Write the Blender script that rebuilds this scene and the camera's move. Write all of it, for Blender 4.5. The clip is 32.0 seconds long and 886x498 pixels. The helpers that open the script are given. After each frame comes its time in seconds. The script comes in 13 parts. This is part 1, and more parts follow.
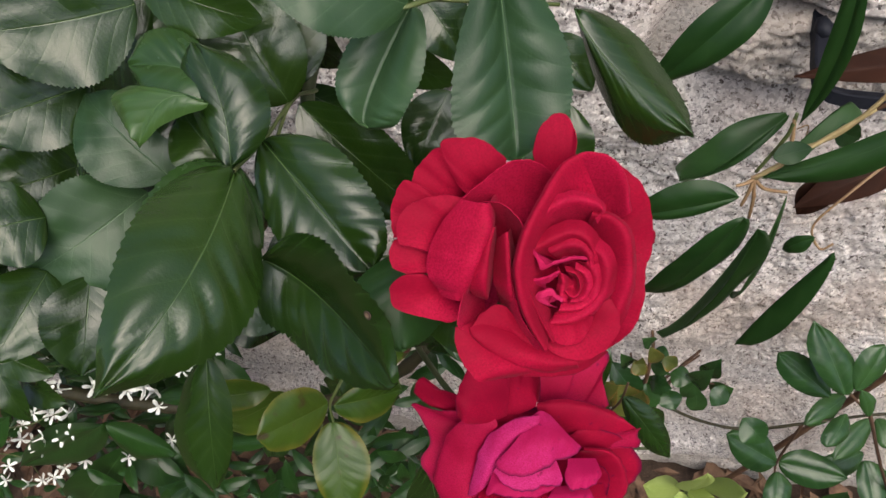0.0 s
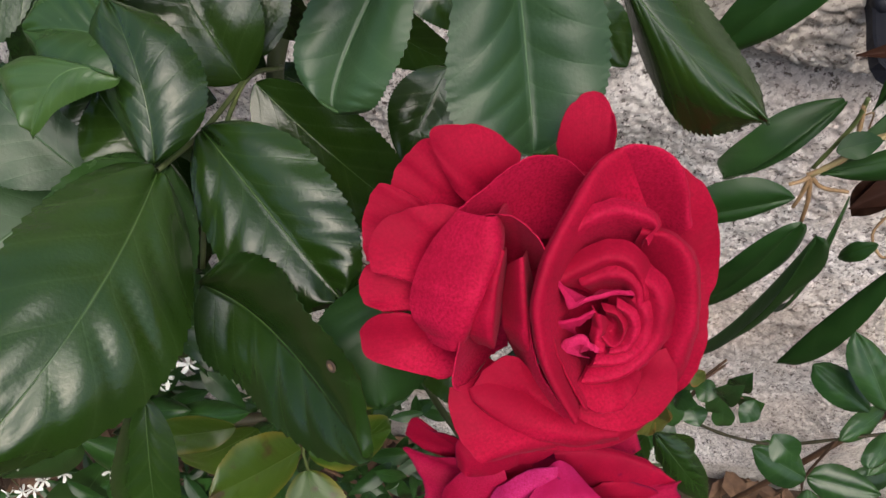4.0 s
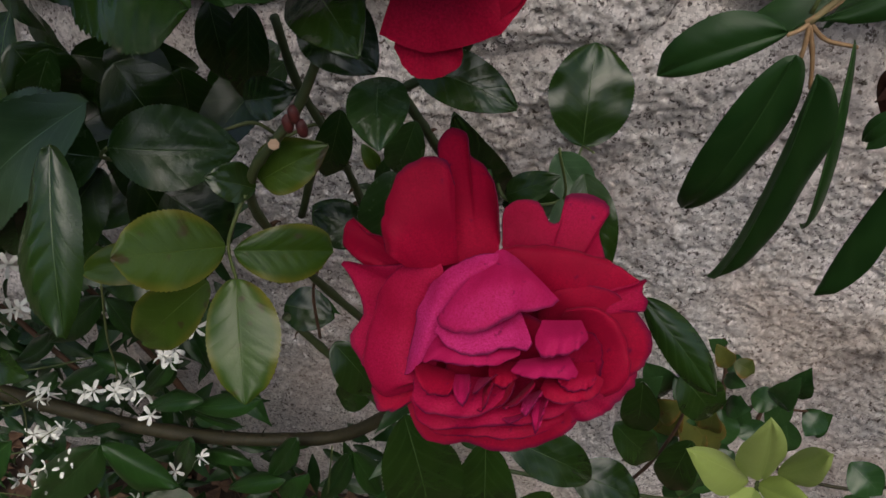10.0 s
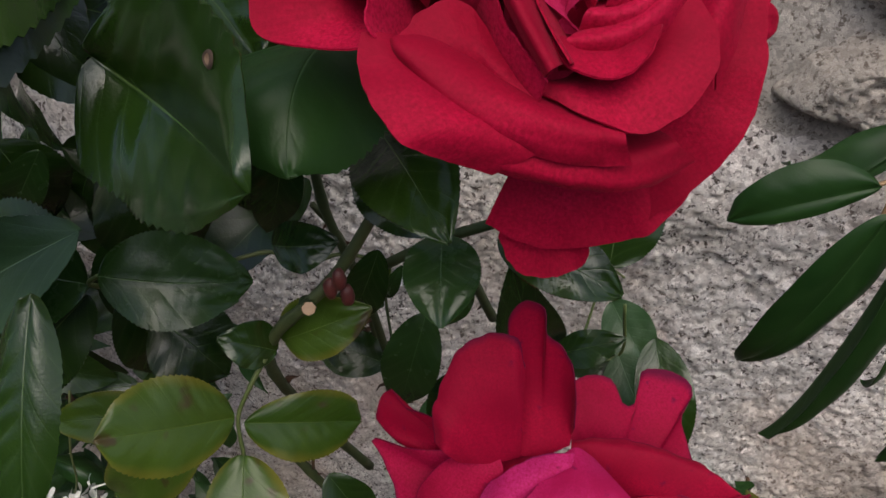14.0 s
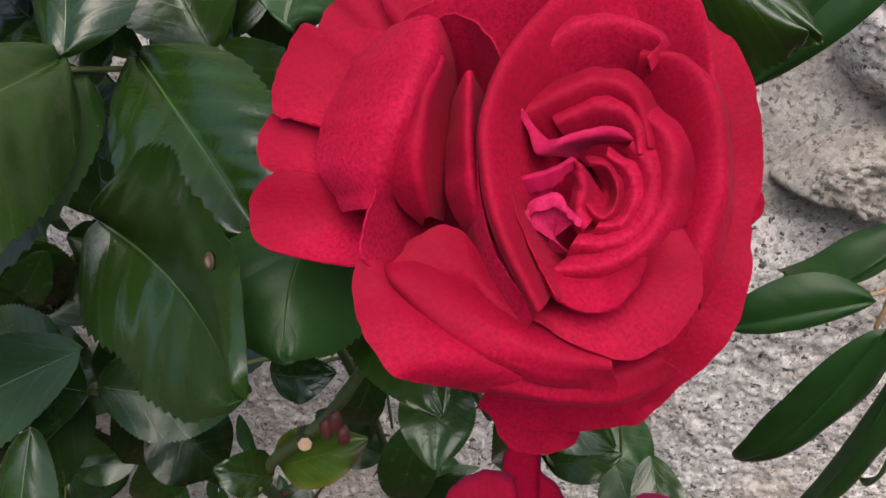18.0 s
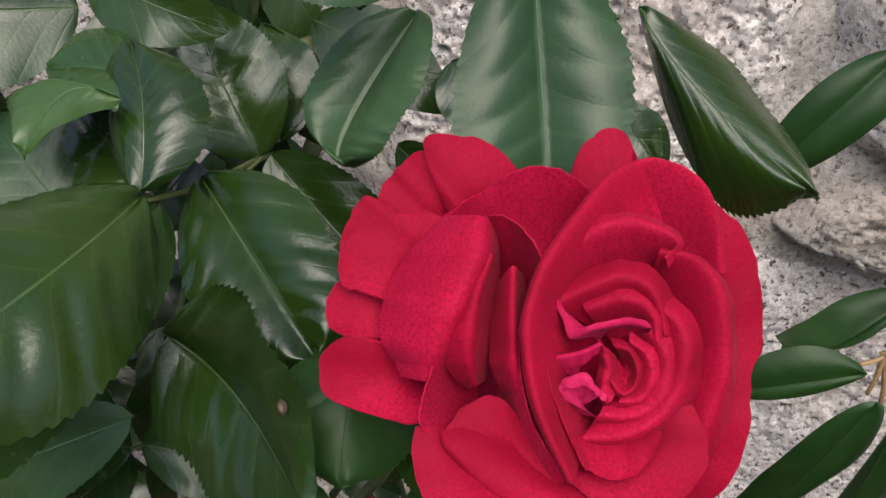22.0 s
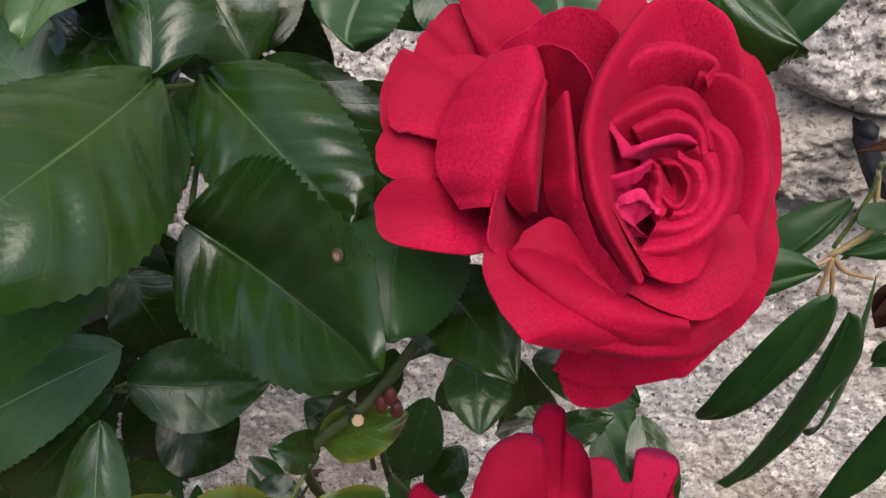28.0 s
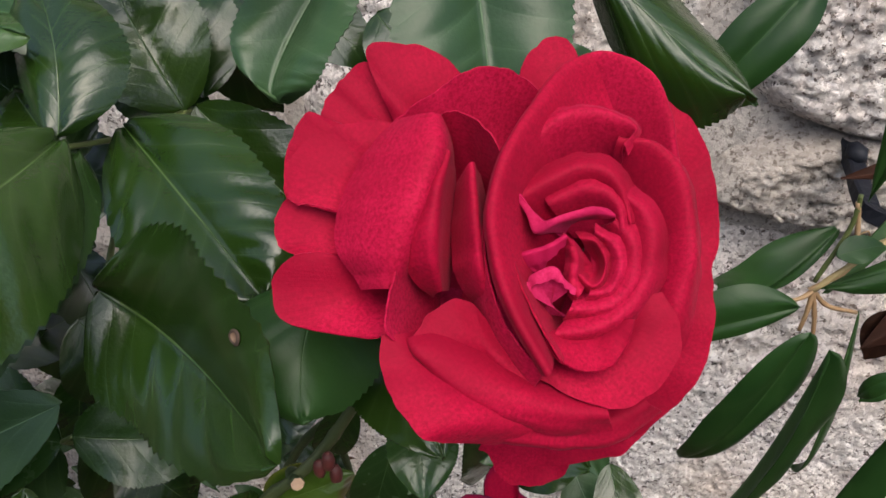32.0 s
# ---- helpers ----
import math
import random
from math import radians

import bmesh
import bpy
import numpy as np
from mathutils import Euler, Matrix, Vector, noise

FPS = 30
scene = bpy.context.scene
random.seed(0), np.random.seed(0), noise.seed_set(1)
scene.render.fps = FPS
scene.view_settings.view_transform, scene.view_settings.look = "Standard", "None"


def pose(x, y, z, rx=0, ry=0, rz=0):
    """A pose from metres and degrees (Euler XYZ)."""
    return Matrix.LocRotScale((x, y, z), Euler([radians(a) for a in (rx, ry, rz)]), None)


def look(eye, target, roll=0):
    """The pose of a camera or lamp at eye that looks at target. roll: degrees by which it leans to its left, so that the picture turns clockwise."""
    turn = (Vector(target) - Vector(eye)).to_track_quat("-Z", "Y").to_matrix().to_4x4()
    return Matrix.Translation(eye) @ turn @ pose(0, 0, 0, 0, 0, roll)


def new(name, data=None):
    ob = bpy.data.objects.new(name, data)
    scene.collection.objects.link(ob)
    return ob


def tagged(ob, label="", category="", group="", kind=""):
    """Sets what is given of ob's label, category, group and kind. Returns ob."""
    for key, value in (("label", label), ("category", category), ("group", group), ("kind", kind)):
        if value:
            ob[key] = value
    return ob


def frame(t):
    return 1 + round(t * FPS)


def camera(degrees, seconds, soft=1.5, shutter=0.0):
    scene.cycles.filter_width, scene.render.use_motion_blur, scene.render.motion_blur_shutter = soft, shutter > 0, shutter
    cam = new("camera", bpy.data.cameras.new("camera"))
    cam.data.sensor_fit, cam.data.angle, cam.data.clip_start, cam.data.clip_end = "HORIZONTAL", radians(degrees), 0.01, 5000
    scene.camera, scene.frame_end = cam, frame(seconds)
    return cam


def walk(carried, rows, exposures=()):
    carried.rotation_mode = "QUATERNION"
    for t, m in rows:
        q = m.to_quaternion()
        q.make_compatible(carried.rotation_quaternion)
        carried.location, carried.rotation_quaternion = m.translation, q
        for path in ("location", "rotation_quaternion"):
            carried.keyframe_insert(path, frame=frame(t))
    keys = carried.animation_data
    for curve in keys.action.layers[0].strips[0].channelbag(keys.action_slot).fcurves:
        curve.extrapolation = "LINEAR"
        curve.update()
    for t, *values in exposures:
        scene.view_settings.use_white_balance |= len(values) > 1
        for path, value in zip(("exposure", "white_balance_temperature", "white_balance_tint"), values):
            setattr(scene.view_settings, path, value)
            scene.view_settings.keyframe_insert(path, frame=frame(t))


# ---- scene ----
cam = camera(59.1, 32.0)
METRES, EYE, TILT, LEAN, TURN = 0.76, 1.5, -55.0, 0.0, 8.0
ROWS = [
    (0.0, 0.0, 0.0, 0.0, -0.0, 0.0, 0.0),
    (0.5, -0.0001, 0.0145, 0.0015, -0.07, -0.26, 0.11),
    (1.0, 0.0044, 0.0393, 0.0069, -0.39, -0.82, 0.27),
    (1.5, 0.0015, 0.0554, 0.0107, -0.81, -1.43, 0.49),
    (2.0, 0.0028, 0.0681, 0.0102, -0.21, -1.11, 0.38),
    (2.5, 0.0041, 0.0716, 0.0119, 0.89, -0.61, -0.11),
    (4.5, 0.0063, 0.1086, 0.0094, 0.53, -0.57, -0.1),
    (5.0, 0.0043, 0.1002, -0.0152, 0.52, 4.41, -0.07),
    (5.5, 0.0012, 0.0996, -0.0399, -1.24, 9.61, 1.0),
    (6.0, -0.0115, 0.1183, -0.055, -5.59, 12.25, 3.2),
    (6.5, -0.017, 0.1189, -0.0724, -6.68, 12.95, 3.64),
    (7.0, 0.0022, 0.0923, -0.093, -3.55, 14.19, 2.29),
    (7.5, 0.0374, 0.0689, -0.1194, 3.11, 15.92, -0.21),
    (8.0, 0.0715, 0.0694, -0.1352, 7.16, 16.31, -1.55),
    (8.5, 0.0916, 0.0933, -0.14, 8.13, 15.63, -1.52),
    (9.0, 0.0996, 0.1294, -0.1523, 8.01, 13.0, -1.07),
    (9.5, 0.0962, 0.1478, -0.1697, 7.67, 11.07, -1.02),
    (10.0, 0.0898, 0.1566, -0.1836, 7.25, 10.04, -1.03),
    (10.5, 0.0834, 0.1849, -0.1912, 6.5, 9.96, -0.78),
    (11.0, 0.0753, 0.2262, -0.198, 5.8, 10.0, -0.72),
    (11.5, 0.0707, 0.2515, -0.1955, 5.62, 9.81, -0.85),
    (12.0, 0.0621, 0.2537, -0.1798, 5.52, 10.09, -1.36),
    (12.5, 0.0551, 0.246, -0.164, 5.36, 10.85, -2.05),
    (13.0, 0.0513, 0.2325, -0.1494, 5.15, 12.17, -2.88),
    (13.5, 0.0458, 0.2196, -0.1329, 4.92, 13.54, -3.49),
    (14.0, 0.0409, 0.2089, -0.1227, 4.66, 15.15, -3.69),
    (14.5, 0.0406, 0.2099, -0.1115, 4.79, 16.0, -3.85),
    (16.5, 0.0416, 0.1999, -0.093, 4.73, 17.34, -4.02),
    (17.0, 0.0416, 0.1982, -0.0915, 4.63, 17.53, -4.12),
    (17.5, 0.0422, 0.1932, -0.0902, 4.59, 17.76, -4.23),
    (18.0, 0.0421, 0.1925, -0.085, 4.66, 17.91, -4.36),
    (18.5, 0.0394, 0.1773, -0.0821, 4.45, 18.1, -4.36),
    (19.0, 0.038, 0.175, -0.0771, 4.5, 18.07, -4.58),
    (19.5, 0.0368, 0.1646, -0.078, 4.37, 17.91, -4.75),
    (20.0, 0.0396, 0.1547, -0.0785, 4.49, 17.73, -4.83),
    (20.5, 0.0392, 0.1487, -0.0742, 4.61, 17.67, -4.97),
    (21.0, 0.0364, 0.1476, -0.0672, 4.69, 17.6, -5.11),
    (21.5, 0.0347, 0.149, -0.0556, 4.69, 17.44, -5.27),
    (22.0, 0.0307, 0.1478, -0.0517, 4.44, 17.43, -5.43),
    (22.5, 0.012, 0.1531, -0.0567, 2.51, 17.52, -5.36),
    (23.0, -0.0163, 0.1556, -0.0608, 1.28, 17.38, -4.86),
    (23.5, -0.0325, 0.1629, -0.063, 0.36, 17.05, -3.79),
    (24.0, -0.0353, 0.1658, -0.0636, -0.38, 16.97, -2.4),
    (24.5, -0.0399, 0.174, -0.0596, -1.02, 17.04, -1.74),
    (25.0, -0.0385, 0.1846, -0.0557, -1.49, 16.61, -1.67),
    (25.5, -0.035, 0.18, -0.0586, -1.76, 16.67, -1.77),
    (27.5, -0.0141, 0.162, -0.092, -0.83, 17.29, -0.61),
    (28.0, -0.007, 0.155, -0.0989, -0.57, 17.47, -0.31),
    (28.5, 0.007, 0.1567, -0.0965, -0.22, 17.5, -0.08),
    (29.0, 0.0224, 0.1511, -0.0981, 0.01, 17.73, 0.27),
    (29.5, 0.0295, 0.1419, -0.0984, 0.6, 18.14, 0.4),
    (30.0, 0.0349, 0.1423, -0.0934, 1.39, 18.77, -0.27),
    (30.5, 0.0348, 0.151, -0.0844, 1.6, 18.92, -0.89),
    (31.0, 0.0275, 0.1521, -0.0798, 1.18, 18.59, -0.78),
    (31.5, 0.0231, 0.1618, -0.0761, 0.62, 18.44, -0.41),
    (32.0, 0.0217, 0.1647, -0.0754, 0.22, 18.1, 0.0),
]
walk(cam, [(t, pose(0, 0, EYE, TILT, LEAN, TURN) @ pose(METRES * x, METRES * y, METRES * z, 90 + pitch, roll, yaw)) for t, x, y, z, yaw, pitch, roll in ROWS], [(0.0, 0.84), (4.5, 0.88), (7.0, 0.86), (8.2, 0.75), (9.0, 0.1), (10.0, 0.1), (11.0, 0.2), (13.0, 0.1), (14.0, 0.38), (15.5, 0.68), (17.0, 0.95), (22.0, 0.92), (24.0, 0.78), (25.5, 0.68), (28.0, 1.05), (32.0, 1.0)])

# ---- world and light ----
world = bpy.data.worlds.new("sky")
scene.world = world
world.use_nodes = True
wn = world.node_tree.nodes
sky = wn.new("ShaderNodeTexSky")
sky.sky_type = "NISHITA"
sky.sun_disc = False
sky.sun_elevation, sky.sun_rotation = radians(60), radians(160)
sky.air_density, sky.dust_density, sky.ozone_density = 1.0, 4.0, 0.7
world.node_tree.links.new(sky.outputs[0], wn["Background"].inputs[0])
wn["Background"].inputs[1].default_value = 0.15
sun_data = bpy.data.lights.new("sun", "SUN")
sun_data.energy, sun_data.angle, sun_data.color = 1.5, radians(60), (1.0, 0.985, 0.94)
sun = new("sun", sun_data)
sun.matrix_world = look((0.45, -1.4, 2.75), (0, 0, 0))


# ---- materials ----
def shader(name):
    m = bpy.data.materials.new(name)
    m.use_nodes = True
    nt = m.node_tree
    return m, nt.nodes, nt.links, nt.nodes["Principled BSDF"]


def node(nodes, kind, **values):
    n = nodes.new(kind)
    for key, value in values.items():
        n.inputs[key.replace("_", " ")].default_value = value
    return n


def ramp(nodes, links, source, stops):
    top = stops[-1][0]
    if top > 1:
        source = calc(nodes, links, "DIVIDE", source, top)
        stops = [(at / top, col) for at, col in stops]
    n = nodes.new("ShaderNodeValToRGB")
    while len(n.color_ramp.elements) < len(stops):
        n.color_ramp.elements.new(0.5)
    for e, (at, col) in zip(n.color_ramp.elements, stops):
        e.position = at
        e.color = (*col, 1) if len(col) == 3 else col
    links.new(source, n.inputs[0])
    return n.outputs[0]


def mix(nodes, links, factor, a, b, blend="MIX"):
    n = nodes.new("ShaderNodeMix")
    n.data_type, n.blend_type = "RGBA", blend
    for slot, v in ((0, factor), (6, a), (7, b)):
        if isinstance(v, (int, float)):
            n.inputs[slot].default_value = v
        elif isinstance(v, tuple):
            n.inputs[slot].default_value = (*v, 1)
        else:
            links.new(v, n.inputs[slot])
    return n.outputs[2]


def calc(nodes, links, op, a, b=0.0, c=0.0):
    n = nodes.new("ShaderNodeMath")
    n.operation = op
    for i, v in enumerate((a, b, c)):
        if isinstance(v, (int, float)):
            n.inputs[i].default_value = v
        else:
            links.new(v, n.inputs[i])
    return n.outputs[0]


def leaf_material(name, dark, light, vein, rough=0.3, edge=None, veins=7.0, thin=0.15, blotch=None, spec=0.22):
    """Leaf blade: green patches, pale midrib and side veins from the blade's own coordinates, waxy gloss."""
    m, ns, ln, bsdf = shader(name)
    geo, uv, info = ns.new("ShaderNodeTexCoord"), ns.new("ShaderNodeUVMap"), ns.new("ShaderNodeObjectInfo")
    sep = ns.new("ShaderNodeSeparateXYZ")
    ln.new(uv.outputs[0], sep.inputs[0])
    across = calc(ns, ln, "ABSOLUTE", calc(ns, ln, "SUBTRACT", sep.outputs[0], 0.5))
    patch = node(ns, "ShaderNodeTexNoise", Scale=45.0, Detail=4.0)
    ln.new(geo.outputs["Object"], patch.inputs["Vector"])
    grain = node(ns, "ShaderNodeTexNoise", Scale=900.0, Detail=3.0)
    ln.new(geo.outputs["Object"], grain.inputs["Vector"])
    tone = calc(ns, ln, "ADD", calc(ns, ln, "MULTIPLY", patch.outputs[0], 0.9), calc(ns, ln, "MULTIPLY", info.outputs["Random"], 0.5))
    col = mix(ns, ln, ramp(ns, ln, tone, [(0.35, (0, 0, 0)), (0.95, (1, 1, 1))]), dark, light)
    col = mix(ns, ln, calc(ns, ln, "MULTIPLY", grain.outputs[0], 0.35), col, dark)
    if edge:
        rim = calc(ns, ln, "ADD", calc(ns, ln, "MULTIPLY", across, 1.7), calc(ns, ln, "MULTIPLY", patch.outputs[0], 0.55))
        col = mix(ns, ln, ramp(ns, ln, rim, [(0.92, (0, 0, 0)), (1.3, (1, 1, 1))]), col, edge)
    if blotch:
        spot = node(ns, "ShaderNodeTexNoise", Scale=120.0, Detail=2.0)
        ln.new(geo.outputs["Object"], spot.inputs["Vector"])
        col = mix(ns, ln, ramp(ns, ln, spot.outputs[0], [(0.62, (0, 0, 0)), (0.72, (1, 1, 1))]), col, blotch)
    # midrib and side veins
    wob = calc(ns, ln, "MULTIPLY", calc(ns, ln, "SUBTRACT", patch.outputs[0], 0.5), 0.012)
    thin_out = calc(ns, ln, "MULTIPLY_ADD", sep.outputs[1], 0.009, -0.002)
    mid = ramp(ns, ln, calc(ns, ln, "ADD", calc(ns, ln, "ADD", across, wob), thin_out), [(0.0, (1, 1, 1)), (0.011, (0, 0, 0))])
    phase = calc(ns, ln, "MULTIPLY", calc(ns, ln, "SUBTRACT", sep.outputs[1], calc(ns, ln, "MULTIPLY", calc(ns, ln, "POWER", across, 0.8), 0.46)), veins)
    frac = calc(ns, ln, "ABSOLUTE", calc(ns, ln, "SUBTRACT", calc(ns, ln, "FRACT", calc(ns, ln, "ADD", phase, calc(ns, ln, "MULTIPLY", patch.outputs[0], 0.25))), 0.5))
    side = ramp(ns, ln, frac, [(0.0, (1, 1, 1)), (0.05, (0.45, 0.45, 0.45)), (0.2, (0, 0, 0))])
    col = mix(ns, ln, calc(ns, ln, "MULTIPLY", side, 0.09), col, vein)
    col = mix(ns, ln, calc(ns, ln, "MULTIPLY", mid, 0.65), col, vein)
    ln.new(col, bsdf.inputs["Base Color"])
    wear = node(ns, "ShaderNodeTexNoise", Scale=160.0, Detail=3.0)
    ln.new(geo.outputs["Object"], wear.inputs["Vector"])
    ln.new(calc(ns, ln, "MULTIPLY_ADD", wear.outputs[0], 0.1, rough - 0.05), bsdf.inputs["Roughness"])
    bsdf.inputs["Specular IOR Level"].default_value = spec
    bsdf.inputs["Subsurface Weight"].default_value = 0.0
    bump = node(ns, "ShaderNodeBump", Strength=0.45, Distance=0.0009)
    relief = calc(ns, ln, "ADD", calc(ns, ln, "MULTIPLY", wear.outputs[0], 0.06), calc(ns, ln, "MULTIPLY", grain.outputs[0], 0.22))
    relief = calc(ns, ln, "SUBTRACT", relief, calc(ns, ln, "ADD", calc(ns, ln, "MULTIPLY", side, 0.13), calc(ns, ln, "MULTIPLY", mid, 0.5)))
    ln.new(relief, bump.inputs["Height"])
    ln.new(bump.outputs[0], bsdf.inputs["Normal"])
    trans = ns.new("ShaderNodeBsdfTranslucent")
    ln.new(mix(ns, ln, 0.5, col, (0.25, 0.4, 0.05)), trans.inputs[0])
    ms = ns.new("ShaderNodeMixShader")
    ms.inputs[0].default_value = thin
    ln.new(bsdf.outputs[0], ms.inputs[1])
    ln.new(trans.outputs[0], ms.inputs[2])
    ln.new(ms.outputs[0], ns["Material Output"].inputs[0])
    return m


def petal_material(name, deep, bright, fade, amount, spots):
    """Velvet petal: fine radial veins, darker towards the claw, faded patches, bruised specks."""
    m, ns, ln, bsdf = shader(name)
    geo, uv, info = ns.new("ShaderNodeTexCoord"), ns.new("ShaderNodeUVMap"), ns.new("ShaderNodeObjectInfo")
    sep = ns.new("ShaderNodeSeparateXYZ")
    ln.new(uv.outputs[0], sep.inputs[0])
    patch = node(ns, "ShaderNodeTexNoise", Scale=38.0, Detail=4.0)
    grain = node(ns, "ShaderNodeTexNoise", Scale=1300.0, Detail=4.0, Roughness=0.7)
    for n in (patch, grain):
        ln.new(geo.outputs["Object"], n.inputs["Vector"])
    stretch = ns.new("ShaderNodeMapping")
    stretch.inputs["Scale"].default_value = (60, 3, 1)
    ln.new(uv.outputs[0], stretch.inputs[0])
    veins = node(ns, "ShaderNodeTexNoise", Scale=1.0, Detail=3.0)
    ln.new(stretch.outputs[0], veins.inputs["Vector"])
    col = mix(ns, ln, ramp(ns, ln, patch.outputs[0], [(0.3, (0, 0, 0)), (0.7, (1, 1, 1))]), deep, bright)
    col = mix(ns, ln, ramp(ns, ln, veins.outputs[0], [(0.45, (0, 0, 0)), (0.8, (0.45, 0.45, 0.45))]), col, deep)
    tone = calc(ns, ln, "ADD", info.outputs["Random"], patch.outputs[0])
    col = mix(ns, ln, ramp(ns, ln, tone, [(1.15 - amount, (0, 0, 0)), (1.6 - amount, (1, 1, 1))]), col, fade)
    col = mix(ns, ln, ramp(ns, ln, grain.outputs[0], [(0.35, (0, 0, 0)), (0.7, (0.95, 0.95, 0.95))]), col, deep)
    if spots:
        sp = node(ns, "ShaderNodeTexNoise", Scale=230.0, Detail=3.0)
        ln.new(geo.outputs["Object"], sp.inputs["Vector"])
        col = mix(ns, ln, ramp(ns, ln, sp.outputs[0], [(0.66, (0, 0, 0)), (0.76, (spots, spots, spots))]), col, (0.09, 0.004, 0.03))
    if spots:
        rim = calc(ns, ln, "ADD", sep.outputs[1], calc(ns, ln, "MULTIPLY", calc(ns, ln, "SUBTRACT", patch.outputs[0], 0.5), 0.3))
        col = mix(ns, ln, ramp(ns, ln, rim, [(0.91, (0, 0, 0)), (1.0, (0.85, 0.85, 0.85))]), col, (0.07, 0.004, 0.024))
    ln.new(col, bsdf.inputs["Base Color"])
    bsdf.inputs["Roughness"].default_value = 0.62
    bsdf.inputs["Specular IOR Level"].default_value = 0.06
    bsdf.inputs["Sheen Weight"].default_value = 0.05
    bsdf.inputs["Sheen Roughness"].default_value = 0.4
    bsdf.inputs["Sheen Tint"].default_value = (1.0, 0.35, 0.45, 1)
    bump = node(ns, "ShaderNodeBump", Strength=0.25, Distance=0.0005)
    ln.new(calc(ns, ln, "ADD", calc(ns, ln, "MULTIPLY", veins.outputs[0], 0.7), grain.outputs[0]), bump.inputs["Height"])
    ln.new(bump.outputs[0], bsdf.inputs["Normal"])
    trans = ns.new("ShaderNodeBsdfTranslucent")
    ln.new(col, trans.inputs[0])
    ms = ns.new("ShaderNodeMixShader")
    ms.inputs[0].default_value = 0.12
    ln.new(bsdf.outputs[0], ms.inputs[1])
    ln.new(trans.outputs[0], ms.inputs[2])
    ln.new(ms.outputs[0], ns["Material Output"].inputs[0])
    return m


def granite_material(name, pale, grey, dark, rust):
    """Weathered coarse granite: cream feldspar, grey quartz, clumps of brown-black mica, pits and warm stain."""
    m, ns, ln, bsdf = shader(name)
    geo = ns.new("ShaderNodeTexCoord")
    vec = geo.outputs["Object"]
    warp = node(ns, "ShaderNodeTexNoise", Scale=320.0, Detail=2.0)
    ln.new(vec, warp.inputs["Vector"])
    warped = mix(ns, ln, 0.005, vec, warp.outputs["Color"], "ADD")
    cells = node(ns, "ShaderNodeTexVoronoi", Scale=330.0)
    ln.new(warped, cells.inputs["Vector"])
    sepc = ns.new("ShaderNodeSeparateColor")
    ln.new(cells.outputs["Color"], sepc.inputs[0])
    big = node(ns, "ShaderNodeTexNoise", Scale=5.0, Detail=5.0)
    clump = node(ns, "ShaderNodeTexNoise", Scale=110.0, Detail=6.0, Roughness=0.82)
    fine = node(ns, "ShaderNodeTexNoise", Scale=700.0, Detail=4.0)
    for n in (big, clump, fine):
        ln.new(vec, n.inputs["Vector"])
    col = mix(ns, ln, ramp(ns, ln, sepc.outputs[0], [(0.25, (0, 0, 0)), (0.6, (1, 1, 1))]), grey, pale)
    col = mix(ns, ln, ramp(ns, ln, fine.outputs[0], [(0.4, (0, 0, 0)), (0.75, (0.6, 0.6, 0.6))]), col, grey)
    mica = calc(ns, ln, "ADD", calc(ns, ln, "MULTIPLY", sepc.outputs[1], 0.55), calc(ns, ln, "MULTIPLY", clump.outputs[0], 1.6))
    mica = calc(ns, ln, "ADD", mica, calc(ns, ln, "MULTIPLY", fine.outputs[0], 0.35))
    col = mix(ns, ln, ramp(ns, ln, mica, [(0.95, (0.96, 0.96, 0.96)), (1.09, (0, 0, 0))]), col, dark)
    stain = calc(ns, ln, "ADD", big.outputs[0], calc(ns, ln, "MULTIPLY", clump.outputs[0], 0.3))
    col = mix(ns, ln, ramp(ns, ln, stain, [(0.58, (0, 0, 0)), (0.85, (0.55, 0.55, 0.55))]), col, rust)
    ln.new(col, bsdf.inputs["Base Color"])
    bsdf.inputs["Roughness"].default_value = 0.85
    bsdf.inputs["Specular IOR Level"].default_value = 0.3
    bump = node(ns, "ShaderNodeBump", Strength=1.0, Distance=0.006)
    ln.new(calc(ns, ln, "ADD", clump.outputs[0], calc(ns, ln, "MULTIPLY", fine.outputs[0], 0.3)), bump.inputs["Height"])
    ln.new(bump.outputs[0], bsdf.inputs["Normal"])
    return m


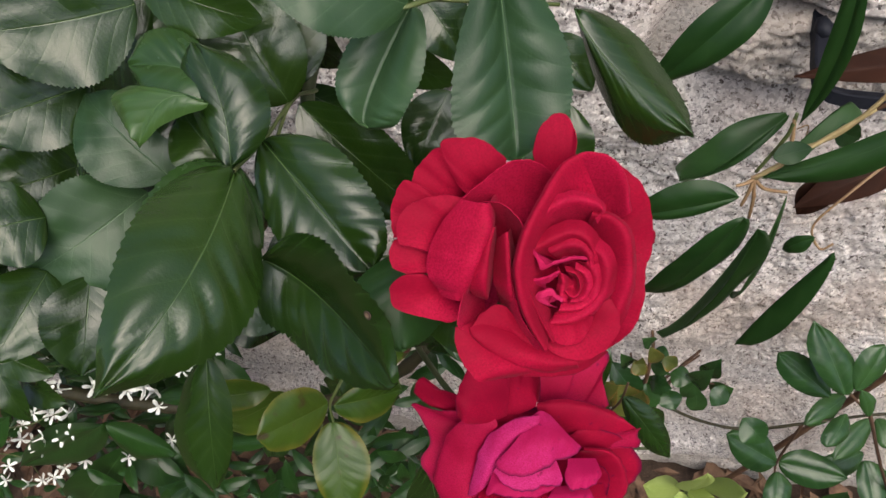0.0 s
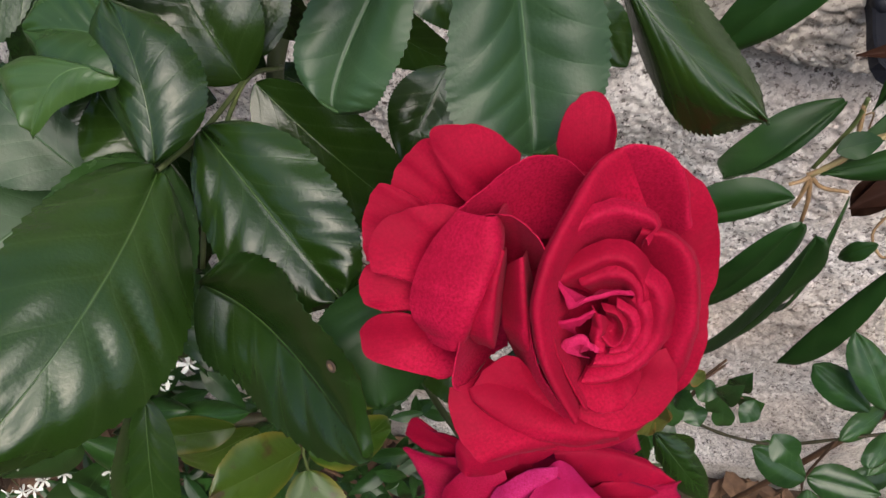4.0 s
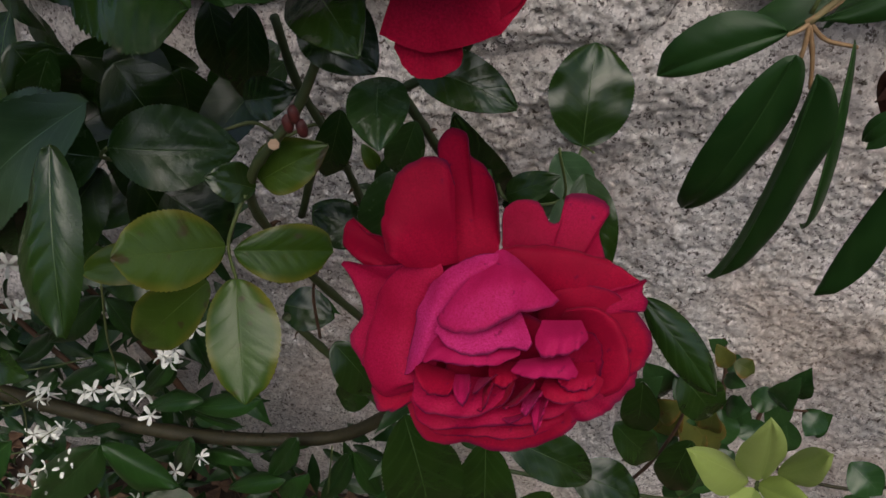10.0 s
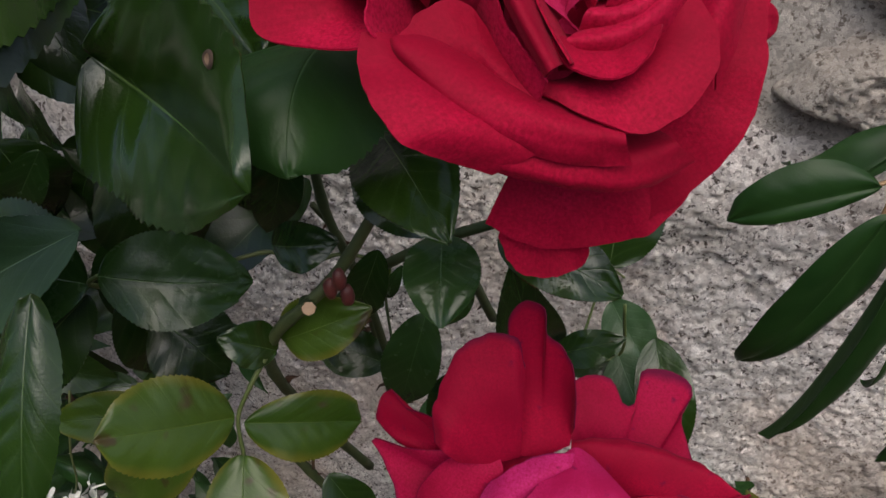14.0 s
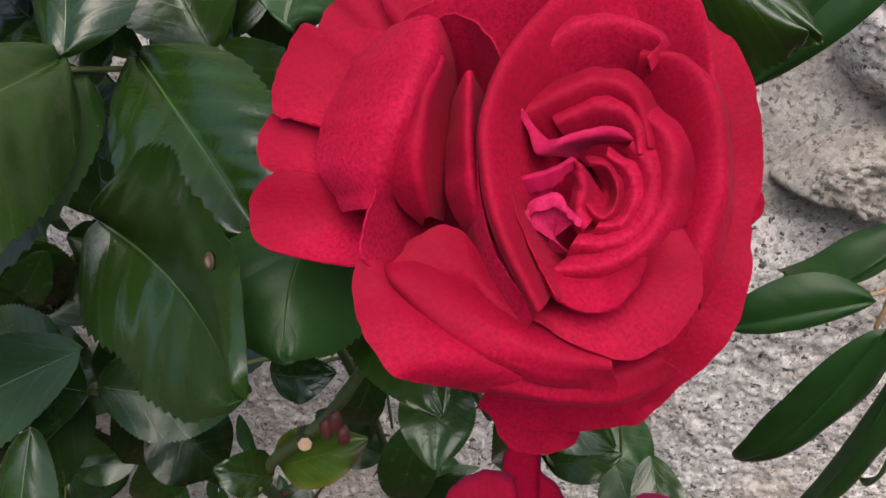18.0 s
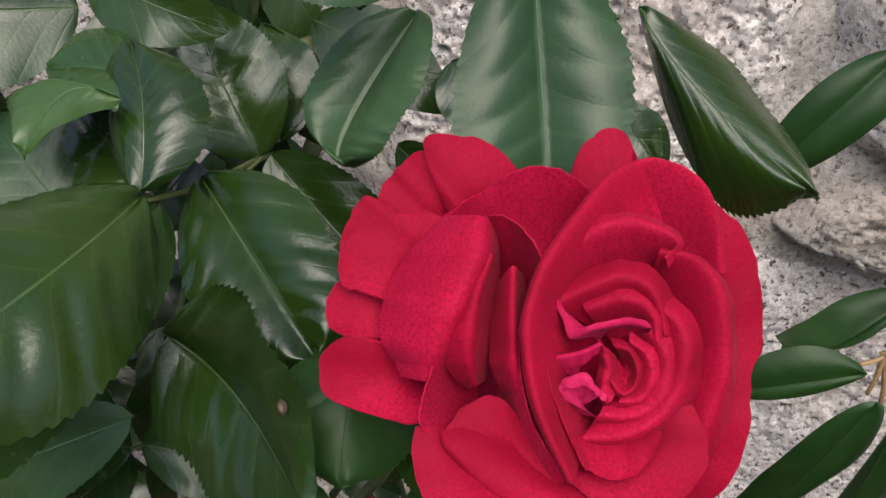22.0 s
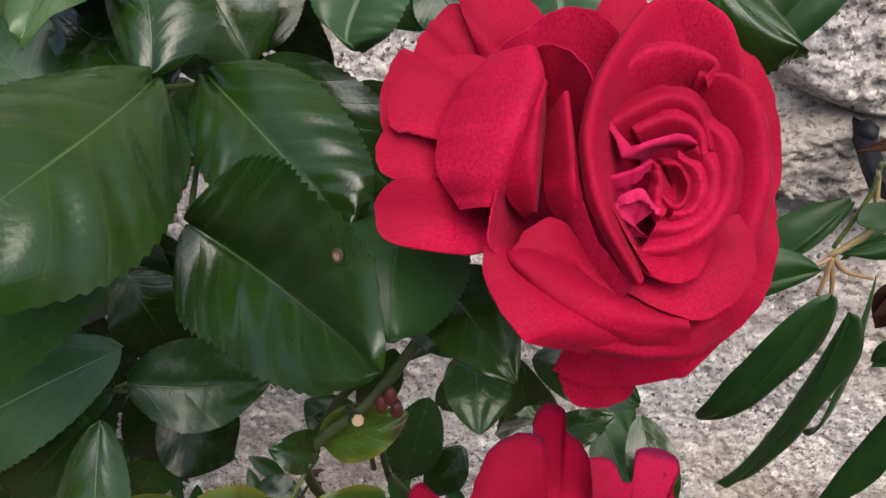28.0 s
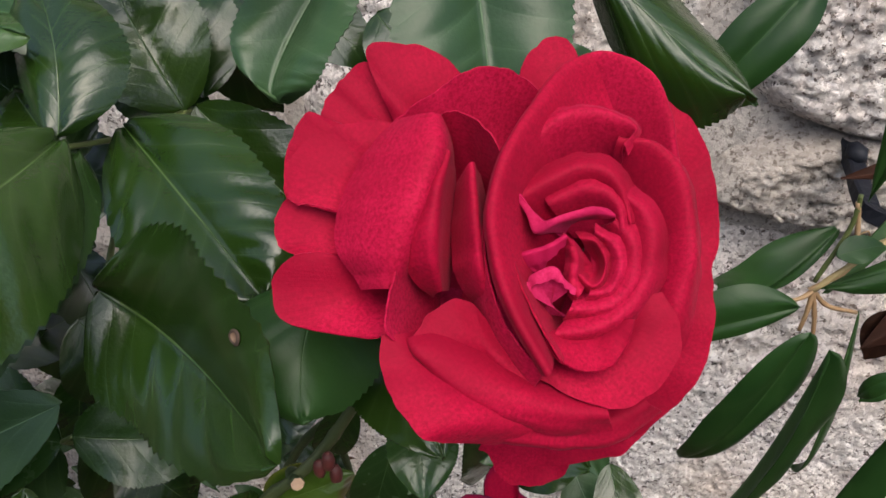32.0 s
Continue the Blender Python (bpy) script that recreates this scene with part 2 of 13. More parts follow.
def rough_material(name, a, b, scale=80.0, rough=0.8, bump_mm=1.0, spec=0.3, c=None):
    """Two tones over noise with fine relief: mortar, bark, soil, dry leaves."""
    m, ns, ln, bsdf = shader(name)
    geo, info = ns.new("ShaderNodeTexCoord"), ns.new("ShaderNodeObjectInfo")
    n1 = node(ns, "ShaderNodeTexNoise", Scale=scale, Detail=6.0, Roughness=0.65)
    n2 = node(ns, "ShaderNodeTexNoise", Scale=scale * 9, Detail=3.0)
    for n in (n1, n2):
        ln.new(geo.outputs["Object"], n.inputs["Vector"])
    t = calc(ns, ln, "ADD", n1.outputs[0], calc(ns, ln, "MULTIPLY", calc(ns, ln, "SUBTRACT", info.outputs["Random"], 0.5), 0.3))
    col = mix(ns, ln, ramp(ns, ln, t, [(0.32, (0, 0, 0)), (0.68, (1, 1, 1))]), a, b)
    if c:
        col = mix(ns, ln, ramp(ns, ln, n2.outputs[0], [(0.55, (0, 0, 0)), (0.7, (0.8, 0.8, 0.8))]), col, c)
    ln.new(col, bsdf.inputs["Base Color"])
    bsdf.inputs["Roughness"].default_value = rough
    bsdf.inputs["Specular IOR Level"].default_value = spec
    bump = node(ns, "ShaderNodeBump", Strength=0.7, Distance=0.001 * bump_mm)
    ln.new(calc(ns, ln, "ADD", n1.outputs[0], calc(ns, ln, "MULTIPLY", n2.outputs[0], 0.4)), bump.inputs["Height"])
    ln.new(bump.outputs[0], bsdf.inputs["Normal"])
    return m


ROSE = leaf_material("rose_leaf", (0.0062, 0.018, 0.0024), (0.0165, 0.038, 0.0052), (0.075, 0.12, 0.04), 0.23, thin=0.03, spec=0.4)
ROSE_PALE = leaf_material("rose_leaf_pale", (0.009, 0.027, 0.005), (0.022, 0.052, 0.011), (0.085, 0.14, 0.055), 0.26, thin=0.05, spec=0.34)
# lighter copy of the rose leaf, pale sky sheen put into its green
SHEEN = leaf_material("rose_leaf_sheen", (0.013, 0.034, 0.011), (0.028, 0.062, 0.022), (0.10, 0.16, 0.08), 0.33, thin=0.05, spec=0.27)
# brighter rose leaf green: the light on the folded tip is painted in
LOBE = leaf_material("rose_leaf_lit", (0.027, 0.062, 0.012), (0.054, 0.104, 0.022), (0.12, 0.2, 0.07), 0.3, thin=0.1, spec=0.4)
ROSE_UNDER = leaf_material("rose_leaf_underside", (0.03, 0.07, 0.022), (0.045, 0.09, 0.03), (0.12, 0.17, 0.07), 0.5, thin=0.2)
YELLOW = leaf_material("rose_leaf_yellowing", (0.017, 0.042, 0.004), (0.048, 0.084, 0.009), (0.085, 0.12, 0.03), 0.3, edge=(0.14, 0.115, 0.016), thin=0.1, spec=0.28, blotch=(0.04, 0.03, 0.01))
SMALL = leaf_material("young_rose_leaf", (0.011, 0.036, 0.010), (0.031, 0.078, 0.020), (0.1, 0.16, 0.07), 0.24, veins=6.0, spec=0.35)
SICK = leaf_material("discoloured_leaf", (0.03, 0.05, 0.011), (0.10, 0.10, 0.02), (0.16, 0.15, 0.05), 0.4, edge=(0.2, 0.08, 0.02), blotch=(0.06, 0.025, 0.01))
CLEMATIS = leaf_material("clematis_leaf", (0.007, 0.026, 0.005), (0.017, 0.05, 0.010), (0.05, 0.1, 0.03), 0.4, veins=3.0)
JASMINE = leaf_material("jasmine_leaf", (0.006, 0.022, 0.004), (0.019, 0.056, 0.010), (0.10, 0.19, 0.06), 0.30, veins=6.0, spec=0.3)
LIME = leaf_material("lime_leaf", (0.28, 0.36, 0.085), (0.35, 0.43, 0.125), (0.45, 0.55, 0.15), 0.42, thin=0.3, veins=5.0)
DRY = leaf_material("dry_leaf", (0.012, 0.005, 0.003), (0.032, 0.011, 0.006), (0.09, 0.04, 0.02), 0.6, thin=0.05, veins=4.0, spec=0.1)
RED = petal_material("red_petal", (0.20, 0.0026, 0.016), (0.41, 0.0045, 0.036), (0.44, 0.008, 0.048), 0.1, 0.0)
PINK = petal_material("pink_petal", (0.32, 0.006, 0.046), (0.47, 0.011, 0.072), (0.5, 0.022, 0.10), 0.2, 0.0)
CRIMSON = petal_material("faded_red_petal", (0.20, 0.002, 0.018), (0.36, 0.004, 0.032), (0.33, 0.006, 0.05), 0.15, 0.7)
MAGENTA = petal_material("magenta_petal", (0.27, 0.005, 0.048), (0.42, 0.010, 0.09), (0.46, 0.025, 0.15), 0.12, 0.7)
CANE = rough_material("rose_cane", (0.022, 0.038, 0.012), (0.048, 0.058, 0.02), 60, 0.55, 0.6)
OLD_CANE = rough_material("old_rose_cane", (0.016, 0.016, 0.006), (0.034, 0.030, 0.012), 70, 0.65, 0.8, c=(0.06, 0.03, 0.02))
TWIG = rough_material("brown_twig", (0.055, 0.028, 0.016), (0.1, 0.055, 0.03), 90, 0.7, 0.5)
PETIOLE = rough_material("petiole", (0.05, 0.075, 0.02), (0.09, 0.105, 0.035), 90, 0.5, 0.3)
TAN = rough_material("clematis_stem", (0.2, 0.12, 0.06), (0.29, 0.19, 0.10), 120, 0.6, 0.4)
STRAW = rough_material("straw_stem", (0.22, 0.165, 0.075), (0.32, 0.25, 0.12), 120, 0.6, 0.4)
WHITE = rough_material("white_petal", (0.6, 0.6, 0.54), (0.75, 0.75, 0.69), 200, 0.55, 0.2)
CUT = rough_material("cut_wood", (0.30, 0.19, 0.12), (0.42, 0.28, 0.18), 300, 0.7, 0.3)
BUD = rough_material("red_bud", (0.04, 0.010, 0.010), (0.09, 0.022, 0.018), 200, 0.5, 0.4)
SCAR_RIM = rough_material("scar_rim", (0.02, 0.012, 0.01), (0.05, 0.03, 0.02), 700, 0.8, 0.2)
SCAR = rough_material("leaf_scar", (0.10, 0.06, 0.035), (0.19, 0.12, 0.075), 700, 0.8, 0.2)
GRANITE = granite_material("granite", (0.93, 0.875, 0.835), (0.57, 0.52, 0.49), (0.055, 0.038, 0.032), (0.6, 0.47, 0.38))
GNEISS = granite_material("pale_layered_stone", (0.62, 0.58, 0.53), (0.42, 0.38, 0.35), (0.11, 0.09, 0.08), (0.42, 0.34, 0.27))
MORTAR = granite_material("lime_mortar", (0.66, 0.61, 0.56), (0.44, 0.40, 0.365), (0.20, 0.165, 0.14), (0.47, 0.41, 0.35))
SOIL = rough_material("dark_soil", (0.018, 0.012, 0.009), (0.055, 0.036, 0.025), 45, 0.95, 6.0, c=(0.09, 0.06, 0.04))
LITTER = rough_material("leaf_litter", (0.05, 0.026, 0.016), (0.17, 0.1, 0.06), 25, 0.85, 0.8)
# for the unseen wall that is added behind the walk
UNSEEN_WALL = rough_material("unseen_wall_grey", (0.10, 0.10, 0.09), (0.15, 0.15, 0.13), 6, 0.9, 2.0)
IRON = rough_material("black_iron", (0.004, 0.005, 0.008), (0.009, 0.010, 0.015), 120, 0.6, 0.4, spec=0.2)


# ---- shapes ----
def part(name, data, material, parent, label=""):
    ob = new(name, data)
    mats = material if isinstance(material, tuple) else (material,)
    if not data.materials:
        for m in mats:
            data.materials.append(m)
    ob.parent = parent
    if label:
        ob["label"] = label
    return ob


def thing(name, at, label, category, group="", kind=""):
    ob = new(name)
    ob.empty_display_size = 0.02
    ob.location = at
    return tagged(ob, label, category, group, kind)


def put(ob, parent):
    """Hang ob, built in world coordinates, under a thing or part."""
    chain, p = Vector((0, 0, 0)), parent
    while p:
        chain = chain + p.location
        p = p.parent
    ob.parent = parent
    ob.location = ob.location - chain
    return ob


def mesh_of(name, verts, faces, uvs=None, smooth=True, slots=None):
    me = bpy.data.meshes.new(name)
    me.from_pydata(verts, [], faces)
    if uvs is not None:
        layer = me.uv_layers.new(name="UVMap")
        idx = np.zeros(len(me.loops), dtype=np.int32)
        me.loops.foreach_get("vertex_index", idx)
        layer.data.foreach_set("uv", np.asarray(uvs, dtype=np.float32)[idx].ravel())
    if slots is not None:
        me.polygons.foreach_set("material_index", np.asarray(slots, dtype=np.int32))
    if smooth:
        me.polygons.foreach_set("use_smooth", np.ones(len(me.polygons), dtype=bool))
    me.update()
    return me


def sheet(name, top, uv, thick):
    """A thin double-sided body from a grid of points (n, m, 3): upper face slot 0, under face slot 1."""
    n, m = top.shape[:2]
    du = np.gradient(top, axis=0)
    dv = np.gradient(top, axis=1)
    nor = np.cross(dv, du)
    nor /= np.linalg.norm(nor, axis=2, keepdims=True) + 1e-12
    edge = np.ones((n, m, 1))
    low = top - nor * thick * edge
    verts = np.concatenate([top.reshape(-1, 3), low.reshape(-1, 3)])
    g = np.arange(n * m).reshape(n, m)
    a, b, c, d = g[:-1, :-1].ravel(), g[:-1, 1:].ravel(), g[1:, 1:].ravel(), g[1:, :-1].ravel()
    up = np.stack([a, b, c, d], 1)
    dn = np.stack([d, c, b, a], 1) + n * m
    ring = np.concatenate([g[0, :], g[1:, -1], g[-1, -2::-1], g[-2:0:-1, 0]])
    r0 = 2 * n * m
    k = np.arange(len(ring))
    k2 = np.roll(k, -1)
    verts = np.concatenate([verts, verts[ring], verts[ring + n * m]])
    side = np.stack([k2, k, k + len(ring), k2 + len(ring)], 1) + r0
    faces = np.concatenate([up, dn, side])
    slots = np.concatenate([np.zeros(len(up)), np.ones(len(dn)), np.zeros(len(side))]).astype(int)
    flat = uv.reshape(-1, 2)
    uvs = np.concatenate([flat, flat, flat[ring], flat[ring]])
    return mesh_of(name, verts.tolist(), faces.tolist(), uvs, True, slots)


OUTLINES = {
    "rose": (0.44, 0.52, 0.72), "round": (0.5, 0.5, 0.56), "lance": (0.40, 0.8, 1.25), "long": (0.38, 0.58, 0.98),
    "ellipse": (0.47, 0.72, 0.92), "lime": (0.45, 0.5, 0.8),
}


def half_width(u, outline):
    peak, p, q = OUTLINES[outline]
    lo = np.clip(u / peak, 0, 1)
    hi = np.clip((1 - u) / (1 - peak), 0, 1)
    return np.where(u < peak, np.sin(lo * math.pi / 2) ** p, np.sin(hi * math.pi / 2) ** q)


def blade_grid(base, tip, normal, width, outline="rose", fold=0.15, bend=0.1, twist=0.0, teeth=0.02, quilt=0.012, wave=0.03, seed=0, n=64, m=13, crumple=0.0):
    """Grid of a leaf blade from base to tip, facing normal. fold: V across; bend: sag along, in lengths."""
    rnd = np.random.RandomState(seed)
    base, tip, nor = np.array(base, float), np.array(tip, float), np.array(normal, float)
    ax = tip - base
    length = np.linalg.norm(ax)
    ax /= length
    nor = nor - ax * nor.dot(ax)
    nor /= np.linalg.norm(nor)
    sidev = np.cross(ax, nor)
    u = np.linspace(0, 1, n)[:, None]
    v = np.linspace(-1, 1, m)[None, :]
    hw = half_width(u, outline) * width / 2
    hw = np.maximum(hw, 0.0006)
    tooth = 1 + teeth * (((np.arange(n)[:, None] % 2) * 2 - 1) * (np.abs(v) > 0.99))
    skew = 1 + 0.06 * rnd.uniform(-1, 1) * np.sign(v)
    across = v * hw * tooth * skew
    ph = rnd.uniform(0, 6.28, 4)
    lift = fold * np.abs(across) + bend * length * 4 * u * (1 - u)
    lift = lift + wave * width * np.abs(v) ** 1.5 * (np.sin(u * 9 + ph[0]) + 0.6 * np.sin(u * 17 + ph[1] + np.sign(v) * ph[2]))
    ribs = (u - 0.31 * np.abs(v) + 0.02 * np.sin(11 * u + 3 * v + ph[3])) * (6.4 + 0.9 * np.sin(ph[2])) + 0.3 * (v > 0)
    swell = 0.62 + 0.5 * np.sin(5 * u + 2.2 * v + ph[1]) * np.cos(3.1 * v - 2 * u + ph[0])
    lift = lift + quilt * width * swell * (np.abs(np.sin(ribs * math.pi)) ** 0.85 - 0.5) * (1 - 0.6 * np.abs(v)) * np.minimum(1, np.abs(v) * 4) * np.sin(np.clip(u, 0, 1) * math.pi)
    lift = lift + crumple * width * u * (np.sin(7 * u + 4 * v + ph[0]) * np.sin(5 * v - 4 * u + ph[1]) + 0.5 * np.sin(13 * u - 9 * v + ph[2]))
    tw = twist * u + 0 * v
    x = across * np.cos(tw) - lift * np.sin(tw) * 0.3
    z = lift * np.cos(tw) + across * np.sin(tw)
    sway = rnd.uniform(-0.03, 0.03) * length * np.sin(u * math.pi)
    pts = base + (u * length + 0 * v)[..., None] * ax + (x + sway)[..., None] * sidev + z[..., None] * nor
    uv = np.stack([(v * 0.5 + 0.5) + 0 * u, u + 0 * v], -1)
    return pts, uv


def local(pts):
    c = pts.reshape(-1, 3).mean(axis=0)
    return pts - c, Vector(c)


def leaf(parent, base, tip, normal, width, mats=(ROSE, ROSE_UNDER), name="leaflet", label="", thick=0.00035, **shape):
    pts, uv = blade_grid(base, tip, normal, width, **shape)
    pts, c = local(pts)
    me = sheet(name, pts, uv, thick)
    ob = part(name, me, mats, None, label)
    ob.location = c
    return put(ob, parent)


def smooth_line(points, steps=6):
    p = [Vector(q) for q in points]
    p = [p[0] * 2 - p[1]] + p + [p[-1] * 2 - p[-2]]
    out = []
    for i in range(1, len(p) - 2):
        for k in range(steps):
            t = k / steps
            a, b, c, d = p[i - 1], p[i], p[i + 1], p[i + 2]
            out.append(0.5 * ((2 * b) + (c - a) * t + (2 * a - 5 * b + 4 * c - d) * t * t + (3 * b - a - 3 * c + d) * t ** 3))
    out.append(p[-2])
    return out


def stem(parent, points, r0, r1, material, name="stem", label="", knots=0.1, seed=0, sides=9, steps=6):
    """A tapered, slightly uneven round stem through the points."""
    rnd = random.Random(seed)
    line = smooth_line(points, steps)
    n = len(line)
    verts, faces = [], []
    ref = Vector((0.3, 0.5, 0.81))
    for i, q in enumerate(line):
        d = (line[min(i + 1, n - 1)] - line[max(i - 1, 0)]).normalized()
        a = d.cross(ref).normalized()
        b = d.cross(a)
        r = r0 + (r1 - r0) * i / (n - 1)
        r *= 1 + knots * (rnd.random() - 0.5) + (knots * 1.6 if i % 11 == 5 else 0)
        for k in range(sides):
            w = 2 * math.pi * k / sides
            verts.append(q + (a * math.cos(w) + b * math.sin(w)) * r * (1 + 0.05 * rnd.random()))
    for i in range(n - 1):
        for k in range(sides):
            a, b = i * sides + k, i * sides + (k + 1) % sides
            faces.append((a, b, b + sides, a + sides))
    faces.append(tuple(range(sides - 1, -1, -1)))
    faces.append(tuple(range((n - 1) * sides, n * sides)))
    c = sum(line, Vector()) / n
    me = mesh_of(name, [tuple(v - c) for v in verts], faces)
    ob = part(name, me, material, None, label)
    ob.location = c
    return put(ob, parent)


def lump(parent, at, size, material, name, label="", seed=0, squash=(1, 1, 1), rough=0.15, level=2):
    bm = bmesh.new()
    bmesh.ops.create_icosphere(bm, subdivisions=level, radius=1)
    for v in bm.verts:
        k = 1 + rough * noise.noise(v.co * 1.7 + Vector((seed * 3.1, 0, 0)))
        v.co = Vector((v.co.x * squash[0], v.co.y * squash[1], v.co.z * squash[2])) * size * k
    me = bpy.data.meshes.new(name)
    bm.to_mesh(me)
    bm.free()
    me.polygons.foreach_set("use_smooth", np.ones(len(me.polygons), dtype=bool))
    ob = part(name, me, material, None, label)
    ob.location = at
    return put(ob, parent) if parent else ob


def along(points, m):
    """Even steps on a smooth line through a few points."""
    line = np.array([tuple(p) for p in smooth_line(points, 8)])
    if len(points) == 2:
        return line[0] + np.linspace(0, 1, m)[:, None] * (line[-1] - line[0])
    d = np.concatenate([[0], np.cumsum(np.linalg.norm(np.diff(line, axis=0), axis=1))])
    return np.stack([np.interp(np.linspace(0, d[-1], m), d, line[:, k]) for k in range(3)], -1)


class Flower:
    """A rose bloom in its own frame: centimetres right, up and towards its face, from the eye of the flower."""

    def __init__(self, plant, origin, right, up, face, label, mats, rag=0.018):
        self.o, self.r, self.u, self.f = (np.array(v, float) for v in (origin, right, up, face))
        self.mats = mats
        self.seed, self.rag = 0, rag
        heart = self.o - self.f * 0.036
        self.core = lump(plant, Vector(heart), 0.007, CANE, "bloom", label, 1, rough=0.05)

    def add(self, pts, uv, mat, label=""):
        w = self.o + 0.01 * (pts[..., 0:1] * self.r + pts[..., 1:2] * self.u + pts[..., 2:3] * self.f)
        w, c = local(w)
        me = sheet("petal", w, uv, 0.0004)
        ob = part("petal", me, (mat, mat), None, label)
        ob.location = c
        put(ob, self.core)

    def cup(self, phi, half, radius, height, a=1.0, b=0.6, curl=0.25, cx=0.0, cy=0.0, point=0.2, ends=0.0, low=-3.8, mat=0, wave=0.03, notch=0.0, crumple=0.05, droop=0.6, n=28, m=33):
        """Petal that grows from the claw, opens to a radius and turns its rim back."""
        self.seed += 1
        rnd = np.random.RandomState(self.seed * 7 + 3)
        s = np.linspace(0, 1, n)[:, None]
        q = np.linspace(-1, 1, m)[None, :]
        ph = rnd.uniform(0, 6.28, 3)
        rim = 1 - point * np.abs(q) ** 2.6 + ends * q ** 2 + 0.012 * np.sin(q * 5 + ph[0]) + 0.006 * np.sin(q * 11 + ph[1])
        rim = rim - notch * np.exp(-((q - 0.25) / 0.07) ** 2)
        e = s * rim
        r = radius * np.clip(e, 0, 2) ** a
        hgt = low + (height - low) * np.clip(s, 0, 2) ** b
        roll = np.clip((s - 0.6) / 0.4, 0, 1)
        hgt = hgt - curl * (1 - np.cos(roll * math.pi * 0.55)) * (1 - 0.25 * np.abs(q)) - 0.25 * point * np.abs(q) ** 2 * s * radius * 0.3
        r = r + 0.3 * curl * (np.sin(roll * math.pi * 0.62) - s)
        hgt = hgt + wave * min(1.0, half / 30) * s ** 2 * (np.sin(q * 4 + ph[1]) + 0.5 * np.sin(q * 9 + ph[2]))
        r = r * (1 + 0.012 * np.sin(q * 5 + ph[2]) * s)
        hgt = hgt - droop * q ** 2 * s
        crumple *= min(1.0, half / 40)
        hgt = hgt + crumple * s * (np.sin(6 * s + 3 * q + ph[0]) * np.sin(4 * q - 5 * s + ph[1]) + 0.4 * np.sin(11 * s - 8 * q + ph[2]))
        th = np.radians(phi) + np.radians(half) * q
        pts = np.stack([cx * s + r * np.cos(th), cy * s + r * np.sin(th), hgt + 0 * q], -1)
        uv = np.stack([q * 0.5 + 0.5 + 0 * s, s + 0 * q], -1)
        self.add(pts, uv, self.mats[mat])

    def petal(self, base, ridge, edge=None, belly=0.2, mat=0, lift=0.04, turn=0.0, n=26, m=37):
        """Petal spread from its base line over a ridge to a turned-back edge, each line given by a few points, centimetres."""
        self.seed += 1
        rnd = np.random.RandomState(self.seed * 11 + 5)
        ph = rnd.uniform(0, 6.28, 4)
        a, b = along(base, m), along(ridge, m)
        mid = (a + b) / 2 + np.array([0, 0, belly])
        lines = [a, mid, b] + ([along(edge, m)] if edge else [])
        top = len(lines) - 1
        s = np.linspace(0, top, n)
        q = np.linspace(-1, 1, m)[None, :]
        pts = np.zeros((n, m, 3))
        for i, x in enumerate(s):
            k = min(int(x), top - 1)
            x -= k
            p0, p1, p2, p3 = lines[max(k - 1, 0)], lines[k], lines[k + 1], lines[min(k + 2, top)]
            pts[i] = 0.5 * (2 * p1 + (p2 - p0) * x + (2 * p0 - 5 * p1 + 4 * p2 - p3) * x * x + (3 * p1 - p0 - 3 * p2 + p3) * x ** 3)
        u = (s / top)[:, None]
        pts = pts[:1] + (pts - pts[:1]) * (1 - turn * np.abs(q) ** 5)[..., None]
        pts[..., 2] += lift * u * (np.sin(5 * u + 4 * q + ph[0]) * np.sin(6 * q - 3 * u + ph[1]) + 0.5 * np.sin(13 * q + 5 * u + ph[2]) * u)
        rim = self.rag * (np.sin(7 * q + ph[3]) + 0.6 * np.sin(17 * q + ph[0]) + 0.4 * np.sin(31 * q + ph[1]) - 1.2 * np.abs(np.sin(11 * q + ph[2])) ** 6)
        out = b - a
        out = out / (np.linalg.norm(out, axis=1, keepdims=True) + 1e-9)
        pts += (u ** 4 * rim)[..., None] * out[None]
        uv = np.stack([q * 0.5 + 0.5 + 0 * u, u + 0 * q], -1)
        self.add(pts, uv, self.mats[mat])


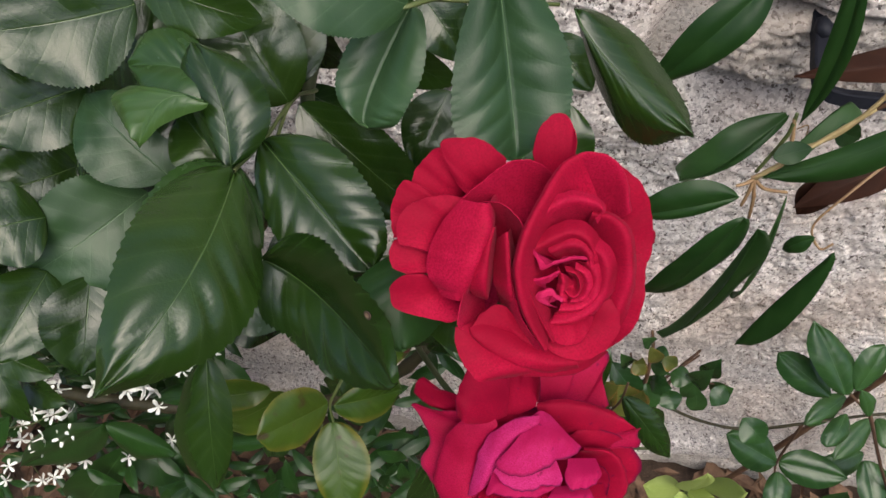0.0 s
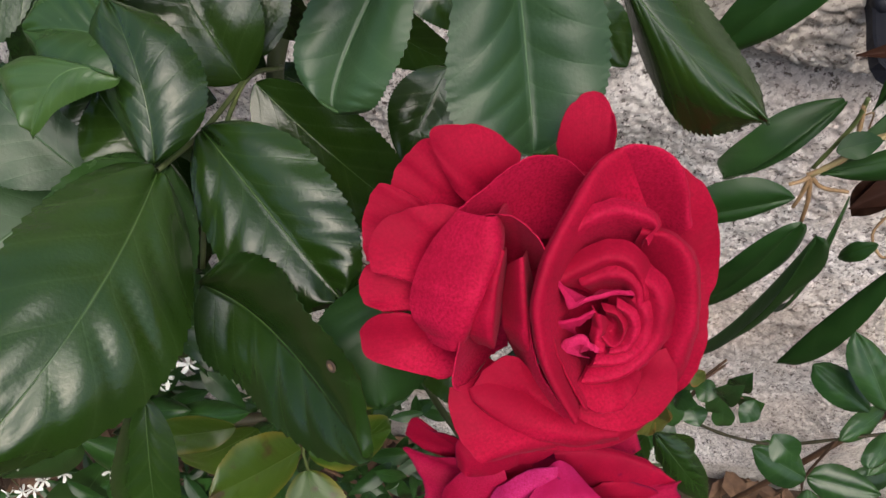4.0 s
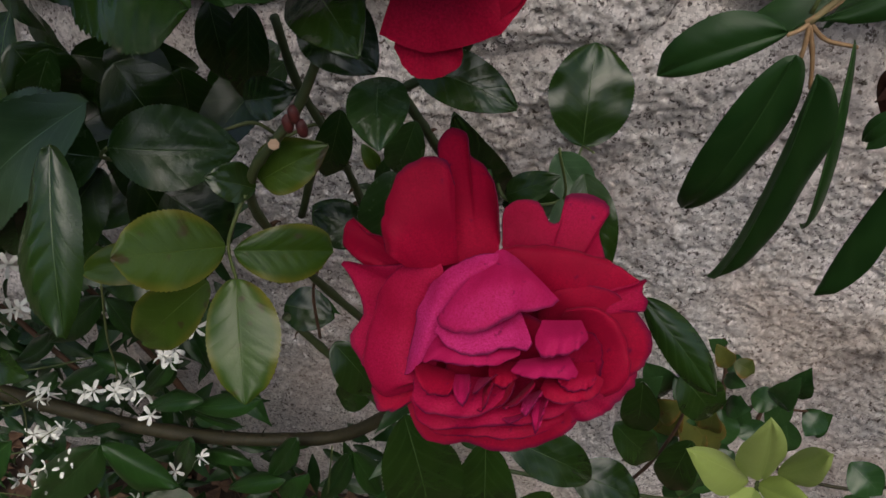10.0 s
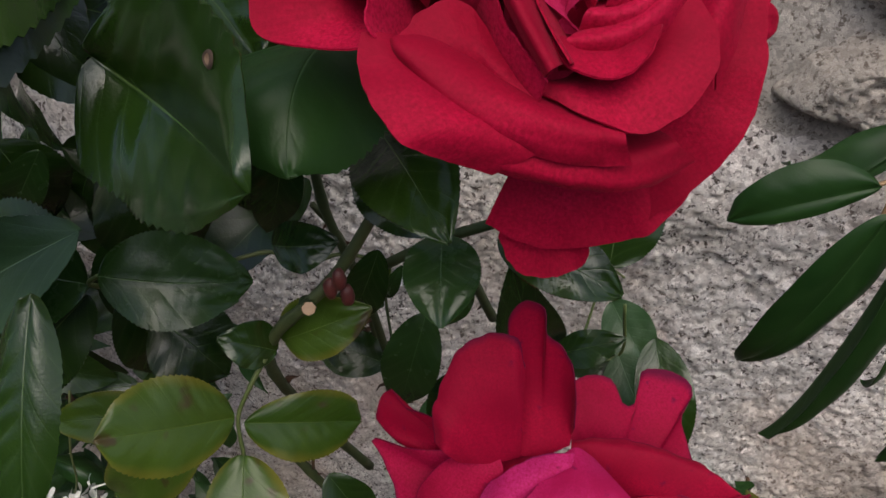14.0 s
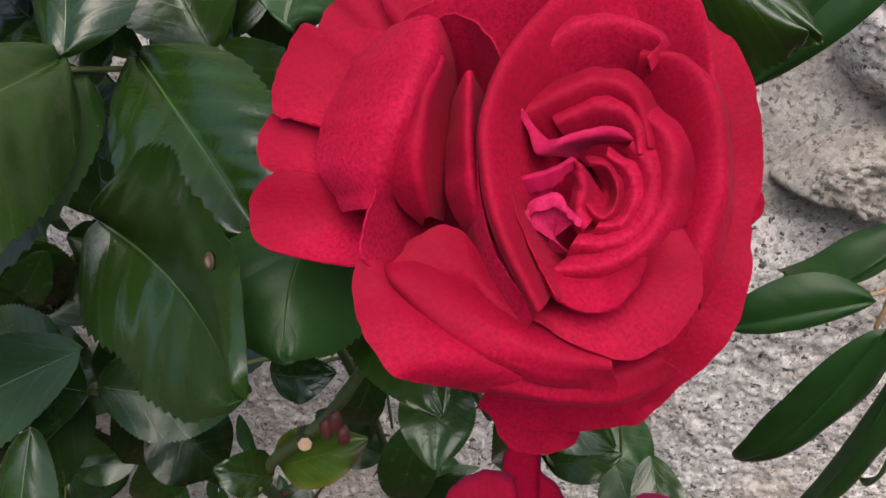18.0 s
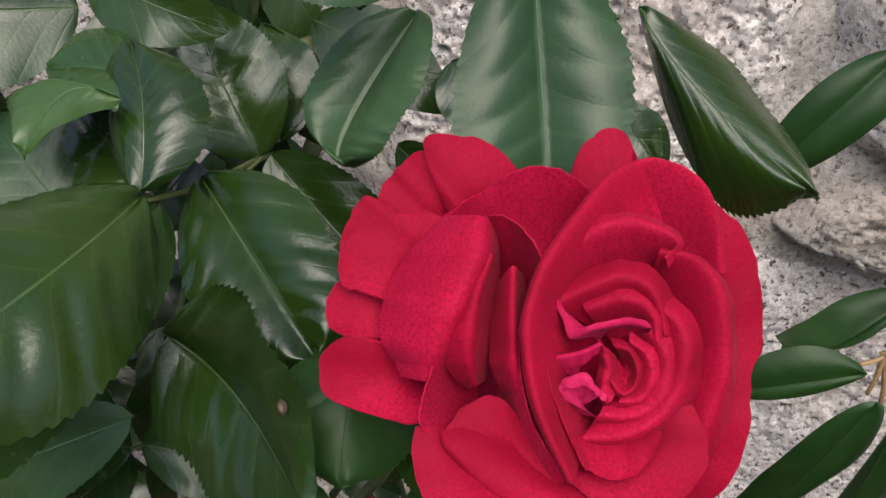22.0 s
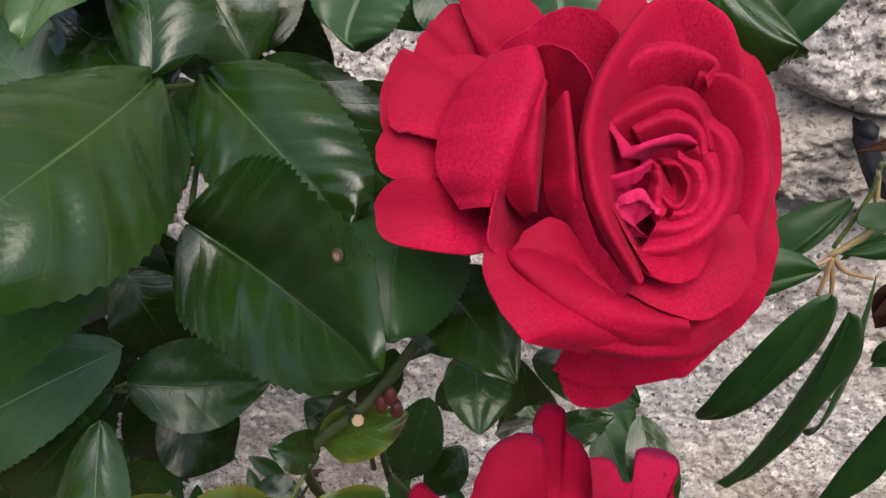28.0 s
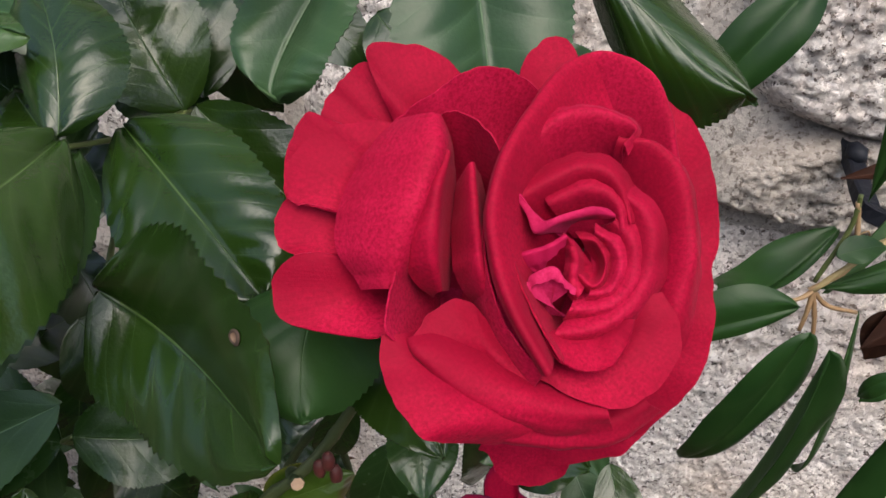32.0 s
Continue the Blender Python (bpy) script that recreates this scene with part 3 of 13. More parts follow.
def rose_leaf(parent, rib, left, right, peaks=(0.45, 0.45), ends=(0.6, 0.6), mats=(ROSE, ROSE_UNDER), quilt=0.02, teeth=0.05, droop=0.0, belly=0.13, name="leaflet", label="", seed=0, n=97, m=25):
    """Leaflet along its midrib, each half spread towards its own widest point, with a sawtooth rim and swellings between the side veins."""
    rnd = np.random.RandomState(seed)
    ph = rnd.uniform(0, 6.28, 5)
    b, mid, t = (np.array(p, float) for p in rib)
    x = np.linspace(0, 1, n)[:, None]
    r = (1 - x) ** 2 * b + 2 * x * (1 - x) * (2 * mid - (b + t) / 2) + x ** 2 * t
    length = np.linalg.norm(r[-1] - r[0])
    u = np.linspace(0, 1, n)
    v = np.linspace(-1, 1, m)
    sides = []
    for p, peak in ((left, peaks[0]), (right, peaks[1])):
        sides.append(np.array(p, float) - r[round(peak * (n - 1))])
    nor = np.cross(sides[1] - sides[0], r[-1] - r[0])
    nor = nor / np.linalg.norm(nor)
    if nor.dot((0.1, -0.7, 0.7)) < 0:
        nor = -nor
    ax = np.gradient(r, axis=0)
    ax = ax / np.linalg.norm(ax, axis=1, keepdims=True)
    pts = np.zeros((n, m, 3))
    for j, w in enumerate(v):
        k = 0 if w < 0 else 1
        peak, end, a = peaks[k], ends[k], abs(w)
        lo, hi = np.clip(u / peak, 0, 1), np.clip((1 - u) / (1 - peak), 0, 1)
        h = np.where(u < peak, np.sin(lo * math.pi / 2) ** 0.55, np.sin(hi * math.pi / 2) ** end)
        h = h * (1 - 0.45 * np.clip((u - 0.88) / 0.12, 0, 1)) + 0.004
        wide = np.linalg.norm(sides[k])
        saw = (u * (n - 1) / 4 + ph[k]) % 1.0
        tip_gap = np.sin(np.clip(u, 0, 1) * math.pi) ** 0.3
        reach = a * h * (1 + teeth * (saw - 0.4) * tip_gap * (a > 0.97))
        sweep = teeth * 0.3 * wide * saw * (a > 0.97) * tip_gap
        ribs = (u - 0.26 * a ** 0.8 + 0.02 * np.sin(9 * u + ph[2])) * 6.3 + 0.37 * k + 0.25 * np.sin(5.3 * u + ph[1] + 2 * k)
        swell = (np.abs(np.sin(ribs * math.pi)) ** 0.7 - 0.6) * min(1, 3.5 * a) * (1 - 0.75 * a ** 2) * np.sin(u * math.pi) ** 0.5
        swell = swell * (0.75 + 0.35 * np.sin(4 * u + 3 * w + ph[3]))
        lift = 2 * wide * quilt * swell + belly * wide * np.sin(a * math.pi) * (h > 0.1)
        lift = lift + 0.05 * wide * a ** 2 * (np.sin(u * 8 + ph[4] + k) + 0.5 * np.sin(u * 17 + ph[0]))
        pts[:, j] = r + reach[:, None] * sides[k] + sweep[:, None] * ax + lift[:, None] * nor
    pts = pts - (np.clip((u - 0.45) / 0.55, 0, 1) ** 2 * droop * length)[:, None, None] * nor
    uv = np.stack([(v * 0.5 + 0.5)[None, :] + 0 * u[:, None], u[:, None] + 0 * v[None, :]], -1)
    if np.dot(np.cross(sides[1] - sides[0], r[-1] - r[0]), nor) < 0:
        pts, uv = pts[:, ::-1], uv[:, ::-1]
    pts, c = local(pts)
    ob = part(name, sheet(name, pts, uv, 0.00035), mats, None, label)
    ob.location = c
    return put(ob, parent)


# ---- small parts ----
def cut_stub(parent, at, face):
    """Pruned stub with a pale round cut."""
    a, f = Vector(at), Vector(face)
    stub = stem(parent, [a - f * 0.012, a - f * 0.006, a], 0.0022, 0.0024, CANE, name="pruned_stub")
    disc = []
    s = f.cross(Vector((0, 0, 1))).normalized()
    t = f.cross(s)
    verts = [tuple(f * 0.0006)] + [tuple((s * math.cos(k * 0.4488) + t * math.sin(k * 0.4488)) * 0.0021 * (1 + 0.08 * math.sin(3 * k))) for k in range(14)]
    faces = [(0, 1 + k, 1 + (k + 1) % 14) for k in range(14)]
    ob = part("cut_face", mesh_of("cut_face", verts, faces), CUT, None, "pale round pruning cut")
    ob.location = a + f * 0.0006
    put(ob, parent)


def scar(blade, at):
    """Round brown leaf-spot with a dark rim, on the blade's upper face nearest to a place."""
    spot = Vector(at) - blade.location - blade.parent.location
    v = min((p for p in blade.data.vertices if p.normal.z > 0), key=lambda p: (p.co - spot).length)
    f = v.normal.copy()
    s = f.cross(Vector((0, 0, 1))).normalized()
    t = f.cross(s)
    verts, faces = [tuple(f * 0.0002)], []
    for r, h in ((0.0011, 0.0002), (0.0014, 0.0005), (0.0019, -0.0001)):
        for k in range(16):
            w = k * math.pi / 8
            verts.append(tuple((s * math.cos(w) + t * math.sin(w)) * r * (1 + 0.06 * math.sin(3 * w + r * 900)) + f * h))
    for k in range(16):
        faces.append((0, 1 + k, 1 + (k + 1) % 16))
        for q in (0, 16):
            faces.append((1 + q + k, 17 + q + k, 17 + q + (k + 1) % 16, 1 + q + (k + 1) % 16))
    slots = [0 if i % 3 == 0 else 1 for i in range(len(faces))]
    ob = part("leaf_spot", mesh_of("leaf_spot", verts, faces, slots=slots), (SCAR, SCAR_RIM), None, "round brown scar with a dark rim")
    ob.location = v.co + f * 0.0003
    ob.parent = blade


def star_flower(parent, at, face, spin):
    """Five narrow twisted white lobes round a short tube."""
    a, f = np.array(at), np.array(face, float)
    f /= np.linalg.norm(f)
    s = np.cross(f, (0.2, 0.1, 1.0))
    s /= np.linalg.norm(s)
    t = np.cross(f, s)
    verts, faces = [], []
    for k in range(5):
        w = spin + k * 2 * math.pi / 5
        d = s * math.cos(w) + t * math.sin(w)
        e = np.cross(f, d)
        rows = ((0.0012, 0.0008, 0.0), (0.004, 0.0016, 0.0012), (0.0085, 0.0022, 0.0008), (0.0115, 0.0012, -0.001))
        i0 = len(verts)
        for r, hw, h in rows:
            for v in (-1, 1):
                verts.append(tuple(d * r + e * hw * v + f * (h + 0.0006 * v) + e * r * 0.22))
        for r in range(3):
            faces.append((i0 + 2 * r, i0 + 2 * r + 1, i0 + 2 * r + 3, i0 + 2 * r + 2))
    i0 = len(verts)
    for q, r in ((0.0, 0.0016), (-0.006, 0.0009), (-0.012, 0.0008)):
        for k in range(6):
            w = k * math.pi / 3
            verts.append(tuple(f * q + (s * math.cos(w) + t * math.sin(w)) * r))
    for q in range(2):
        for k in range(6):
            faces.append((i0 + q * 6 + k, i0 + q * 6 + (k + 1) % 6, i0 + q * 6 + 6 + (k + 1) % 6, i0 + q * 6 + 6 + k))
    ob = part("flower", mesh_of("flower", verts, faces), WHITE, None, "small white star-shaped flower")
    ob.location = Vector(a)
    put(ob, parent)


def hook(*points):
    """Bent flat black bar driven into the joint."""
    ob = thing("wall_hook", points[0], "bent black iron hook fixed in the wall joint", "hook")
    pts = [Vector(p) for p in points]
    pts = [pts[0] + Vector((0, 0.06, 0.0))] + pts
    line = smooth_line(pts, 4)
    verts, faces = [], []
    for i, q in enumerate(line):
        d = (line[min(i + 1, len(line) - 1)] - line[max(i - 1, 0)]).normalized()
        b = d.cross(Vector((0.1, 0.3, 1))).normalized()
        c = b.cross(d)
        for x, y in ((-1, -1), (-0.7, -1.25), (0.7, -1.25), (1, -1), (1, 1), (0.7, 1.25), (-0.7, 1.25), (-1, 1)):
            verts.append(tuple(q + b * x * 0.0058 + c * y * 0.0045))
    n = len(line)
    for i in range(n - 1):
        for k in range(8):
            a, b = i * 8 + k, i * 8 + (k + 1) % 8
            faces.append((a, b, b + 8, a + 8))
    faces += [tuple(range(7, -1, -1)), tuple(range((n - 1) * 8, n * 8))]
    put(part("bar", mesh_of("bar", verts, faces, smooth=False), IRON, None), ob)
    plate = lump(ob, Vector(points[0]) + Vector((0, 0.0, 0.008)), 0.009, IRON, "head", "", 2, (0.9, 1.4, 0.9), 0.1, 1)


def jasmine_leaf(x, y, z, turn, reach, size, seed):
    """Background jasmine leaf, drooping, that faces up and out."""
    d = Vector((math.cos(turn) * 0.8, reach, math.sin(turn) * 0.5 - 0.45)).normalized() * size
    leaf(jasmine, (x, y, z), (x + d.x, y + d.y, z + d.z), (0.35 * math.sin(seed * 2.3), -0.6, 0.8 + 0.25 * math.sin(seed * 1.7)), size * (0.29 + 0.05 * math.sin(seed)), (JASMINE, JASMINE), "leaf", outline="lance", fold=0.2, teeth=0.0, quilt=0.01, n=16, m=7, seed=seed)


def inner_leaf(x, y, z, turn, reach, size, seed):
    """Shaded rose leaflet inside the bush."""
    d = Vector((math.cos(turn) * 0.8, reach, math.sin(turn) * 0.5 - 0.45)).normalized() * size
    leaf(rose_bush, (x, y, z), (x + d.x, y + d.y, z + d.z), (0.35 * math.sin(seed * 2.3), -0.6, 0.45 + 0.3 * math.sin(seed * 1.7)), size * (0.5 + 0.06 * math.sin(seed)), fold=0.2, teeth=0.014, quilt=0.01, n=34, m=7, seed=seed)


# ---- wall ----
def stone(parent, x0, x1, z0, z1, y, proud, seed, mat, nx=60, nz=60, rough=1.0, power=5.0, tilt=0.0, shape=0.12):
    """One rough-faced wall stone: rounded uneven outline, hollows and broken faces."""
    rnd = random.Random(seed)
    off = Vector((seed * 1.37, seed * 0.71, seed * 2.3))
    cx, cz, hx, hz = (x0 + x1) / 2, (z0 + z1) / 2, (x1 - x0) / 2, (z1 - z0) / 2
    verts, faces = [], []
    for j in range(nz + 1):
        for i in range(nx + 1):
            a, b = 2 * i / nx - 1, 2 * j / nz - 1
            a, b = math.sin(a * math.pi / 2) ** 1 if abs(a) > 0.9 else a * 0.9877 / 0.9, math.sin(b * math.pi / 2) if abs(b) > 0.9 else b * 0.9877 / 0.9
            # squarish outline with rounded corners
            k = (abs(a) ** power + abs(b) ** power) ** (1 / power)
            big = max(abs(a), abs(b))
            sx, sz = (a * big / k, b * big / k) if k > 1e-6 else (a, b)
            ang = Vector((sx * 1.4, sz * 1.4, 0)) + off
            wob = 1 + shape * noise.noise(ang * 1.3) * big
            px, pz = cx + hx * sx * wob, cz + hz * sz * wob
            rim = max(0.0, (big - 0.8) / 0.2)
            q = Vector((px, pz, 0)) * 1.0 + off
            d = 0.012 * noise.noise(q * 6) + 0.005 * noise.noise(q * 17) + rough * (0.0026 * noise.noise(q * 45) + 0.0022 * noise.noise(q * 85) + 0.0024 * noise.noise(q * 150) + 0.0020 * noise.noise(q * 290))
            d -= rough * (0.009 * max(0, noise.noise(q * 62 + Vector((9, 1, 4))) - 0.22) + 0.008 * max(0, noise.noise(q * 125 + Vector((2, 8, 3))) - 0.25))
            d += 0.004 * max(0, noise.noise(q * 11 + Vector((5, 5, 5))))
            verts.append((px - cx, y - cz * 0 - proud * (1 - rim ** 2.2) - d * (1 - 0.6 * rim) - tilt * (pz - cz), pz - cz))
    for j in range(nz):
        for i in range(nx):
            a = j * (nx + 1) + i
            faces.append((a, a + 1, a + nx + 2, a + nx + 1))
    ring = [i for i in range(nx + 1)] + [j * (nx + 1) + nx for j in range(1, nz + 1)] + [nz * (nx + 1) + i for i in range(nx - 1, -1, -1)] + [j * (nx + 1) for j in range(nz - 1, 0, -1)]
    nb = len(verts)
    for r in ring:
        verts.append((verts[r][0], y + 0.06, verts[r][2]))
    for k in range(len(ring)):
        k2 = (k + 1) % len(ring)
        faces.append((ring[k2], ring[k], nb + k, nb + k2))
    me = mesh_of("stone", verts, faces)
    ob = part("stone", me, mat, None)
    ob.location = (cx, 0, cz)
    return put(ob, parent)


def build_wall():
    wall = tagged(new("wall_north"), "old field-stone wall of rough granite with lime mortar", "wall", kind="structure")
    # mortar core
    nx, nz = 340, 240
    verts, faces = [], []
    for j in range(nz + 1):
        for i in range(nx + 1):
            x, z = -1.7 + 3.4 * i / nx, -0.05 + 2.0 * j / nz
            q = Vector((x, z, 4.2))
            d = 0.012 * noise.noise(q * 7) + 0.006 * noise.noise(q * 25) + 0.005 * noise.noise(q * 60) + 0.003 * noise.noise(q * 110)
            verts.append((x, 0.592 - d, z))
    for j in range(nz):
        for i in range(nx):
            a = j * (nx + 1) + i
            faces.append((a, a + 1, a + nx + 2, a + nx + 1))
    nb = len(verts)
    ring = [i for i in range(nx + 1)] + [j * (nx + 1) + nx for j in range(1, nz + 1)] + [nz * (nx + 1) + i for i in range(nx - 1, -1, -1)] + [j * (nx + 1) for j in range(nz - 1, 0, -1)]
    for r in ring:
        verts.append((verts[r][0], 1.0, verts[r][2]))
    for k in range(len(ring)):
        k2 = (k + 1) % len(ring)
        faces.append((ring[k2], ring[k], nb + k, nb + k2))
    faces.append(tuple(range(len(verts) - 1, nb - 1, -1)))
    put(part("mortar", mesh_of("mortar", verts, faces), MORTAR, None), wall)
    # the boulder that fills most of the view, the ledge above it and its neighbours
    stone(wall, -0.62, 0.62, 0.02, 1.0, 0.6, 0.03, 3, GRANITE, 640, 520, 1.0, 7.0)
    stone(wall, 0.132, 0.62, 1.0, 1.092, 0.6, 0.042, 4, GNEISS, 210, 60, 1.3, 3.0)
    stone(wall, 0.137, 0.52, 1.078, 1.33, 0.6, 0.05, 5, GRANITE, 190, 130, 1.2, 5.0)
    stone(wall, -0.19, 0.125, 0.93, 1.4, 0.6, 0.02, 6, GRANITE, 180, 240, 1.1, 4.0, shape=0.2)
    stone(wall, -0.58, -0.2, 0.97, 1.39, 0.6, 0.03, 7, GRANITE, 70, 50, 1.0, 5.0)
    stone(wall, -1.2, -0.65, 0.02, 0.55, 0.6, 0.03, 8, GRANITE, 90, 80, 1.0, 5.0)
    stone(wall, -1.25, -0.66, 0.58, 1.04, 0.6, 0.03, 9, GRANITE, 60, 50, 1.0, 5.0)
    stone(wall, -1.2, -0.61, 1.07, 1.4, 0.6, 0.03, 10, GNEISS, 40, 40)
    stone(wall, 0.65, 1.3, 0.02, 0.5, 0.6, 0.03, 11, GRANITE, 60, 50)
    stone(wall, 0.65, 1.2, 0.53, 1.05, 0.6, 0.03, 12, GRANITE, 60, 50)
    stone(wall, 0.56, 1.25, 1.09, 1.4, 0.6, 0.03, 13, GNEISS, 40, 40)
    rnd = random.Random(8)
    for row, (za, zb) in enumerate(((1.42, 1.68), (1.7, 1.93))):
        x = -1.66 + 0.1 * row
        while x < 1.4:
            w = rnd.uniform(0.28, 0.5)
            stone(wall, x, min(x + w, 1.68), za, zb, 0.6, 0.03, 20 + int(50 * (x + 2)) + row, rnd.choice((GRANITE, GNEISS)), 24, 20)
            x += w + 0.03
    for xa, xb, za, zb, sd in ((-1.68, -1.23, 0.02, 0.62, 61), (-1.68, -1.28, 0.66, 1.38, 62), (1.33, 1.68, 0.02, 0.7, 63), (1.28, 1.68, 0.74, 1.38, 64)):
        stone(wall, xa, xb, za, zb, 0.6, 0.03, sd, GRANITE, 24, 24)

    return wall


# ---- ground ----
def build_ground():
    n = 120
    verts, faces = [], []
    for j in range(n + 1):
        for i in range(n + 1):
            a, b = 2 * i / n - 1, 2 * j / n - 1
            x, y = 1.6 * a + 60 * a ** 9, 1.2 * b + 60 * b ** 9 - 0.5
            if y > 0.95:
                y = 0.95 + (y - 0.95)
            near = max(0.0, 1 - abs(a) ** 4 - abs(b) ** 4)
            z = near * (0.02 * noise.noise(Vector((x * 5, y * 5, 1))) + 0.012 * noise.noise(Vector((x * 22, y * 22, 2))))
            verts.append((x, y, z))
    for j in range(n):
        for i in range(n):
            a = j * (n + 1) + i
            faces.append((a, a + 1, a + n + 2, a + n + 1))
    g = new("ground", mesh_of("ground", verts, faces))
    g.data.materials.append(SOIL)
    tagged(g, "dark bare soil at the foot of the wall", "ground", kind="structure")
    # dead leaves, husks and twigs
    rnd = np.random.RandomState(5)
    V, Fc, k = [], [], 0
    for _ in range(900):
        x, y = rnd.uniform(-1.2, 1.1), 0.57 - abs(rnd.normal(0, 0.22))
        size, ang = rnd.uniform(0.012, 0.045), rnd.uniform(0, 6.28)
        asp = rnd.choice([0.08, 0.35, 0.5, 0.6])
        dx, dy = math.cos(ang), math.sin(ang)
        z0 = 0.02 + rnd.uniform(0, 0.025)
        tl = rnd.uniform(-0.4, 0.4)
        for s, w, h in ((-1, 0, 0), (0, 1, 0.2), (1, 0, 0.1), (0, -1, 0.3), (0, 0, -0.1)):
            V.append((x + size * (s * dx - w * asp * dy), y + size * (s * dy + w * asp * dx), z0 + size * (h * 0.5 + s * tl * 0.5)))
        Fc += [(k, k + 4, k + 1), (k + 1, k + 4, k + 2), (k + 2, k + 4, k + 3), (k + 3, k + 4, k)]
        k += 5
    lit = new("leaf_litter", mesh_of("leaf_litter", V, Fc, smooth=False))
    lit.data.materials.append(LITTER)
    tagged(lit, "dry brown dead leaves and husks scattered on the soil", "leaf litter", kind="stuff")


def build_unseen_wall():
    """Unseen plain wall added behind the walk; blocks low sky from leaf reflections."""
    me = bpy.data.meshes.new("wall_south")
    bm = bmesh.new()
    bmesh.ops.create_cube(bm, size=1)
    for v in bm.verts:
        v.co = Vector((v.co.x * 12, v.co.y * 0.3 - 2.9, (v.co.z + 0.5) * 2.3 - 0.05))
    bm.to_mesh(me)
    bm.free()
    me.materials.append(UNSEEN_WALL)
    tagged(new("wall_south", me), "unseen plain grey wall added behind the walk", "wall", kind="structure")


build_wall()
build_ground()
build_unseen_wall()

# ---- plants ----
rose_bush = thing("rose_bush", (-0.25, 0.35, 0), "climbing rose bush with glossy dark leaves and two red blooms", "rose bush")
bloom_a = Flower(rose_bush, (0.0182, 0.1506, 1.2684), (0.9973, 0.0306, 0.0671), (-0.0728, 0.5502, 0.8318), (-0.0115, -0.8344, 0.551), "fully open velvety red rose", (RED, PINK))
bloom_a.petal([(-0.57, 2.26, -4.00), (0.42, 2.31, -4.00)], [(-0.99, 3.99, -3.10), (-0.76, 4.86, -3.50), (-0.18, 5.32, -3.70), (0.33, 5.10, -3.70), (0.61, 4.34, -3.40)], belly=0.30)
bloom_a.petal([(-3.05, 1.66, -2.60), (-3.08, 2.22, -2.60)], [(-5.28, 2.90, -1.20), (-5.05, 3.72, -1.40), (-4.31, 4.40, -1.50), (-3.74, 3.98, -1.60)], belly=0.35)
bloom_a.petal([(-2.50, 1.97, -2.60), (-1.99, 2.28, -2.80)], [(-3.67, 3.11, -1.50), (-4.20, 4.61, -1.25), (-3.49, 4.81, -1.50), (-2.70, 4.63, -1.80), (-1.91, 3.96, -2.10)], belly=0.45)
bloom_a.petal([(-3.45, 1.22, -2.00), (-3.49, 2.03, -2.00)], [(-5.87, 1.21, -0.70), (-5.96, 2.33, -1.00), (-5.57, 3.22, -1.10), (-5.10, 3.16, -1.20), (-4.24, 2.79, -1.10)], belly=0.40)
bloom_a.petal([(-3.13, 0.31, -1.50), (-3.18, 1.10, -1.50)], [(-4.94, 0.12, 0.00), (-5.53, 0.24, 0.10), (-5.83, 0.57, 0.05), (-5.88, 1.04, -0.10), (-5.61, 1.36, -0.20), (-4.82, 1.50, -0.20)], belly=0.50)
bloom_a.petal([(-3.13, 0.71, -1.40), (-3.20, 2.01, -1.40)], [(-4.82, 1.22, 0.10), (-5.46, 1.31, 0.10), (-5.61, 1.83, 0.00), (-5.39, 2.42, -0.20), (-4.74, 2.84, -0.35), (-3.91, 3.03, -0.40), (-3.29, 2.89, -0.50)], belly=0.55)
bloom_a.petal([(-2.84, -0.07, -1.50), (-2.79, -0.86, -1.50)], [(-4.08, 0.07, 0.20), (-5.16, 0.27, 0.30), (-5.73, -0.17, 0.30), (-5.83, -0.63, 0.30), (-5.55, -1.17, 0.30), (-4.58, -1.35, 0.40), (-3.62, -1.41, 0.60), (-3.04, -1.18, 0.30)], belly=0.60)
bloom_a.petal([(-2.08, 2.72, -1.60), (-2.15, 1.02, -1.80), (-2.65, -0.58, -1.40)], [(-2.45, 3.02, 0.40), (-2.34, 2.33, 0.90), (-2.61, 1.40, 1.10), (-2.87, 0.71, 1.15), (-3.20, -0.36, 0.90)], [(-3.33, 2.95, -0.10), (-3.93, 2.20, 0.15), (-4.33, 1.33, 0.30), (-4.42, 0.42, 0.40), (-3.89, -0.44, 0.40)], belly=-0.50)
bloom_a.petal([(-1.57, 1.46, -2.20), (-0.81, 1.50, -2.60)], [(-3.33, 2.95, -0.10), (-2.66, 3.52, -0.40), (-1.99, 4.00, -0.80), (-1.38, 4.18, -1.10), (-0.79, 4.02, -1.50), (-0.22, 3.45, -1.90)], belly=-0.25)
bloom_a.petal([(-2.05, 0.51, -1.40), (-1.66, 0.54, -1.40)], [(-2.80, 2.87, -0.10), (-2.17, 3.06, 0.30), (-1.62, 2.88, 0.50), (-1.24, 2.43, 0.55), (-1.05, 1.85, 0.30)], belly=-0.40)
bloom_a.petal([(-2.60, -0.69, -1.20), (-2.49, -1.42, -0.90)], [(-2.94, 0.64, 0.70), (-3.09, 0.18, 0.95), (-3.20, -0.44, 1.20), (-3.26, -1.06, 1.35), (-3.00, -1.43, 1.20)], belly=-0.20)
bloom_a.petal([(-2.15, 2.00, -0.30), (-2.13, 0.79, -0.40), (-2.30, -0.53, -0.50)], [(-2.15, 2.28, 0.60), (-2.32, 1.42, 1.10), (-2.39, 0.35, 1.15), (-2.33, -0.44, 0.50)], [(-2.29, 2.34, 0.30), (-2.77, 1.21, 0.65), (-3.02, 0.57, 0.75), (-2.88, -0.16, 0.50), (-2.51, -0.60, 0.10)], belly=0.10)
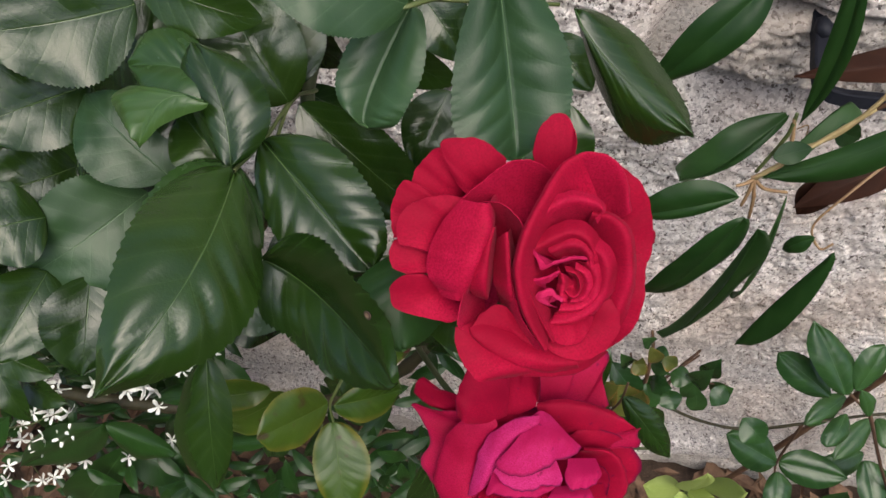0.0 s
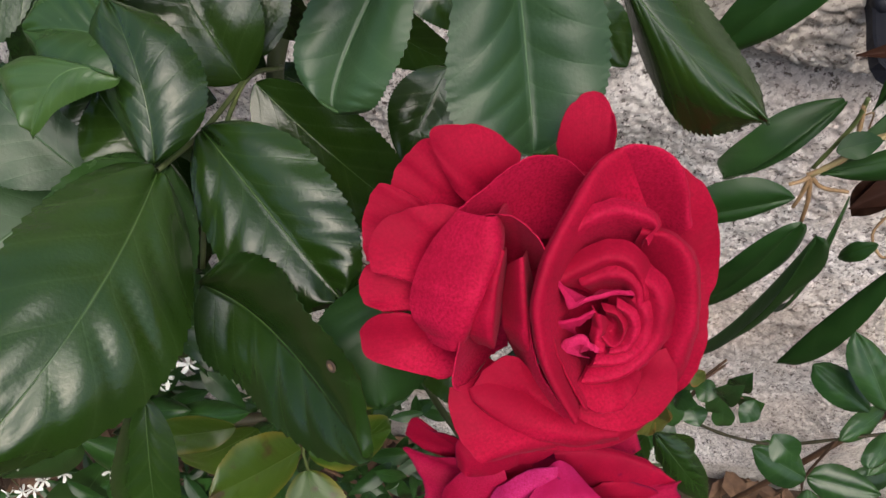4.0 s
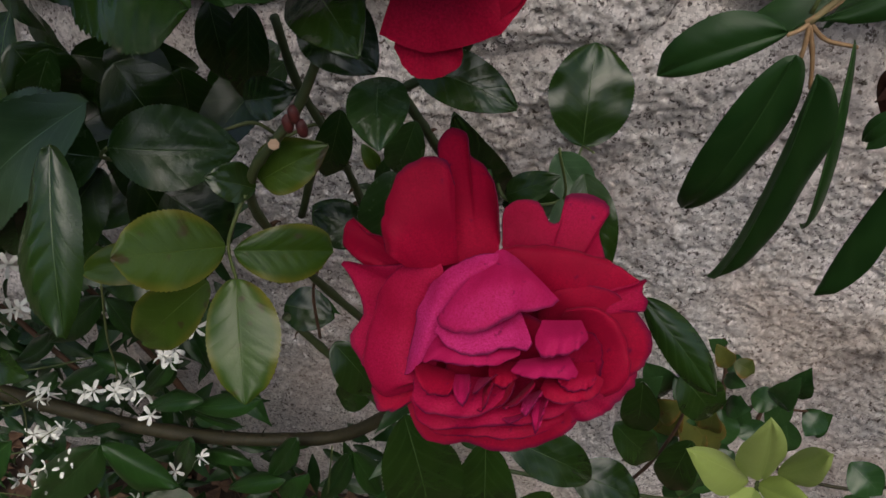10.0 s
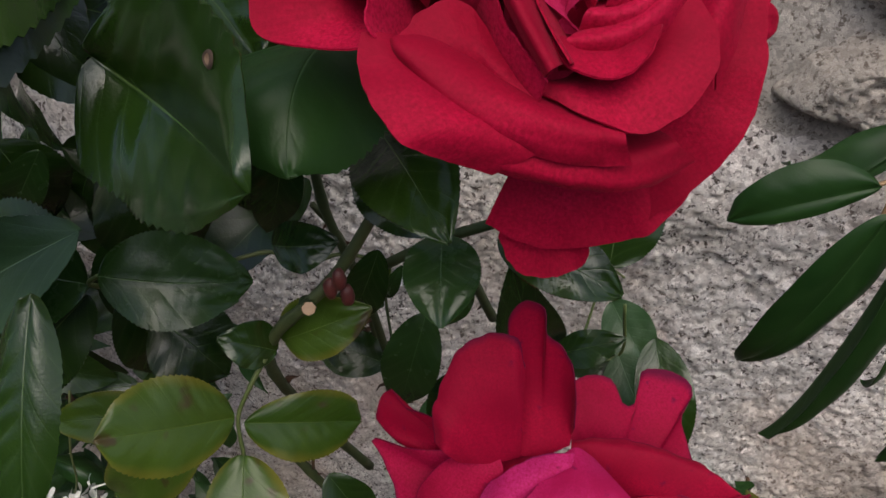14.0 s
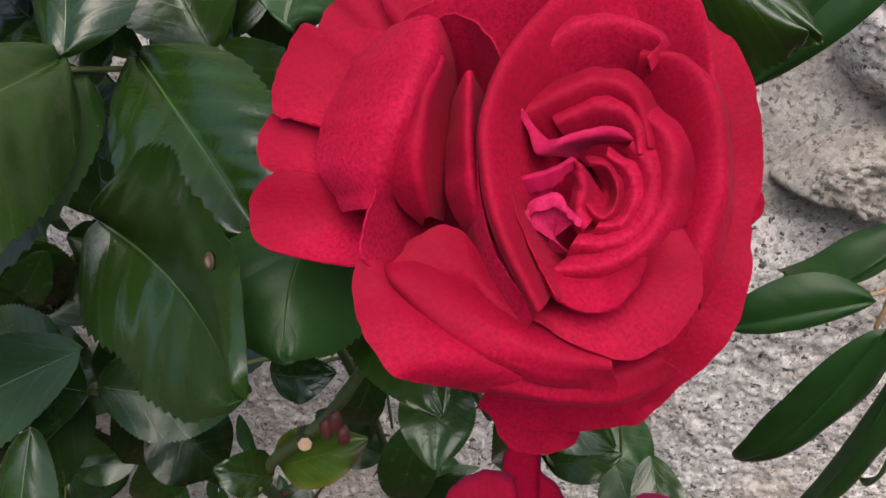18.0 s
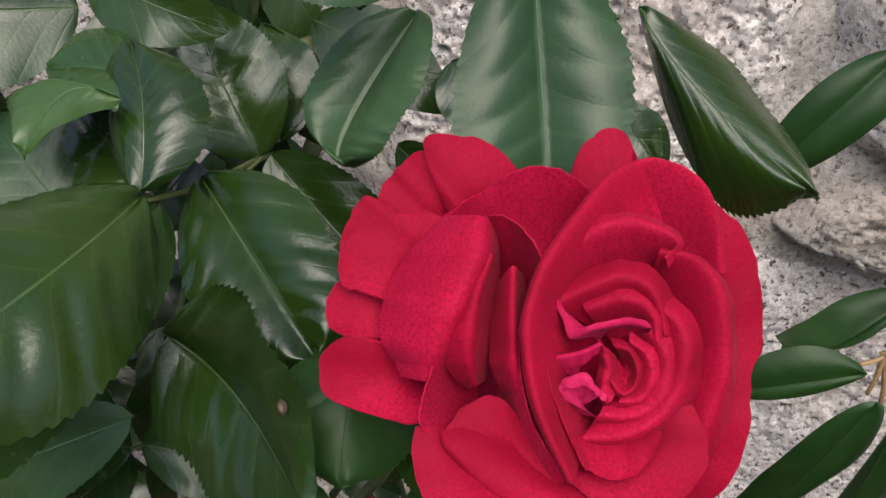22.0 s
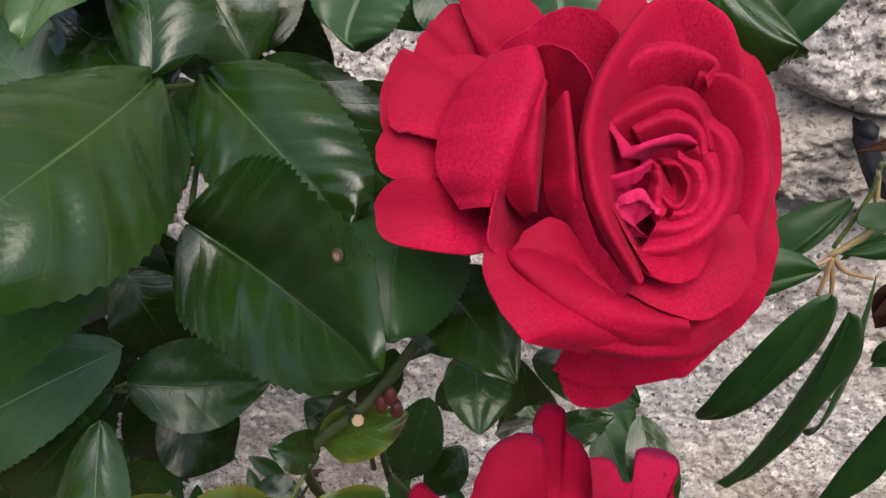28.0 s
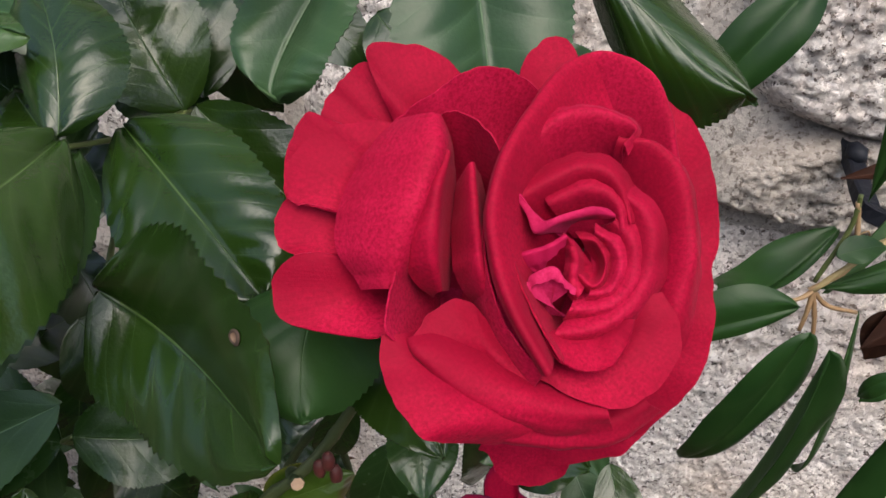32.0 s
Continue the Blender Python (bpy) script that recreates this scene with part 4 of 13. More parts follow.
bloom_a.petal([(-1.64, 1.85, -0.50), (-1.40, 0.71, -0.50), (-1.30, -0.83, -0.50)], [(-1.72, 2.06, 0.50), (-1.61, 0.90, 0.90), (-1.48, -0.18, 0.70), (-1.26, -0.86, 0.20)], [(-2.03, 1.66, 0.00), (-2.12, 0.62, 0.10), (-2.01, -0.28, 0.00), (-1.50, -0.92, -0.10)], belly=0.10)
bloom_a.petal([(1.88, 1.62, -1.42), (0.63, 0.56, -1.42), (0.00, -1.11, -1.20)], [(0.69, 4.27, -1.20), (0.14, 3.98, -0.80), (-0.36, 3.23, -0.10), (-0.80, 2.50, 0.50), (-1.07, 1.82, 0.90), (-1.20, 0.98, 1.10), (-1.07, 0.11, 1.20), (-0.75, -0.74, 1.30), (-0.16, -1.79, 1.40)], [(0.51, 4.33, -1.31), (-0.06, 4.01, -1.02), (-0.58, 3.28, -0.37), (-1.01, 2.49, 0.23), (-1.29, 1.79, 0.63), (-1.42, 0.94, 0.83), (-1.28, 0.02, 0.93), (-0.94, -0.84, 1.03), (-0.31, -1.89, 1.13)], belly=-0.50)
bloom_a.petal([(-2.07, -0.87, -0.90), (-1.52, -1.67, -0.60), (-0.67, -2.64, -0.30)], [(-1.49, 0.84, 0.70), (-1.35, -0.17, 0.80), (-0.98, -1.09, 0.90), (-0.31, -1.95, 1.00)], belly=0.25)
bloom_a.petal([(-0.23, -0.02, -1.60), (-0.04, -0.76, -1.40), (0.16, -1.45, -1.00)], [(-1.04, 0.87, 0.50), (-0.84, -0.02, 0.75), (-0.46, -0.87, 0.95), (0.05, -1.69, 1.10)], belly=-0.25)
bloom_a.petal([(0.31, 0.62, -2.80), (1.37, 0.55, -2.80)], [(0.06, 3.94, -0.90), (0.69, 4.30, -1.25), (1.35, 4.26, -1.50), (1.92, 3.92, -1.70), (2.30, 3.21, -1.90), (2.55, 2.05, -2.10)], [(0.10, 4.10, -1.10), (0.68, 4.41, -1.45), (1.41, 4.34, -1.70), (2.01, 3.99, -1.90), (2.44, 3.25, -2.20), (2.71, 2.07, -2.40)], belly=-0.30)
bloom_a.petal([(0.83, 0.63, -3.40), (0.88, -0.20, -3.40)], [(2.02, 3.90, -2.40), (2.91, 3.17, -2.50), (3.38, 2.24, -2.60), (3.61, 1.15, -2.70), (3.58, 0.31, -2.70), (3.35, -0.74, -2.60)], belly=0.40)
bloom_a.petal([(3.21, 0.45, -4.60), (3.26, -0.26, -4.60)], [(3.58, 0.61, -5.00), (4.00, 0.37, -5.10), (4.07, -0.08, -5.20), (3.79, -0.40, -5.00)], [(3.58, 0.51, -5.30), (3.96, 0.28, -5.50), (3.99, -0.04, -5.50), (3.72, -0.35, -5.30)], belly=0.10)
bloom_a.petal([(0.88, -0.05, -3.20), (0.96, -1.30, -3.20)], [(3.24, 0.43, -2.40), (3.46, -0.69, -2.20), (3.37, -1.77, -2.10), (3.03, -2.80, -2.20), (2.29, -3.66, -2.40), (1.43, -4.33, -2.70)], belly=0.50)
bloom_a.petal([(0.45, -1.90, -3.20), (-0.66, -2.01, -3.20)], [(2.65, -3.20, -2.60), (1.83, -4.28, -2.70), (1.32, -4.68, -2.80), (0.25, -4.93, -2.90), (-0.85, -4.96, -2.80), (-1.80, -4.53, -2.40)], belly=0.50)
bloom_a.petal([(-0.08, -2.74, -3.60), (-1.08, -2.84, -3.60)], [(0.35, -4.61, -3.20), (0.24, -5.34, -3.40), (-0.39, -5.68, -3.50), (-1.25, -5.58, -3.40), (-1.61, -4.83, -3.10)], belly=0.30)
bloom_a.petal([(-2.50, -1.21, -0.30), (-1.06, -2.05, -0.20), (0.62, -2.57, -0.60)], [(-3.35, -1.23, 1.20), (-3.33, -1.74, 1.45), (-2.98, -2.37, 1.75), (-2.51, -2.98, 1.80), (-1.92, -3.21, 1.20), (-1.23, -3.44, 0.50)], belly=0.55)
bloom_a.petal([(-1.09, -2.09, -0.40), (0.37, -2.64, -0.80), (1.57, -2.60, -1.20)], [(-2.40, -2.58, 0.80), (-1.43, -3.08, 0.80), (-0.42, -3.37, 0.40), (0.59, -3.48, 0.00), (1.39, -3.37, -0.50), (2.07, -2.99, -1.00)], [(-2.32, -2.74, 0.60), (-1.46, -3.26, 0.60), (-0.44, -3.55, 0.20), (0.59, -3.66, -0.20), (1.45, -3.53, -0.70), (2.20, -3.09, -1.20)], belly=0.40)
bloom_a.petal([(-1.57, -1.12, -0.70), (-0.34, -1.98, -0.20), (0.86, -2.47, -0.30)], [(-2.78, -1.28, 1.10), (-2.55, -1.52, 1.30), (-1.81, -2.18, 1.20), (-0.96, -2.63, 1.00), (-0.07, -2.95, 0.70), (1.03, -3.02, 0.20)], [(-2.89, -1.38, 0.90), (-2.71, -1.64, 1.10), (-1.94, -2.37, 1.00), (-1.04, -2.85, 0.80), (-0.10, -3.20, 0.45), (1.09, -3.21, 0.00)], belly=0.45)
bloom_a.petal([(-1.60, -2.03, 0.20), (-0.98, -2.44, 0.20)], [(-2.78, -1.34, 1.10), (-2.53, -0.88, 0.90), (-2.12, -0.60, 0.70), (-1.68, -0.68, 0.50), (-1.13, -1.33, 0.40), (-0.28, -2.03, 0.40)], belly=0.30)
bloom_a.petal([(0.97, -0.73, -0.80), (-0.14, -1.75, -0.40)], [(2.03, -0.44, -0.10), (2.37, -1.09, 0.00), (2.28, -1.77, 0.10), (1.88, -2.36, 0.20), (1.29, -2.71, 0.30), (0.67, -2.57, 0.50), (-0.07, -2.28, 0.60), (-0.61, -1.99, 0.50)], belly=0.35)
bloom_a.petal([(0.85, 0.95, -1.35), (0.72, -0.82, -1.35)], [(1.11, 2.50, -0.40), (1.73, 2.45, -0.30), (2.23, 1.97, -0.25), (2.49, 1.07, -0.20), (2.50, 0.16, -0.15), (2.23, -0.90, -0.20)], [(1.21, 2.67, -0.70), (1.96, 2.50, -0.70), (2.54, 1.94, -0.75), (2.80, 1.02, -0.75), (2.87, 0.03, -0.70), (2.67, -1.27, -0.60), (2.44, -1.89, -0.60)], belly=-0.20)
bloom_a.petal([(0.24, 0.91, -1.28), (1.21, 0.97, -1.28)], [(-0.85, 2.04, 0.10), (-0.27, 2.71, -0.05), (0.39, 3.04, -0.20), (1.02, 2.97, -0.30), (1.45, 2.74, -0.30), (1.22, 2.44, -0.30)], [(-1.07, 2.27, -0.31), (-0.42, 3.01, -0.36), (0.36, 3.29, -0.61), (1.11, 3.19, -0.71), (1.61, 2.80, -0.51), (1.34, 2.24, -0.30)], belly=-0.30)
bloom_a.petal([(0.17, 0.68, -0.62), (0.99, 0.73, -0.62)], [(-0.90, 1.31, 0.30), (-0.35, 1.62, 0.20), (0.36, 1.98, 0.10), (0.87, 1.91, 0.10), (1.19, 1.54, 0.10), (1.38, 0.89, 0.00)], [(-0.95, 1.58, 0.04), (-0.41, 1.98, -0.20), (0.31, 2.30, -0.43), (0.97, 2.26, -0.43), (1.44, 1.72, -0.43), (1.68, 0.90, -0.53)], belly=-0.15)
bloom_a.petal([(0.30, 0.57, -0.65), (0.88, 0.60, -0.65)], [(-0.22, 1.24, 0.10), (0.28, 1.49, 0.10), (0.78, 1.52, 0.10), (1.12, 1.24, 0.10), (1.20, 0.77, 0.10)], [(-0.34, 1.45, -0.16), (0.24, 1.76, -0.16), (0.89, 1.79, -0.16), (1.35, 1.39, -0.16), (1.46, 0.78, -0.16)], belly=-0.10)
bloom_a.petal([(0.63, 0.95, -0.54), (0.61, -0.49, -0.54)], [(1.27, 1.43, 0.00), (1.64, 1.14, 0.05), (1.79, 0.58, 0.10), (1.70, -0.16, 0.15), (1.35, -0.75, 0.25), (0.69, -1.13, 0.40), (-0.09, -1.24, 0.50)], [(1.45, 1.70, -0.51), (1.97, 1.25, -0.46), (2.15, 0.53, -0.41), (2.08, -0.36, -0.36), (1.57, -1.13, -0.26), (0.75, -1.59, -0.11), (-0.24, -1.65, -0.01)], belly=-0.15)
bloom_a.petal([(0.53, 0.70, -0.57), (0.47, -0.26, -0.57)], [(1.04, 0.93, 0.05), (1.37, 0.55, 0.10), (1.44, 0.05, 0.15), (1.25, -0.45, 0.20), (0.77, -0.74, 0.25), (0.21, -0.75, 0.35)], [(1.15, 1.16, -0.20), (1.64, 0.66, -0.15), (1.74, -0.03, -0.10), (1.49, -0.72, -0.05), (0.83, -1.07, -0.00), (0.09, -1.05, 0.10)], belly=-0.10)
bloom_a.petal([(0.62, 0.36, -0.32), (0.66, -0.23, -0.32)], [(0.67, 0.73, 0.10), (1.04, 0.48, 0.15), (1.16, 0.03, 0.20), (0.99, -0.38, 0.20), (0.58, -0.47, 0.25)], [(0.69, 0.90, -0.11), (1.22, 0.58, -0.06), (1.36, -0.01, -0.01), (1.12, -0.60, -0.01), (0.49, -0.71, 0.04)], belly=-0.10)
bloom_a.petal([(0.69, 0.13, -0.32), (0.71, -0.10, -0.32)], [(0.39, 0.60, 0.15), (0.70, 0.54, 0.20), (0.88, 0.18, 0.20), (0.84, -0.16, 0.20), (0.63, -0.32, 0.20), (0.38, -0.09, 0.15)], [(0.30, 0.73, -0.10), (0.69, 0.69, -0.05), (1.01, 0.26, -0.05), (0.92, -0.33, -0.05), (0.58, -0.50, -0.05), (0.22, -0.17, -0.10)], belly=-0.10)
bloom_a.petal([(0.64, 0.07, -0.29), (0.65, -0.08, -0.29)], [(0.21, 0.60, 0.25), (0.30, 0.20, 0.20), (0.26, -0.27, 0.20), (0.41, -0.49, 0.20)], [(0.09, 0.71, 0.00), (0.14, 0.25, -0.05), (0.12, -0.39, -0.05), (0.33, -0.66, -0.05)], belly=-0.10)
bloom_a.petal([(0.07, 0.56, -0.47), (0.28, 0.93, -0.47)], [(-0.91, 1.43, 0.30), (-0.65, 1.06, 0.35), (-0.48, 0.69, 0.30), (-0.02, 0.90, 0.25), (0.65, 1.06, 0.15), (1.09, 1.01, 0.00)], [(-0.84, 1.51, 0.40), (-0.53, 1.15, 0.45), (-0.29, 0.93, 0.40), (0.03, 1.07, 0.30), (0.64, 1.22, 0.20), (1.03, 1.16, 0.00)], belly=0.00, mat=1)
bloom_a.petal([(0.02, -0.53, -0.44), (-0.48, -0.20, -0.44)], [(-0.93, 0.26, 0.20), (-0.55, 0.34, 0.30), (-0.16, 0.48, 0.30), (0.11, 0.65, 0.25)], [(-0.86, 0.04, 0.00), (-0.50, 0.08, 0.10), (-0.10, 0.28, 0.10), (0.13, 0.53, 0.10)], belly=0.00, mat=1)
bloom_a.petal([(0.18, -0.99, -0.35), (-0.42, -0.92, -0.35)], [(-0.72, -0.41, 0.40), (-0.51, -0.14, 0.40), (-0.12, 0.03, 0.40), (0.06, -0.21, 0.35), (0.27, -0.38, 0.20)], [(-0.67, -0.51, 0.30), (-0.44, -0.30, 0.45), (-0.10, -0.16, 0.45), (0.08, -0.34, 0.40), (0.30, -0.50, 0.20)], belly=0.10, mat=1)
bloom_a.petal([(0.08, -1.15, -0.20), (1.00, -1.04, -0.40)], [(-0.31, -1.22, 0.75), (-0.08, -1.66, 0.85), (0.37, -1.87, 0.85), (0.91, -1.84, 0.75), (1.27, -1.49, 0.60), (1.45, -0.96, 0.30)], belly=0.15)
bloom_a.petal([(-2.99, -0.62, -2.60), (-2.00, -0.78, -2.60)], [(-3.51, -1.76, -2.40), (-2.75, -2.20, -2.30), (-2.08, -1.90, -2.30)], belly=0.1, lift=0.03)
bloom_a.cup(35, 58, 3.2, -3.0, a=0.9, b=0.825, curl=0.3, point=0.1, low=-4.6)
bloom_a.cup(125, 58, 3.2, -3.0, a=0.9, b=0.825, curl=0.3, point=0.1, low=-4.6)
bloom_a.cup(215, 58, 3.2, -3.0, a=0.9, b=0.825, curl=0.3, point=0.1, low=-4.6)
bloom_a.cup(305, 58, 3.2, -3.0, a=0.9, b=0.825, curl=0.3, point=0.1, low=-4.6)
bloom_b = Flower(rose_bush, (0.0348, 0.1366, 1.0807), (0.9882, 0.1529, -0.0082), (-0.1139, 0.7698, 0.628), (0.1023, -0.6197, 0.7782), "older red rose fading to magenta with bruised ragged petals", (CRIMSON, MAGENTA), rag=0.038)
bloom_b.petal([(-4.07, 3.67, -3.20), (-3.30, 4.24, -3.20)], [(-6.44, 4.51, -2.80), (-6.94, 5.31, -2.40), (-6.48, 6.29, -1.80), (-5.79, 5.62, -1.80), (-5.00, 5.43, -1.80), (-3.88, 4.76, -1.80)], belly=0.30, lift=0.09, turn=0.12)
bloom_b.petal([(-2.75, 3.89, -3.50), (-2.74, 0.41, -3.50)], [(-4.21, 4.36, -1.60), (-5.63, 4.30, -2.20), (-7.07, 4.51, -2.80), (-6.40, 3.43, -2.70), (-6.03, 2.27, -2.60), (-6.57, 1.24, -2.60), (-6.01, 0.02, -2.50), (-5.18, -1.16, -2.20)], belly=0.70, lift=0.09, turn=0.12)
bloom_b.petal([(-2.88, 1.15, -3.00), (-2.50, -0.16, -3.00)], [(-5.86, -0.07, -2.50), (-5.40, -1.25, -2.20), (-5.24, -1.71, -2.10), (-4.48, -1.66, -1.90), (-3.46, -1.04, -1.70)], belly=0.50, lift=0.09, turn=0.12)
bloom_b.petal([(0.34, 3.87, -3.60), (2.83, 3.10, -3.80)], [(-0.26, 5.43, -2.60), (-0.06, 6.84, -3.00), (0.65, 7.16, -3.00), (1.41, 7.01, -3.10), (1.88, 6.17, -3.30), (2.45, 6.49, -3.60), (2.55, 7.41, -3.70), (3.40, 7.51, -3.90), (4.50, 6.84, -4.10), (3.96, 5.93, -3.60), (4.42, 4.40, -3.00)], belly=0.30, lift=0.09, turn=0.12)
bloom_b.petal([(0.13, 3.32, -2.40), (2.49, 2.04, -2.60)], [(-0.23, 4.89, -0.90), (1.18, 4.71, -1.20), (2.72, 4.49, -1.10), (4.04, 4.04, -0.90), (4.85, 3.72, -0.80), (5.49, 3.59, -0.70)], [(-0.14, 5.13, -1.20), (1.29, 5.03, -1.50), (2.85, 4.80, -1.40), (4.19, 4.28, -1.20), (4.90, 3.82, -1.00), (5.55, 3.64, -0.80)], belly=0.35, lift=0.09, turn=0.12)
bloom_b.petal([(2.30, 2.92, -2.30), (2.64, 2.01, -2.30)], [(3.58, 4.01, -1.20), (4.71, 3.35, -1.00), (5.44, 3.54, -0.80), (5.30, 3.22, -1.00), (5.54, 2.41, -1.10), (4.56, 2.43, -1.20)], belly=0.30, lift=0.09, turn=0.12)
bloom_b.petal([(1.25, 2.45, -3.00), (1.59, 0.22, -3.00)], [(2.21, 3.35, -1.40), (3.57, 3.34, -1.20), (4.82, 2.68, -1.20), (5.56, 1.66, -1.40), (5.68, 0.64, -1.70), (5.09, -0.53, -2.10)], belly=0.50, lift=0.09, turn=0.12)
bloom_b.petal([(1.60, 1.51, -3.00), (1.22, 0.40, -3.00)], [(5.48, 0.39, -2.20), (4.95, -0.76, -2.30), (3.81, -1.74, -2.40), (2.57, -2.37, -2.40)], belly=0.50, lift=0.09, turn=0.12)
bloom_b.petal([(0.85, -0.15, -3.20), (-1.39, -0.16, -3.20)], [(3.47, -1.75, -2.50), (2.21, -2.67, -2.40), (1.14, -3.10, -2.40), (-0.28, -3.26, -2.40), (-1.54, -2.98, -2.30), (-3.10, -2.96, -2.10), (-3.84, -2.20, -1.90), (-4.37, -1.58, -1.80)], belly=0.60, lift=0.09, turn=0.12)
bloom_b.petal([(-2.22, 3.25, -1.70), (-2.93, -0.33, -1.70)], [(-2.46, 4.16, -0.40), (-3.61, 4.14, -0.60), (-4.55, 3.27, -1.00), (-5.15, 1.98, -1.40), (-5.54, 0.37, -1.60), (-4.87, -0.78, -1.50), (-3.77, -0.51, -1.30)], [(-2.56, 4.37, -0.60), (-3.89, 4.34, -0.90), (-4.88, 3.41, -1.30), (-5.45, 2.04, -1.70), (-5.84, 0.34, -1.90), (-5.03, -1.05, -1.80), (-3.70, -0.77, -1.50)], belly=0.55, lift=0.09, turn=0.12)
bloom_b.petal([(-3.81, 4.02, -0.20), (-2.81, 4.04, -0.50), (-1.84, 4.27, -0.90)], [(-4.70, 4.71, 0.30), (-4.62, 5.95, 0.80), (-4.01, 7.38, 1.10), (-3.09, 8.06, 1.30), (-2.15, 8.11, 1.25), (-1.84, 7.52, 1.00)], belly=0.50, lift=0.09, turn=0.12)
bloom_b.petal([(-2.07, 4.31, -1.00), (-1.10, 4.35, -1.00), (-0.23, 4.72, -1.10)], [(-2.26, 7.04, 0.95), (-2.38, 8.57, 1.40), (-1.85, 9.07, 1.60), (-1.32, 8.86, 1.50), (-1.21, 8.17, 1.20), (-0.60, 7.66, 0.90), (-0.24, 6.62, 0.50), (-0.17, 5.40, -0.20)], belly=-0.35, lift=0.09, turn=0.12)
bloom_b.petal([(-0.40, 3.89, -0.20), (-2.09, 2.37, -0.20), (-2.90, 0.70, -0.60)], [(-0.14, 4.47, 0.10), (-1.06, 4.21, 0.15), (-2.16, 3.67, 0.00), (-2.91, 2.72, -0.20), (-3.35, 1.38, -0.50), (-3.78, -0.16, -0.80)], [(-0.14, 4.62, -0.10), (-1.16, 4.43, -0.10), (-2.41, 3.83, -0.30), (-3.19, 2.82, -0.50), (-3.64, 1.40, -0.80), (-4.06, -0.24, -1.10)], belly=0.25, mat=1, lift=0.09, turn=0.12)
bloom_b.petal([(-0.57, 4.39, -0.30), (-0.09, 4.69, -0.30), (0.45, 4.39, -0.40)], [(-2.77, 1.77, 0.10), (-2.41, 1.50, 0.35), (-1.30, 1.45, 0.60), (-0.09, 1.83, 0.75), (0.64, 2.20, 0.60), (2.32, 2.49, -0.10)], belly=0.55, mat=1, lift=0.09, turn=0.12)
bloom_b.petal([(-2.37, 2.05, -0.40), (0.60, 2.37, -0.40)], [(-2.72, 1.32, 0.30), (-1.87, 0.77, 0.50), (-0.74, 0.65, 0.60), (0.23, 0.91, 0.55), (1.27, 0.50, 0.40)], belly=0.20, mat=1, lift=0.09, turn=0.30)
bloom_b.petal([(-2.63, 1.37, -0.50), (0.76, 1.19, -0.50)], [(-3.26, 0.04, 0.40), (-2.69, 0.37, 0.50), (-1.87, 0.30, 0.55), (-0.74, 0.21, 0.55), (0.47, 0.45, 0.40)], belly=0.25, mat=1, lift=0.09, turn=0.30)
bloom_b.petal([(1.44, 1.96, -0.60), (2.94, 1.95, -0.60)], [(1.02, 0.91, 0.20), (1.51, 0.56, 0.40), (2.30, 0.69, 0.45), (3.19, 1.06, 0.25)], belly=0.35, mat=1, lift=0.09, turn=0.30)
bloom_b.petal([(0.58, 0.44, -0.40), (2.40, 0.68, -0.40)], [(0.10, -0.07, 0.30), (1.10, -0.18, 0.45), (2.05, -0.21, 0.45), (2.89, -0.33, 0.25)], belly=0.30, mat=1, lift=0.09, turn=0.30)
bloom_b.petal([(2.05, 1.79, -1.80), (2.36, -0.50, -1.80)], [(2.45, 2.54, -0.50), (3.60, 2.27, -0.50), (4.28, 1.36, -0.60), (4.55, 0.19, -0.80), (4.25, -0.98, -1.10)], [(2.54, 2.70, -0.70), (3.77, 2.43, -0.70), (4.55, 1.43, -0.80), (4.84, 0.16, -1.00), (4.48, -1.19, -1.30)], belly=-0.20, lift=0.09, turn=0.30)
bloom_b.petal([(2.02, 1.07, -1.60), (2.17, -0.49, -1.60)], [(2.69, 1.87, -0.60), (3.43, 1.44, -0.60), (3.75, 0.52, -0.70), (3.58, -0.48, -0.80)], belly=-0.20, lift=0.09, turn=0.30)
bloom_b.petal([(-3.05, -0.16, -1.20), (0.08, -0.32, -1.20)], [(-3.84, -0.33, -0.60), (-3.32, -1.34, 0.00), (-2.05, -1.70, 0.25), (-0.75, -1.53, 0.35), (0.30, -1.03, 0.20)], belly=0.30, lift=0.09, turn=0.30)
bloom_b.petal([(-3.27, -0.86, -1.60), (2.50, -0.84, -1.60)], [(-4.03, -1.10, -1.00), (-3.16, -2.10, -0.50), (-1.93, -2.20, -0.30), (-0.60, -2.01, -0.10), (0.71, -1.97, -0.20), (2.04, -1.69, -0.50), (2.99, -1.11, -0.80)], belly=0.35, lift=0.09, turn=0.30)
bloom_b.petal([(-2.77, -1.58, -2.00), (2.19, -1.38, -2.00)], [(-3.15, -2.72, -1.40), (-1.47, -2.49, -1.00), (-0.11, -2.64, -0.90), (1.24, -2.40, -1.00), (2.35, -2.07, -1.20)], belly=0.35, lift=0.09, turn=0.30)
bloom_b.petal([(1.61, -0.15, -1.00), (3.29, 0.03, -1.00)], [(1.20, -0.96, 0.00), (2.15, -1.14, 0.10), (3.15, -0.99, -0.20), (3.94, -0.39, -0.50)], belly=0.30, lift=0.09, turn=0.30)
bloom_b.petal([(-3.45, 0.36, -0.90), (-1.97, -0.07, -0.90)], [(-3.43, -0.15, 0.10), (-2.90, -0.77, 0.35), (-1.97, -0.99, 0.25)], belly=0.20, lift=0.09, turn=0.30)
bloom_b.petal([(2.29, 0.36, -1.00), (3.47, 0.36, -1.00)], [(1.84, -0.47, 0.10), (2.56, -0.70, 0.10), (3.39, -0.55, -0.10)], belly=0.20, lift=0.09, turn=0.30)
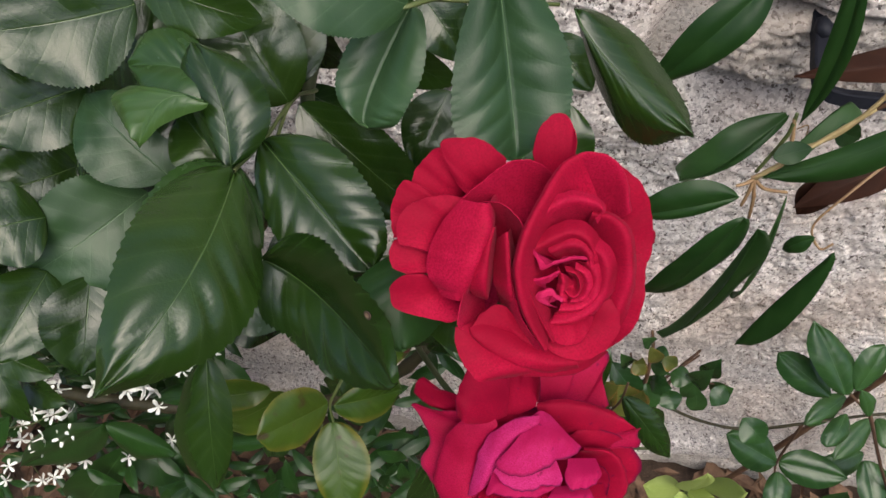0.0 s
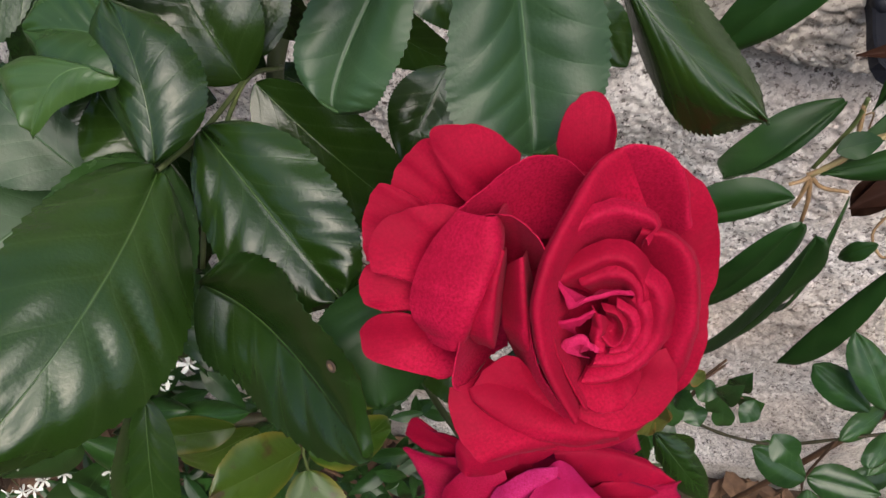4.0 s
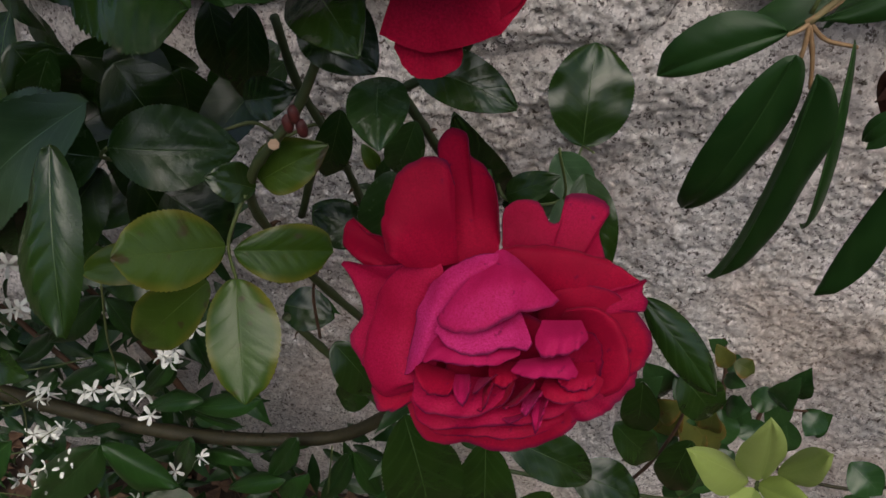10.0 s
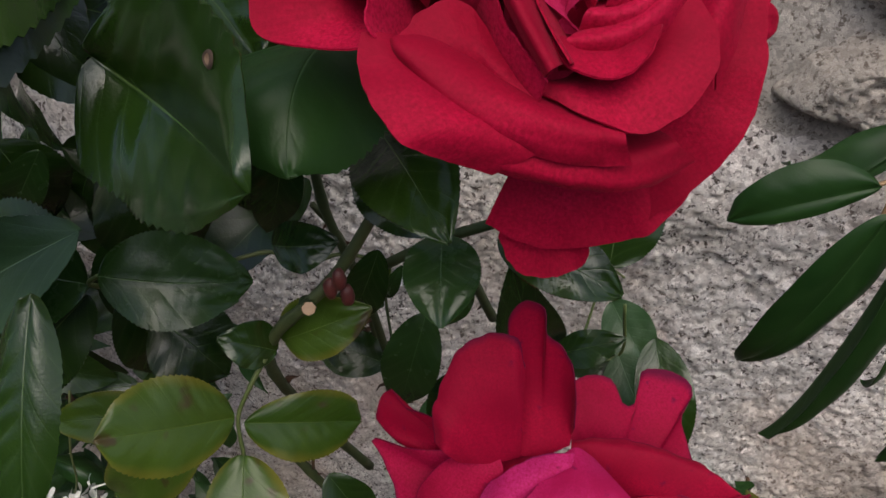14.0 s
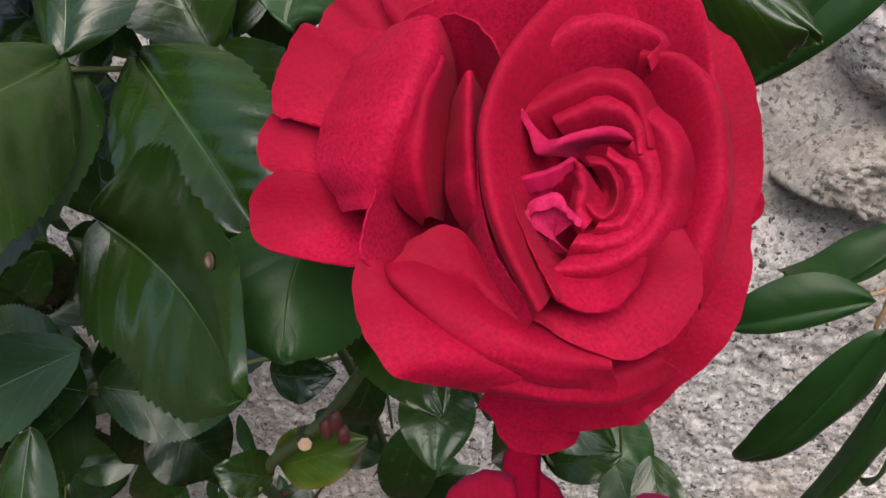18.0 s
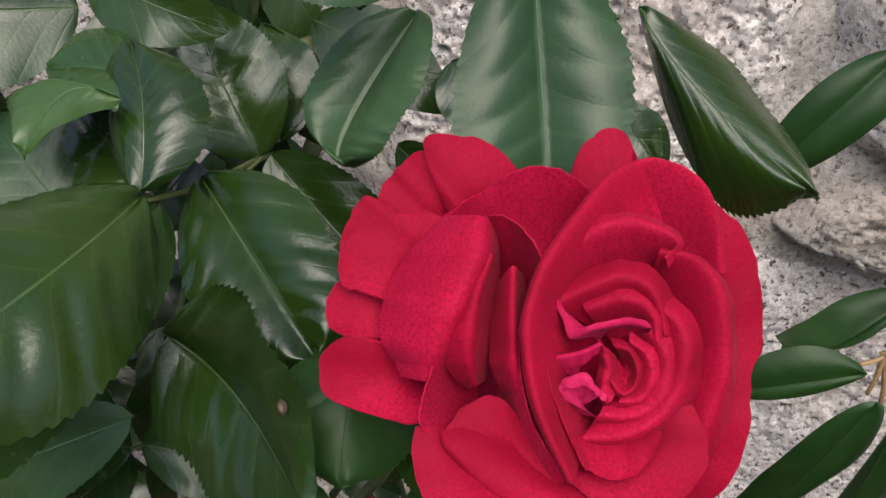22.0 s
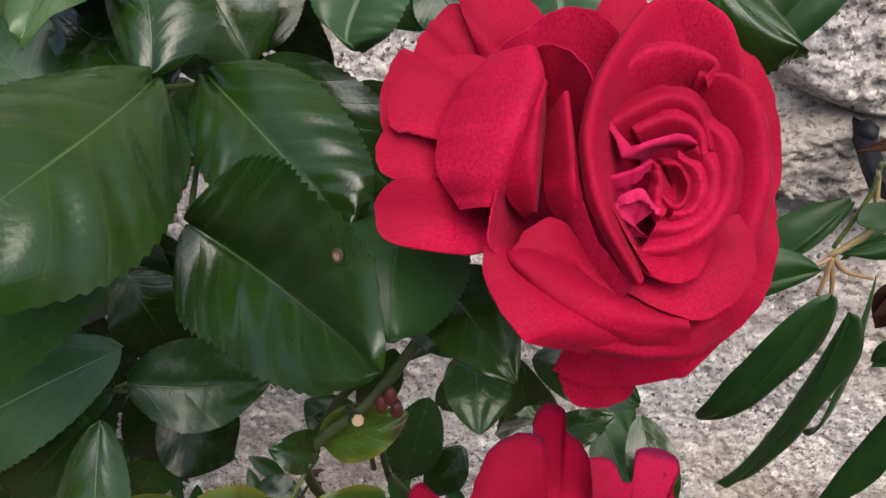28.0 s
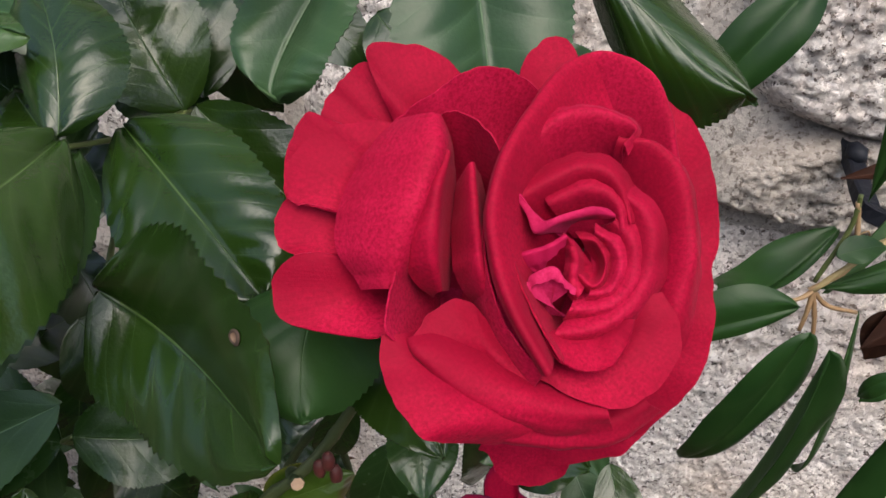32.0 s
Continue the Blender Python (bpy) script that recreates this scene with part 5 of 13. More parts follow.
bloom_b.petal([(-1.97, -0.15, -0.90), (-1.37, -0.15, -0.90)], [(-1.92, -0.80, 0.30), (-1.52, -1.24, 0.45), (-1.20, -0.55, 0.35)], belly=0.15, mat=1, lift=0.09, turn=0.30)
bloom_b.petal([(-1.03, -0.32, -0.90), (-0.26, -0.15, -0.90)], [(-1.27, -0.95, 0.35), (-0.87, -0.60, 0.50), (-0.26, -0.02, 0.40)], belly=0.20, mat=1, lift=0.09, turn=0.30)
bloom_b.petal([(-1.11, -1.00, -0.80), (-0.60, -0.32, -0.80)], [(-1.08, -1.47, 0.30), (-0.78, -1.40, 0.40), (-0.34, -0.39, 0.40)], belly=0.20, lift=0.09, turn=0.30)
bloom_b.petal([(-0.44, -1.16, -0.80), (0.25, -0.32, -0.80)], [(-0.59, -1.40, 0.30), (0.05, -1.10, 0.45), (0.46, -0.43, 0.40)], belly=0.20, lift=0.09, turn=0.30)
bloom_b.petal([(0.24, -1.16, -0.80), (1.09, -0.32, -0.80)], [(-0.19, -1.40, 0.30), (0.53, -1.10, 0.50), (1.18, -0.49, 0.40)], belly=0.30, lift=0.09, turn=0.30)
bloom_b.petal([(0.74, -0.99, -0.80), (1.50, -0.65, -0.80)], [(0.53, -1.59, 0.20), (0.88, -1.51, 0.40), (1.33, -0.81, 0.40)], belly=0.20, mat=1, lift=0.09, turn=0.30)
bloom_b.petal([(1.17, -0.99, -0.90), (1.84, -0.82, -0.90)], [(0.94, -1.75, 0.10), (1.19, -2.21, 0.30), (1.53, -1.10, 0.30)], belly=0.20, mat=1, lift=0.09, turn=0.30)
bloom_b.petal([(-0.02, -1.67, -0.90), (0.74, -1.50, -0.90)], [(-0.08, -1.76, 0.10), (0.21, -1.87, 0.30), (0.73, -1.65, 0.20)], belly=0.20, mat=1, lift=0.09, turn=0.30)
bloom_b.petal([(-3.34, 2.93, -2.00), (-1.15, 2.92, -2.00)], [(-3.39, 4.19, -1.20), (-2.63, 4.68, -1.30), (-1.83, 4.67, -1.30), (-1.11, 4.16, -1.20)], belly=0.2, lift=0.06)
bloom_b.petal([(-0.61, 0.37, -1.30), (0.52, 0.37, -1.30)], [(-0.63, -0.31, -0.30), (-0.10, -0.61, -0.10), (0.48, -0.28, -0.30)], belly=0.25, lift=0.08, turn=0.2)
bloom_b.cup(30, 56, 2.5, -1.1, a=0.9, b=0.9, curl=0.3, point=0.1, low=-3.2)
bloom_b.cup(120, 56, 2.5, -1.1, a=0.9, b=0.9, curl=0.3, point=0.1, low=-3.2)
bloom_b.cup(210, 56, 2.5, -1.1, a=0.9, b=0.9, curl=0.3, point=0.1, low=-3.2)
bloom_b.cup(300, 56, 2.5, -1.1, a=0.9, b=0.9, curl=0.3, point=0.1, low=-3.2)
bloom_b.cup(35, 58, 3.6, -2.9, a=0.9, b=0.825, curl=0.3, point=0.1, low=-4.6, cy=0.6)
bloom_b.cup(125, 58, 3.6, -2.9, a=0.9, b=0.825, curl=0.3, point=0.1, low=-4.6, cy=0.6)
bloom_b.cup(215, 58, 3.0, -2.9, a=0.9, b=0.825, curl=0.3, point=0.1, low=-4.6, cy=0.6)
bloom_b.cup(305, 58, 3.0, -2.9, a=0.9, b=0.825, curl=0.3, point=0.1, low=-4.6, cy=0.6)
rose_leaf(rose_bush, [(-0.1079, 0.1850, 1.2684), (-0.1078, 0.1320, 1.2730), (-0.1232, 0.0890, 1.2706)], (-0.1316, 0.1528, 1.2790), (-0.0898, 0.1313, 1.2519), (0.41, 0.50), (0.89, 0.97), quilt=0.032, label='large glossy dark rose leaflet', droop=0.09, seed=11)
rose_leaf(rose_bush, [(-0.1116, 0.1970, 1.2585), (-0.1160, 0.1492, 1.2590), (-0.1545, 0.1072, 1.2154)], (-0.1389, 0.1688, 1.2665), (-0.1009, 0.1410, 1.2384), (0.41, 0.55), (0.89, 0.55), mats=(ROSE_PALE, ROSE_UNDER), quilt=0.020, droop=0.09, seed=111)
rose_leaf(rose_bush, [(-0.1056, 0.2113, 1.2586), (-0.0707, 0.1816, 1.2467), (-0.0525, 0.1683, 1.2354)], (-0.0913, 0.1733, 1.2429), (-0.0685, 0.2056, 1.2605), (0.38, 0.27), (0.65, 0.55), quilt=0.034, seed=12)
leaf(rose_bush, (-0.099, 0.243, 1.25), (-0.039, 0.232, 1.192), (0.281, -0.847, 0.451), 0.0378, crumple=0.022, fold=0.2, quilt=0.03, seed=13)
spotted = \
rose_leaf(rose_bush, [(-0.0978, 0.1687, 1.2341), (-0.0723, 0.1585, 1.2255), (-0.0343, 0.1199, 1.2366)], (-0.0963, 0.1516, 1.2112), (-0.0641, 0.1597, 1.2615), (0.25, 0.49), (0.41, 0.40), quilt=0.022, teeth=0.07, belly=0.07, seed=14)
rose_leaf(rose_bush, [(-0.0488, 0.2554, 1.2993), (-0.0624, 0.2240, 1.2743), (-0.0592, 0.2173, 1.2663)], (-0.0734, 0.2339, 1.2900), (-0.0413, 0.2237, 1.2875), (0.35, 0.40), (0.66, 0.56), mats=(SHEEN, ROSE_UNDER), quilt=0.020, seed=15)
rose_leaf(rose_bush, [(-0.0148, 0.2443, 1.3305), (-0.0036, 0.2175, 1.2859), (-0.0001, 0.2012, 1.2748)], (-0.0251, 0.2045, 1.2890), (0.0170, 0.2275, 1.2969), (0.53, 0.49), (0.67, 0.40), mats=(SHEEN, ROSE_UNDER), quilt=0.022, seed=16)
rose_leaf(rose_bush, [(0.0153, 0.2508, 1.3083), (0.0335, 0.2373, 1.2929), (0.0692, 0.2291, 1.2684)], (0.0422, 0.2355, 1.2617), (0.0475, 0.2561, 1.2884), (0.41, 0.44), (1.06, 0.66), quilt=0.004, seed=17)
leaf(rose_bush, (-0.0461, 0.2332, 1.3171), (-0.0993, 0.2201, 1.3394), (0.406, -0.745, 0.529), 0.0361, mats=(SHEEN, ROSE_UNDER), crumple=0.022, fold=0.1, seed=18)
leaf(rose_bush, (-0.1624, 0.2468, 1.2943), (-0.2141, 0.2113, 1.3022), (0.525, -0.639, 0.563), 0.0493, mats=(ROSE, ROSE_UNDER), crumple=0.022, fold=0.15, bend=0.04, seed=19)
leaf(rose_bush, (-0.1848, 0.2269, 1.2655), (-0.2197, 0.19, 1.2708), (0.614, -0.492, 0.617), 0.0403, mats=(ROSE, ROSE_UNDER), crumple=0.022, fold=0.15, bend=0.05, seed=20)
leaf(rose_bush, (-0.1454, 0.1984, 1.244), (-0.1842, 0.2199, 1.2663), (0.23, -0.469, 0.853), 0.0392, mats=(SHEEN, ROSE_UNDER), crumple=0.022, fold=0.15, seed=21)
rose_leaf(rose_bush, [(-0.1113, 0.1893, 1.2659), (-0.1155, 0.2051, 1.2830), (-0.1315, 0.2283, 1.2934)], (-0.1322, 0.2112, 1.2808), (-0.0991, 0.2129, 1.2821), (0.55, 0.50), (0.45, 0.55), mats=(ROSE, ROSE_UNDER), quilt=0.010, seed=22)
rose_leaf(rose_bush, [(-0.1107, 0.2140, 1.2781), (-0.1324, 0.2192, 1.2872), (-0.1599, 0.2224, 1.2831)], (-0.1419, 0.2352, 1.2930), (-0.1360, 0.2064, 1.2826), (0.55, 0.60), (0.5, 0.5), mats=(ROSE_PALE, ROSE_UNDER), quilt=0.03, seed=24)
rose_leaf(rose_bush, [(-0.1184, 0.2013, 1.2884), (-0.1353, 0.1997, 1.2891), (-0.1462, 0.1887, 1.2729)], (-0.1307, 0.1959, 1.2843), (-0.1557, 0.2117, 1.2831), (0.42, 0.30), (0.6, 0.75), mats=(LOBE, ROSE_UNDER), quilt=0.02, label='bright green leaf tip folded forward, light put into its colour', seed=23)
leaf(rose_bush, (-0.128, 0.215, 1.253), (-0.161, 0.225, 1.272), (0.16, -0.731, 0.663), 0.0251, crumple=0.022, fold=0.1, seed=24)
leaf(rose_bush, (-0.1177, 0.1997, 1.2513), (-0.1415, 0.2178, 1.2653), (0.165, -0.461, 0.872), 0.0324, crumple=0.022, fold=0.1, seed=25)
leaf(rose_bush, (-0.1617, 0.2011, 1.2279), (-0.2041, 0.1587, 1.2147), (0.375, -0.596, 0.71), 0.0507, mats=(SHEEN, ROSE_UNDER), crumple=0.022, fold=0.15, quilt=0.02, seed=26)
leaf(rose_bush, (-0.1936, 0.1748, 1.2376), (-0.2166, 0.1564, 1.244), (0.555, -0.448, 0.701), 0.0361, mats=(ROSE, ROSE_UNDER), crumple=0.022, seed=27)
leaf(rose_bush, (-0.1957, 0.1609, 1.2168), (-0.2073, 0.1201, 1.205), (0.531, -0.37, 0.762), 0.0343, mats=(ROSE, ROSE_UNDER), crumple=0.022, seed=28)
leaf(rose_bush, (-0.1785, 0.1628, 1.2132), (-0.1771, 0.127, 1.1887), (0.479, -0.483, 0.733), 0.0354, crumple=0.022, seed=29)
leaf(rose_bush, (-0.2006, 0.212, 1.2265), (-0.2307, 0.1856, 1.231), (0.54, -0.498, 0.679), 0.0376, crumple=0.022, seed=30)
leaf(rose_bush, (-0.1057, 0.2473, 1.2458), (-0.1385, 0.2753, 1.2864), (0.283, -0.666, 0.69), 0.0443, crumple=0.022, quilt=0.03, fold=0.2, seed=31)
leaf(rose_bush, (-0.1046, 0.261, 1.2443), (-0.1216, 0.2941, 1.2745), (0.225, -0.591, 0.775), 0.0333, crumple=0.022, quilt=0.03, seed=32)
leaf(rose_bush, (-0.0565, 0.3229, 1.2537), (-0.0319, 0.3057, 1.2286), (0.108, -0.767, 0.632), 0.0296, crumple=0.022, seed=33)
leaf(rose_bush, (-0.0373, 0.2877, 1.2246), (-0.0503, 0.2568, 1.1975), (0.11, -0.682, 0.724), 0.0318, crumple=0.022, quilt=0.02, seed=34)
leaf(rose_bush, (0.0093, 0.3045, 1.2502), (0.0325, 0.2870, 1.2343), (-0.076, -0.726, 0.684), 0.0218, crumple=0.022, seed=35)
leaf(rose_bush, (-0.1759, 0.2716, 1.2823), (-0.1568, 0.2704, 1.2504), (0.581, -0.722, 0.375), 0.0314, crumple=0.022, seed=36)
leaf(rose_bush, (-0.1567, 0.2725, 1.2865), (-0.147, 0.2624, 1.2517), (0.481, -0.796, 0.367), 0.0306, crumple=0.022, seed=37)
leaf(rose_bush, (-0.155, 0.2, 1.147), (-0.281, 0.21, 1.047), (-0.369, -0.848, 0.38), 0.0474, mats=(SHEEN, ROSE_UNDER), crumple=0.022, quilt=0.02, seed=38)
rose_leaf(rose_bush, [(-0.0339, 0.1824, 1.2400), (-0.0373, 0.1566, 1.2424), (-0.0356, 0.1383, 1.2272)], (-0.0579, 0.1546, 1.2394), (-0.0200, 0.1635, 1.2290), (0.45, 0.47), (0.65, 0.71), mats=(CLEMATIS, ROSE_UNDER), quilt=0.01, belly=0.05, seed=39)
leaf(rose_bush, (-0.032, 0.185, 1.211), (-0.005, 0.15, 1.206), (-0.239, -0.316, 0.918), 0.0261, crumple=0.022, fold=0.15, seed=40)
leaf(rose_bush, (-0.02, 0.2, 1.167), (-0.015, 0.175, 1.152), (0.091, -0.499, 0.862), 0.0234, mats=(ROSE_PALE, ROSE_UNDER), crumple=0.022, fold=0.15, seed=41)
leaf(rose_bush, (0, 0.185, 1.181), (0.035, 0.18, 1.17), (0.143, -0.647, 0.749), 0.0193, crumple=0.022, fold=0.2, seed=42)
leaf(rose_bush, (-0.167, 0.212, 1.113), (-0.113, 0.236, 1.099), (0.453, -0.69, 0.565), 0.0405, mats=(ROSE_PALE, ROSE_UNDER), crumple=0.022, fold=0.12, quilt=0.02, seed=43)
leaf(rose_bush, (-0.175, 0.215, 1.104), (-0.253, 0.225, 1.097), (-0.153, -0.734, 0.661), 0.0579, mats=(ROSE_PALE, ROSE_UNDER), crumple=0.022, fold=0.12, seed=44)
rose_leaf(rose_bush, [(-0.1380, 0.1570, 1.1590), (-0.1353, 0.1328, 1.1315), (-0.1330, 0.1120, 1.0990)], (-0.1568, 0.1314, 1.1165), (-0.1257, 0.1389, 1.1312), (0.55, 0.45), (0.70, 0.70), quilt=0.02, seed=45)
leaf(rose_bush, (-0.184, 0.22, 1.092), (-0.238, 0.2, 1.035), (0.232, -0.965, 0.119), 0.0397, crumple=0.022, fold=0.2, seed=46)
leaf(rose_bush, (-0.214, 0.21, 1.09), (-0.252, 0.2, 1.042), (0.301, -0.953, -0.04), 0.0236, mats=(ROSE_PALE, ROSE_UNDER), crumple=0.022, seed=47)
rose_leaf(rose_bush, [(-0.0860, 0.1640, 1.1050), (-0.0988, 0.1468, 1.1170), (-0.1126, 0.1324, 1.1263)], (-0.1020, 0.1589, 1.1282), (-0.0969, 0.1374, 1.1050), (0.50, 0.50), (0.50, 0.55), mats=(YELLOW, YELLOW), quilt=0.014, belly=0.05, label='yellowing green leaflet with brown tip', seed=48)
rose_leaf(rose_bush, [(-0.0830, 0.1640, 1.1030), (-0.0664, 0.1741, 1.0951), (-0.0507, 0.1869, 1.0844)], (-0.0621, 0.1841, 1.1023), (-0.0646, 0.1654, 1.0845), (0.50, 0.50), (0.50, 0.60), mats=(YELLOW, YELLOW), quilt=0.014, belly=0.05, seed=49)
rose_leaf(rose_bush, [(-0.0840, 0.1600, 1.0900), (-0.0777, 0.1388, 1.0748), (-0.0724, 0.1204, 1.0568)], (-0.0918, 0.1374, 1.0773), (-0.0618, 0.1464, 1.0757), (0.50, 0.45), (0.50, 0.60), mats=(YELLOW, YELLOW), quilt=0.014, belly=0.05, seed=50)
leaf(rose_bush, (-0.128, 0.18, 1.076), (-0.175, 0.17, 1.07), (0.082, -0.767, 0.637), 0.0204, mats=(YELLOW, YELLOW), crumple=0.022, seed=51)
leaf(rose_bush, (-0.125, 0.19, 1.05), (-0.181, 0.185, 0.997), (-0.119, -0.969, 0.218), 0.0316, mats=(YELLOW, YELLOW), crumple=0.022, seed=52)
stem(rose_bush, [(-0.076, 0.175, 1.125), (-0.081, 0.168, 1.115), (-0.085, 0.164, 1.104), (-0.084, 0.16, 1.089)], 0.0009, 0.0007, PETIOLE, name="petiole", seed=53)
leaf(rose_bush, (-0.079, 0.2, 1.153), (-0.055, 0.2, 1.159), (-0.115, -0.88, 0.461), 0.0174, crumple=0.022, fold=0.2, seed=54)
leaf(rose_bush, (-0.074, 0.185, 1.124), (-0.042, 0.19, 1.141), (-0.072, -0.912, 0.404), 0.0221, mats=(YELLOW, YELLOW), crumple=0.022, fold=0.15, seed=55)
leaf(rose_bush, (-0.074, 0.18, 1.124), (-0.088, 0.17, 1.137), (0.75, -0.521, 0.407), 0.0164, crumple=0.022, seed=56)
leaf(rose_bush, (-0.097, 0.32, 0.957), (-0.137, 0.33, 0.975), (0.18, -0.635, 0.752), 0.0333, crumple=0.022, seed=57)
leaf(rose_bush, (-0.057, 0.24, 1.122), (-0.074, 0.24, 1.081), (0.146, -0.987, -0.061), 0.0179, crumple=0.022, seed=58)
leaf(rose_bush, (-0.022, 0.24, 1.118), (-0.036, 0.24, 1.087), (0.011, -1, -0.005), 0.0186, mats=(ROSE_PALE, ROSE_UNDER), crumple=0.022, seed=59)
leaf(rose_bush, (0.0016, 0.2833, 1.0315), (-0.0052, 0.2441, 1.1200), (0.45, -0.829, -0.333), 0.0318, crumple=0.022, quilt=0.02, fold=0.2, seed=60)
leaf(rose_bush, (0.034, 0.48, 0.925), (0.038, 0.53, 0.991), (0.25, -0.93, 0.25), 0.0690, mats=(ROSE, ROSE_UNDER), crumple=0.022, outline='round', fold=0.08, seed=61)
leaf(rose_bush, (0.0430, 0.2721, 1.0461), (0.0049, 0.2833, 1.0360), (-0.368, -0.721, 0.587), 0.0180, crumple=0.022, fold=0.3, seed=62)
leaf(rose_bush, (0.0531, 0.2497, 1.0864), (0.0665, 0.2161, 1.0539), (-0.006, -0.696, 0.718), 0.0225, crumple=0.022, quilt=0.02, seed=63)
rose_leaf(rose_bush, [(0.0858, 0.2254, 1.0319), (0.1067, 0.2138, 1.0111), (0.1260, 0.2076, 0.9847)], (0.1120, 0.2232, 1.0153), (0.1014, 0.2104, 1.0022), (0.45, 0.50), (0.60, 0.65), quilt=0.02, seed=64)
leaf(rose_bush, (0.117, 0.28, 0.902), (0.142, 0.28, 0.863), (0.435, -0.856, 0.279), 0.0315, crumple=0.022, fold=0.2, seed=65)
leaf(rose_bush, (-0.041, 0.2, 0.938), (-0.035, 0.19, 0.833), (0.438, -0.892, 0.11), 0.0490, crumple=0.022, quilt=0.02, seed=66)
leaf(rose_bush, (0.001, 0.22, 0.887), (-0.005, 0.21, 0.788), (0.149, -0.985, 0.09), 0.0421, crumple=0.022, seed=67)
leaf(rose_bush, (0.009, 0.24, 0.862), (0.067, 0.25, 0.81), (0.613, -0.536, 0.581), 0.0352, crumple=0.022, seed=68)
leaf(rose_bush, (-0.193, 0.34, 0.851), (-0.151, 0.34, 0.841), (0.186, -0.595, 0.782), 0.0367, crumple=0.022, seed=69)
leaf(rose_bush, (-0.134, 0.3, 0.861), (-0.111, 0.3, 0.802), (0.677, -0.687, 0.264), 0.0350, crumple=0.022, seed=70)
leaf(rose_bush, (-0.083, 0.3, 0.985), (-0.121, 0.3, 0.997), (0.219, -0.688, 0.692), 0.0262, crumple=0.022, seed=71)
leaf(rose_bush, (-0.1, 0.23, 1.18), (-0.103, 0.23, 1.142), (0.519, -0.854, -0.041), 0.0194, crumple=0.022, seed=72)
leaf(rose_bush, (-0.083, 0.23, 1.178), (-0.098, 0.23, 1.132), (0.347, -0.931, -0.113), 0.0180, crumple=0.022, seed=73)
leaf(rose_bush, (-0.042, 0.2, 1.197), (-0.017, 0.19, 1.175), (0.228, -0.763, 0.605), 0.0270, crumple=0.022, fold=0.2, seed=74)
leaf(rose_bush, (-0.177, 0.3, 1.101), (-0.186, 0.3, 1.049), (0.521, -0.849, -0.09), 0.0389, crumple=0.022, seed=75)
leaf(rose_bush, (-0.193, 0.27, 1.122), (-0.176, 0.27, 1.072), (0.681, -0.694, 0.232), 0.0432, crumple=0.022, seed=76)
leaf(rose_bush, (-0.229, 0.27, 1.128), (-0.261, 0.27, 1.086), (0.297, -0.928, -0.226), 0.0213, mats=(ROSE_PALE, ROSE_UNDER), crumple=0.022, seed=77)
leaf(rose_bush, (-0.252, 0.27, 1.13), (-0.248, 0.28, 1.08), (0.793, -0.606, -0.058), 0.0397, crumple=0.022, seed=78)
leaf(rose_bush, (-0.18, 0.25, 1.051), (-0.15, 0.25, 1.015), (0.607, -0.613, 0.506), 0.0444, crumple=0.022, seed=79)
leaf(rose_bush, (-0.194, 0.25, 1.063), (-0.19, 0.26, 1), (0.762, -0.645, -0.054), 0.0354, crumple=0.022, seed=80)
leaf(rose_bush, (0.096, 0.3, 0.863), (0.095, 0.3, 0.801), (-0.133, -0.991, 0.002), 0.0275, crumple=0.022, seed=81)
leaf(rose_bush, (0.08, 0.3, 0.805), (0.114, 0.31, 0.75), (0.634, -0.729, 0.259), 0.0300, crumple=0.022, seed=82)
leaf(rose_bush, (0.045, 0.36, 0.619), (0.112, 0.36, 0.585), (0.381, -0.538, 0.752), 0.0501, crumple=0.022, seed=83)
leaf(rose_bush, (0.028, 0.33, 0.627), (-0.005, 0.33, 0.501), (-0.346, -0.934, 0.091), 0.0629, crumple=0.022, seed=84)
leaf(rose_bush, (0.148, 0.36, 0.703), (0.136, 0.36, 0.616), (-0.398, -0.916, 0.055), 0.0367, crumple=0.022, seed=85)
leaf(rose_bush, (0.101, 0.4, 0.533), (0.086, 0.4, 0.413), (-0.301, -0.953, 0.038), 0.0522, crumple=0.022, seed=86)
leaf(rose_bush, (-0.184, 0.36, 0.685), (-0.133, 0.36, 0.738), (-0.378, -0.852, 0.363), 0.0308, crumple=0.022, seed=87)
stem(rose_bush, [(-0.014, 0.34, 0.637), (0.051, 0.36, 0.595), (0.127, 0.38, 0.557), (0.222, 0.4, 0.531)], 0.0022, 0.0018, CANE, name="cane", seed=88)
stem(rose_bush, [(0.091, 0.4, 0.518), (0.12, 0.38, 0.626), (0.135, 0.36, 0.732), (0.136, 0.36, 0.785)], 0.0020, 0.0012, TWIG, name="twig", seed=89)
stem(rose_bush, [(-0.144, 0.3, 0.866), (-0.132, 0.29, 0.929), (-0.113, 0.28, 0.975)], 0.0012, 0.0008, TWIG, name="twig", seed=90)
leaf(rose_bush, (0.0352, 0.2945, 1.0618), (0.0564, 0.2721, 1.0439), (-0.078, -0.667, 0.741), 0.0234, mats=(SHEEN, ROSE_UNDER), crumple=0.022, seed=91)
leaf(rose_bush, (0.015, 0.25, 1.069), (0.042, 0.25, 1.084), (-0.353, -0.687, 0.635), 0.0158, crumple=0.022, seed=92)
leaf(rose_bush, (0.041, 0.27, 1.053), (0.059, 0.25, 1.027), (0.043, -0.777, 0.628), 0.0262, mats=(SHEEN, ROSE_UNDER), crumple=0.022, seed=93)
leaf(rose_bush, (-0.045, 0.26, 1.071), (-0.058, 0.25, 1.016), (0.015, -0.984, 0.175), 0.0273, mats=(ROSE_PALE, ROSE_UNDER), crumple=0.022, seed=94)
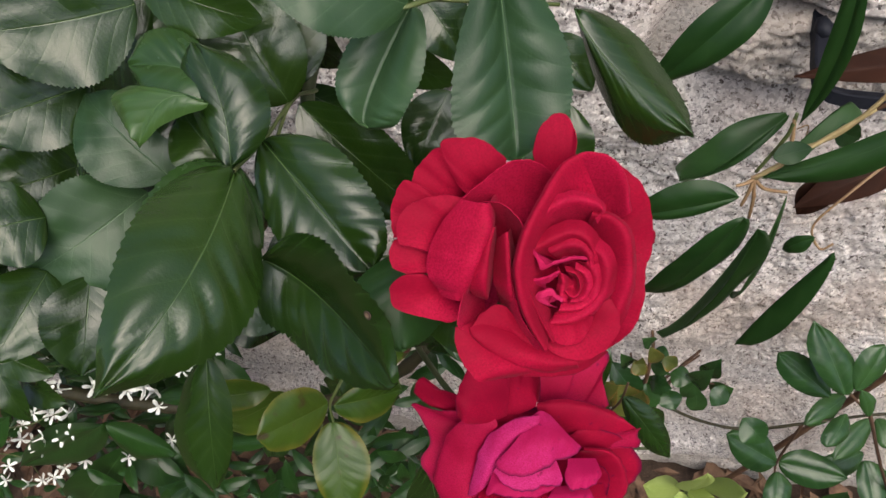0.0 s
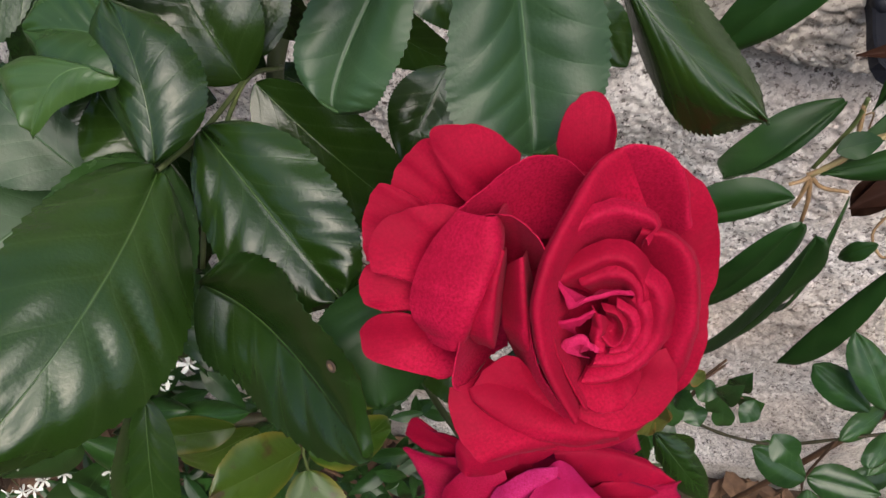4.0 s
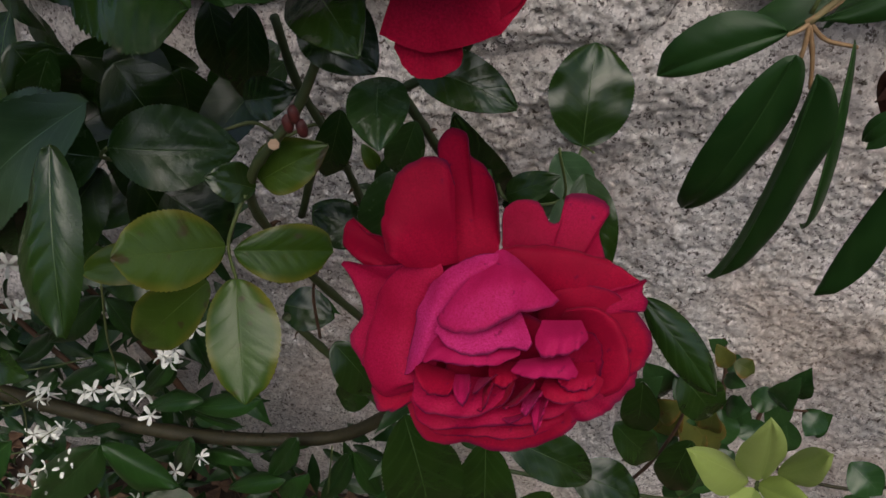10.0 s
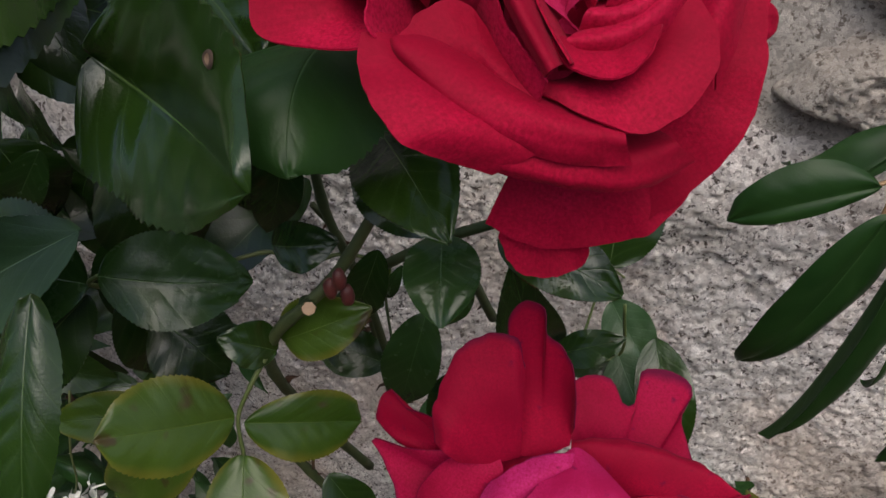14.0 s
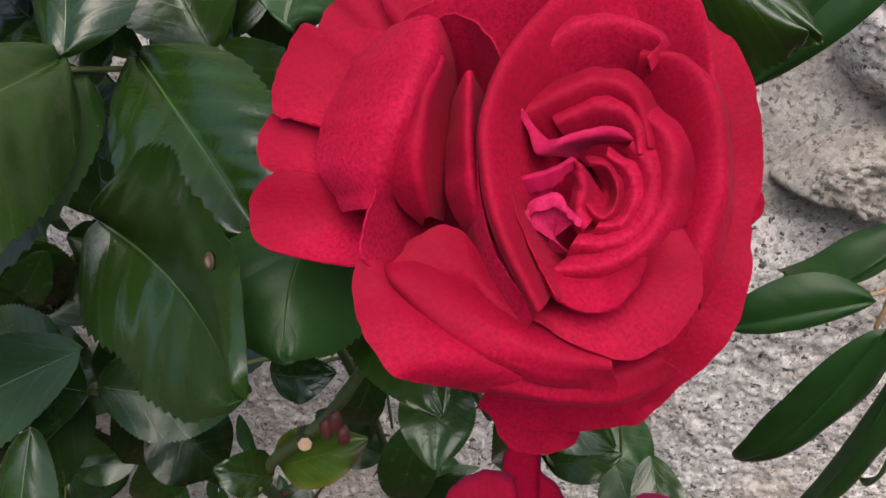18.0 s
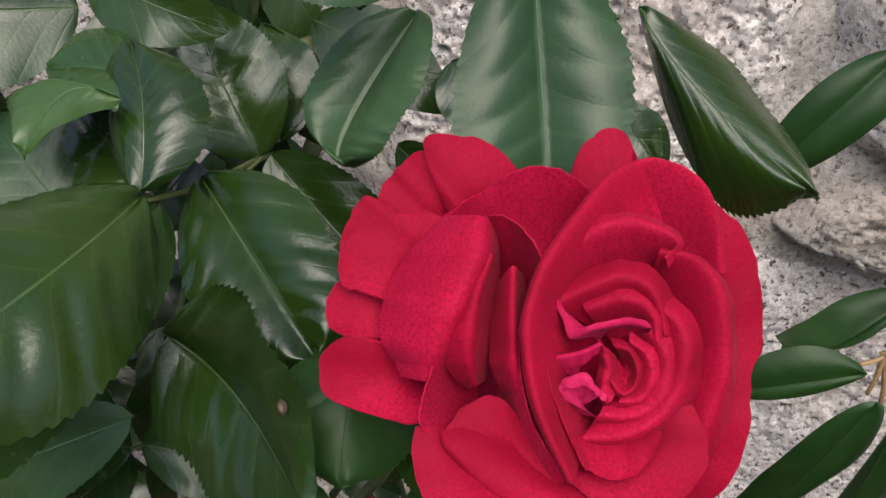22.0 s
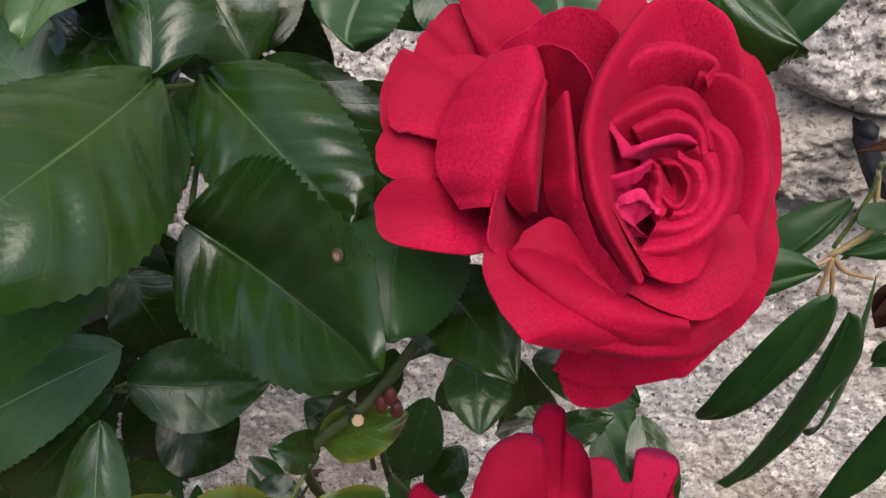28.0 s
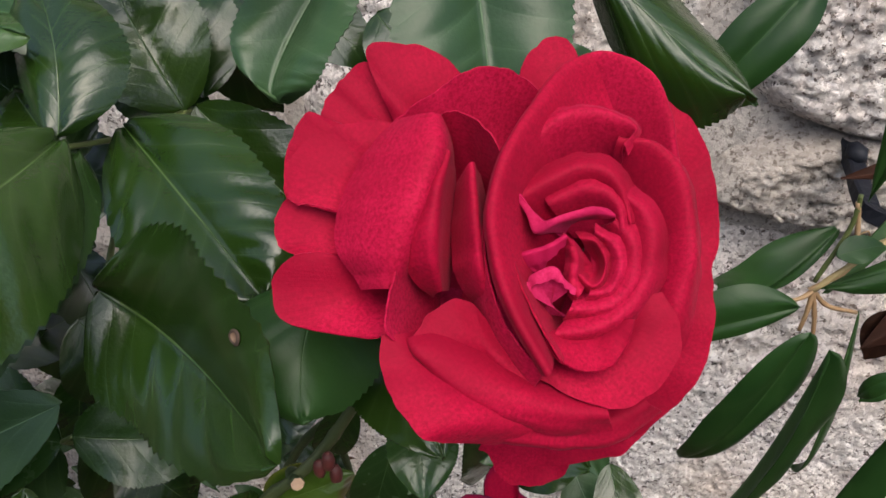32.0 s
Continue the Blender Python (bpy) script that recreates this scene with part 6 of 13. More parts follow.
leaf(rose_bush, (-0.009, 0.26, 1.086), (0.009, 0.25, 1.077), (0.021, -0.648, 0.761), 0.0141, mats=(ROSE_PALE, ROSE_UNDER), crumple=0.022, seed=95)
leaf(rose_bush, (-0.028, 0.27, 1.024), (-0.046, 0.26, 0.995), (-0.189, -0.886, 0.423), 0.0223, crumple=0.022, seed=96)
stem(rose_bush, [(0.006, 0.27, 1.074), (0.015, 0.255, 1.062), (0.041, 0.27, 1.052), (0.04, 0.262, 1.091)], 0.0008, 0.0007, PETIOLE, name="petiole", seed=97)
stem(rose_bush, [(-0.123, 0.42, 0.86), (-0.129, 0.43, 0.903), (-0.127, 0.43, 0.933), (-0.137, 0.43, 0.948)], 0.0012, 0.0008, CANE, name="cane", seed=98)
leaf(rose_bush, (-0.127, 0.43, 0.927), (-0.136, 0.43, 0.952), (0.536, -0.822, 0.193), 0.0138, mats=(YELLOW, YELLOW), crumple=0.022, seed=99)
leaf(rose_bush, (-0.128, 0.43, 0.909), (-0.114, 0.43, 0.943), (0.058, -0.998, -0.024), 0.0121, mats=(ROSE_PALE, ROSE_UNDER), crumple=0.022, seed=100)
leaf(rose_bush, (-0.131, 0.43, 0.899), (-0.15, 0.43, 0.907), (0.275, -0.704, 0.654), 0.0115, crumple=0.022, seed=101)
stem(rose_bush, [(-0.089, 0.26, 1.157), (-0.089, 0.265, 1.119), (-0.084, 0.275, 1.078), (-0.083, 0.29, 1.035), (-0.084, 0.31, 0.971), (-0.084, 0.33, 0.903)], 0.0022, 0.0020, CANE, name="cane", seed=102)
stem(rose_bush, [(-0.035, 0.19, 1.185), (-0.048, 0.185, 1.162), (-0.058, 0.18, 1.15), (-0.071, 0.18, 1.135), (-0.081, 0.185, 1.114), (-0.087, 0.2, 1.079), (-0.091, 0.23, 1.016), (-0.079, 0.25, 0.959)], 0.0018, 0.0024, CANE, name="cane", seed=103)
stem(rose_bush, [(-0.189, 0.33, 0.849), (-0.164, 0.335, 0.797), (-0.137, 0.34, 0.732), (-0.118, 0.35, 0.656)], 0.0035, 0.0030, CANE, name="cane", seed=104)
stem(rose_bush, [(-0.593, 0.33, 0.654), (-0.517, 0.33, 0.638), (-0.448, 0.335, 0.615), (-0.364, 0.35, 0.587), (-0.276, 0.37, 0.572), (-0.201, 0.385, 0.582), (-0.116, 0.39, 0.665), (-0.066, 0.4, 0.742)], 0.0084, 0.0070, OLD_CANE, name="cane", label="old brown-green cane lying across the jasmine", seed=105)
stem(rose_bush, [(0.008, 0.16, 1.04), (-0.014, 0.21, 1.006), (-0.042, 0.25, 0.984), (-0.084, 0.33, 0.909)], 0.0022, 0.0022, CANE, name="cane", seed=106)
stem(rose_bush, [(0.02, 0.2, 1.223), (0.006, 0.23, 1.162), (-0.037, 0.24, 1.128), (-0.078, 0.25, 1.087), (-0.105, 0.26, 1.033)], 0.0021, 0.0021, CANE, name="cane", seed=107)
stem(rose_bush, [(-0.035, 0.26, 1.121), (-0.03, 0.28, 1.081), (-0.022, 0.3, 1.034)], 0.0025, 0.0025, CANE, name="cane", seed=108)
stem(rose_bush, [(-0.1204, 0.3215, 1.2581), (-0.1112, 0.3149, 1.2292), (-0.1133, 0.2883, 1.2017), (-0.0981, 0.2733, 1.1562)], 0.0040, 0.0040, CANE, name="cane", seed=109)
stem(rose_bush, [(-0.1061, 0.2466, 1.2454), (-0.1079, 0.2158, 1.2535), (-0.1106, 0.1891, 1.264)], 0.0010, 0.0008, PETIOLE, name="petiole", seed=110)
stem(rose_bush, [(-0.102, 0.275, 1.228), (-0.1056, 0.2467, 1.2453), (-0.1052, 0.2017, 1.2407), (-0.1026, 0.1776, 1.2288)], 0.0010, 0.0008, PETIOLE, name="petiole", seed=111)
stem(rose_bush, [(-0.0321, 0.2537, 1.3077), (-0.0461, 0.2328, 1.3164), (-0.0599, 0.2352, 1.3071)], 0.0010, 0.0008, PETIOLE, name="petiole", seed=112)
stem(rose_bush, [(-0.0522, 0.2437, 1.3156), (-0.04, 0.2476, 1.3094), (0.01, 0.2627, 1.3006)], 0.0010, 0.0008, PETIOLE, name="petiole", seed=113)
stem(rose_bush, [(-0.167, 0.23, 1.089), (-0.175, 0.215, 1.104), (-0.167, 0.212, 1.113)], 0.0010, 0.0009, PETIOLE, name="petiole", seed=114)
stem(rose_bush, [(0.045, 0.45, 0.943), (0.034, 0.48, 0.926)], 0.0009, 0.0008, PETIOLE, name="petiole", seed=115)
stem(rose_bush, [(0.034, 0.48, 0.926), (0.028, 0.46, 0.915), (0.023, 0.42, 0.916), (0.015, 0.4, 0.882)], 0.0010, 0.0011, PETIOLE, name="petiole", seed=116)
stem(rose_bush, [(-0.088, 0.268, 1.109), (-0.091, 0.268, 1.108), (-0.093, 0.268, 1.105)], 0.0016, 0.0002, TWIG, name="thorn", knots=0.0, sides=6, steps=3, seed=117)
stem(rose_bush, [(-0.088, 0.274, 1.093), (-0.085, 0.274, 1.094), (-0.082, 0.274, 1.094)], 0.0016, 0.0002, TWIG, name="thorn", knots=0.0, sides=6, steps=3, seed=118)
stem(rose_bush, [(-0.086, 0.282, 1.064), (-0.089, 0.282, 1.062), (-0.092, 0.282, 1.059)], 0.0016, 0.0002, TWIG, name="thorn", knots=0.0, sides=6, steps=3, seed=119)
stem(rose_bush, [(-0.085, 0.285, 1.052), (-0.082, 0.285, 1.054), (-0.079, 0.285, 1.053)], 0.0016, 0.0002, TWIG, name="thorn", knots=0.0, sides=6, steps=3, seed=120)
stem(rose_bush, [(-0.084, 0.292, 1.028), (-0.087, 0.292, 1.026), (-0.089, 0.292, 1.023)], 0.0016, 0.0002, TWIG, name="thorn", knots=0.0, sides=6, steps=3, seed=121)
stem(rose_bush, [(-0.084, 0.302, 0.999), (-0.081, 0.302, 1.001), (-0.078, 0.302, 1.001)], 0.0016, 0.0002, TWIG, name="thorn", knots=0.0, sides=6, steps=3, seed=122)
stem(rose_bush, [(-0.085, 0.316, 0.955), (-0.088, 0.316, 0.953), (-0.091, 0.316, 0.948)], 0.0016, 0.0002, TWIG, name="thorn", knots=0.0, sides=6, steps=3, seed=123)
stem(rose_bush, [(-0.085, 0.326, 0.918), (-0.081, 0.326, 0.921), (-0.077, 0.326, 0.921)], 0.0016, 0.0002, TWIG, name="thorn", knots=0.0, sides=6, steps=3, seed=124)
stem(rose_bush, [(-0.081, 0.187, 1.11), (-0.084, 0.187, 1.108), (-0.085, 0.187, 1.105)], 0.0016, 0.0002, TWIG, name="thorn", knots=0.0, sides=6, steps=3, seed=125)
stem(rose_bush, [(-0.085, 0.2, 1.084), (-0.083, 0.2, 1.086), (-0.08, 0.2, 1.087)], 0.0016, 0.0002, TWIG, name="thorn", knots=0.0, sides=6, steps=3, seed=126)
stem(rose_bush, [(-0.088, 0.212, 1.059), (-0.091, 0.212, 1.057), (-0.093, 0.212, 1.053)], 0.0016, 0.0002, TWIG, name="thorn", knots=0.0, sides=6, steps=3, seed=127)
stem(rose_bush, [(-0.09, 0.224, 1.031), (-0.088, 0.224, 1.033), (-0.085, 0.224, 1.033)], 0.0016, 0.0002, TWIG, name="thorn", knots=0.0, sides=6, steps=3, seed=128)
stem(rose_bush, [(-0.181, 0.332, 0.83), (-0.186, 0.332, 0.824), (-0.189, 0.332, 0.817)], 0.0016, 0.0002, TWIG, name="thorn", knots=0.0, sides=6, steps=3, seed=129)
stem(rose_bush, [(-0.167, 0.335, 0.798), (-0.163, 0.335, 0.803), (-0.158, 0.335, 0.805)], 0.0016, 0.0002, TWIG, name="thorn", knots=0.0, sides=6, steps=3, seed=130)
stem(rose_bush, [(-0.148, 0.338, 0.756), (-0.153, 0.338, 0.748), (-0.156, 0.338, 0.739)], 0.0016, 0.0002, TWIG, name="thorn", knots=0.0, sides=6, steps=3, seed=131)
stem(rose_bush, [(-0.486, 0.335, 0.629), (-0.493, 0.335, 0.617), (-0.496, 0.335, 0.607)], 0.0016, 0.0002, OLD_CANE, name="thorn", knots=0.0, sides=6, steps=3, seed=132)
stem(rose_bush, [(-0.449, 0.342, 0.619), (-0.442, 0.342, 0.631), (-0.434, 0.342, 0.642)], 0.0016, 0.0002, OLD_CANE, name="thorn", knots=0.0, sides=6, steps=3, seed=133)
stem(rose_bush, [(-0.422, 0.346, 0.611), (-0.426, 0.346, 0.601), (-0.427, 0.346, 0.593)], 0.0016, 0.0002, OLD_CANE, name="thorn", knots=0.0, sides=6, steps=3, seed=134)
stem(rose_bush, [(-0.375, 0.354, 0.599), (-0.37, 0.354, 0.61), (-0.362, 0.354, 0.62)], 0.0016, 0.0002, OLD_CANE, name="thorn", knots=0.0, sides=6, steps=3, seed=135)
stem(rose_bush, [(-0.341, 0.359, 0.59), (-0.346, 0.359, 0.579), (-0.346, 0.359, 0.57)], 0.0016, 0.0002, OLD_CANE, name="thorn", knots=0.0, sides=6, steps=3, seed=136)
stem(rose_bush, [(-0.299, 0.366, 0.578), (-0.295, 0.366, 0.59), (-0.289, 0.366, 0.599)], 0.0016, 0.0002, OLD_CANE, name="thorn", knots=0.0, sides=6, steps=3, seed=137)
stem(rose_bush, [(-0.034, 0.265, 1.112), (-0.036, 0.265, 1.111), (-0.038, 0.265, 1.108)], 0.0016, 0.0002, TWIG, name="thorn", knots=0.0, sides=6, steps=3, seed=138)
stem(rose_bush, [(-0.03, 0.28, 1.082), (-0.027, 0.28, 1.084), (-0.025, 0.28, 1.084)], 0.0016, 0.0002, TWIG, name="thorn", knots=0.0, sides=6, steps=3, seed=139)
stem(rose_bush, [(-0.025, 0.294, 1.049), (-0.027, 0.294, 1.047), (-0.029, 0.294, 1.044)], 0.0016, 0.0002, TWIG, name="thorn", knots=0.0, sides=6, steps=3, seed=140)
stem(rose_bush, [(0.018, 0.206, 1.213), (0.016, 0.206, 1.214), (0.015, 0.206, 1.213)], 0.0016, 0.0002, TWIG, name="thorn", knots=0.0, sides=6, steps=3, seed=141)
stem(rose_bush, [(0.011, 0.22, 1.184), (0.013, 0.22, 1.183), (0.014, 0.22, 1.181)], 0.0016, 0.0002, TWIG, name="thorn", knots=0.0, sides=6, steps=3, seed=142)
stem(rose_bush, [(-0.112, 0.3, 1.093), (-0.103, 0.31, 1.062), (-0.099, 0.32, 1.011), (-0.097, 0.33, 0.946), (-0.094, 0.33, 0.913)], 0.0016, 0.0018, CANE, name="cane", seed=143)
stem(rose_bush, [(-0.102, 0.312, 1.049), (-0.105, 0.312, 1.047), (-0.108, 0.312, 1.043)], 0.0016, 0.0002, TWIG, name="thorn", knots=0.0, sides=6, steps=3, seed=144)
stem(rose_bush, [(-0.101, 0.316, 1.022), (-0.097, 0.316, 1.025), (-0.094, 0.316, 1.024)], 0.0016, 0.0002, TWIG, name="thorn", knots=0.0, sides=6, steps=3, seed=145)
stem(rose_bush, [(-0.099, 0.32, 0.99), (-0.103, 0.32, 0.987), (-0.107, 0.32, 0.982)], 0.0016, 0.0002, TWIG, name="thorn", knots=0.0, sides=6, steps=3, seed=146)
stem(rose_bush, [(-0.097, 0.324, 0.959), (-0.093, 0.324, 0.962), (-0.089, 0.324, 0.962)], 0.0016, 0.0002, TWIG, name="thorn", knots=0.0, sides=6, steps=3, seed=147)
stem(rose_bush, [(-0.095, 0.328, 0.933), (-0.1, 0.328, 0.93), (-0.103, 0.328, 0.924)], 0.0016, 0.0002, TWIG, name="thorn", knots=0.0, sides=6, steps=3, seed=148)
stem(rose_bush, [(-0.126, 0.24, 1.104), (-0.11, 0.25, 1.104), (-0.102, 0.26, 1.089), (-0.088, 0.27, 1.09), (-0.074, 0.28, 1.081)], 0.0010, 0.0009, PETIOLE, name="petiole", seed=149)
cut_stub(rose_bush, (-0.057, 0.176, 1.151), (0.4412, -0.7237, 0.5307))
lump(rose_bush, Vector((-0.048, 0.175, 1.162)), 0.0032, BUD, "leaf_bud", "small reddish bud scales", 0, (0.7, 0.7, 1.3))
lump(rose_bush, Vector((-0.045, 0.175, 1.166)), 0.0032, BUD, "leaf_bud", "small reddish bud scales", 1, (0.7, 0.7, 1.3))
lump(rose_bush, Vector((-0.043, 0.175, 1.16)), 0.0032, BUD, "leaf_bud", "small reddish bud scales", 2, (0.7, 0.7, 1.3))
scar(spotted, (-0.0477, 0.1382, 1.2534))
young_rose = thing("young_rose_bush", (0.45, 0.5, 0), "young rose shoots with small pointed green leaves close to the wall", "rose bush")
rose_leaf(young_rose, [(0.4063, 0.4384, 0.6673), (0.3802, 0.4638, 0.7022), (0.3534, 0.4938, 0.7305)], (0.3587, 0.4594, 0.6985), (0.4087, 0.4681, 0.6953), (0.55, 0.45), (0.70, 0.70), mats=(SMALL, ROSE_UNDER), quilt=0.014, n=49, m=13, seed=150)
rose_leaf(young_rose, [(0.4035, 0.4510, 0.6357), (0.3669, 0.4612, 0.6611), (0.3297, 0.4760, 0.6798)], (0.3750, 0.4774, 0.6678), (0.3512, 0.4517, 0.6499), (0.50, 0.50), (0.60, 0.60), mats=(SMALL, ROSE_UNDER), quilt=0.014, n=49, m=13, seed=151)
rose_leaf(young_rose, [(0.4153, 0.4421, 0.6742), (0.4250, 0.4593, 0.6998), (0.4340, 0.4810, 0.7189)], (0.4083, 0.4687, 0.7053), (0.4402, 0.4589, 0.6910), (0.55, 0.45), (0.60, 0.60), mats=(SMALL, ROSE_UNDER), quilt=0.014, n=49, m=13, seed=152)
rose_leaf(young_rose, [(0.4532, 0.4876, 0.5708), (0.4258, 0.4633, 0.5713), (0.3978, 0.4435, 0.5652)], (0.4178, 0.4768, 0.5767), (0.4362, 0.4591, 0.5591), (0.45, 0.40), (0.65, 0.65), mats=(SMALL, ROSE_UNDER), quilt=0.014, n=49, m=13, seed=153)
rose_leaf(young_rose, [(0.4195, 0.4566, 0.4031), (0.3792, 0.4624, 0.4257), (0.3383, 0.4727, 0.4417)], (0.3891, 0.4855, 0.4361), (0.3771, 0.4409, 0.4048), (0.45, 0.50), (0.60, 0.60), mats=(SMALL, ROSE_UNDER), quilt=0.014, n=49, m=13, seed=154)
rose_leaf(young_rose, [(0.4406, 0.4757, 0.3587), (0.4897, 0.4675, 0.3629), (0.5382, 0.4637, 0.3605)], (0.4775, 0.4929, 0.3759), (0.4840, 0.4480, 0.3438), (0.40, 0.50), (0.70, 0.70), mats=(SMALL, ROSE_UNDER), quilt=0.014, n=49, m=13, seed=155)
rose_leaf(young_rose, [(0.5163, 0.4901, 0.5125), (0.5230, 0.4692, 0.5120), (0.5291, 0.4529, 0.5050)], (0.5149, 0.4640, 0.5055), (0.5364, 0.4814, 0.5131), (0.50, 0.50), (0.70, 0.70), mats=(SMALL, ROSE_UNDER), quilt=0.014, n=49, m=13, seed=156)
rose_leaf(young_rose, [(0.5999, 0.5381, 0.2947), (0.5633, 0.5159, 0.2976), (0.5260, 0.4983, 0.2939)], (0.5455, 0.5249, 0.3019), (0.5769, 0.5012, 0.2799), (0.50, 0.50), (0.60, 0.60), mats=(SMALL, ROSE_UNDER), quilt=0.014, n=49, m=13, seed=157)
rose_leaf(young_rose, [(0.5687, 0.4965, 0.3582), (0.5768, 0.4614, 0.3477), (0.5844, 0.4308, 0.3307)], (0.5571, 0.4590, 0.3443), (0.6066, 0.4752, 0.3473), (0.50, 0.45), (0.60, 0.60), mats=(SMALL, ROSE_UNDER), quilt=0.014, n=49, m=13, seed=158)
rose_leaf(young_rose, [(0.4706, 0.4573, 0.5838), (0.4608, 0.4638, 0.6039), (0.4503, 0.4749, 0.6175)], (0.4543, 0.4635, 0.6006), (0.4741, 0.4706, 0.6012), (0.50, 0.50), (0.70, 0.70), mats=(SMALL, ROSE_UNDER), quilt=0.014, n=49, m=13, seed=159)
rose_leaf(young_rose, [(0.4013, 0.4139, 0.6707), (0.3895, 0.3911, 0.6707), (0.3772, 0.3729, 0.6642)], (0.3743, 0.3908, 0.6683), (0.4028, 0.3903, 0.6628), (0.50, 0.50), (0.60, 0.60), mats=(SMALL, ROSE_UNDER), quilt=0.014, n=49, m=13, seed=160)
rose_leaf(young_rose, [(0.5537, 0.5322, 0.4254), (0.5266, 0.4980, 0.4190), (0.4989, 0.4684, 0.4061)], (0.5134, 0.5074, 0.4232), (0.5436, 0.4941, 0.4086), (0.50, 0.50), (0.70, 0.70), mats=(SMALL, ROSE_UNDER), quilt=0.014, n=49, m=13, seed=161)
rose_leaf(young_rose, [(0.3974, 0.4190, 0.4612), (0.3959, 0.3919, 0.4572), (0.3937, 0.3694, 0.4467)], (0.3785, 0.3901, 0.4540), (0.4175, 0.3962, 0.4520), (0.50, 0.50), (0.60, 0.60), mats=(SMALL, ROSE_UNDER), quilt=0.014, n=49, m=13, seed=162)
leaf(young_rose, (0.502, 0.47, 0.236), (0.498, 0.46, 0.109), (-0.689, -0.721, 0.078), 0.0570, mats=(SMALL, ROSE_UNDER), fold=0.15, n=36, m=9, outline='ellipse', seed=163)
leaf(young_rose, (0.567, 0.47, 0.293), (0.586, 0.46, 0.153), (-0.584, -0.811, -0.021), 0.0564, mats=(SMALL, ROSE_UNDER), fold=0.15, n=36, m=9, outline='ellipse', seed=164)
stem(young_rose, [(0.226, 0.46, 0.538), (0.284, 0.455, 0.512), (0.342, 0.45, 0.515), (0.401, 0.45, 0.554), (0.474, 0.46, 0.582), (0.54, 0.47, 0.589)], 0.0022, 0.0017, OLD_CANE, name="shoot", seed=165)
stem(young_rose, [(0.474, 0.46, 0.582), (0.433, 0.47, 0.619), (0.403, 0.47, 0.661)], 0.0020, 0.0015, TWIG, name="twig", seed=166)
stem(young_rose, [(0.401, 0.45, 0.554), (0.432, 0.47, 0.378), (0.446, 0.47, 0.322)], 0.0020, 0.0015, TWIG, name="twig", seed=167)
stem(young_rose, [(0.474, 0.46, 0.582), (0.559, 0.46, 0.421), (0.683, 0.46, 0.202)], 0.0025, 0.0020, TWIG, name="twig", seed=168)
stem(young_rose, [(0.226, 0.46, 0.538), (0.232, 0.48, 0.592), (0.257, 0.5, 0.622)], 0.0025, 0.0015, TWIG, name="twig", seed=169)
stem(young_rose, [(0.156, 0.42, 0.465), (0.168, 0.42, 0.568), (0.177, 0.42, 0.656), (0.177, 0.44, 0.71), (0.171, 0.45, 0.739)], 0.0030, 0.0018, TWIG, name="twig", seed=170)
stem(young_rose, [(0.18, 0.42, 0.636), (0.212, 0.45, 0.639), (0.259, 0.5, 0.608)], 0.0020, 0.0013, TWIG, name="twig", seed=171)
leaf(young_rose, (0.239, 0.43, 0.694), (0.241, 0.42, 0.749), (-0.481, -0.866, -0.14), 0.0236, mats=(SMALL, ROSE_UNDER), fold=0.15, n=36, m=9, outline='ellipse', seed=172)
leaf(young_rose, (0.259, 0.43, 0.647), (0.273, 0.42, 0.685), (-0.792, -0.595, 0.135), 0.0274, mats=(SMALL, ROSE_UNDER), fold=0.15, n=36, m=9, outline='ellipse', seed=173)
leaf(young_rose, (0.203, 0.43, 0.685), (0.225, 0.42, 0.687), (-0.31, -0.523, 0.794), 0.0254, mats=(SMALL, ROSE_UNDER), fold=0.15, n=36, m=9, outline='ellipse', seed=174)
leaf(young_rose, (0.194, 0.43, 0.683), (0.192, 0.42, 0.629), (-0.236, -0.954, 0.185), 0.0367, mats=(SMALL, ROSE_UNDER), fold=0.15, n=36, m=9, outline='ellipse', seed=175)
leaf(young_rose, (0.184, 0.43, 0.611), (0.182, 0.42, 0.584), (-0.206, -0.912, 0.353), 0.0313, mats=(SMALL, ROSE_UNDER), fold=0.15, n=36, m=9, outline='ellipse', seed=176)
leaf(young_rose, (0.128, 0.43, 0.668), (0.102, 0.42, 0.73), (0.495, -0.866, 0.068), 0.0337, mats=(SMALL, ROSE_UNDER), fold=0.15, n=36, m=9, outline='ellipse', seed=177)
leaf(young_rose, (0.13, 0.43, 0.649), (0.094, 0.42, 0.634), (-0.162, -0.597, 0.786), 0.0357, mats=(SMALL, ROSE_UNDER), fold=0.15, n=36, m=9, outline='ellipse', seed=178)
leaf(young_rose, (0.148, 0.43, 0.591), (0.096, 0.42, 0.603), (0.285, -0.503, 0.816), 0.0436, mats=(SMALL, ROSE_UNDER), fold=0.15, n=36, m=9, outline='ellipse', seed=179)
leaf(young_rose, (0.163, 0.43, 0.538), (0.162, 0.42, 0.467), (-0.171, -0.975, 0.14), 0.0410, mats=(SMALL, ROSE_UNDER), fold=0.15, n=36, m=9, outline='ellipse', seed=180)
leaf(young_rose, (0.239, 0.43, 0.656), (0.249, 0.42, 0.614), (-0.062, -0.974, 0.217), 0.0244, mats=(SMALL, ROSE_UNDER), fold=0.15, n=36, m=9, outline='ellipse', seed=181)
leaf(young_rose, (0.235, 0.43, 0.702), (0.225, 0.42, 0.648), (-0.398, -0.886, 0.238), 0.0234, mats=(SMALL, ROSE_UNDER), fold=0.15, n=36, m=9, outline='ellipse', seed=182)
leaf(young_rose, (0.169, 0.43, 0.747), (0.153, 0.42, 0.772), (0.677, -0.722, 0.144), 0.0159, mats=(SMALL, ROSE_UNDER), fold=0.15, n=36, m=9, outline='ellipse', seed=183)
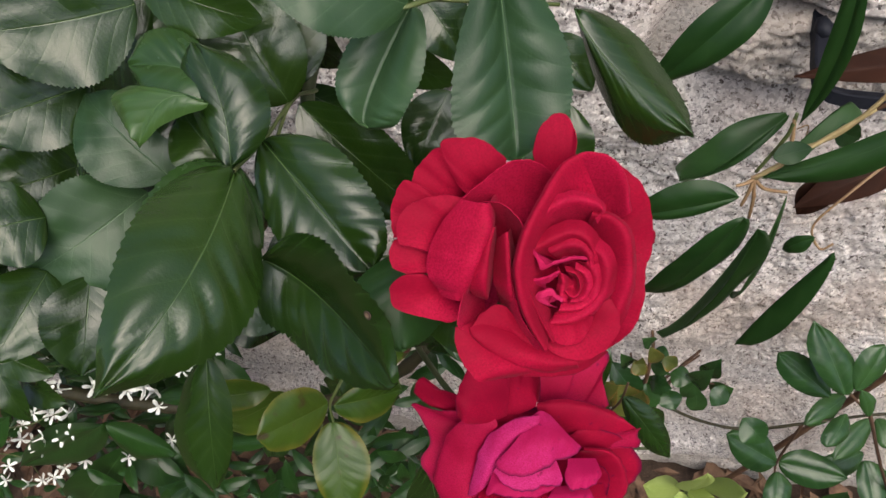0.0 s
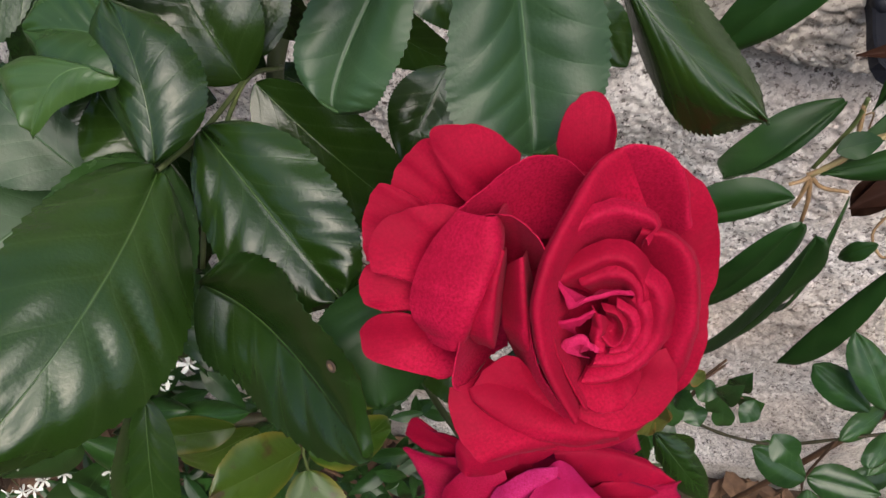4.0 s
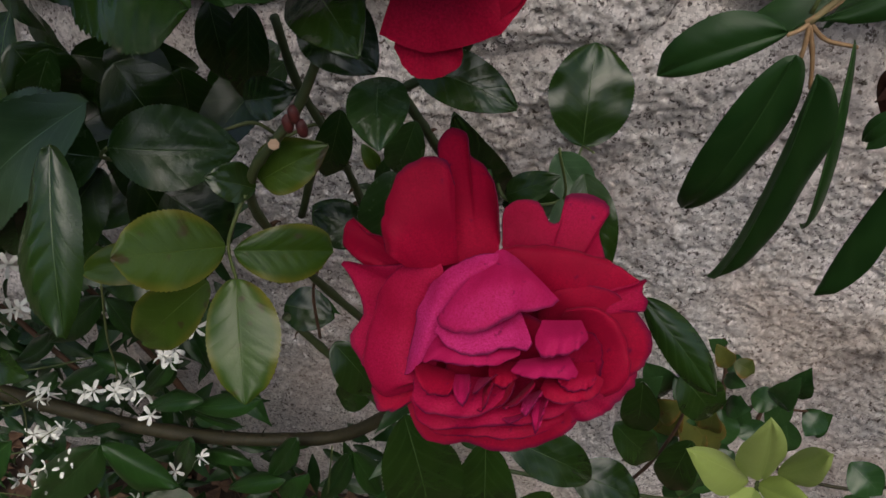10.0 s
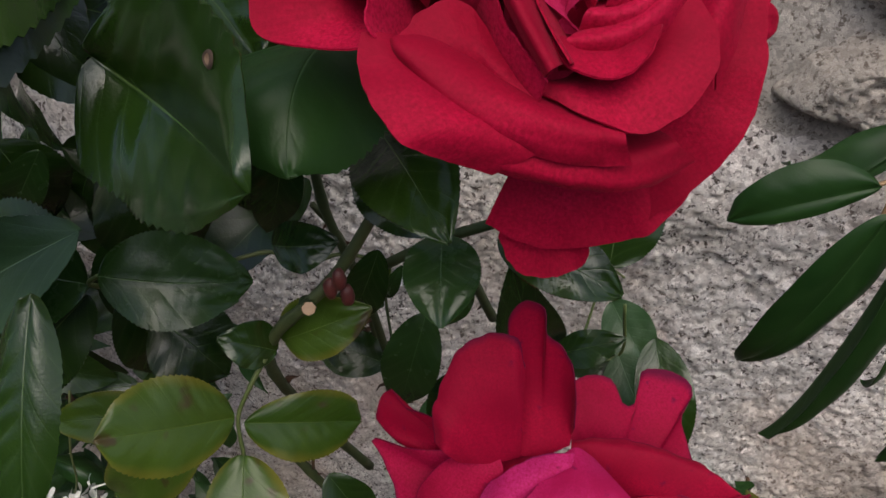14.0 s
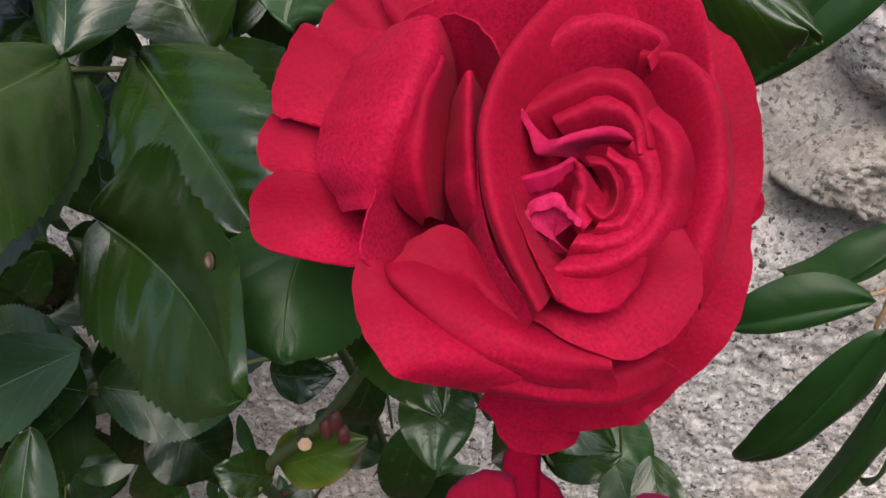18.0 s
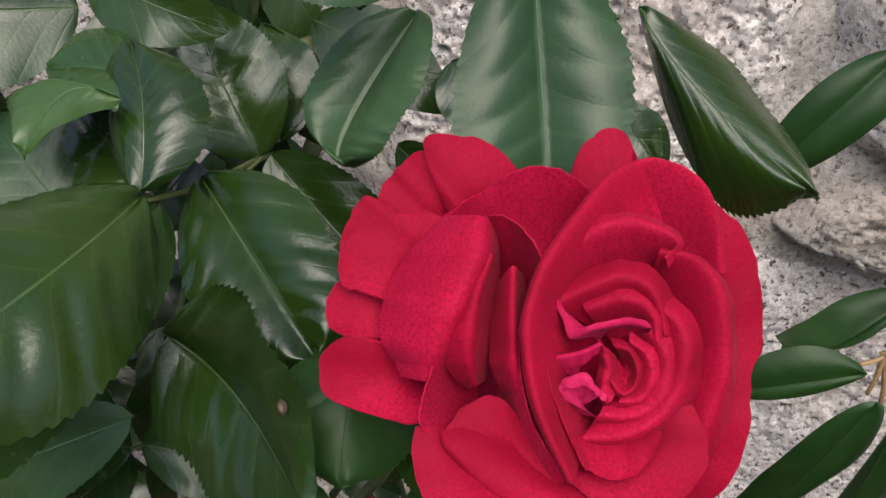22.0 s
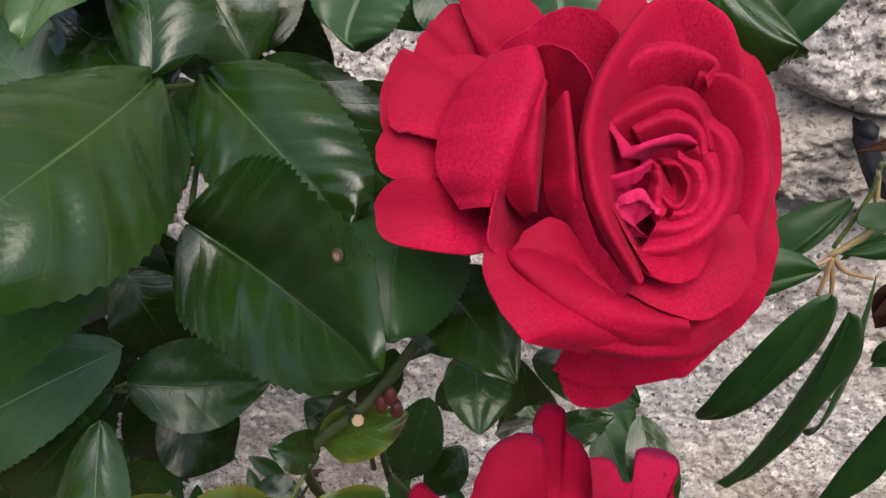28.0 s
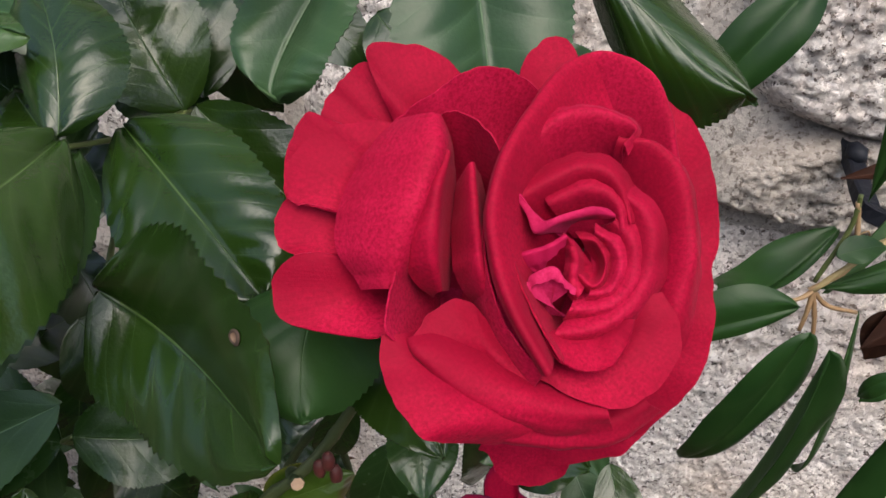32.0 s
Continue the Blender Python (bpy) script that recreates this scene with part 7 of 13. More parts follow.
leaf(young_rose, (0.174, 0.43, 0.731), (0.19, 0.42, 0.735), (-0.472, -0.454, 0.756), 0.0186, mats=(SMALL, ROSE_UNDER), fold=0.15, n=36, m=9, outline='ellipse', seed=184)
leaf(young_rose, (0.168, 0.43, 0.54), (0.192, 0.42, 0.516), (0.278, -0.755, 0.593), 0.0334, mats=(SMALL, ROSE_UNDER), fold=0.15, n=36, m=9, outline='ellipse', seed=185)
leaf(young_rose, (0.101, 0.43, 0.68), (0.117, 0.42, 0.62), (0.194, -0.958, 0.211), 0.0413, mats=(SMALL, ROSE_UNDER), fold=0.15, n=36, m=9, outline='ellipse', seed=186)
leaf(young_rose, (0.139, 0.4, 0.695), (0.181, 0.4, 0.628), (0.456, -0.843, 0.286), 0.0432, mats=(SICK, SICK), label="yellow and brown discoloured leaflet", fold=0.15, n=36, m=9, outline='ellipse', seed=187)
leaf(young_rose, (0.136, 0.4, 0.703), (0.123, 0.4, 0.648), (-0.41, -0.907, 0.097), 0.0339, mats=(SICK, SICK), label="yellow and brown discoloured leaflet", fold=0.15, n=36, m=9, outline='ellipse', seed=188)
leaf(young_rose, (0.171, 0.4, 0.762), (0.157, 0.4, 0.791), (0.304, -0.941, 0.147), 0.0173, mats=(SICK, SICK), label="yellow and brown discoloured leaflet", fold=0.15, n=36, m=9, outline='ellipse', seed=189)
leaf(young_rose, (0.174, 0.4, 0.771), (0.192, 0.4, 0.759), (0.377, -0.734, 0.565), 0.0186, mats=(SICK, SICK), label="yellow and brown discoloured leaflet", fold=0.15, n=36, m=9, outline='ellipse', seed=190)
leaf(young_rose, (0.154, 0.4, 0.767), (0.157, 0.4, 0.726), (-0.089, -0.996, -0.007), 0.0179, mats=(SICK, SICK), label="yellow and brown discoloured leaflet", fold=0.15, n=36, m=9, outline='ellipse', seed=191)
leaf(young_rose, (0.131, 0.42, 0.712), (0.172, 0.4, 0.666), (0.193, -0.825, 0.531), 0.0327, mats=(SMALL, ROSE_UNDER), fold=0.15, n=36, m=9, outline='ellipse', seed=192)
leaf(young_rose, (0.152, 0.42, 0.716), (0.131, 0.4, 0.77), (0.523, -0.845, -0.11), 0.0178, mats=(SMALL, ROSE_UNDER), fold=0.15, n=36, m=9, outline='ellipse', seed=193)
leaf(young_rose, (0.181, 0.42, 0.681), (0.199, 0.4, 0.705), (-0.863, -0.247, 0.441), 0.0212, mats=(SMALL, ROSE_UNDER), fold=0.15, n=36, m=9, outline='ellipse', seed=194)
leaf(young_rose, (0.178, 0.42, 0.671), (0.188, 0.4, 0.642), (-0.063, -0.832, 0.552), 0.0286, mats=(SMALL, ROSE_UNDER), fold=0.15, n=36, m=9, outline='ellipse', seed=195)
leaf(young_rose, (0.224, 0.42, 0.69), (0.229, 0.4, 0.759), (-0.633, -0.755, -0.173), 0.0248, mats=(SMALL, ROSE_UNDER), fold=0.15, n=36, m=9, outline='ellipse', seed=196)
leaf(young_rose, (0.204, 0.42, 0.66), (0.215, 0.4, 0.652), (-0.245, -0.473, 0.846), 0.0276, mats=(SMALL, ROSE_UNDER), fold=0.15, n=36, m=9, outline='ellipse', seed=197)
leaf(young_rose, (0.145, 0.42, 0.627), (0.1, 0.4, 0.663), (0.669, -0.469, 0.576), 0.0330, mats=(SMALL, ROSE_UNDER), fold=0.15, n=36, m=9, outline='ellipse', seed=198)
leaf(young_rose, (0.142, 0.42, 0.607), (0.133, 0.4, 0.591), (-0.121, -0.586, 0.801), 0.0319, mats=(SMALL, ROSE_UNDER), fold=0.15, n=36, m=9, outline='ellipse', seed=199)
leaf(young_rose, (0.176, 0.42, 0.519), (0.142, 0.4, 0.599), (0.611, -0.789, 0.062), 0.0363, mats=(SMALL, ROSE_UNDER), fold=0.15, n=36, m=9, outline='ellipse', seed=200)
leaf(young_rose, (0.262, 0.42, 0.69), (0.25, 0.4, 0.675), (-0.219, -0.498, 0.839), 0.0218, mats=(SMALL, ROSE_UNDER), fold=0.15, n=36, m=9, outline='ellipse', seed=201)
leaf(young_rose, (0.096, 0.42, 0.662), (0.118, 0.4, 0.736), (-0.632, -0.775, -0.021), 0.0363, mats=(SMALL, ROSE_UNDER), fold=0.15, n=36, m=9, outline='ellipse', seed=202)
leaf(young_rose, (0.174, 0.42, 0.72), (0.189, 0.4, 0.738), (-0.843, -0.174, 0.509), 0.0152, mats=(SMALL, ROSE_UNDER), fold=0.15, n=36, m=9, outline='ellipse', seed=203)
leaf(young_rose, (0.2, 0.42, 0.602), (0.182, 0.4, 0.579), (-0.249, -0.626, 0.739), 0.0295, mats=(SMALL, ROSE_UNDER), fold=0.15, n=36, m=9, outline='ellipse', seed=204)
leaf(young_rose, (0.306, 0.42, 0.611), (0.336, 0.4, 0.594), (-0.074, -0.708, 0.702), 0.0363, mats=(SMALL, ROSE_UNDER), fold=0.15, n=36, m=9, outline='ellipse', seed=205)
leaf(young_rose, (0.119, 0.4, 0.676), (0.139, 0.39, 0.714), (-0.733, -0.645, 0.216), 0.0258, mats=(SICK, SICK), label="yellow and brown discoloured leaflet", fold=0.15, n=36, m=9, outline='ellipse', seed=206)
leaf(young_rose, (0.158, 0.4, 0.67), (0.155, 0.39, 0.634), (-0.233, -0.932, 0.278), 0.0261, mats=(SICK, SICK), label="yellow and brown discoloured leaflet", fold=0.15, n=36, m=9, outline='ellipse', seed=207)
leaf(young_rose, (0.17, 0.4, 0.662), (0.166, 0.39, 0.713), (-0.193, -0.96, -0.203), 0.0209, mats=(SICK, SICK), label="yellow and brown discoloured leaflet", fold=0.15, n=36, m=9, outline='ellipse', seed=208)
leaf(young_rose, (0.147, 0.4, 0.758), (0.16, 0.39, 0.748), (-0.019, -0.719, 0.695), 0.0165, mats=(SICK, SICK), label="yellow and brown discoloured leaflet", fold=0.15, n=36, m=9, outline='ellipse', seed=209)
stem(young_rose, [(0.183, 0.43, 0.467), (0.176, 0.43, 0.558), (0.169, 0.43, 0.655), (0.151, 0.43, 0.719)], 0.0016, 0.0011, TWIG, name="twig", seed=210)
stem(young_rose, [(0.171, 0.43, 0.637), (0.2, 0.43, 0.63), (0.209, 0.43, 0.673), (0.23, 0.43, 0.677)], 0.0016, 0.0011, TWIG, name="twig", seed=211)
stem(young_rose, [(0.209, 0.43, 0.673), (0.236, 0.43, 0.67), (0.268, 0.43, 0.673)], 0.0016, 0.0011, TWIG, name="twig", seed=212)
stem(young_rose, [(0.172, 0.43, 0.599), (0.137, 0.43, 0.605), (0.101, 0.43, 0.649)], 0.0016, 0.0011, TWIG, name="twig", seed=213)
lime_shrub = thing("young_shrub", (0.2, 0.28, 0), "young shrub shoot with bright lime-green pointed leaves", "shrub")
rose_leaf(lime_shrub, [(0.1656, 0.2240, 0.8871), (0.1595, 0.2095, 0.9375), (0.1518, 0.2005, 0.9822)], (0.1451, 0.2120, 0.9221), (0.1697, 0.2145, 0.9323), (0.35, 0.50), (0.80, 0.70), mats=(LIME, LIME), name="leaf", quilt=0.008, teeth=0.0, n=49, m=13, seed=214)
rose_leaf(lime_shrub, [(0.1739, 0.2248, 0.8939), (0.1799, 0.2095, 0.9297), (0.1844, 0.1996, 0.9598)], (0.1793, 0.2196, 0.9307), (0.1865, 0.2089, 0.9106), (0.45, 0.40), (0.75, 0.75), mats=(LIME, LIME), name="leaf", quilt=0.008, teeth=0.0, n=49, m=13, seed=215)
rose_leaf(lime_shrub, [(0.1594, 0.2286, 0.8774), (0.1389, 0.2117, 0.9139), (0.1169, 0.2002, 0.9448)], (0.1412, 0.2063, 0.8908), (0.1409, 0.2235, 0.9092), (0.35, 0.40), (0.75, 0.75), mats=(LIME, LIME), name="leaf", quilt=0.008, teeth=0.0, n=49, m=13, seed=216)
rose_leaf(lime_shrub, [(0.1657, 0.2229, 0.8796), (0.1779, 0.2073, 0.8960), (0.1885, 0.1971, 0.9068)], (0.1750, 0.2197, 0.8985), (0.1731, 0.2060, 0.8890), (0.40, 0.50), (0.75, 0.75), mats=(LIME, LIME), name="leaf", quilt=0.008, teeth=0.0, n=49, m=13, seed=217)
leaf(lime_shrub, (0.165, 0.225, 0.871), (0.151, 0.2, 0.867), (-0.014, -0.15, 0.989), 0.0206, mats=(LIME, LIME), name="leaf", outline='lime', fold=0.08, bend=0.02, teeth=0.0, seed=218)
stem(lime_shrub, [(0.165, 0.225, 0.879), (0.183, 0.24, 0.749), (0.22, 0.26, 0.525)], 0.0015, 0.0020, PETIOLE, seed=219)
stem(lime_shrub, [(0.226, 0.26, 0.517), (0.19, 0.26, 0.5), (0.2, 0.28, 0.0)], 0.002, 0.003, TWIG, seed=3)
clematis = thing("clematis_vine", (0.3, 0.5, 0), "evergreen clematis vine with long leathery drooping leaves", "vine")
rose_leaf(clematis, [(0.1414, 0.3315, 1.1165), (0.1074, 0.3250, 1.1060), (0.0823, 0.3289, 1.0906)], (0.1083, 0.3330, 1.1244), (0.1120, 0.3232, 1.1005), (0.35, 0.46), (0.57, 0.65), mats=(CLEMATIS, ROSE_UNDER), name="leaf", quilt=0.006, teeth=0.0, seed=220)
rose_leaf(clematis, [(0.1881, 0.4281, 1.0979), (0.1433, 0.3900, 1.0784), (0.1043, 0.3389, 1.1169)], (0.1420, 0.4152, 1.0861), (0.1621, 0.3994, 1.0810), (0.34, 0.44), (0.46, 0.65), mats=(CLEMATIS, ROSE_UNDER), name="leaf", quilt=0.006, teeth=0.0, seed=221)
rose_leaf(clematis, [(0.1453, 0.3197, 1.1113), (0.1214, 0.3145, 1.0390), (0.1052, 0.3348, 0.9971)], (0.1140, 0.3127, 1.0715), (0.1488, 0.3208, 1.0679), (0.30, 0.27), (0.68, 0.63), mats=(CLEMATIS, ROSE_UNDER), name="leaf", quilt=0.006, teeth=0.0, seed=222)
rose_leaf(clematis, [(0.1568, 0.3199, 1.1011), (0.1417, 0.3187, 1.0043), (0.1272, 0.3268, 0.9474)], (0.1451, 0.3069, 1.0232), (0.1731, 0.3259, 1.0466), (0.32, 0.25), (0.69, 0.40), mats=(CLEMATIS, ROSE_UNDER), name="leaf", quilt=0.006, teeth=0.0, seed=223)
rose_leaf(clematis, [(0.1758, 0.3461, 1.1050), (0.1788, 0.3406, 1.0023), (0.1812, 0.3632, 0.9654)], (0.1839, 0.3472, 1.0068), (0.1861, 0.3460, 1.0231), (0.49, 0.39), (0.66, 0.65), mats=(CLEMATIS, ROSE_UNDER), name="leaf", quilt=0.006, teeth=0.0, seed=224)
rose_leaf(clematis, [(0.2238, 0.4170, 1.1025), (0.2008, 0.3903, 1.1464), (0.1633, 0.3620, 1.1019)], (0.2129, 0.3860, 1.1393), (0.2158, 0.3890, 1.1376), (0.43, 0.38), (0.69, 0.40), mats=(CLEMATIS, ROSE_UNDER), name="leaf", quilt=0.006, teeth=0.0, seed=225)
rose_leaf(clematis, [(0.1545, 0.3545, 1.2716), (0.1612, 0.3445, 1.2243), (0.1600, 0.3445, 1.1701)], (0.1538, 0.3485, 1.2310), (0.1655, 0.3405, 1.2318), (0.42, 0.45), (0.8, 0.8), mats=(CLEMATIS, ROSE_UNDER), name="leaf", quilt=0.006, teeth=0.0, seed=226)
stem(clematis, [(0.163, 0.36, 1.164), (0.164, 0.36, 1.153), (0.163, 0.36, 1.14), (0.155, 0.357, 1.113)], 0.0012, 0.0012, PETIOLE, name="petiole", seed=227)
rose_leaf(clematis, [(0.1060, 0.3250, 1.2743), (0.0838, 0.3120, 1.2484), (0.0643, 0.3150, 1.2146)], (0.0782, 0.3170, 1.2596), (0.1020, 0.3110, 1.2530), (0.40, 0.40), (0.75, 0.75), mats=(CLEMATIS, ROSE_UNDER), name="leaf", quilt=0.006, teeth=0.0, seed=228)
rose_leaf(clematis, [(0.2498, 0.3624, 1.1815), (0.2087, 0.3564, 1.1386), (0.1589, 0.3584, 1.1084)], (0.2116, 0.3644, 1.1460), (0.2204, 0.3524, 1.1294), (0.42, 0.45), (0.75, 0.75), mats=(CLEMATIS, ROSE_UNDER), name="leaf", quilt=0.006, teeth=0.0, seed=231)
rose_leaf(clematis, [(0.2263, 0.3449, 1.0534), (0.2039, 0.3374, 0.9848), (0.1949, 0.3342, 0.9310)], (0.2149, 0.3435, 0.9930), (0.2198, 0.3279, 0.9789), (0.45, 0.49), (0.67, 0.63), mats=(CLEMATIS, ROSE_UNDER), name="leaf", quilt=0.006, teeth=0.0, seed=229)
rose_leaf(clematis, [(0.2099, 0.3483, 1.0630), (0.1994, 0.3485, 1.0518), (0.1974, 0.3535, 1.0388)], (0.1983, 0.3519, 1.0562), (0.2034, 0.3445, 1.0500), (0.45, 0.45), (0.65, 0.65), mats=(CLEMATIS, ROSE_UNDER), name="leaf", quilt=0.006, teeth=0.0, seed=230)
leaf(clematis, (0.216, 0.36, 1.045), (0.203, 0.36, 1.028), (-0.619, -0.626, 0.474), 0.0124, mats=(CLEMATIS, ROSE_UNDER), name="leaf", outline='long', teeth=0.0, quilt=0.004, wave=0.02, fold=0.2, bend=0.04, seed=231)
leaf(clematis, (0.158, 0.35, 1.135), (0.183, 0.36, 1.137), (0.155, -0.551, 0.82), 0.0143, mats=(CLEMATIS, ROSE_UNDER), name="leaf", outline='long', teeth=0.0, quilt=0.004, wave=0.02, fold=0.2, bend=0.04, seed=232)
leaf(clematis, (0.211, 0.4, 1.114), (0.234, 0.41, 1.1), (0.496, -0.841, 0.215), 0.0181, mats=(CLEMATIS, ROSE_UNDER), name="leaf", outline='long', teeth=0.0, quilt=0.004, wave=0.02, fold=0.2, bend=0.04, seed=233)
stem(clematis, [(0.21, 0.37, 1.165), (0.194, 0.365, 1.148), (0.172, 0.358, 1.128), (0.155, 0.355, 1.109)], 0.0016, 0.0015, STRAW, seed=234)
stem(clematis, [(0.155, 0.355, 1.109), (0.151, 0.353, 1.106), (0.145, 0.352, 1.103)], 0.0013, 0.0011, TAN, name="petiole", seed=235)
stem(clematis, [(0.155, 0.355, 1.109), (0.155, 0.353, 1.097), (0.154, 0.352, 1.084)], 0.0013, 0.0011, TAN, name="petiole", seed=236)
stem(clematis, [(0.155, 0.355, 1.109), (0.16, 0.353, 1.091), (0.163, 0.352, 1.072)], 0.0013, 0.0011, TAN, name="petiole", seed=237)
stem(clematis, [(0.155, 0.355, 1.109), (0.165, 0.356, 1.099), (0.182, 0.36, 1.093)], 0.0013, 0.0011, TAN, name="petiole", seed=238)
stem(clematis, [(0.256, 0.4, 1.089), (0.232, 0.38, 1.075), (0.217, 0.37, 1.049), (0.225, 0.36, 1.036), (0.232, 0.36, 1.043)], 0.0009, 0.0009, TAN, name="petiole", seed=239)
stem(clematis, [(0.163, 0.36, 1.16), (0.168, 0.36, 1.141), (0.169, 0.358, 1.122), (0.153, 0.355, 1.109)], 0.0012, 0.0012, TAN, name="petiole", seed=240)
stem(clematis, [(0.276, 0.5, 1.195), (0.267, 0.5, 1.191), (0.248, 0.52, 1.149)], 0.0012, 0.0008, TWIG, name="twig", seed=241)
stem(clematis, [(0.186, 0.4, 1.113), (0.192, 0.4, 1.117), (0.195, 0.4, 1.104), (0.199, 0.4, 1.107)], 0.0005, 0.0005, TAN, name="tendril", seed=242)
stem(clematis, [(0.225, 0.38, 1.198), (0.21, 0.37, 1.171), (0.194, 0.365, 1.145), (0.171, 0.36, 1.131)], 0.0014, 0.0013, STRAW, seed=243)
stem(clematis, [(0.21, 0.37, 1.165), (0.42, 0.42, 1.25), (0.5, 0.48, 0.9), (0.45, 0.5, 0.4), (0.4, 0.52, 0)], 0.0016, 0.005, TWIG, name="main_stem", seed=4)
dry_a = thing("dry_leaf", (0.3, 0.45, 1.1), "dry curled red-brown leaf caught in the vine", "dead leaf", "dry leaves")
leaf(dry_a, (0.296, 0.46, 1.138), (0.181, 0.431, 1.131), (0.082, -0.53, 0.844), 0.0255, mats=(DRY, DRY), name="blade", outline='long', fold=0.5, bend=0.06, teeth=0.0, seed=244)
dry_b = thing("dry_leaf", (0.3, 0.4, 1.04), "dry dark brown leaf hanging under the vine", "dead leaf", "dry leaves")
leaf(dry_b, (0.28, 0.42, 1.07), (0.21, 0.395, 1.037), (-0.176, -0.568, 0.804), 0.0292, mats=(DRY, DRY), name="blade", outline='long', fold=0.4, bend=0.06, teeth=0.0, seed=245)
leaf(dry_b, (0.228, 0.41, 1.056), (0.218, 0.4, 1.024), (-0.329, -0.867, 0.374), 0.0240, mats=(DRY, DRY), name="blade", outline='long', fold=0.4, bend=0.06, teeth=0.0, seed=246)
hook((0.233, 0.545, 1.079), (0.227, 0.5, 1.08), (0.235, 0.48, 1.075), (0.285, 0.48, 1.072), (0.33, 0.49, 1.055))
jasmine = thing("star_jasmine", (-0.4, 0.4, 0), "star jasmine with pointed green leaves and small white star flowers", "jasmine")
rose_leaf(jasmine, [(-0.2945, 0.3120, 0.7283), (-0.3226, 0.3080, 0.7278), (-0.3682, 0.3100, 0.6989)], (-0.3345, 0.3240, 0.7190), (-0.3190, 0.3000, 0.7222), (0.45, 0.45), (0.95, 0.95), mats=(JASMINE, JASMINE), quilt=0.010, teeth=0.0, name="leaf", n=33, m=13, seed=501)
rose_leaf(jasmine, [(-0.3184, 0.3160, 0.7060), (-0.2705, 0.3120, 0.7278), (-0.2317, 0.3140, 0.7427)], (-0.2829, 0.3280, 0.7212), (-0.2659, 0.3040, 0.7192), (0.45, 0.45), (0.95, 0.95), mats=(JASMINE, JASMINE), quilt=0.010, teeth=0.0, name="leaf", n=33, m=13, seed=502)
rose_leaf(jasmine, [(-0.3232, 0.3180, 0.6958), (-0.2939, 0.3140, 0.6932), (-0.2711, 0.3160, 0.6820)], (-0.3066, 0.3300, 0.6784), (-0.2929, 0.3060, 0.6965), (0.45, 0.45), (0.95, 0.95), mats=(JASMINE, JASMINE), quilt=0.010, teeth=0.0, name="leaf", n=33, m=13, seed=503)
rose_leaf(jasmine, [(-0.4384, 0.2960, 0.6358), (-0.4023, 0.2920, 0.6082), (-0.3674, 0.2940, 0.5726)], (-0.4051, 0.3080, 0.6126), (-0.4201, 0.2840, 0.5758), (0.45, 0.45), (0.95, 0.95), mats=(JASMINE, JASMINE), quilt=0.010, teeth=0.0, name="leaf", n=33, m=13, seed=504)
rose_leaf(jasmine, [(-0.4463, 0.3000, 0.6273), (-0.5240, 0.2960, 0.5427), (-0.6488, 0.2980, 0.4125)], (-0.5691, 0.3120, 0.5320), (-0.4943, 0.2880, 0.5322), (0.45, 0.45), (0.95, 0.95), mats=(JASMINE, JASMINE), quilt=0.010, teeth=0.0, name="leaf", n=33, m=13, seed=505)
rose_leaf(jasmine, [(-0.4284, 0.3200, 0.6372), (-0.4582, 0.3160, 0.6258), (-0.4986, 0.3180, 0.6040)], (-0.4735, 0.3320, 0.6077), (-0.4524, 0.3080, 0.6315), (0.45, 0.45), (0.95, 0.95), mats=(JASMINE, JASMINE), quilt=0.010, teeth=0.0, name="leaf", n=33, m=13, seed=506)
rose_leaf(jasmine, [(-0.4087, 0.3350, 0.7309), (-0.4466, 0.3310, 0.7044), (-0.4929, 0.3330, 0.6718)], (-0.4677, 0.3470, 0.6951), (-0.4360, 0.3230, 0.6996), (0.45, 0.45), (0.95, 0.95), mats=(JASMINE, JASMINE), quilt=0.010, teeth=0.0, name="leaf", n=33, m=13, seed=507)
rose_leaf(jasmine, [(-0.4257, 0.3380, 0.7396), (-0.3933, 0.3340, 0.7351), (-0.3761, 0.3360, 0.7078)], (-0.3994, 0.3500, 0.7296), (-0.4019, 0.3260, 0.7288), (0.45, 0.45), (0.95, 0.95), mats=(JASMINE, JASMINE), quilt=0.010, teeth=0.0, name="leaf", n=33, m=13, seed=508)
rose_leaf(jasmine, [(-0.3599, 0.3300, 0.8432), (-0.3515, 0.3260, 0.8219), (-0.3497, 0.3280, 0.7898)], (-0.3501, 0.3420, 0.8168), (-0.3547, 0.3180, 0.8235), (0.45, 0.45), (0.95, 0.95), mats=(JASMINE, JASMINE), quilt=0.010, teeth=0.0, name="leaf", n=33, m=13, seed=509)
rose_leaf(jasmine, [(-0.3698, 0.3350, 0.8378), (-0.4102, 0.3310, 0.8033), (-0.4642, 0.3330, 0.7559)], (-0.4345, 0.3470, 0.7984), (-0.3952, 0.3230, 0.7967), (0.45, 0.45), (0.95, 0.95), mats=(JASMINE, JASMINE), quilt=0.010, teeth=0.0, name="leaf", n=33, m=13, seed=510)
rose_leaf(jasmine, [(-0.4120, 0.3450, 0.6555), (-0.3699, 0.3410, 0.7067), (-0.3343, 0.3430, 0.7480)], (-0.3917, 0.3570, 0.6899), (-0.3515, 0.3330, 0.7126), (0.45, 0.45), (0.95, 0.95), mats=(JASMINE, JASMINE), quilt=0.010, teeth=0.0, name="leaf", n=33, m=13, seed=511)
rose_leaf(jasmine, [(-0.1707, 0.3300, 0.6417), (-0.1919, 0.3260, 0.5993), (-0.2237, 0.3280, 0.5286)], (-0.2078, 0.3420, 0.5799), (-0.1789, 0.3180, 0.5957), (0.45, 0.45), (0.95, 0.95), mats=(JASMINE, JASMINE), quilt=0.010, teeth=0.0, name="leaf", n=33, m=13, seed=512)
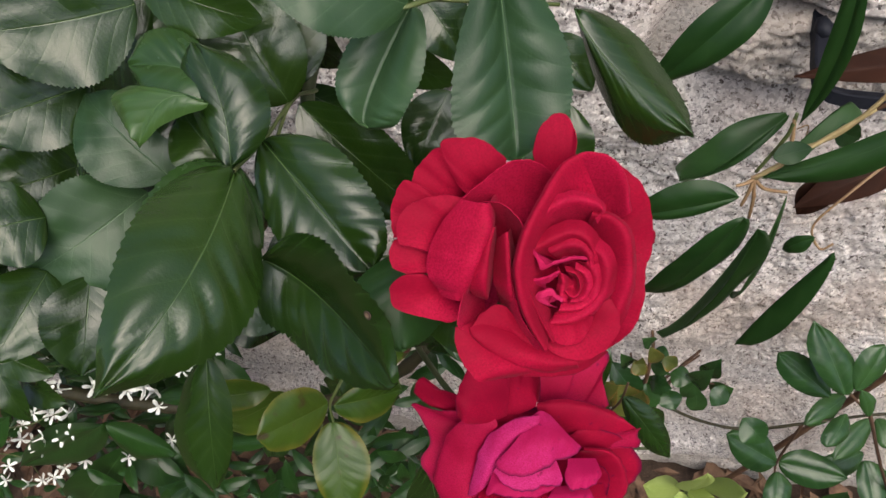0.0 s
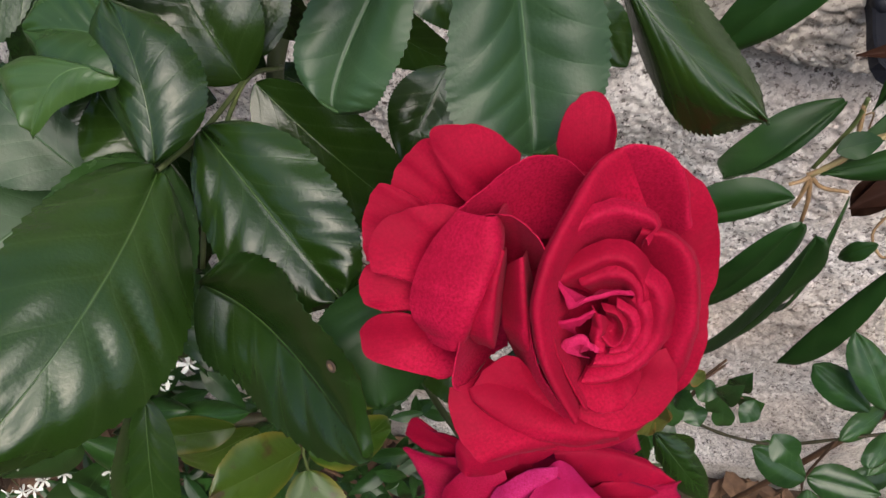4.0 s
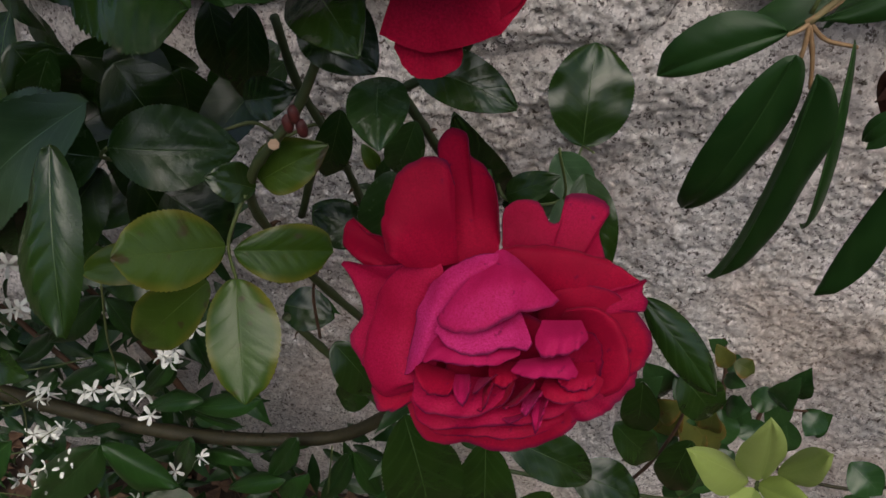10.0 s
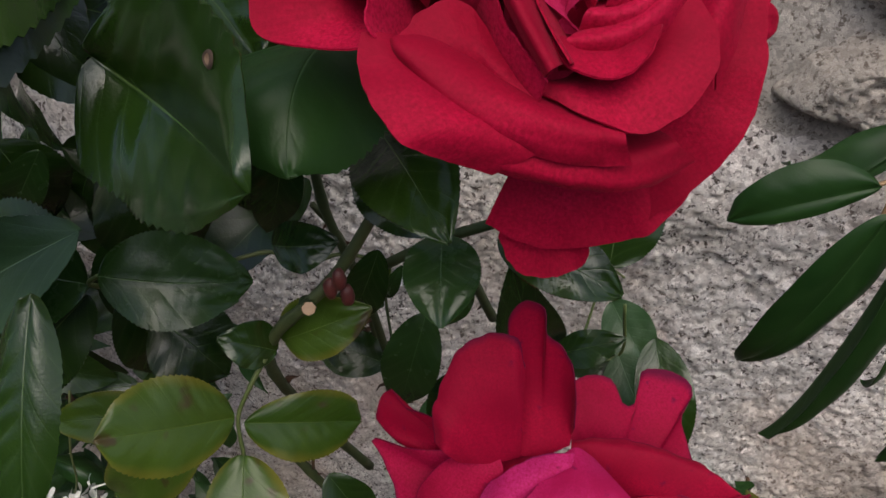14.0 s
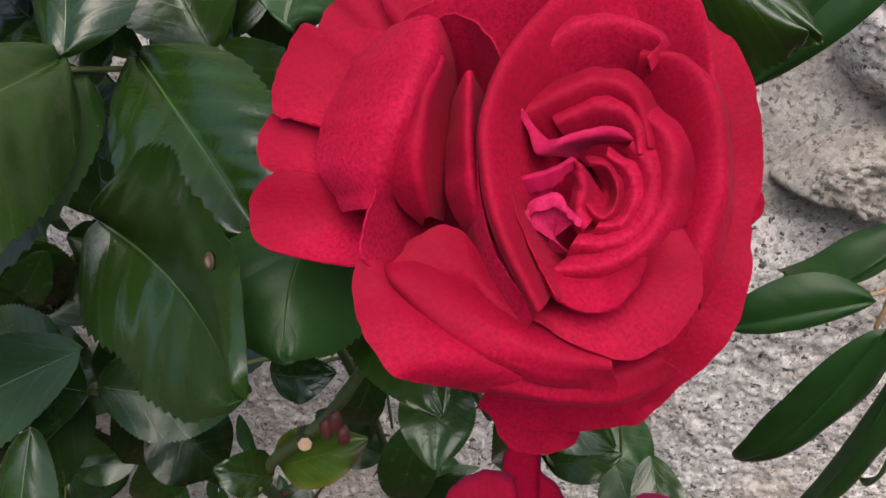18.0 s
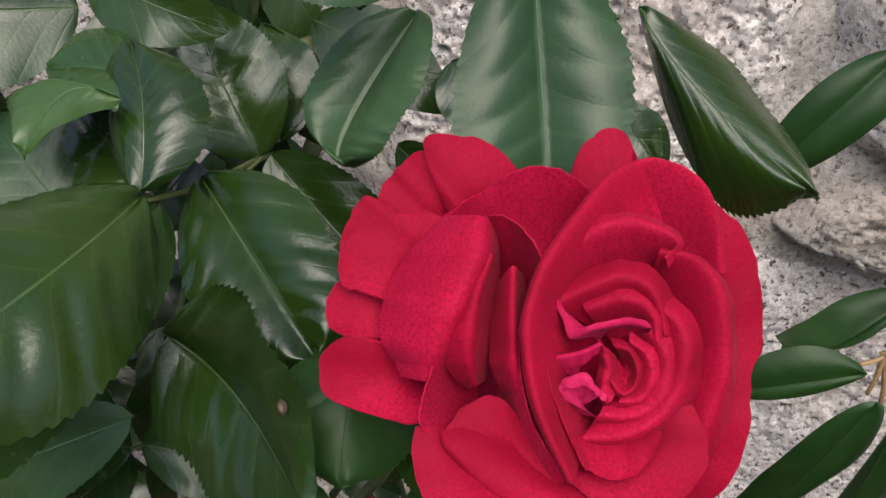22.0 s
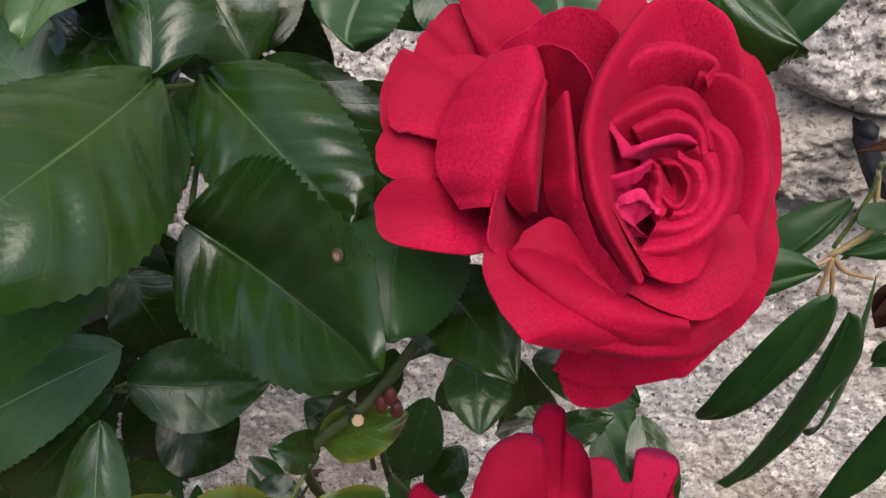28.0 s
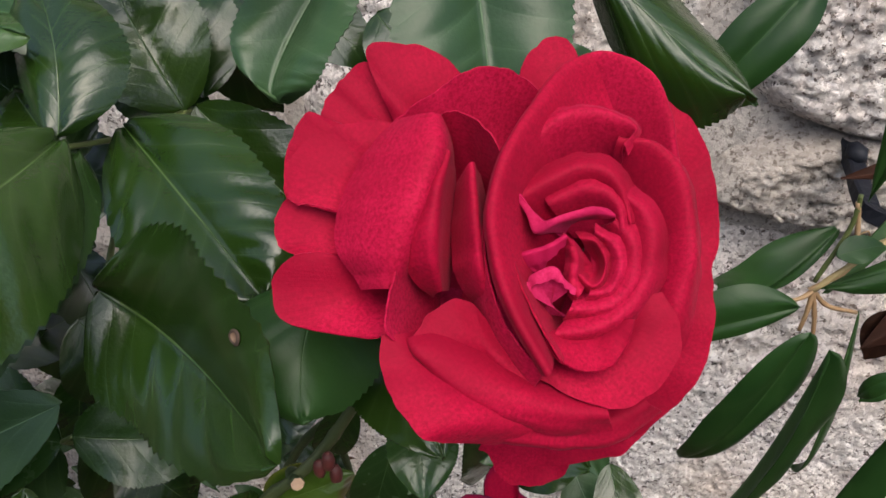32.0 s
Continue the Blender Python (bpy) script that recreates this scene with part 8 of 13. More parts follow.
rose_leaf(jasmine, [(-0.1722, 0.3350, 0.6331), (-0.1617, 0.3310, 0.5993), (-0.1525, 0.3330, 0.5515)], (-0.1560, 0.3470, 0.5926), (-0.1690, 0.3230, 0.5897), (0.45, 0.45), (0.95, 0.95), mats=(JASMINE, JASMINE), quilt=0.010, teeth=0.0, name="leaf", n=33, m=13, seed=513)
rose_leaf(jasmine, [(-0.2705, 0.3400, 0.5377), (-0.3077, 0.3360, 0.5265), (-0.3553, 0.3380, 0.4907)], (-0.3187, 0.3520, 0.5191), (-0.3020, 0.3280, 0.5184), (0.45, 0.45), (0.95, 0.95), mats=(JASMINE, JASMINE), quilt=0.010, teeth=0.0, name="leaf", n=33, m=13, seed=514)
rose_leaf(jasmine, [(-0.3571, 0.3300, 0.6191), (-0.3784, 0.3260, 0.5735), (-0.4157, 0.3280, 0.4993)], (-0.4061, 0.3420, 0.5506), (-0.3554, 0.3180, 0.5902), (0.45, 0.45), (0.95, 0.95), mats=(JASMINE, JASMINE), quilt=0.010, teeth=0.0, name="leaf", n=33, m=13, seed=515)
rose_leaf(jasmine, [(-0.3650, 0.3450, 0.5902), (-0.4076, 0.3410, 0.5711), (-0.4638, 0.3430, 0.5248)], (-0.4162, 0.3570, 0.5658), (-0.4123, 0.3330, 0.5604), (0.45, 0.45), (0.95, 0.95), mats=(JASMINE, JASMINE), quilt=0.010, teeth=0.0, name="leaf", n=33, m=13, seed=516)
rose_leaf(jasmine, [(-0.3732, 0.3500, 0.5497), (-0.3370, 0.3460, 0.5628), (-0.3125, 0.3480, 0.5432)], (-0.3492, 0.3620, 0.5480), (-0.3436, 0.3380, 0.5515), (0.45, 0.45), (0.95, 0.95), mats=(JASMINE, JASMINE), quilt=0.010, teeth=0.0, name="leaf", n=33, m=13, seed=517)
rose_leaf(jasmine, [(-0.2414, 0.3500, 0.6192), (-0.2659, 0.3460, 0.5767), (-0.2980, 0.3480, 0.5200)], (-0.2859, 0.3620, 0.5615), (-0.2491, 0.3380, 0.5817), (0.45, 0.45), (0.95, 0.95), mats=(JASMINE, JASMINE), quilt=0.010, teeth=0.0, name="leaf", n=33, m=13, seed=518)
rose_leaf(jasmine, [(-0.3357, 0.3500, 0.7439), (-0.3591, 0.3460, 0.7110), (-0.3995, 0.3480, 0.6711)], (-0.3811, 0.3620, 0.7015), (-0.3479, 0.3380, 0.7109), (0.45, 0.45), (0.95, 0.95), mats=(JASMINE, JASMINE), quilt=0.010, teeth=0.0, name="leaf", n=33, m=13, seed=519)
rose_leaf(jasmine, [(-0.4076, 0.3450, 0.8133), (-0.4371, 0.3410, 0.7838), (-0.4749, 0.3430, 0.7597)], (-0.4545, 0.3570, 0.7820), (-0.4267, 0.3330, 0.7827), (0.45, 0.45), (0.95, 0.95), mats=(JASMINE, JASMINE), quilt=0.010, teeth=0.0, name="leaf", n=33, m=13, seed=520)
rose_leaf(jasmine, [(-0.2395, 0.3400, 0.5608), (-0.2625, 0.3360, 0.5378), (-0.2781, 0.3380, 0.4792)], (-0.2880, 0.3520, 0.5011), (-0.2495, 0.3280, 0.5265), (0.45, 0.45), (0.95, 0.95), mats=(JASMINE, JASMINE), quilt=0.010, teeth=0.0, name="leaf", n=33, m=13, seed=521)
rose_leaf(jasmine, [(-0.4988, 0.3450, 0.6842), (-0.5291, 0.3410, 0.6598), (-0.5625, 0.3430, 0.6451)], (-0.5392, 0.3570, 0.6555), (-0.5187, 0.3330, 0.6567), (0.45, 0.45), (0.95, 0.95), mats=(JASMINE, JASMINE), quilt=0.010, teeth=0.0, name="leaf", n=33, m=13, seed=522)
rose_leaf(jasmine, [(-0.4614, 0.3450, 0.7596), (-0.4992, 0.3410, 0.7248), (-0.5424, 0.3430, 0.6965)], (-0.5140, 0.3570, 0.7239), (-0.4861, 0.3330, 0.7270), (0.45, 0.45), (0.95, 0.95), mats=(JASMINE, JASMINE), quilt=0.010, teeth=0.0, name="leaf", n=33, m=13, seed=523)
leaf(jasmine, (-0.592, 0.31, 0.579), (-0.674, 0.29, 0.511), (-0.036, -0.946, 0.322), 0.0479, mats=(JASMINE, JASMINE), name="leaf", outline='lance', fold=0.2, teeth=0.0, quilt=0.01, n=24, m=9, seed=269)
leaf(jasmine, (-0.5, 0.34, 0.432), (-0.694, 0.33, 0.116), (-0.273, -0.941, 0.198), 0.0812, mats=(JASMINE, JASMINE), name="leaf", outline='lance', fold=0.2, teeth=0.0, quilt=0.01, n=24, m=9, seed=270)
leaf(jasmine, (-0.498, 0.34, 0.422), (-0.42, 0.33, 0.362), (0.557, -0.299, 0.775), 0.0630, mats=(JASMINE, JASMINE), name="leaf", outline='lance', fold=0.2, teeth=0.0, quilt=0.01, n=24, m=9, seed=271)
leaf(jasmine, (-0.509, 0.34, 0.256), (-0.407, 0.33, 0.275), (-0.2, -0.23, 0.952), 0.0491, mats=(JASMINE, JASMINE), name="leaf", outline='lance', fold=0.2, teeth=0.0, quilt=0.01, n=24, m=9, seed=282)
jasmine_leaf(-0.081, 0.409, 0.840, 4.49, -0.50, 0.064, 283)
jasmine_leaf(-0.994, 0.351, 0.442, 4.89, 0.01, 0.041, 284)
jasmine_leaf(-0.180, 0.497, 0.241, 3.75, -0.01, 0.059, 285)
jasmine_leaf(-0.177, 0.335, 0.175, 3.77, -0.23, 0.040, 286)
jasmine_leaf(-0.303, 0.382, 0.511, 5.89, -0.49, 0.040, 287)
jasmine_leaf(-0.482, 0.405, 0.592, 2.52, -0.18, 0.054, 288)
jasmine_leaf(-0.623, 0.425, 0.688, 1.12, -0.19, 0.056, 289)
jasmine_leaf(-0.759, 0.411, 0.582, 5.62, -0.91, 0.046, 290)
jasmine_leaf(-0.604, 0.481, 0.420, 2.08, 0.04, 0.052, 292)
jasmine_leaf(-0.920, 0.419, 0.302, 4.60, -0.19, 0.053, 293)
jasmine_leaf(-0.938, 0.408, 0.216, 3.86, 0.09, 0.046, 294)
jasmine_leaf(-0.271, 0.310, 0.201, 4.30, 0.62, 0.060, 295)
jasmine_leaf(-0.537, 0.462, 0.498, 5.82, -0.03, 0.055, 296)
jasmine_leaf(-0.859, 0.373, 0.761, 2.20, -0.24, 0.047, 297)
jasmine_leaf(-0.412, 0.387, 0.313, 2.59, -0.61, 0.048, 298)
jasmine_leaf(-0.143, 0.496, 0.581, 0.52, 0.07, 0.060, 299)
jasmine_leaf(-0.670, 0.312, 0.573, 0.78, 0.15, 0.058, 300)
jasmine_leaf(-0.962, 0.303, 0.522, 0.21, 0.01, 0.055, 302)
jasmine_leaf(-0.492, 0.433, 0.447, 1.71, -0.62, 0.047, 303)
jasmine_leaf(-0.258, 0.371, 0.805, 4.52, 0.06, 0.052, 304)
jasmine_leaf(-0.828, 0.382, 0.685, 6.22, 0.02, 0.038, 305)
jasmine_leaf(-0.677, 0.389, 0.391, 5.28, -0.05, 0.045, 306)
jasmine_leaf(-0.694, 0.487, 0.801, 6.08, -0.16, 0.061, 307)
jasmine_leaf(-0.856, 0.344, 0.366, 1.61, -0.46, 0.044, 308)
jasmine_leaf(-0.887, 0.375, 0.142, 3.38, -0.22, 0.054, 309)
jasmine_leaf(-0.419, 0.487, 0.664, 5.18, -0.01, 0.045, 310)
jasmine_leaf(-0.138, 0.337, 0.422, 4.63, 0.03, 0.061, 311)
jasmine_leaf(-0.843, 0.346, 0.159, 5.39, -0.30, 0.045, 312)
jasmine_leaf(-0.626, 0.354, 0.211, 2.87, -0.09, 0.041, 313)
jasmine_leaf(-0.514, 0.490, 0.395, 5.99, -0.65, 0.037, 314)
jasmine_leaf(-0.479, 0.420, 0.832, 5.81, 0.29, 0.064, 315)
jasmine_leaf(-0.300, 0.491, 0.815, 3.03, -0.18, 0.055, 316)
jasmine_leaf(-0.829, 0.387, 0.761, 3.63, -0.39, 0.042, 317)
jasmine_leaf(-0.881, 0.347, 0.404, 0.27, -0.31, 0.060, 318)
jasmine_leaf(-0.616, 0.413, 0.591, 0.83, 0.10, 0.053, 319)
jasmine_leaf(-0.983, 0.478, 0.404, 1.05, -0.26, 0.045, 320)
jasmine_leaf(-0.980, 0.417, 0.450, 5.29, -0.64, 0.041, 322)
jasmine_leaf(-0.581, 0.433, 0.171, 2.23, -0.53, 0.046, 323)
jasmine_leaf(-0.452, 0.382, 0.769, 5.40, 0.04, 0.060, 324)
jasmine_leaf(-0.457, 0.330, 0.388, 2.74, -0.17, 0.045, 327)
jasmine_leaf(-0.547, 0.490, 0.762, 1.72, -0.25, 0.047, 328)
jasmine_leaf(-0.974, 0.413, 0.686, 0.19, -0.39, 0.055, 330)
jasmine_leaf(-0.762, 0.387, 0.173, 3.34, -0.25, 0.037, 331)
jasmine_leaf(-0.926, 0.357, 0.331, 4.38, -0.18, 0.043, 333)
jasmine_leaf(-0.332, 0.330, 0.166, 4.08, -0.02, 0.046, 334)
jasmine_leaf(-0.189, 0.400, 0.544, 3.16, 0.64, 0.059, 336)
jasmine_leaf(-0.378, 0.375, 0.715, 4.36, 0.63, 0.063, 337)
jasmine_leaf(-0.392, 0.427, 0.402, 4.91, -0.29, 0.061, 338)
jasmine_leaf(-0.706, 0.365, 0.618, 1.81, -0.27, 0.056, 339)
jasmine_leaf(-0.522, 0.416, 0.583, 3.36, -0.34, 0.064, 340)
jasmine_leaf(-0.677, 0.365, 0.129, 0.43, -0.21, 0.039, 341)
jasmine_leaf(-0.898, 0.404, 0.602, 5.24, -0.03, 0.052, 342)
jasmine_leaf(-0.683, 0.440, 0.259, 2.09, -0.09, 0.051, 343)
jasmine_leaf(-0.582, 0.346, 0.744, 2.49, -0.43, 0.062, 344)
jasmine_leaf(-0.742, 0.427, 0.666, 1.06, -0.03, 0.038, 345)
jasmine_leaf(-0.546, 0.317, 0.833, 5.25, -0.40, 0.042, 346)
jasmine_leaf(-0.199, 0.450, 0.200, 1.68, 0.21, 0.045, 347)
jasmine_leaf(-0.877, 0.399, 0.685, 3.27, 0.08, 0.041, 348)
jasmine_leaf(-0.711, 0.451, 0.461, 4.81, -0.04, 0.059, 349)
jasmine_leaf(-0.444, 0.359, 0.143, 4.17, -0.48, 0.063, 350)
jasmine_leaf(-0.454, 0.360, 0.364, 3.08, -0.21, 0.047, 351)
jasmine_leaf(-0.530, 0.344, 0.335, 5.09, -0.11, 0.062, 352)
jasmine_leaf(-0.648, 0.396, 0.789, 4.48, -0.03, 0.062, 353)
jasmine_leaf(-0.561, 0.339, 0.739, 5.64, -0.22, 0.055, 354)
jasmine_leaf(-0.235, 0.304, 0.579, 5.07, -0.43, 0.062, 355)
jasmine_leaf(-0.348, 0.452, 0.771, 4.14, -0.37, 0.057, 357)
jasmine_leaf(-0.068, 0.482, 0.700, 5.61, -0.04, 0.049, 358)
jasmine_leaf(-0.698, 0.428, 0.553, 0.25, -0.03, 0.037, 359)
jasmine_leaf(-0.940, 0.375, 0.210, 2.60, -0.68, 0.055, 360)
jasmine_leaf(-0.551, 0.304, 0.807, 1.58, -0.21, 0.061, 361)
jasmine_leaf(-0.113, 0.327, 0.171, 5.24, -0.25, 0.060, 362)
jasmine_leaf(-0.223, 0.308, 0.250, 0.27, 0.28, 0.053, 363)
jasmine_leaf(-0.927, 0.316, 0.604, 0.37, -0.02, 0.038, 364)
jasmine_leaf(-0.161, 0.488, 0.204, 1.39, -0.34, 0.059, 365)
jasmine_leaf(-0.537, 0.495, 0.689, 4.00, 0.48, 0.038, 366)
jasmine_leaf(-0.316, 0.323, 0.228, 5.42, 0.30, 0.056, 367)
jasmine_leaf(-0.197, 0.489, 0.168, 0.25, 0.38, 0.037, 368)
jasmine_leaf(-0.071, 0.407, 0.398, 3.83, -0.28, 0.044, 369)
jasmine_leaf(-0.843, 0.498, 0.311, 4.31, -0.51, 0.044, 371)
jasmine_leaf(-0.292, 0.316, 0.136, 2.55, 0.25, 0.045, 372)
jasmine_leaf(-0.933, 0.317, 0.491, 6.00, -0.47, 0.046, 373)
jasmine_leaf(-0.353, 0.315, 0.266, 0.44, -0.03, 0.049, 374)
jasmine_leaf(-0.482, 0.473, 0.144, 0.87, -0.39, 0.044, 375)
jasmine_leaf(-0.059, 0.371, 0.792, 6.24, -0.68, 0.044, 376)
jasmine_leaf(-0.853, 0.471, 0.131, 0.79, -0.07, 0.055, 377)
jasmine_leaf(-0.884, 0.408, 0.645, 0.29, -0.71, 0.049, 378)
jasmine_leaf(-0.546, 0.471, 0.385, 3.00, 0.40, 0.053, 380)
jasmine_leaf(-0.343, 0.361, 0.156, 4.39, -0.06, 0.053, 381)
jasmine_leaf(-0.242, 0.336, 0.374, 2.51, -0.10, 0.045, 382)
jasmine_leaf(-0.689, 0.429, 0.738, 3.30, -0.01, 0.056, 383)
jasmine_leaf(-0.492, 0.436, 0.807, 0.92, -0.16, 0.052, 385)
jasmine_leaf(-0.831, 0.318, 0.152, 4.07, -0.22, 0.040, 387)
jasmine_leaf(-0.719, 0.349, 0.650, 3.91, -0.09, 0.053, 388)
jasmine_leaf(-0.065, 0.355, 0.583, 2.49, -0.43, 0.060, 389)
jasmine_leaf(-0.737, 0.438, 0.276, 4.78, 0.20, 0.051, 390)
jasmine_leaf(-0.775, 0.448, 0.206, 4.48, -0.13, 0.051, 391)
jasmine_leaf(-0.279, 0.413, 0.175, 0.46, 0.27, 0.064, 392)
jasmine_leaf(-0.531, 0.433, 0.390, 2.25, -0.54, 0.038, 393)
jasmine_leaf(-0.686, 0.324, 0.842, 5.33, 0.13, 0.054, 394)
jasmine_leaf(-0.931, 0.388, 0.782, 3.87, -0.68, 0.040, 395)
jasmine_leaf(-0.997, 0.408, 0.614, 1.30, -0.61, 0.053, 396)
jasmine_leaf(-0.757, 0.421, 0.628, 2.06, 0.27, 0.041, 398)
jasmine_leaf(-0.269, 0.318, 0.428, 3.87, -0.40, 0.041, 399)
jasmine_leaf(-0.835, 0.402, 0.272, 4.71, -0.20, 0.038, 400)
jasmine_leaf(-0.625, 0.477, 0.824, 1.96, -0.33, 0.065, 401)
jasmine_leaf(-0.715, 0.493, 0.656, 2.59, -0.14, 0.045, 402)
jasmine_leaf(-0.363, 0.486, 0.318, 4.05, -0.36, 0.037, 403)
jasmine_leaf(-0.957, 0.309, 0.347, 5.01, -0.22, 0.063, 404)
jasmine_leaf(-0.610, 0.455, 0.777, 1.61, -0.06, 0.052, 405)
jasmine_leaf(-0.313, 0.324, 0.421, 2.24, -0.16, 0.058, 406)
jasmine_leaf(-0.870, 0.453, 0.526, 4.02, -0.72, 0.047, 407)
jasmine_leaf(-0.779, 0.352, 0.600, 2.39, -0.12, 0.064, 408)
jasmine_leaf(-0.786, 0.442, 0.320, 5.51, 0.10, 0.062, 409)
jasmine_leaf(-0.056, 0.453, 0.585, 3.04, -0.19, 0.061, 410)
jasmine_leaf(-0.536, 0.489, 0.674, 3.54, -0.46, 0.040, 411)
jasmine_leaf(-0.556, 0.491, 0.239, 1.99, -0.56, 0.049, 412)
jasmine_leaf(-0.960, 0.444, 0.329, 1.45, 0.11, 0.036, 413)
jasmine_leaf(-0.504, 0.389, 0.848, 2.25, -0.09, 0.038, 414)
jasmine_leaf(-0.074, 0.392, 0.478, 3.31, 0.03, 0.057, 415)
jasmine_leaf(-0.424, 0.418, 0.432, 4.09, -0.58, 0.037, 416)
jasmine_leaf(-0.653, 0.304, 0.545, 5.92, -0.15, 0.051, 417)
jasmine_leaf(-0.260, 0.347, 0.334, 2.15, -0.10, 0.048, 418)
jasmine_leaf(-0.161, 0.460, 0.501, 3.26, -0.34, 0.056, 419)
jasmine_leaf(-0.352, 0.474, 0.768, 5.77, -0.53, 0.058, 420)
jasmine_leaf(-0.990, 0.411, 0.190, 5.40, -0.29, 0.046, 421)
jasmine_leaf(-0.406, 0.444, 0.193, 1.91, -0.21, 0.038, 422)
jasmine_leaf(-0.432, 0.390, 0.264, 4.41, -0.31, 0.061, 423)
jasmine_leaf(-0.720, 0.464, 0.583, 3.24, -0.09, 0.048, 424)
jasmine_leaf(-0.085, 0.335, 0.307, 4.00, -0.30, 0.063, 425)
jasmine_leaf(-0.154, 0.476, 0.308, 3.30, -0.29, 0.050, 426)
jasmine_leaf(-0.965, 0.307, 0.236, 2.51, 0.24, 0.036, 427)
jasmine_leaf(-0.259, 0.428, 0.167, 2.67, -0.56, 0.043, 429)
jasmine_leaf(-0.675, 0.429, 0.330, 5.93, -0.08, 0.043, 430)
jasmine_leaf(-0.180, 0.409, 0.207, 2.19, 0.35, 0.045, 431)
jasmine_leaf(-0.199, 0.398, 0.505, 5.46, -0.54, 0.041, 432)
jasmine_leaf(-0.602, 0.437, 0.578, 4.24, 0.03, 0.049, 433)
jasmine_leaf(-0.994, 0.479, 0.778, 2.41, -0.34, 0.047, 434)
jasmine_leaf(-0.083, 0.367, 0.211, 4.24, -0.42, 0.055, 435)
jasmine_leaf(-0.928, 0.498, 0.293, 2.29, -0.36, 0.063, 436)
jasmine_leaf(-0.277, 0.408, 0.478, 4.75, -0.39, 0.063, 438)
jasmine_leaf(-0.534, 0.319, 0.223, 5.86, -0.17, 0.053, 439)
jasmine_leaf(-0.478, 0.445, 0.384, 5.38, -0.15, 0.059, 440)
jasmine_leaf(-0.480, 0.312, 0.420, 2.95, -0.09, 0.036, 441)
jasmine_leaf(-0.727, 0.330, 0.528, 0.85, -0.56, 0.040, 442)
jasmine_leaf(-0.093, 0.352, 0.506, 1.46, -0.34, 0.035, 443)
jasmine_leaf(-0.824, 0.411, 0.621, 4.05, -0.87, 0.063, 444)
jasmine_leaf(-0.656, 0.472, 0.676, 4.38, -0.31, 0.041, 445)
jasmine_leaf(-0.465, 0.411, 0.837, 3.55, -0.15, 0.059, 446)
jasmine_leaf(-0.400, 0.318, 0.386, 2.98, -0.23, 0.053, 447)
jasmine_leaf(-0.243, 0.432, 0.749, 5.40, -0.55, 0.037, 448)
jasmine_leaf(-0.119, 0.386, 0.584, 1.78, -0.22, 0.063, 449)
jasmine_leaf(-0.588, 0.492, 0.815, 4.90, -0.76, 0.048, 450)
jasmine_leaf(-0.631, 0.456, 0.418, 0.43, -0.32, 0.055, 451)
jasmine_leaf(-0.268, 0.439, 0.838, 3.20, 0.03, 0.063, 452)
jasmine_leaf(-0.956, 0.391, 0.518, 3.71, -0.00, 0.062, 453)
jasmine_leaf(-0.635, 0.351, 0.646, 0.19, -0.37, 0.041, 454)
jasmine_leaf(-0.875, 0.364, 0.782, 0.84, -0.23, 0.063, 455)
jasmine_leaf(-0.426, 0.481, 0.364, 6.03, 0.20, 0.064, 456)
jasmine_leaf(-0.616, 0.333, 0.841, 1.51, -0.19, 0.061, 457)
jasmine_leaf(-0.923, 0.342, 0.701, 4.42, -0.42, 0.058, 458)
jasmine_leaf(-0.510, 0.355, 0.373, 4.51, -0.42, 0.037, 459)
jasmine_leaf(-0.833, 0.465, 0.203, 0.99, -0.53, 0.060, 460)
jasmine_leaf(-0.773, 0.489, 0.339, 1.14, 0.21, 0.064, 461)
jasmine_leaf(-0.316, 0.377, 0.395, 2.61, -0.87, 0.042, 462)
jasmine_leaf(-0.837, 0.335, 0.705, 6.23, -0.75, 0.053, 463)
jasmine_leaf(-0.843, 0.413, 0.354, 4.80, -0.17, 0.064, 464)
jasmine_leaf(-0.065, 0.313, 0.268, 1.53, -0.57, 0.060, 465)
jasmine_leaf(-0.101, 0.352, 0.714, 1.97, -0.44, 0.048, 466)
jasmine_leaf(-1.000, 0.428, 0.166, 3.09, -0.18, 0.041, 467)
jasmine_leaf(-0.563, 0.409, 0.398, 0.85, -0.22, 0.041, 468)
jasmine_leaf(-0.906, 0.406, 0.494, 3.60, -0.21, 0.047, 470)
jasmine_leaf(-0.493, 0.383, 0.184, 0.73, -0.25, 0.056, 471)
jasmine_leaf(-0.195, 0.323, 0.219, 4.09, 0.01, 0.044, 472)
jasmine_leaf(-0.538, 0.387, 0.369, 4.72, -0.41, 0.049, 473)
jasmine_leaf(-0.155, 0.489, 0.410, 5.27, -0.04, 0.045, 474)
jasmine_leaf(-0.867, 0.447, 0.463, 0.22, -0.70, 0.048, 475)
jasmine_leaf(-0.684, 0.443, 0.202, 3.42, -0.24, 0.046, 476)
jasmine_leaf(-0.568, 0.430, 0.494, 3.44, -0.46, 0.057, 477)
jasmine_leaf(-0.349, 0.364, 0.593, 2.87, 0.23, 0.046, 478)
jasmine_leaf(-0.361, 0.334, 0.243, 1.97, -0.29, 0.050, 479)
jasmine_leaf(-0.108, 0.308, 0.566, 4.33, -0.08, 0.041, 480)
jasmine_leaf(-0.077, 0.347, 0.499, 3.48, 0.21, 0.053, 481)
jasmine_leaf(-0.546, 0.369, 0.756, 2.65, -0.20, 0.037, 482)
jasmine_leaf(-0.845, 0.443, 0.306, 3.33, -0.56, 0.047, 483)
jasmine_leaf(-0.143, 0.328, 0.504, 1.66, -0.57, 0.043, 484)
jasmine_leaf(-0.930, 0.379, 0.162, 2.88, -0.51, 0.045, 485)
jasmine_leaf(-0.925, 0.490, 0.174, 4.83, 0.10, 0.055, 486)
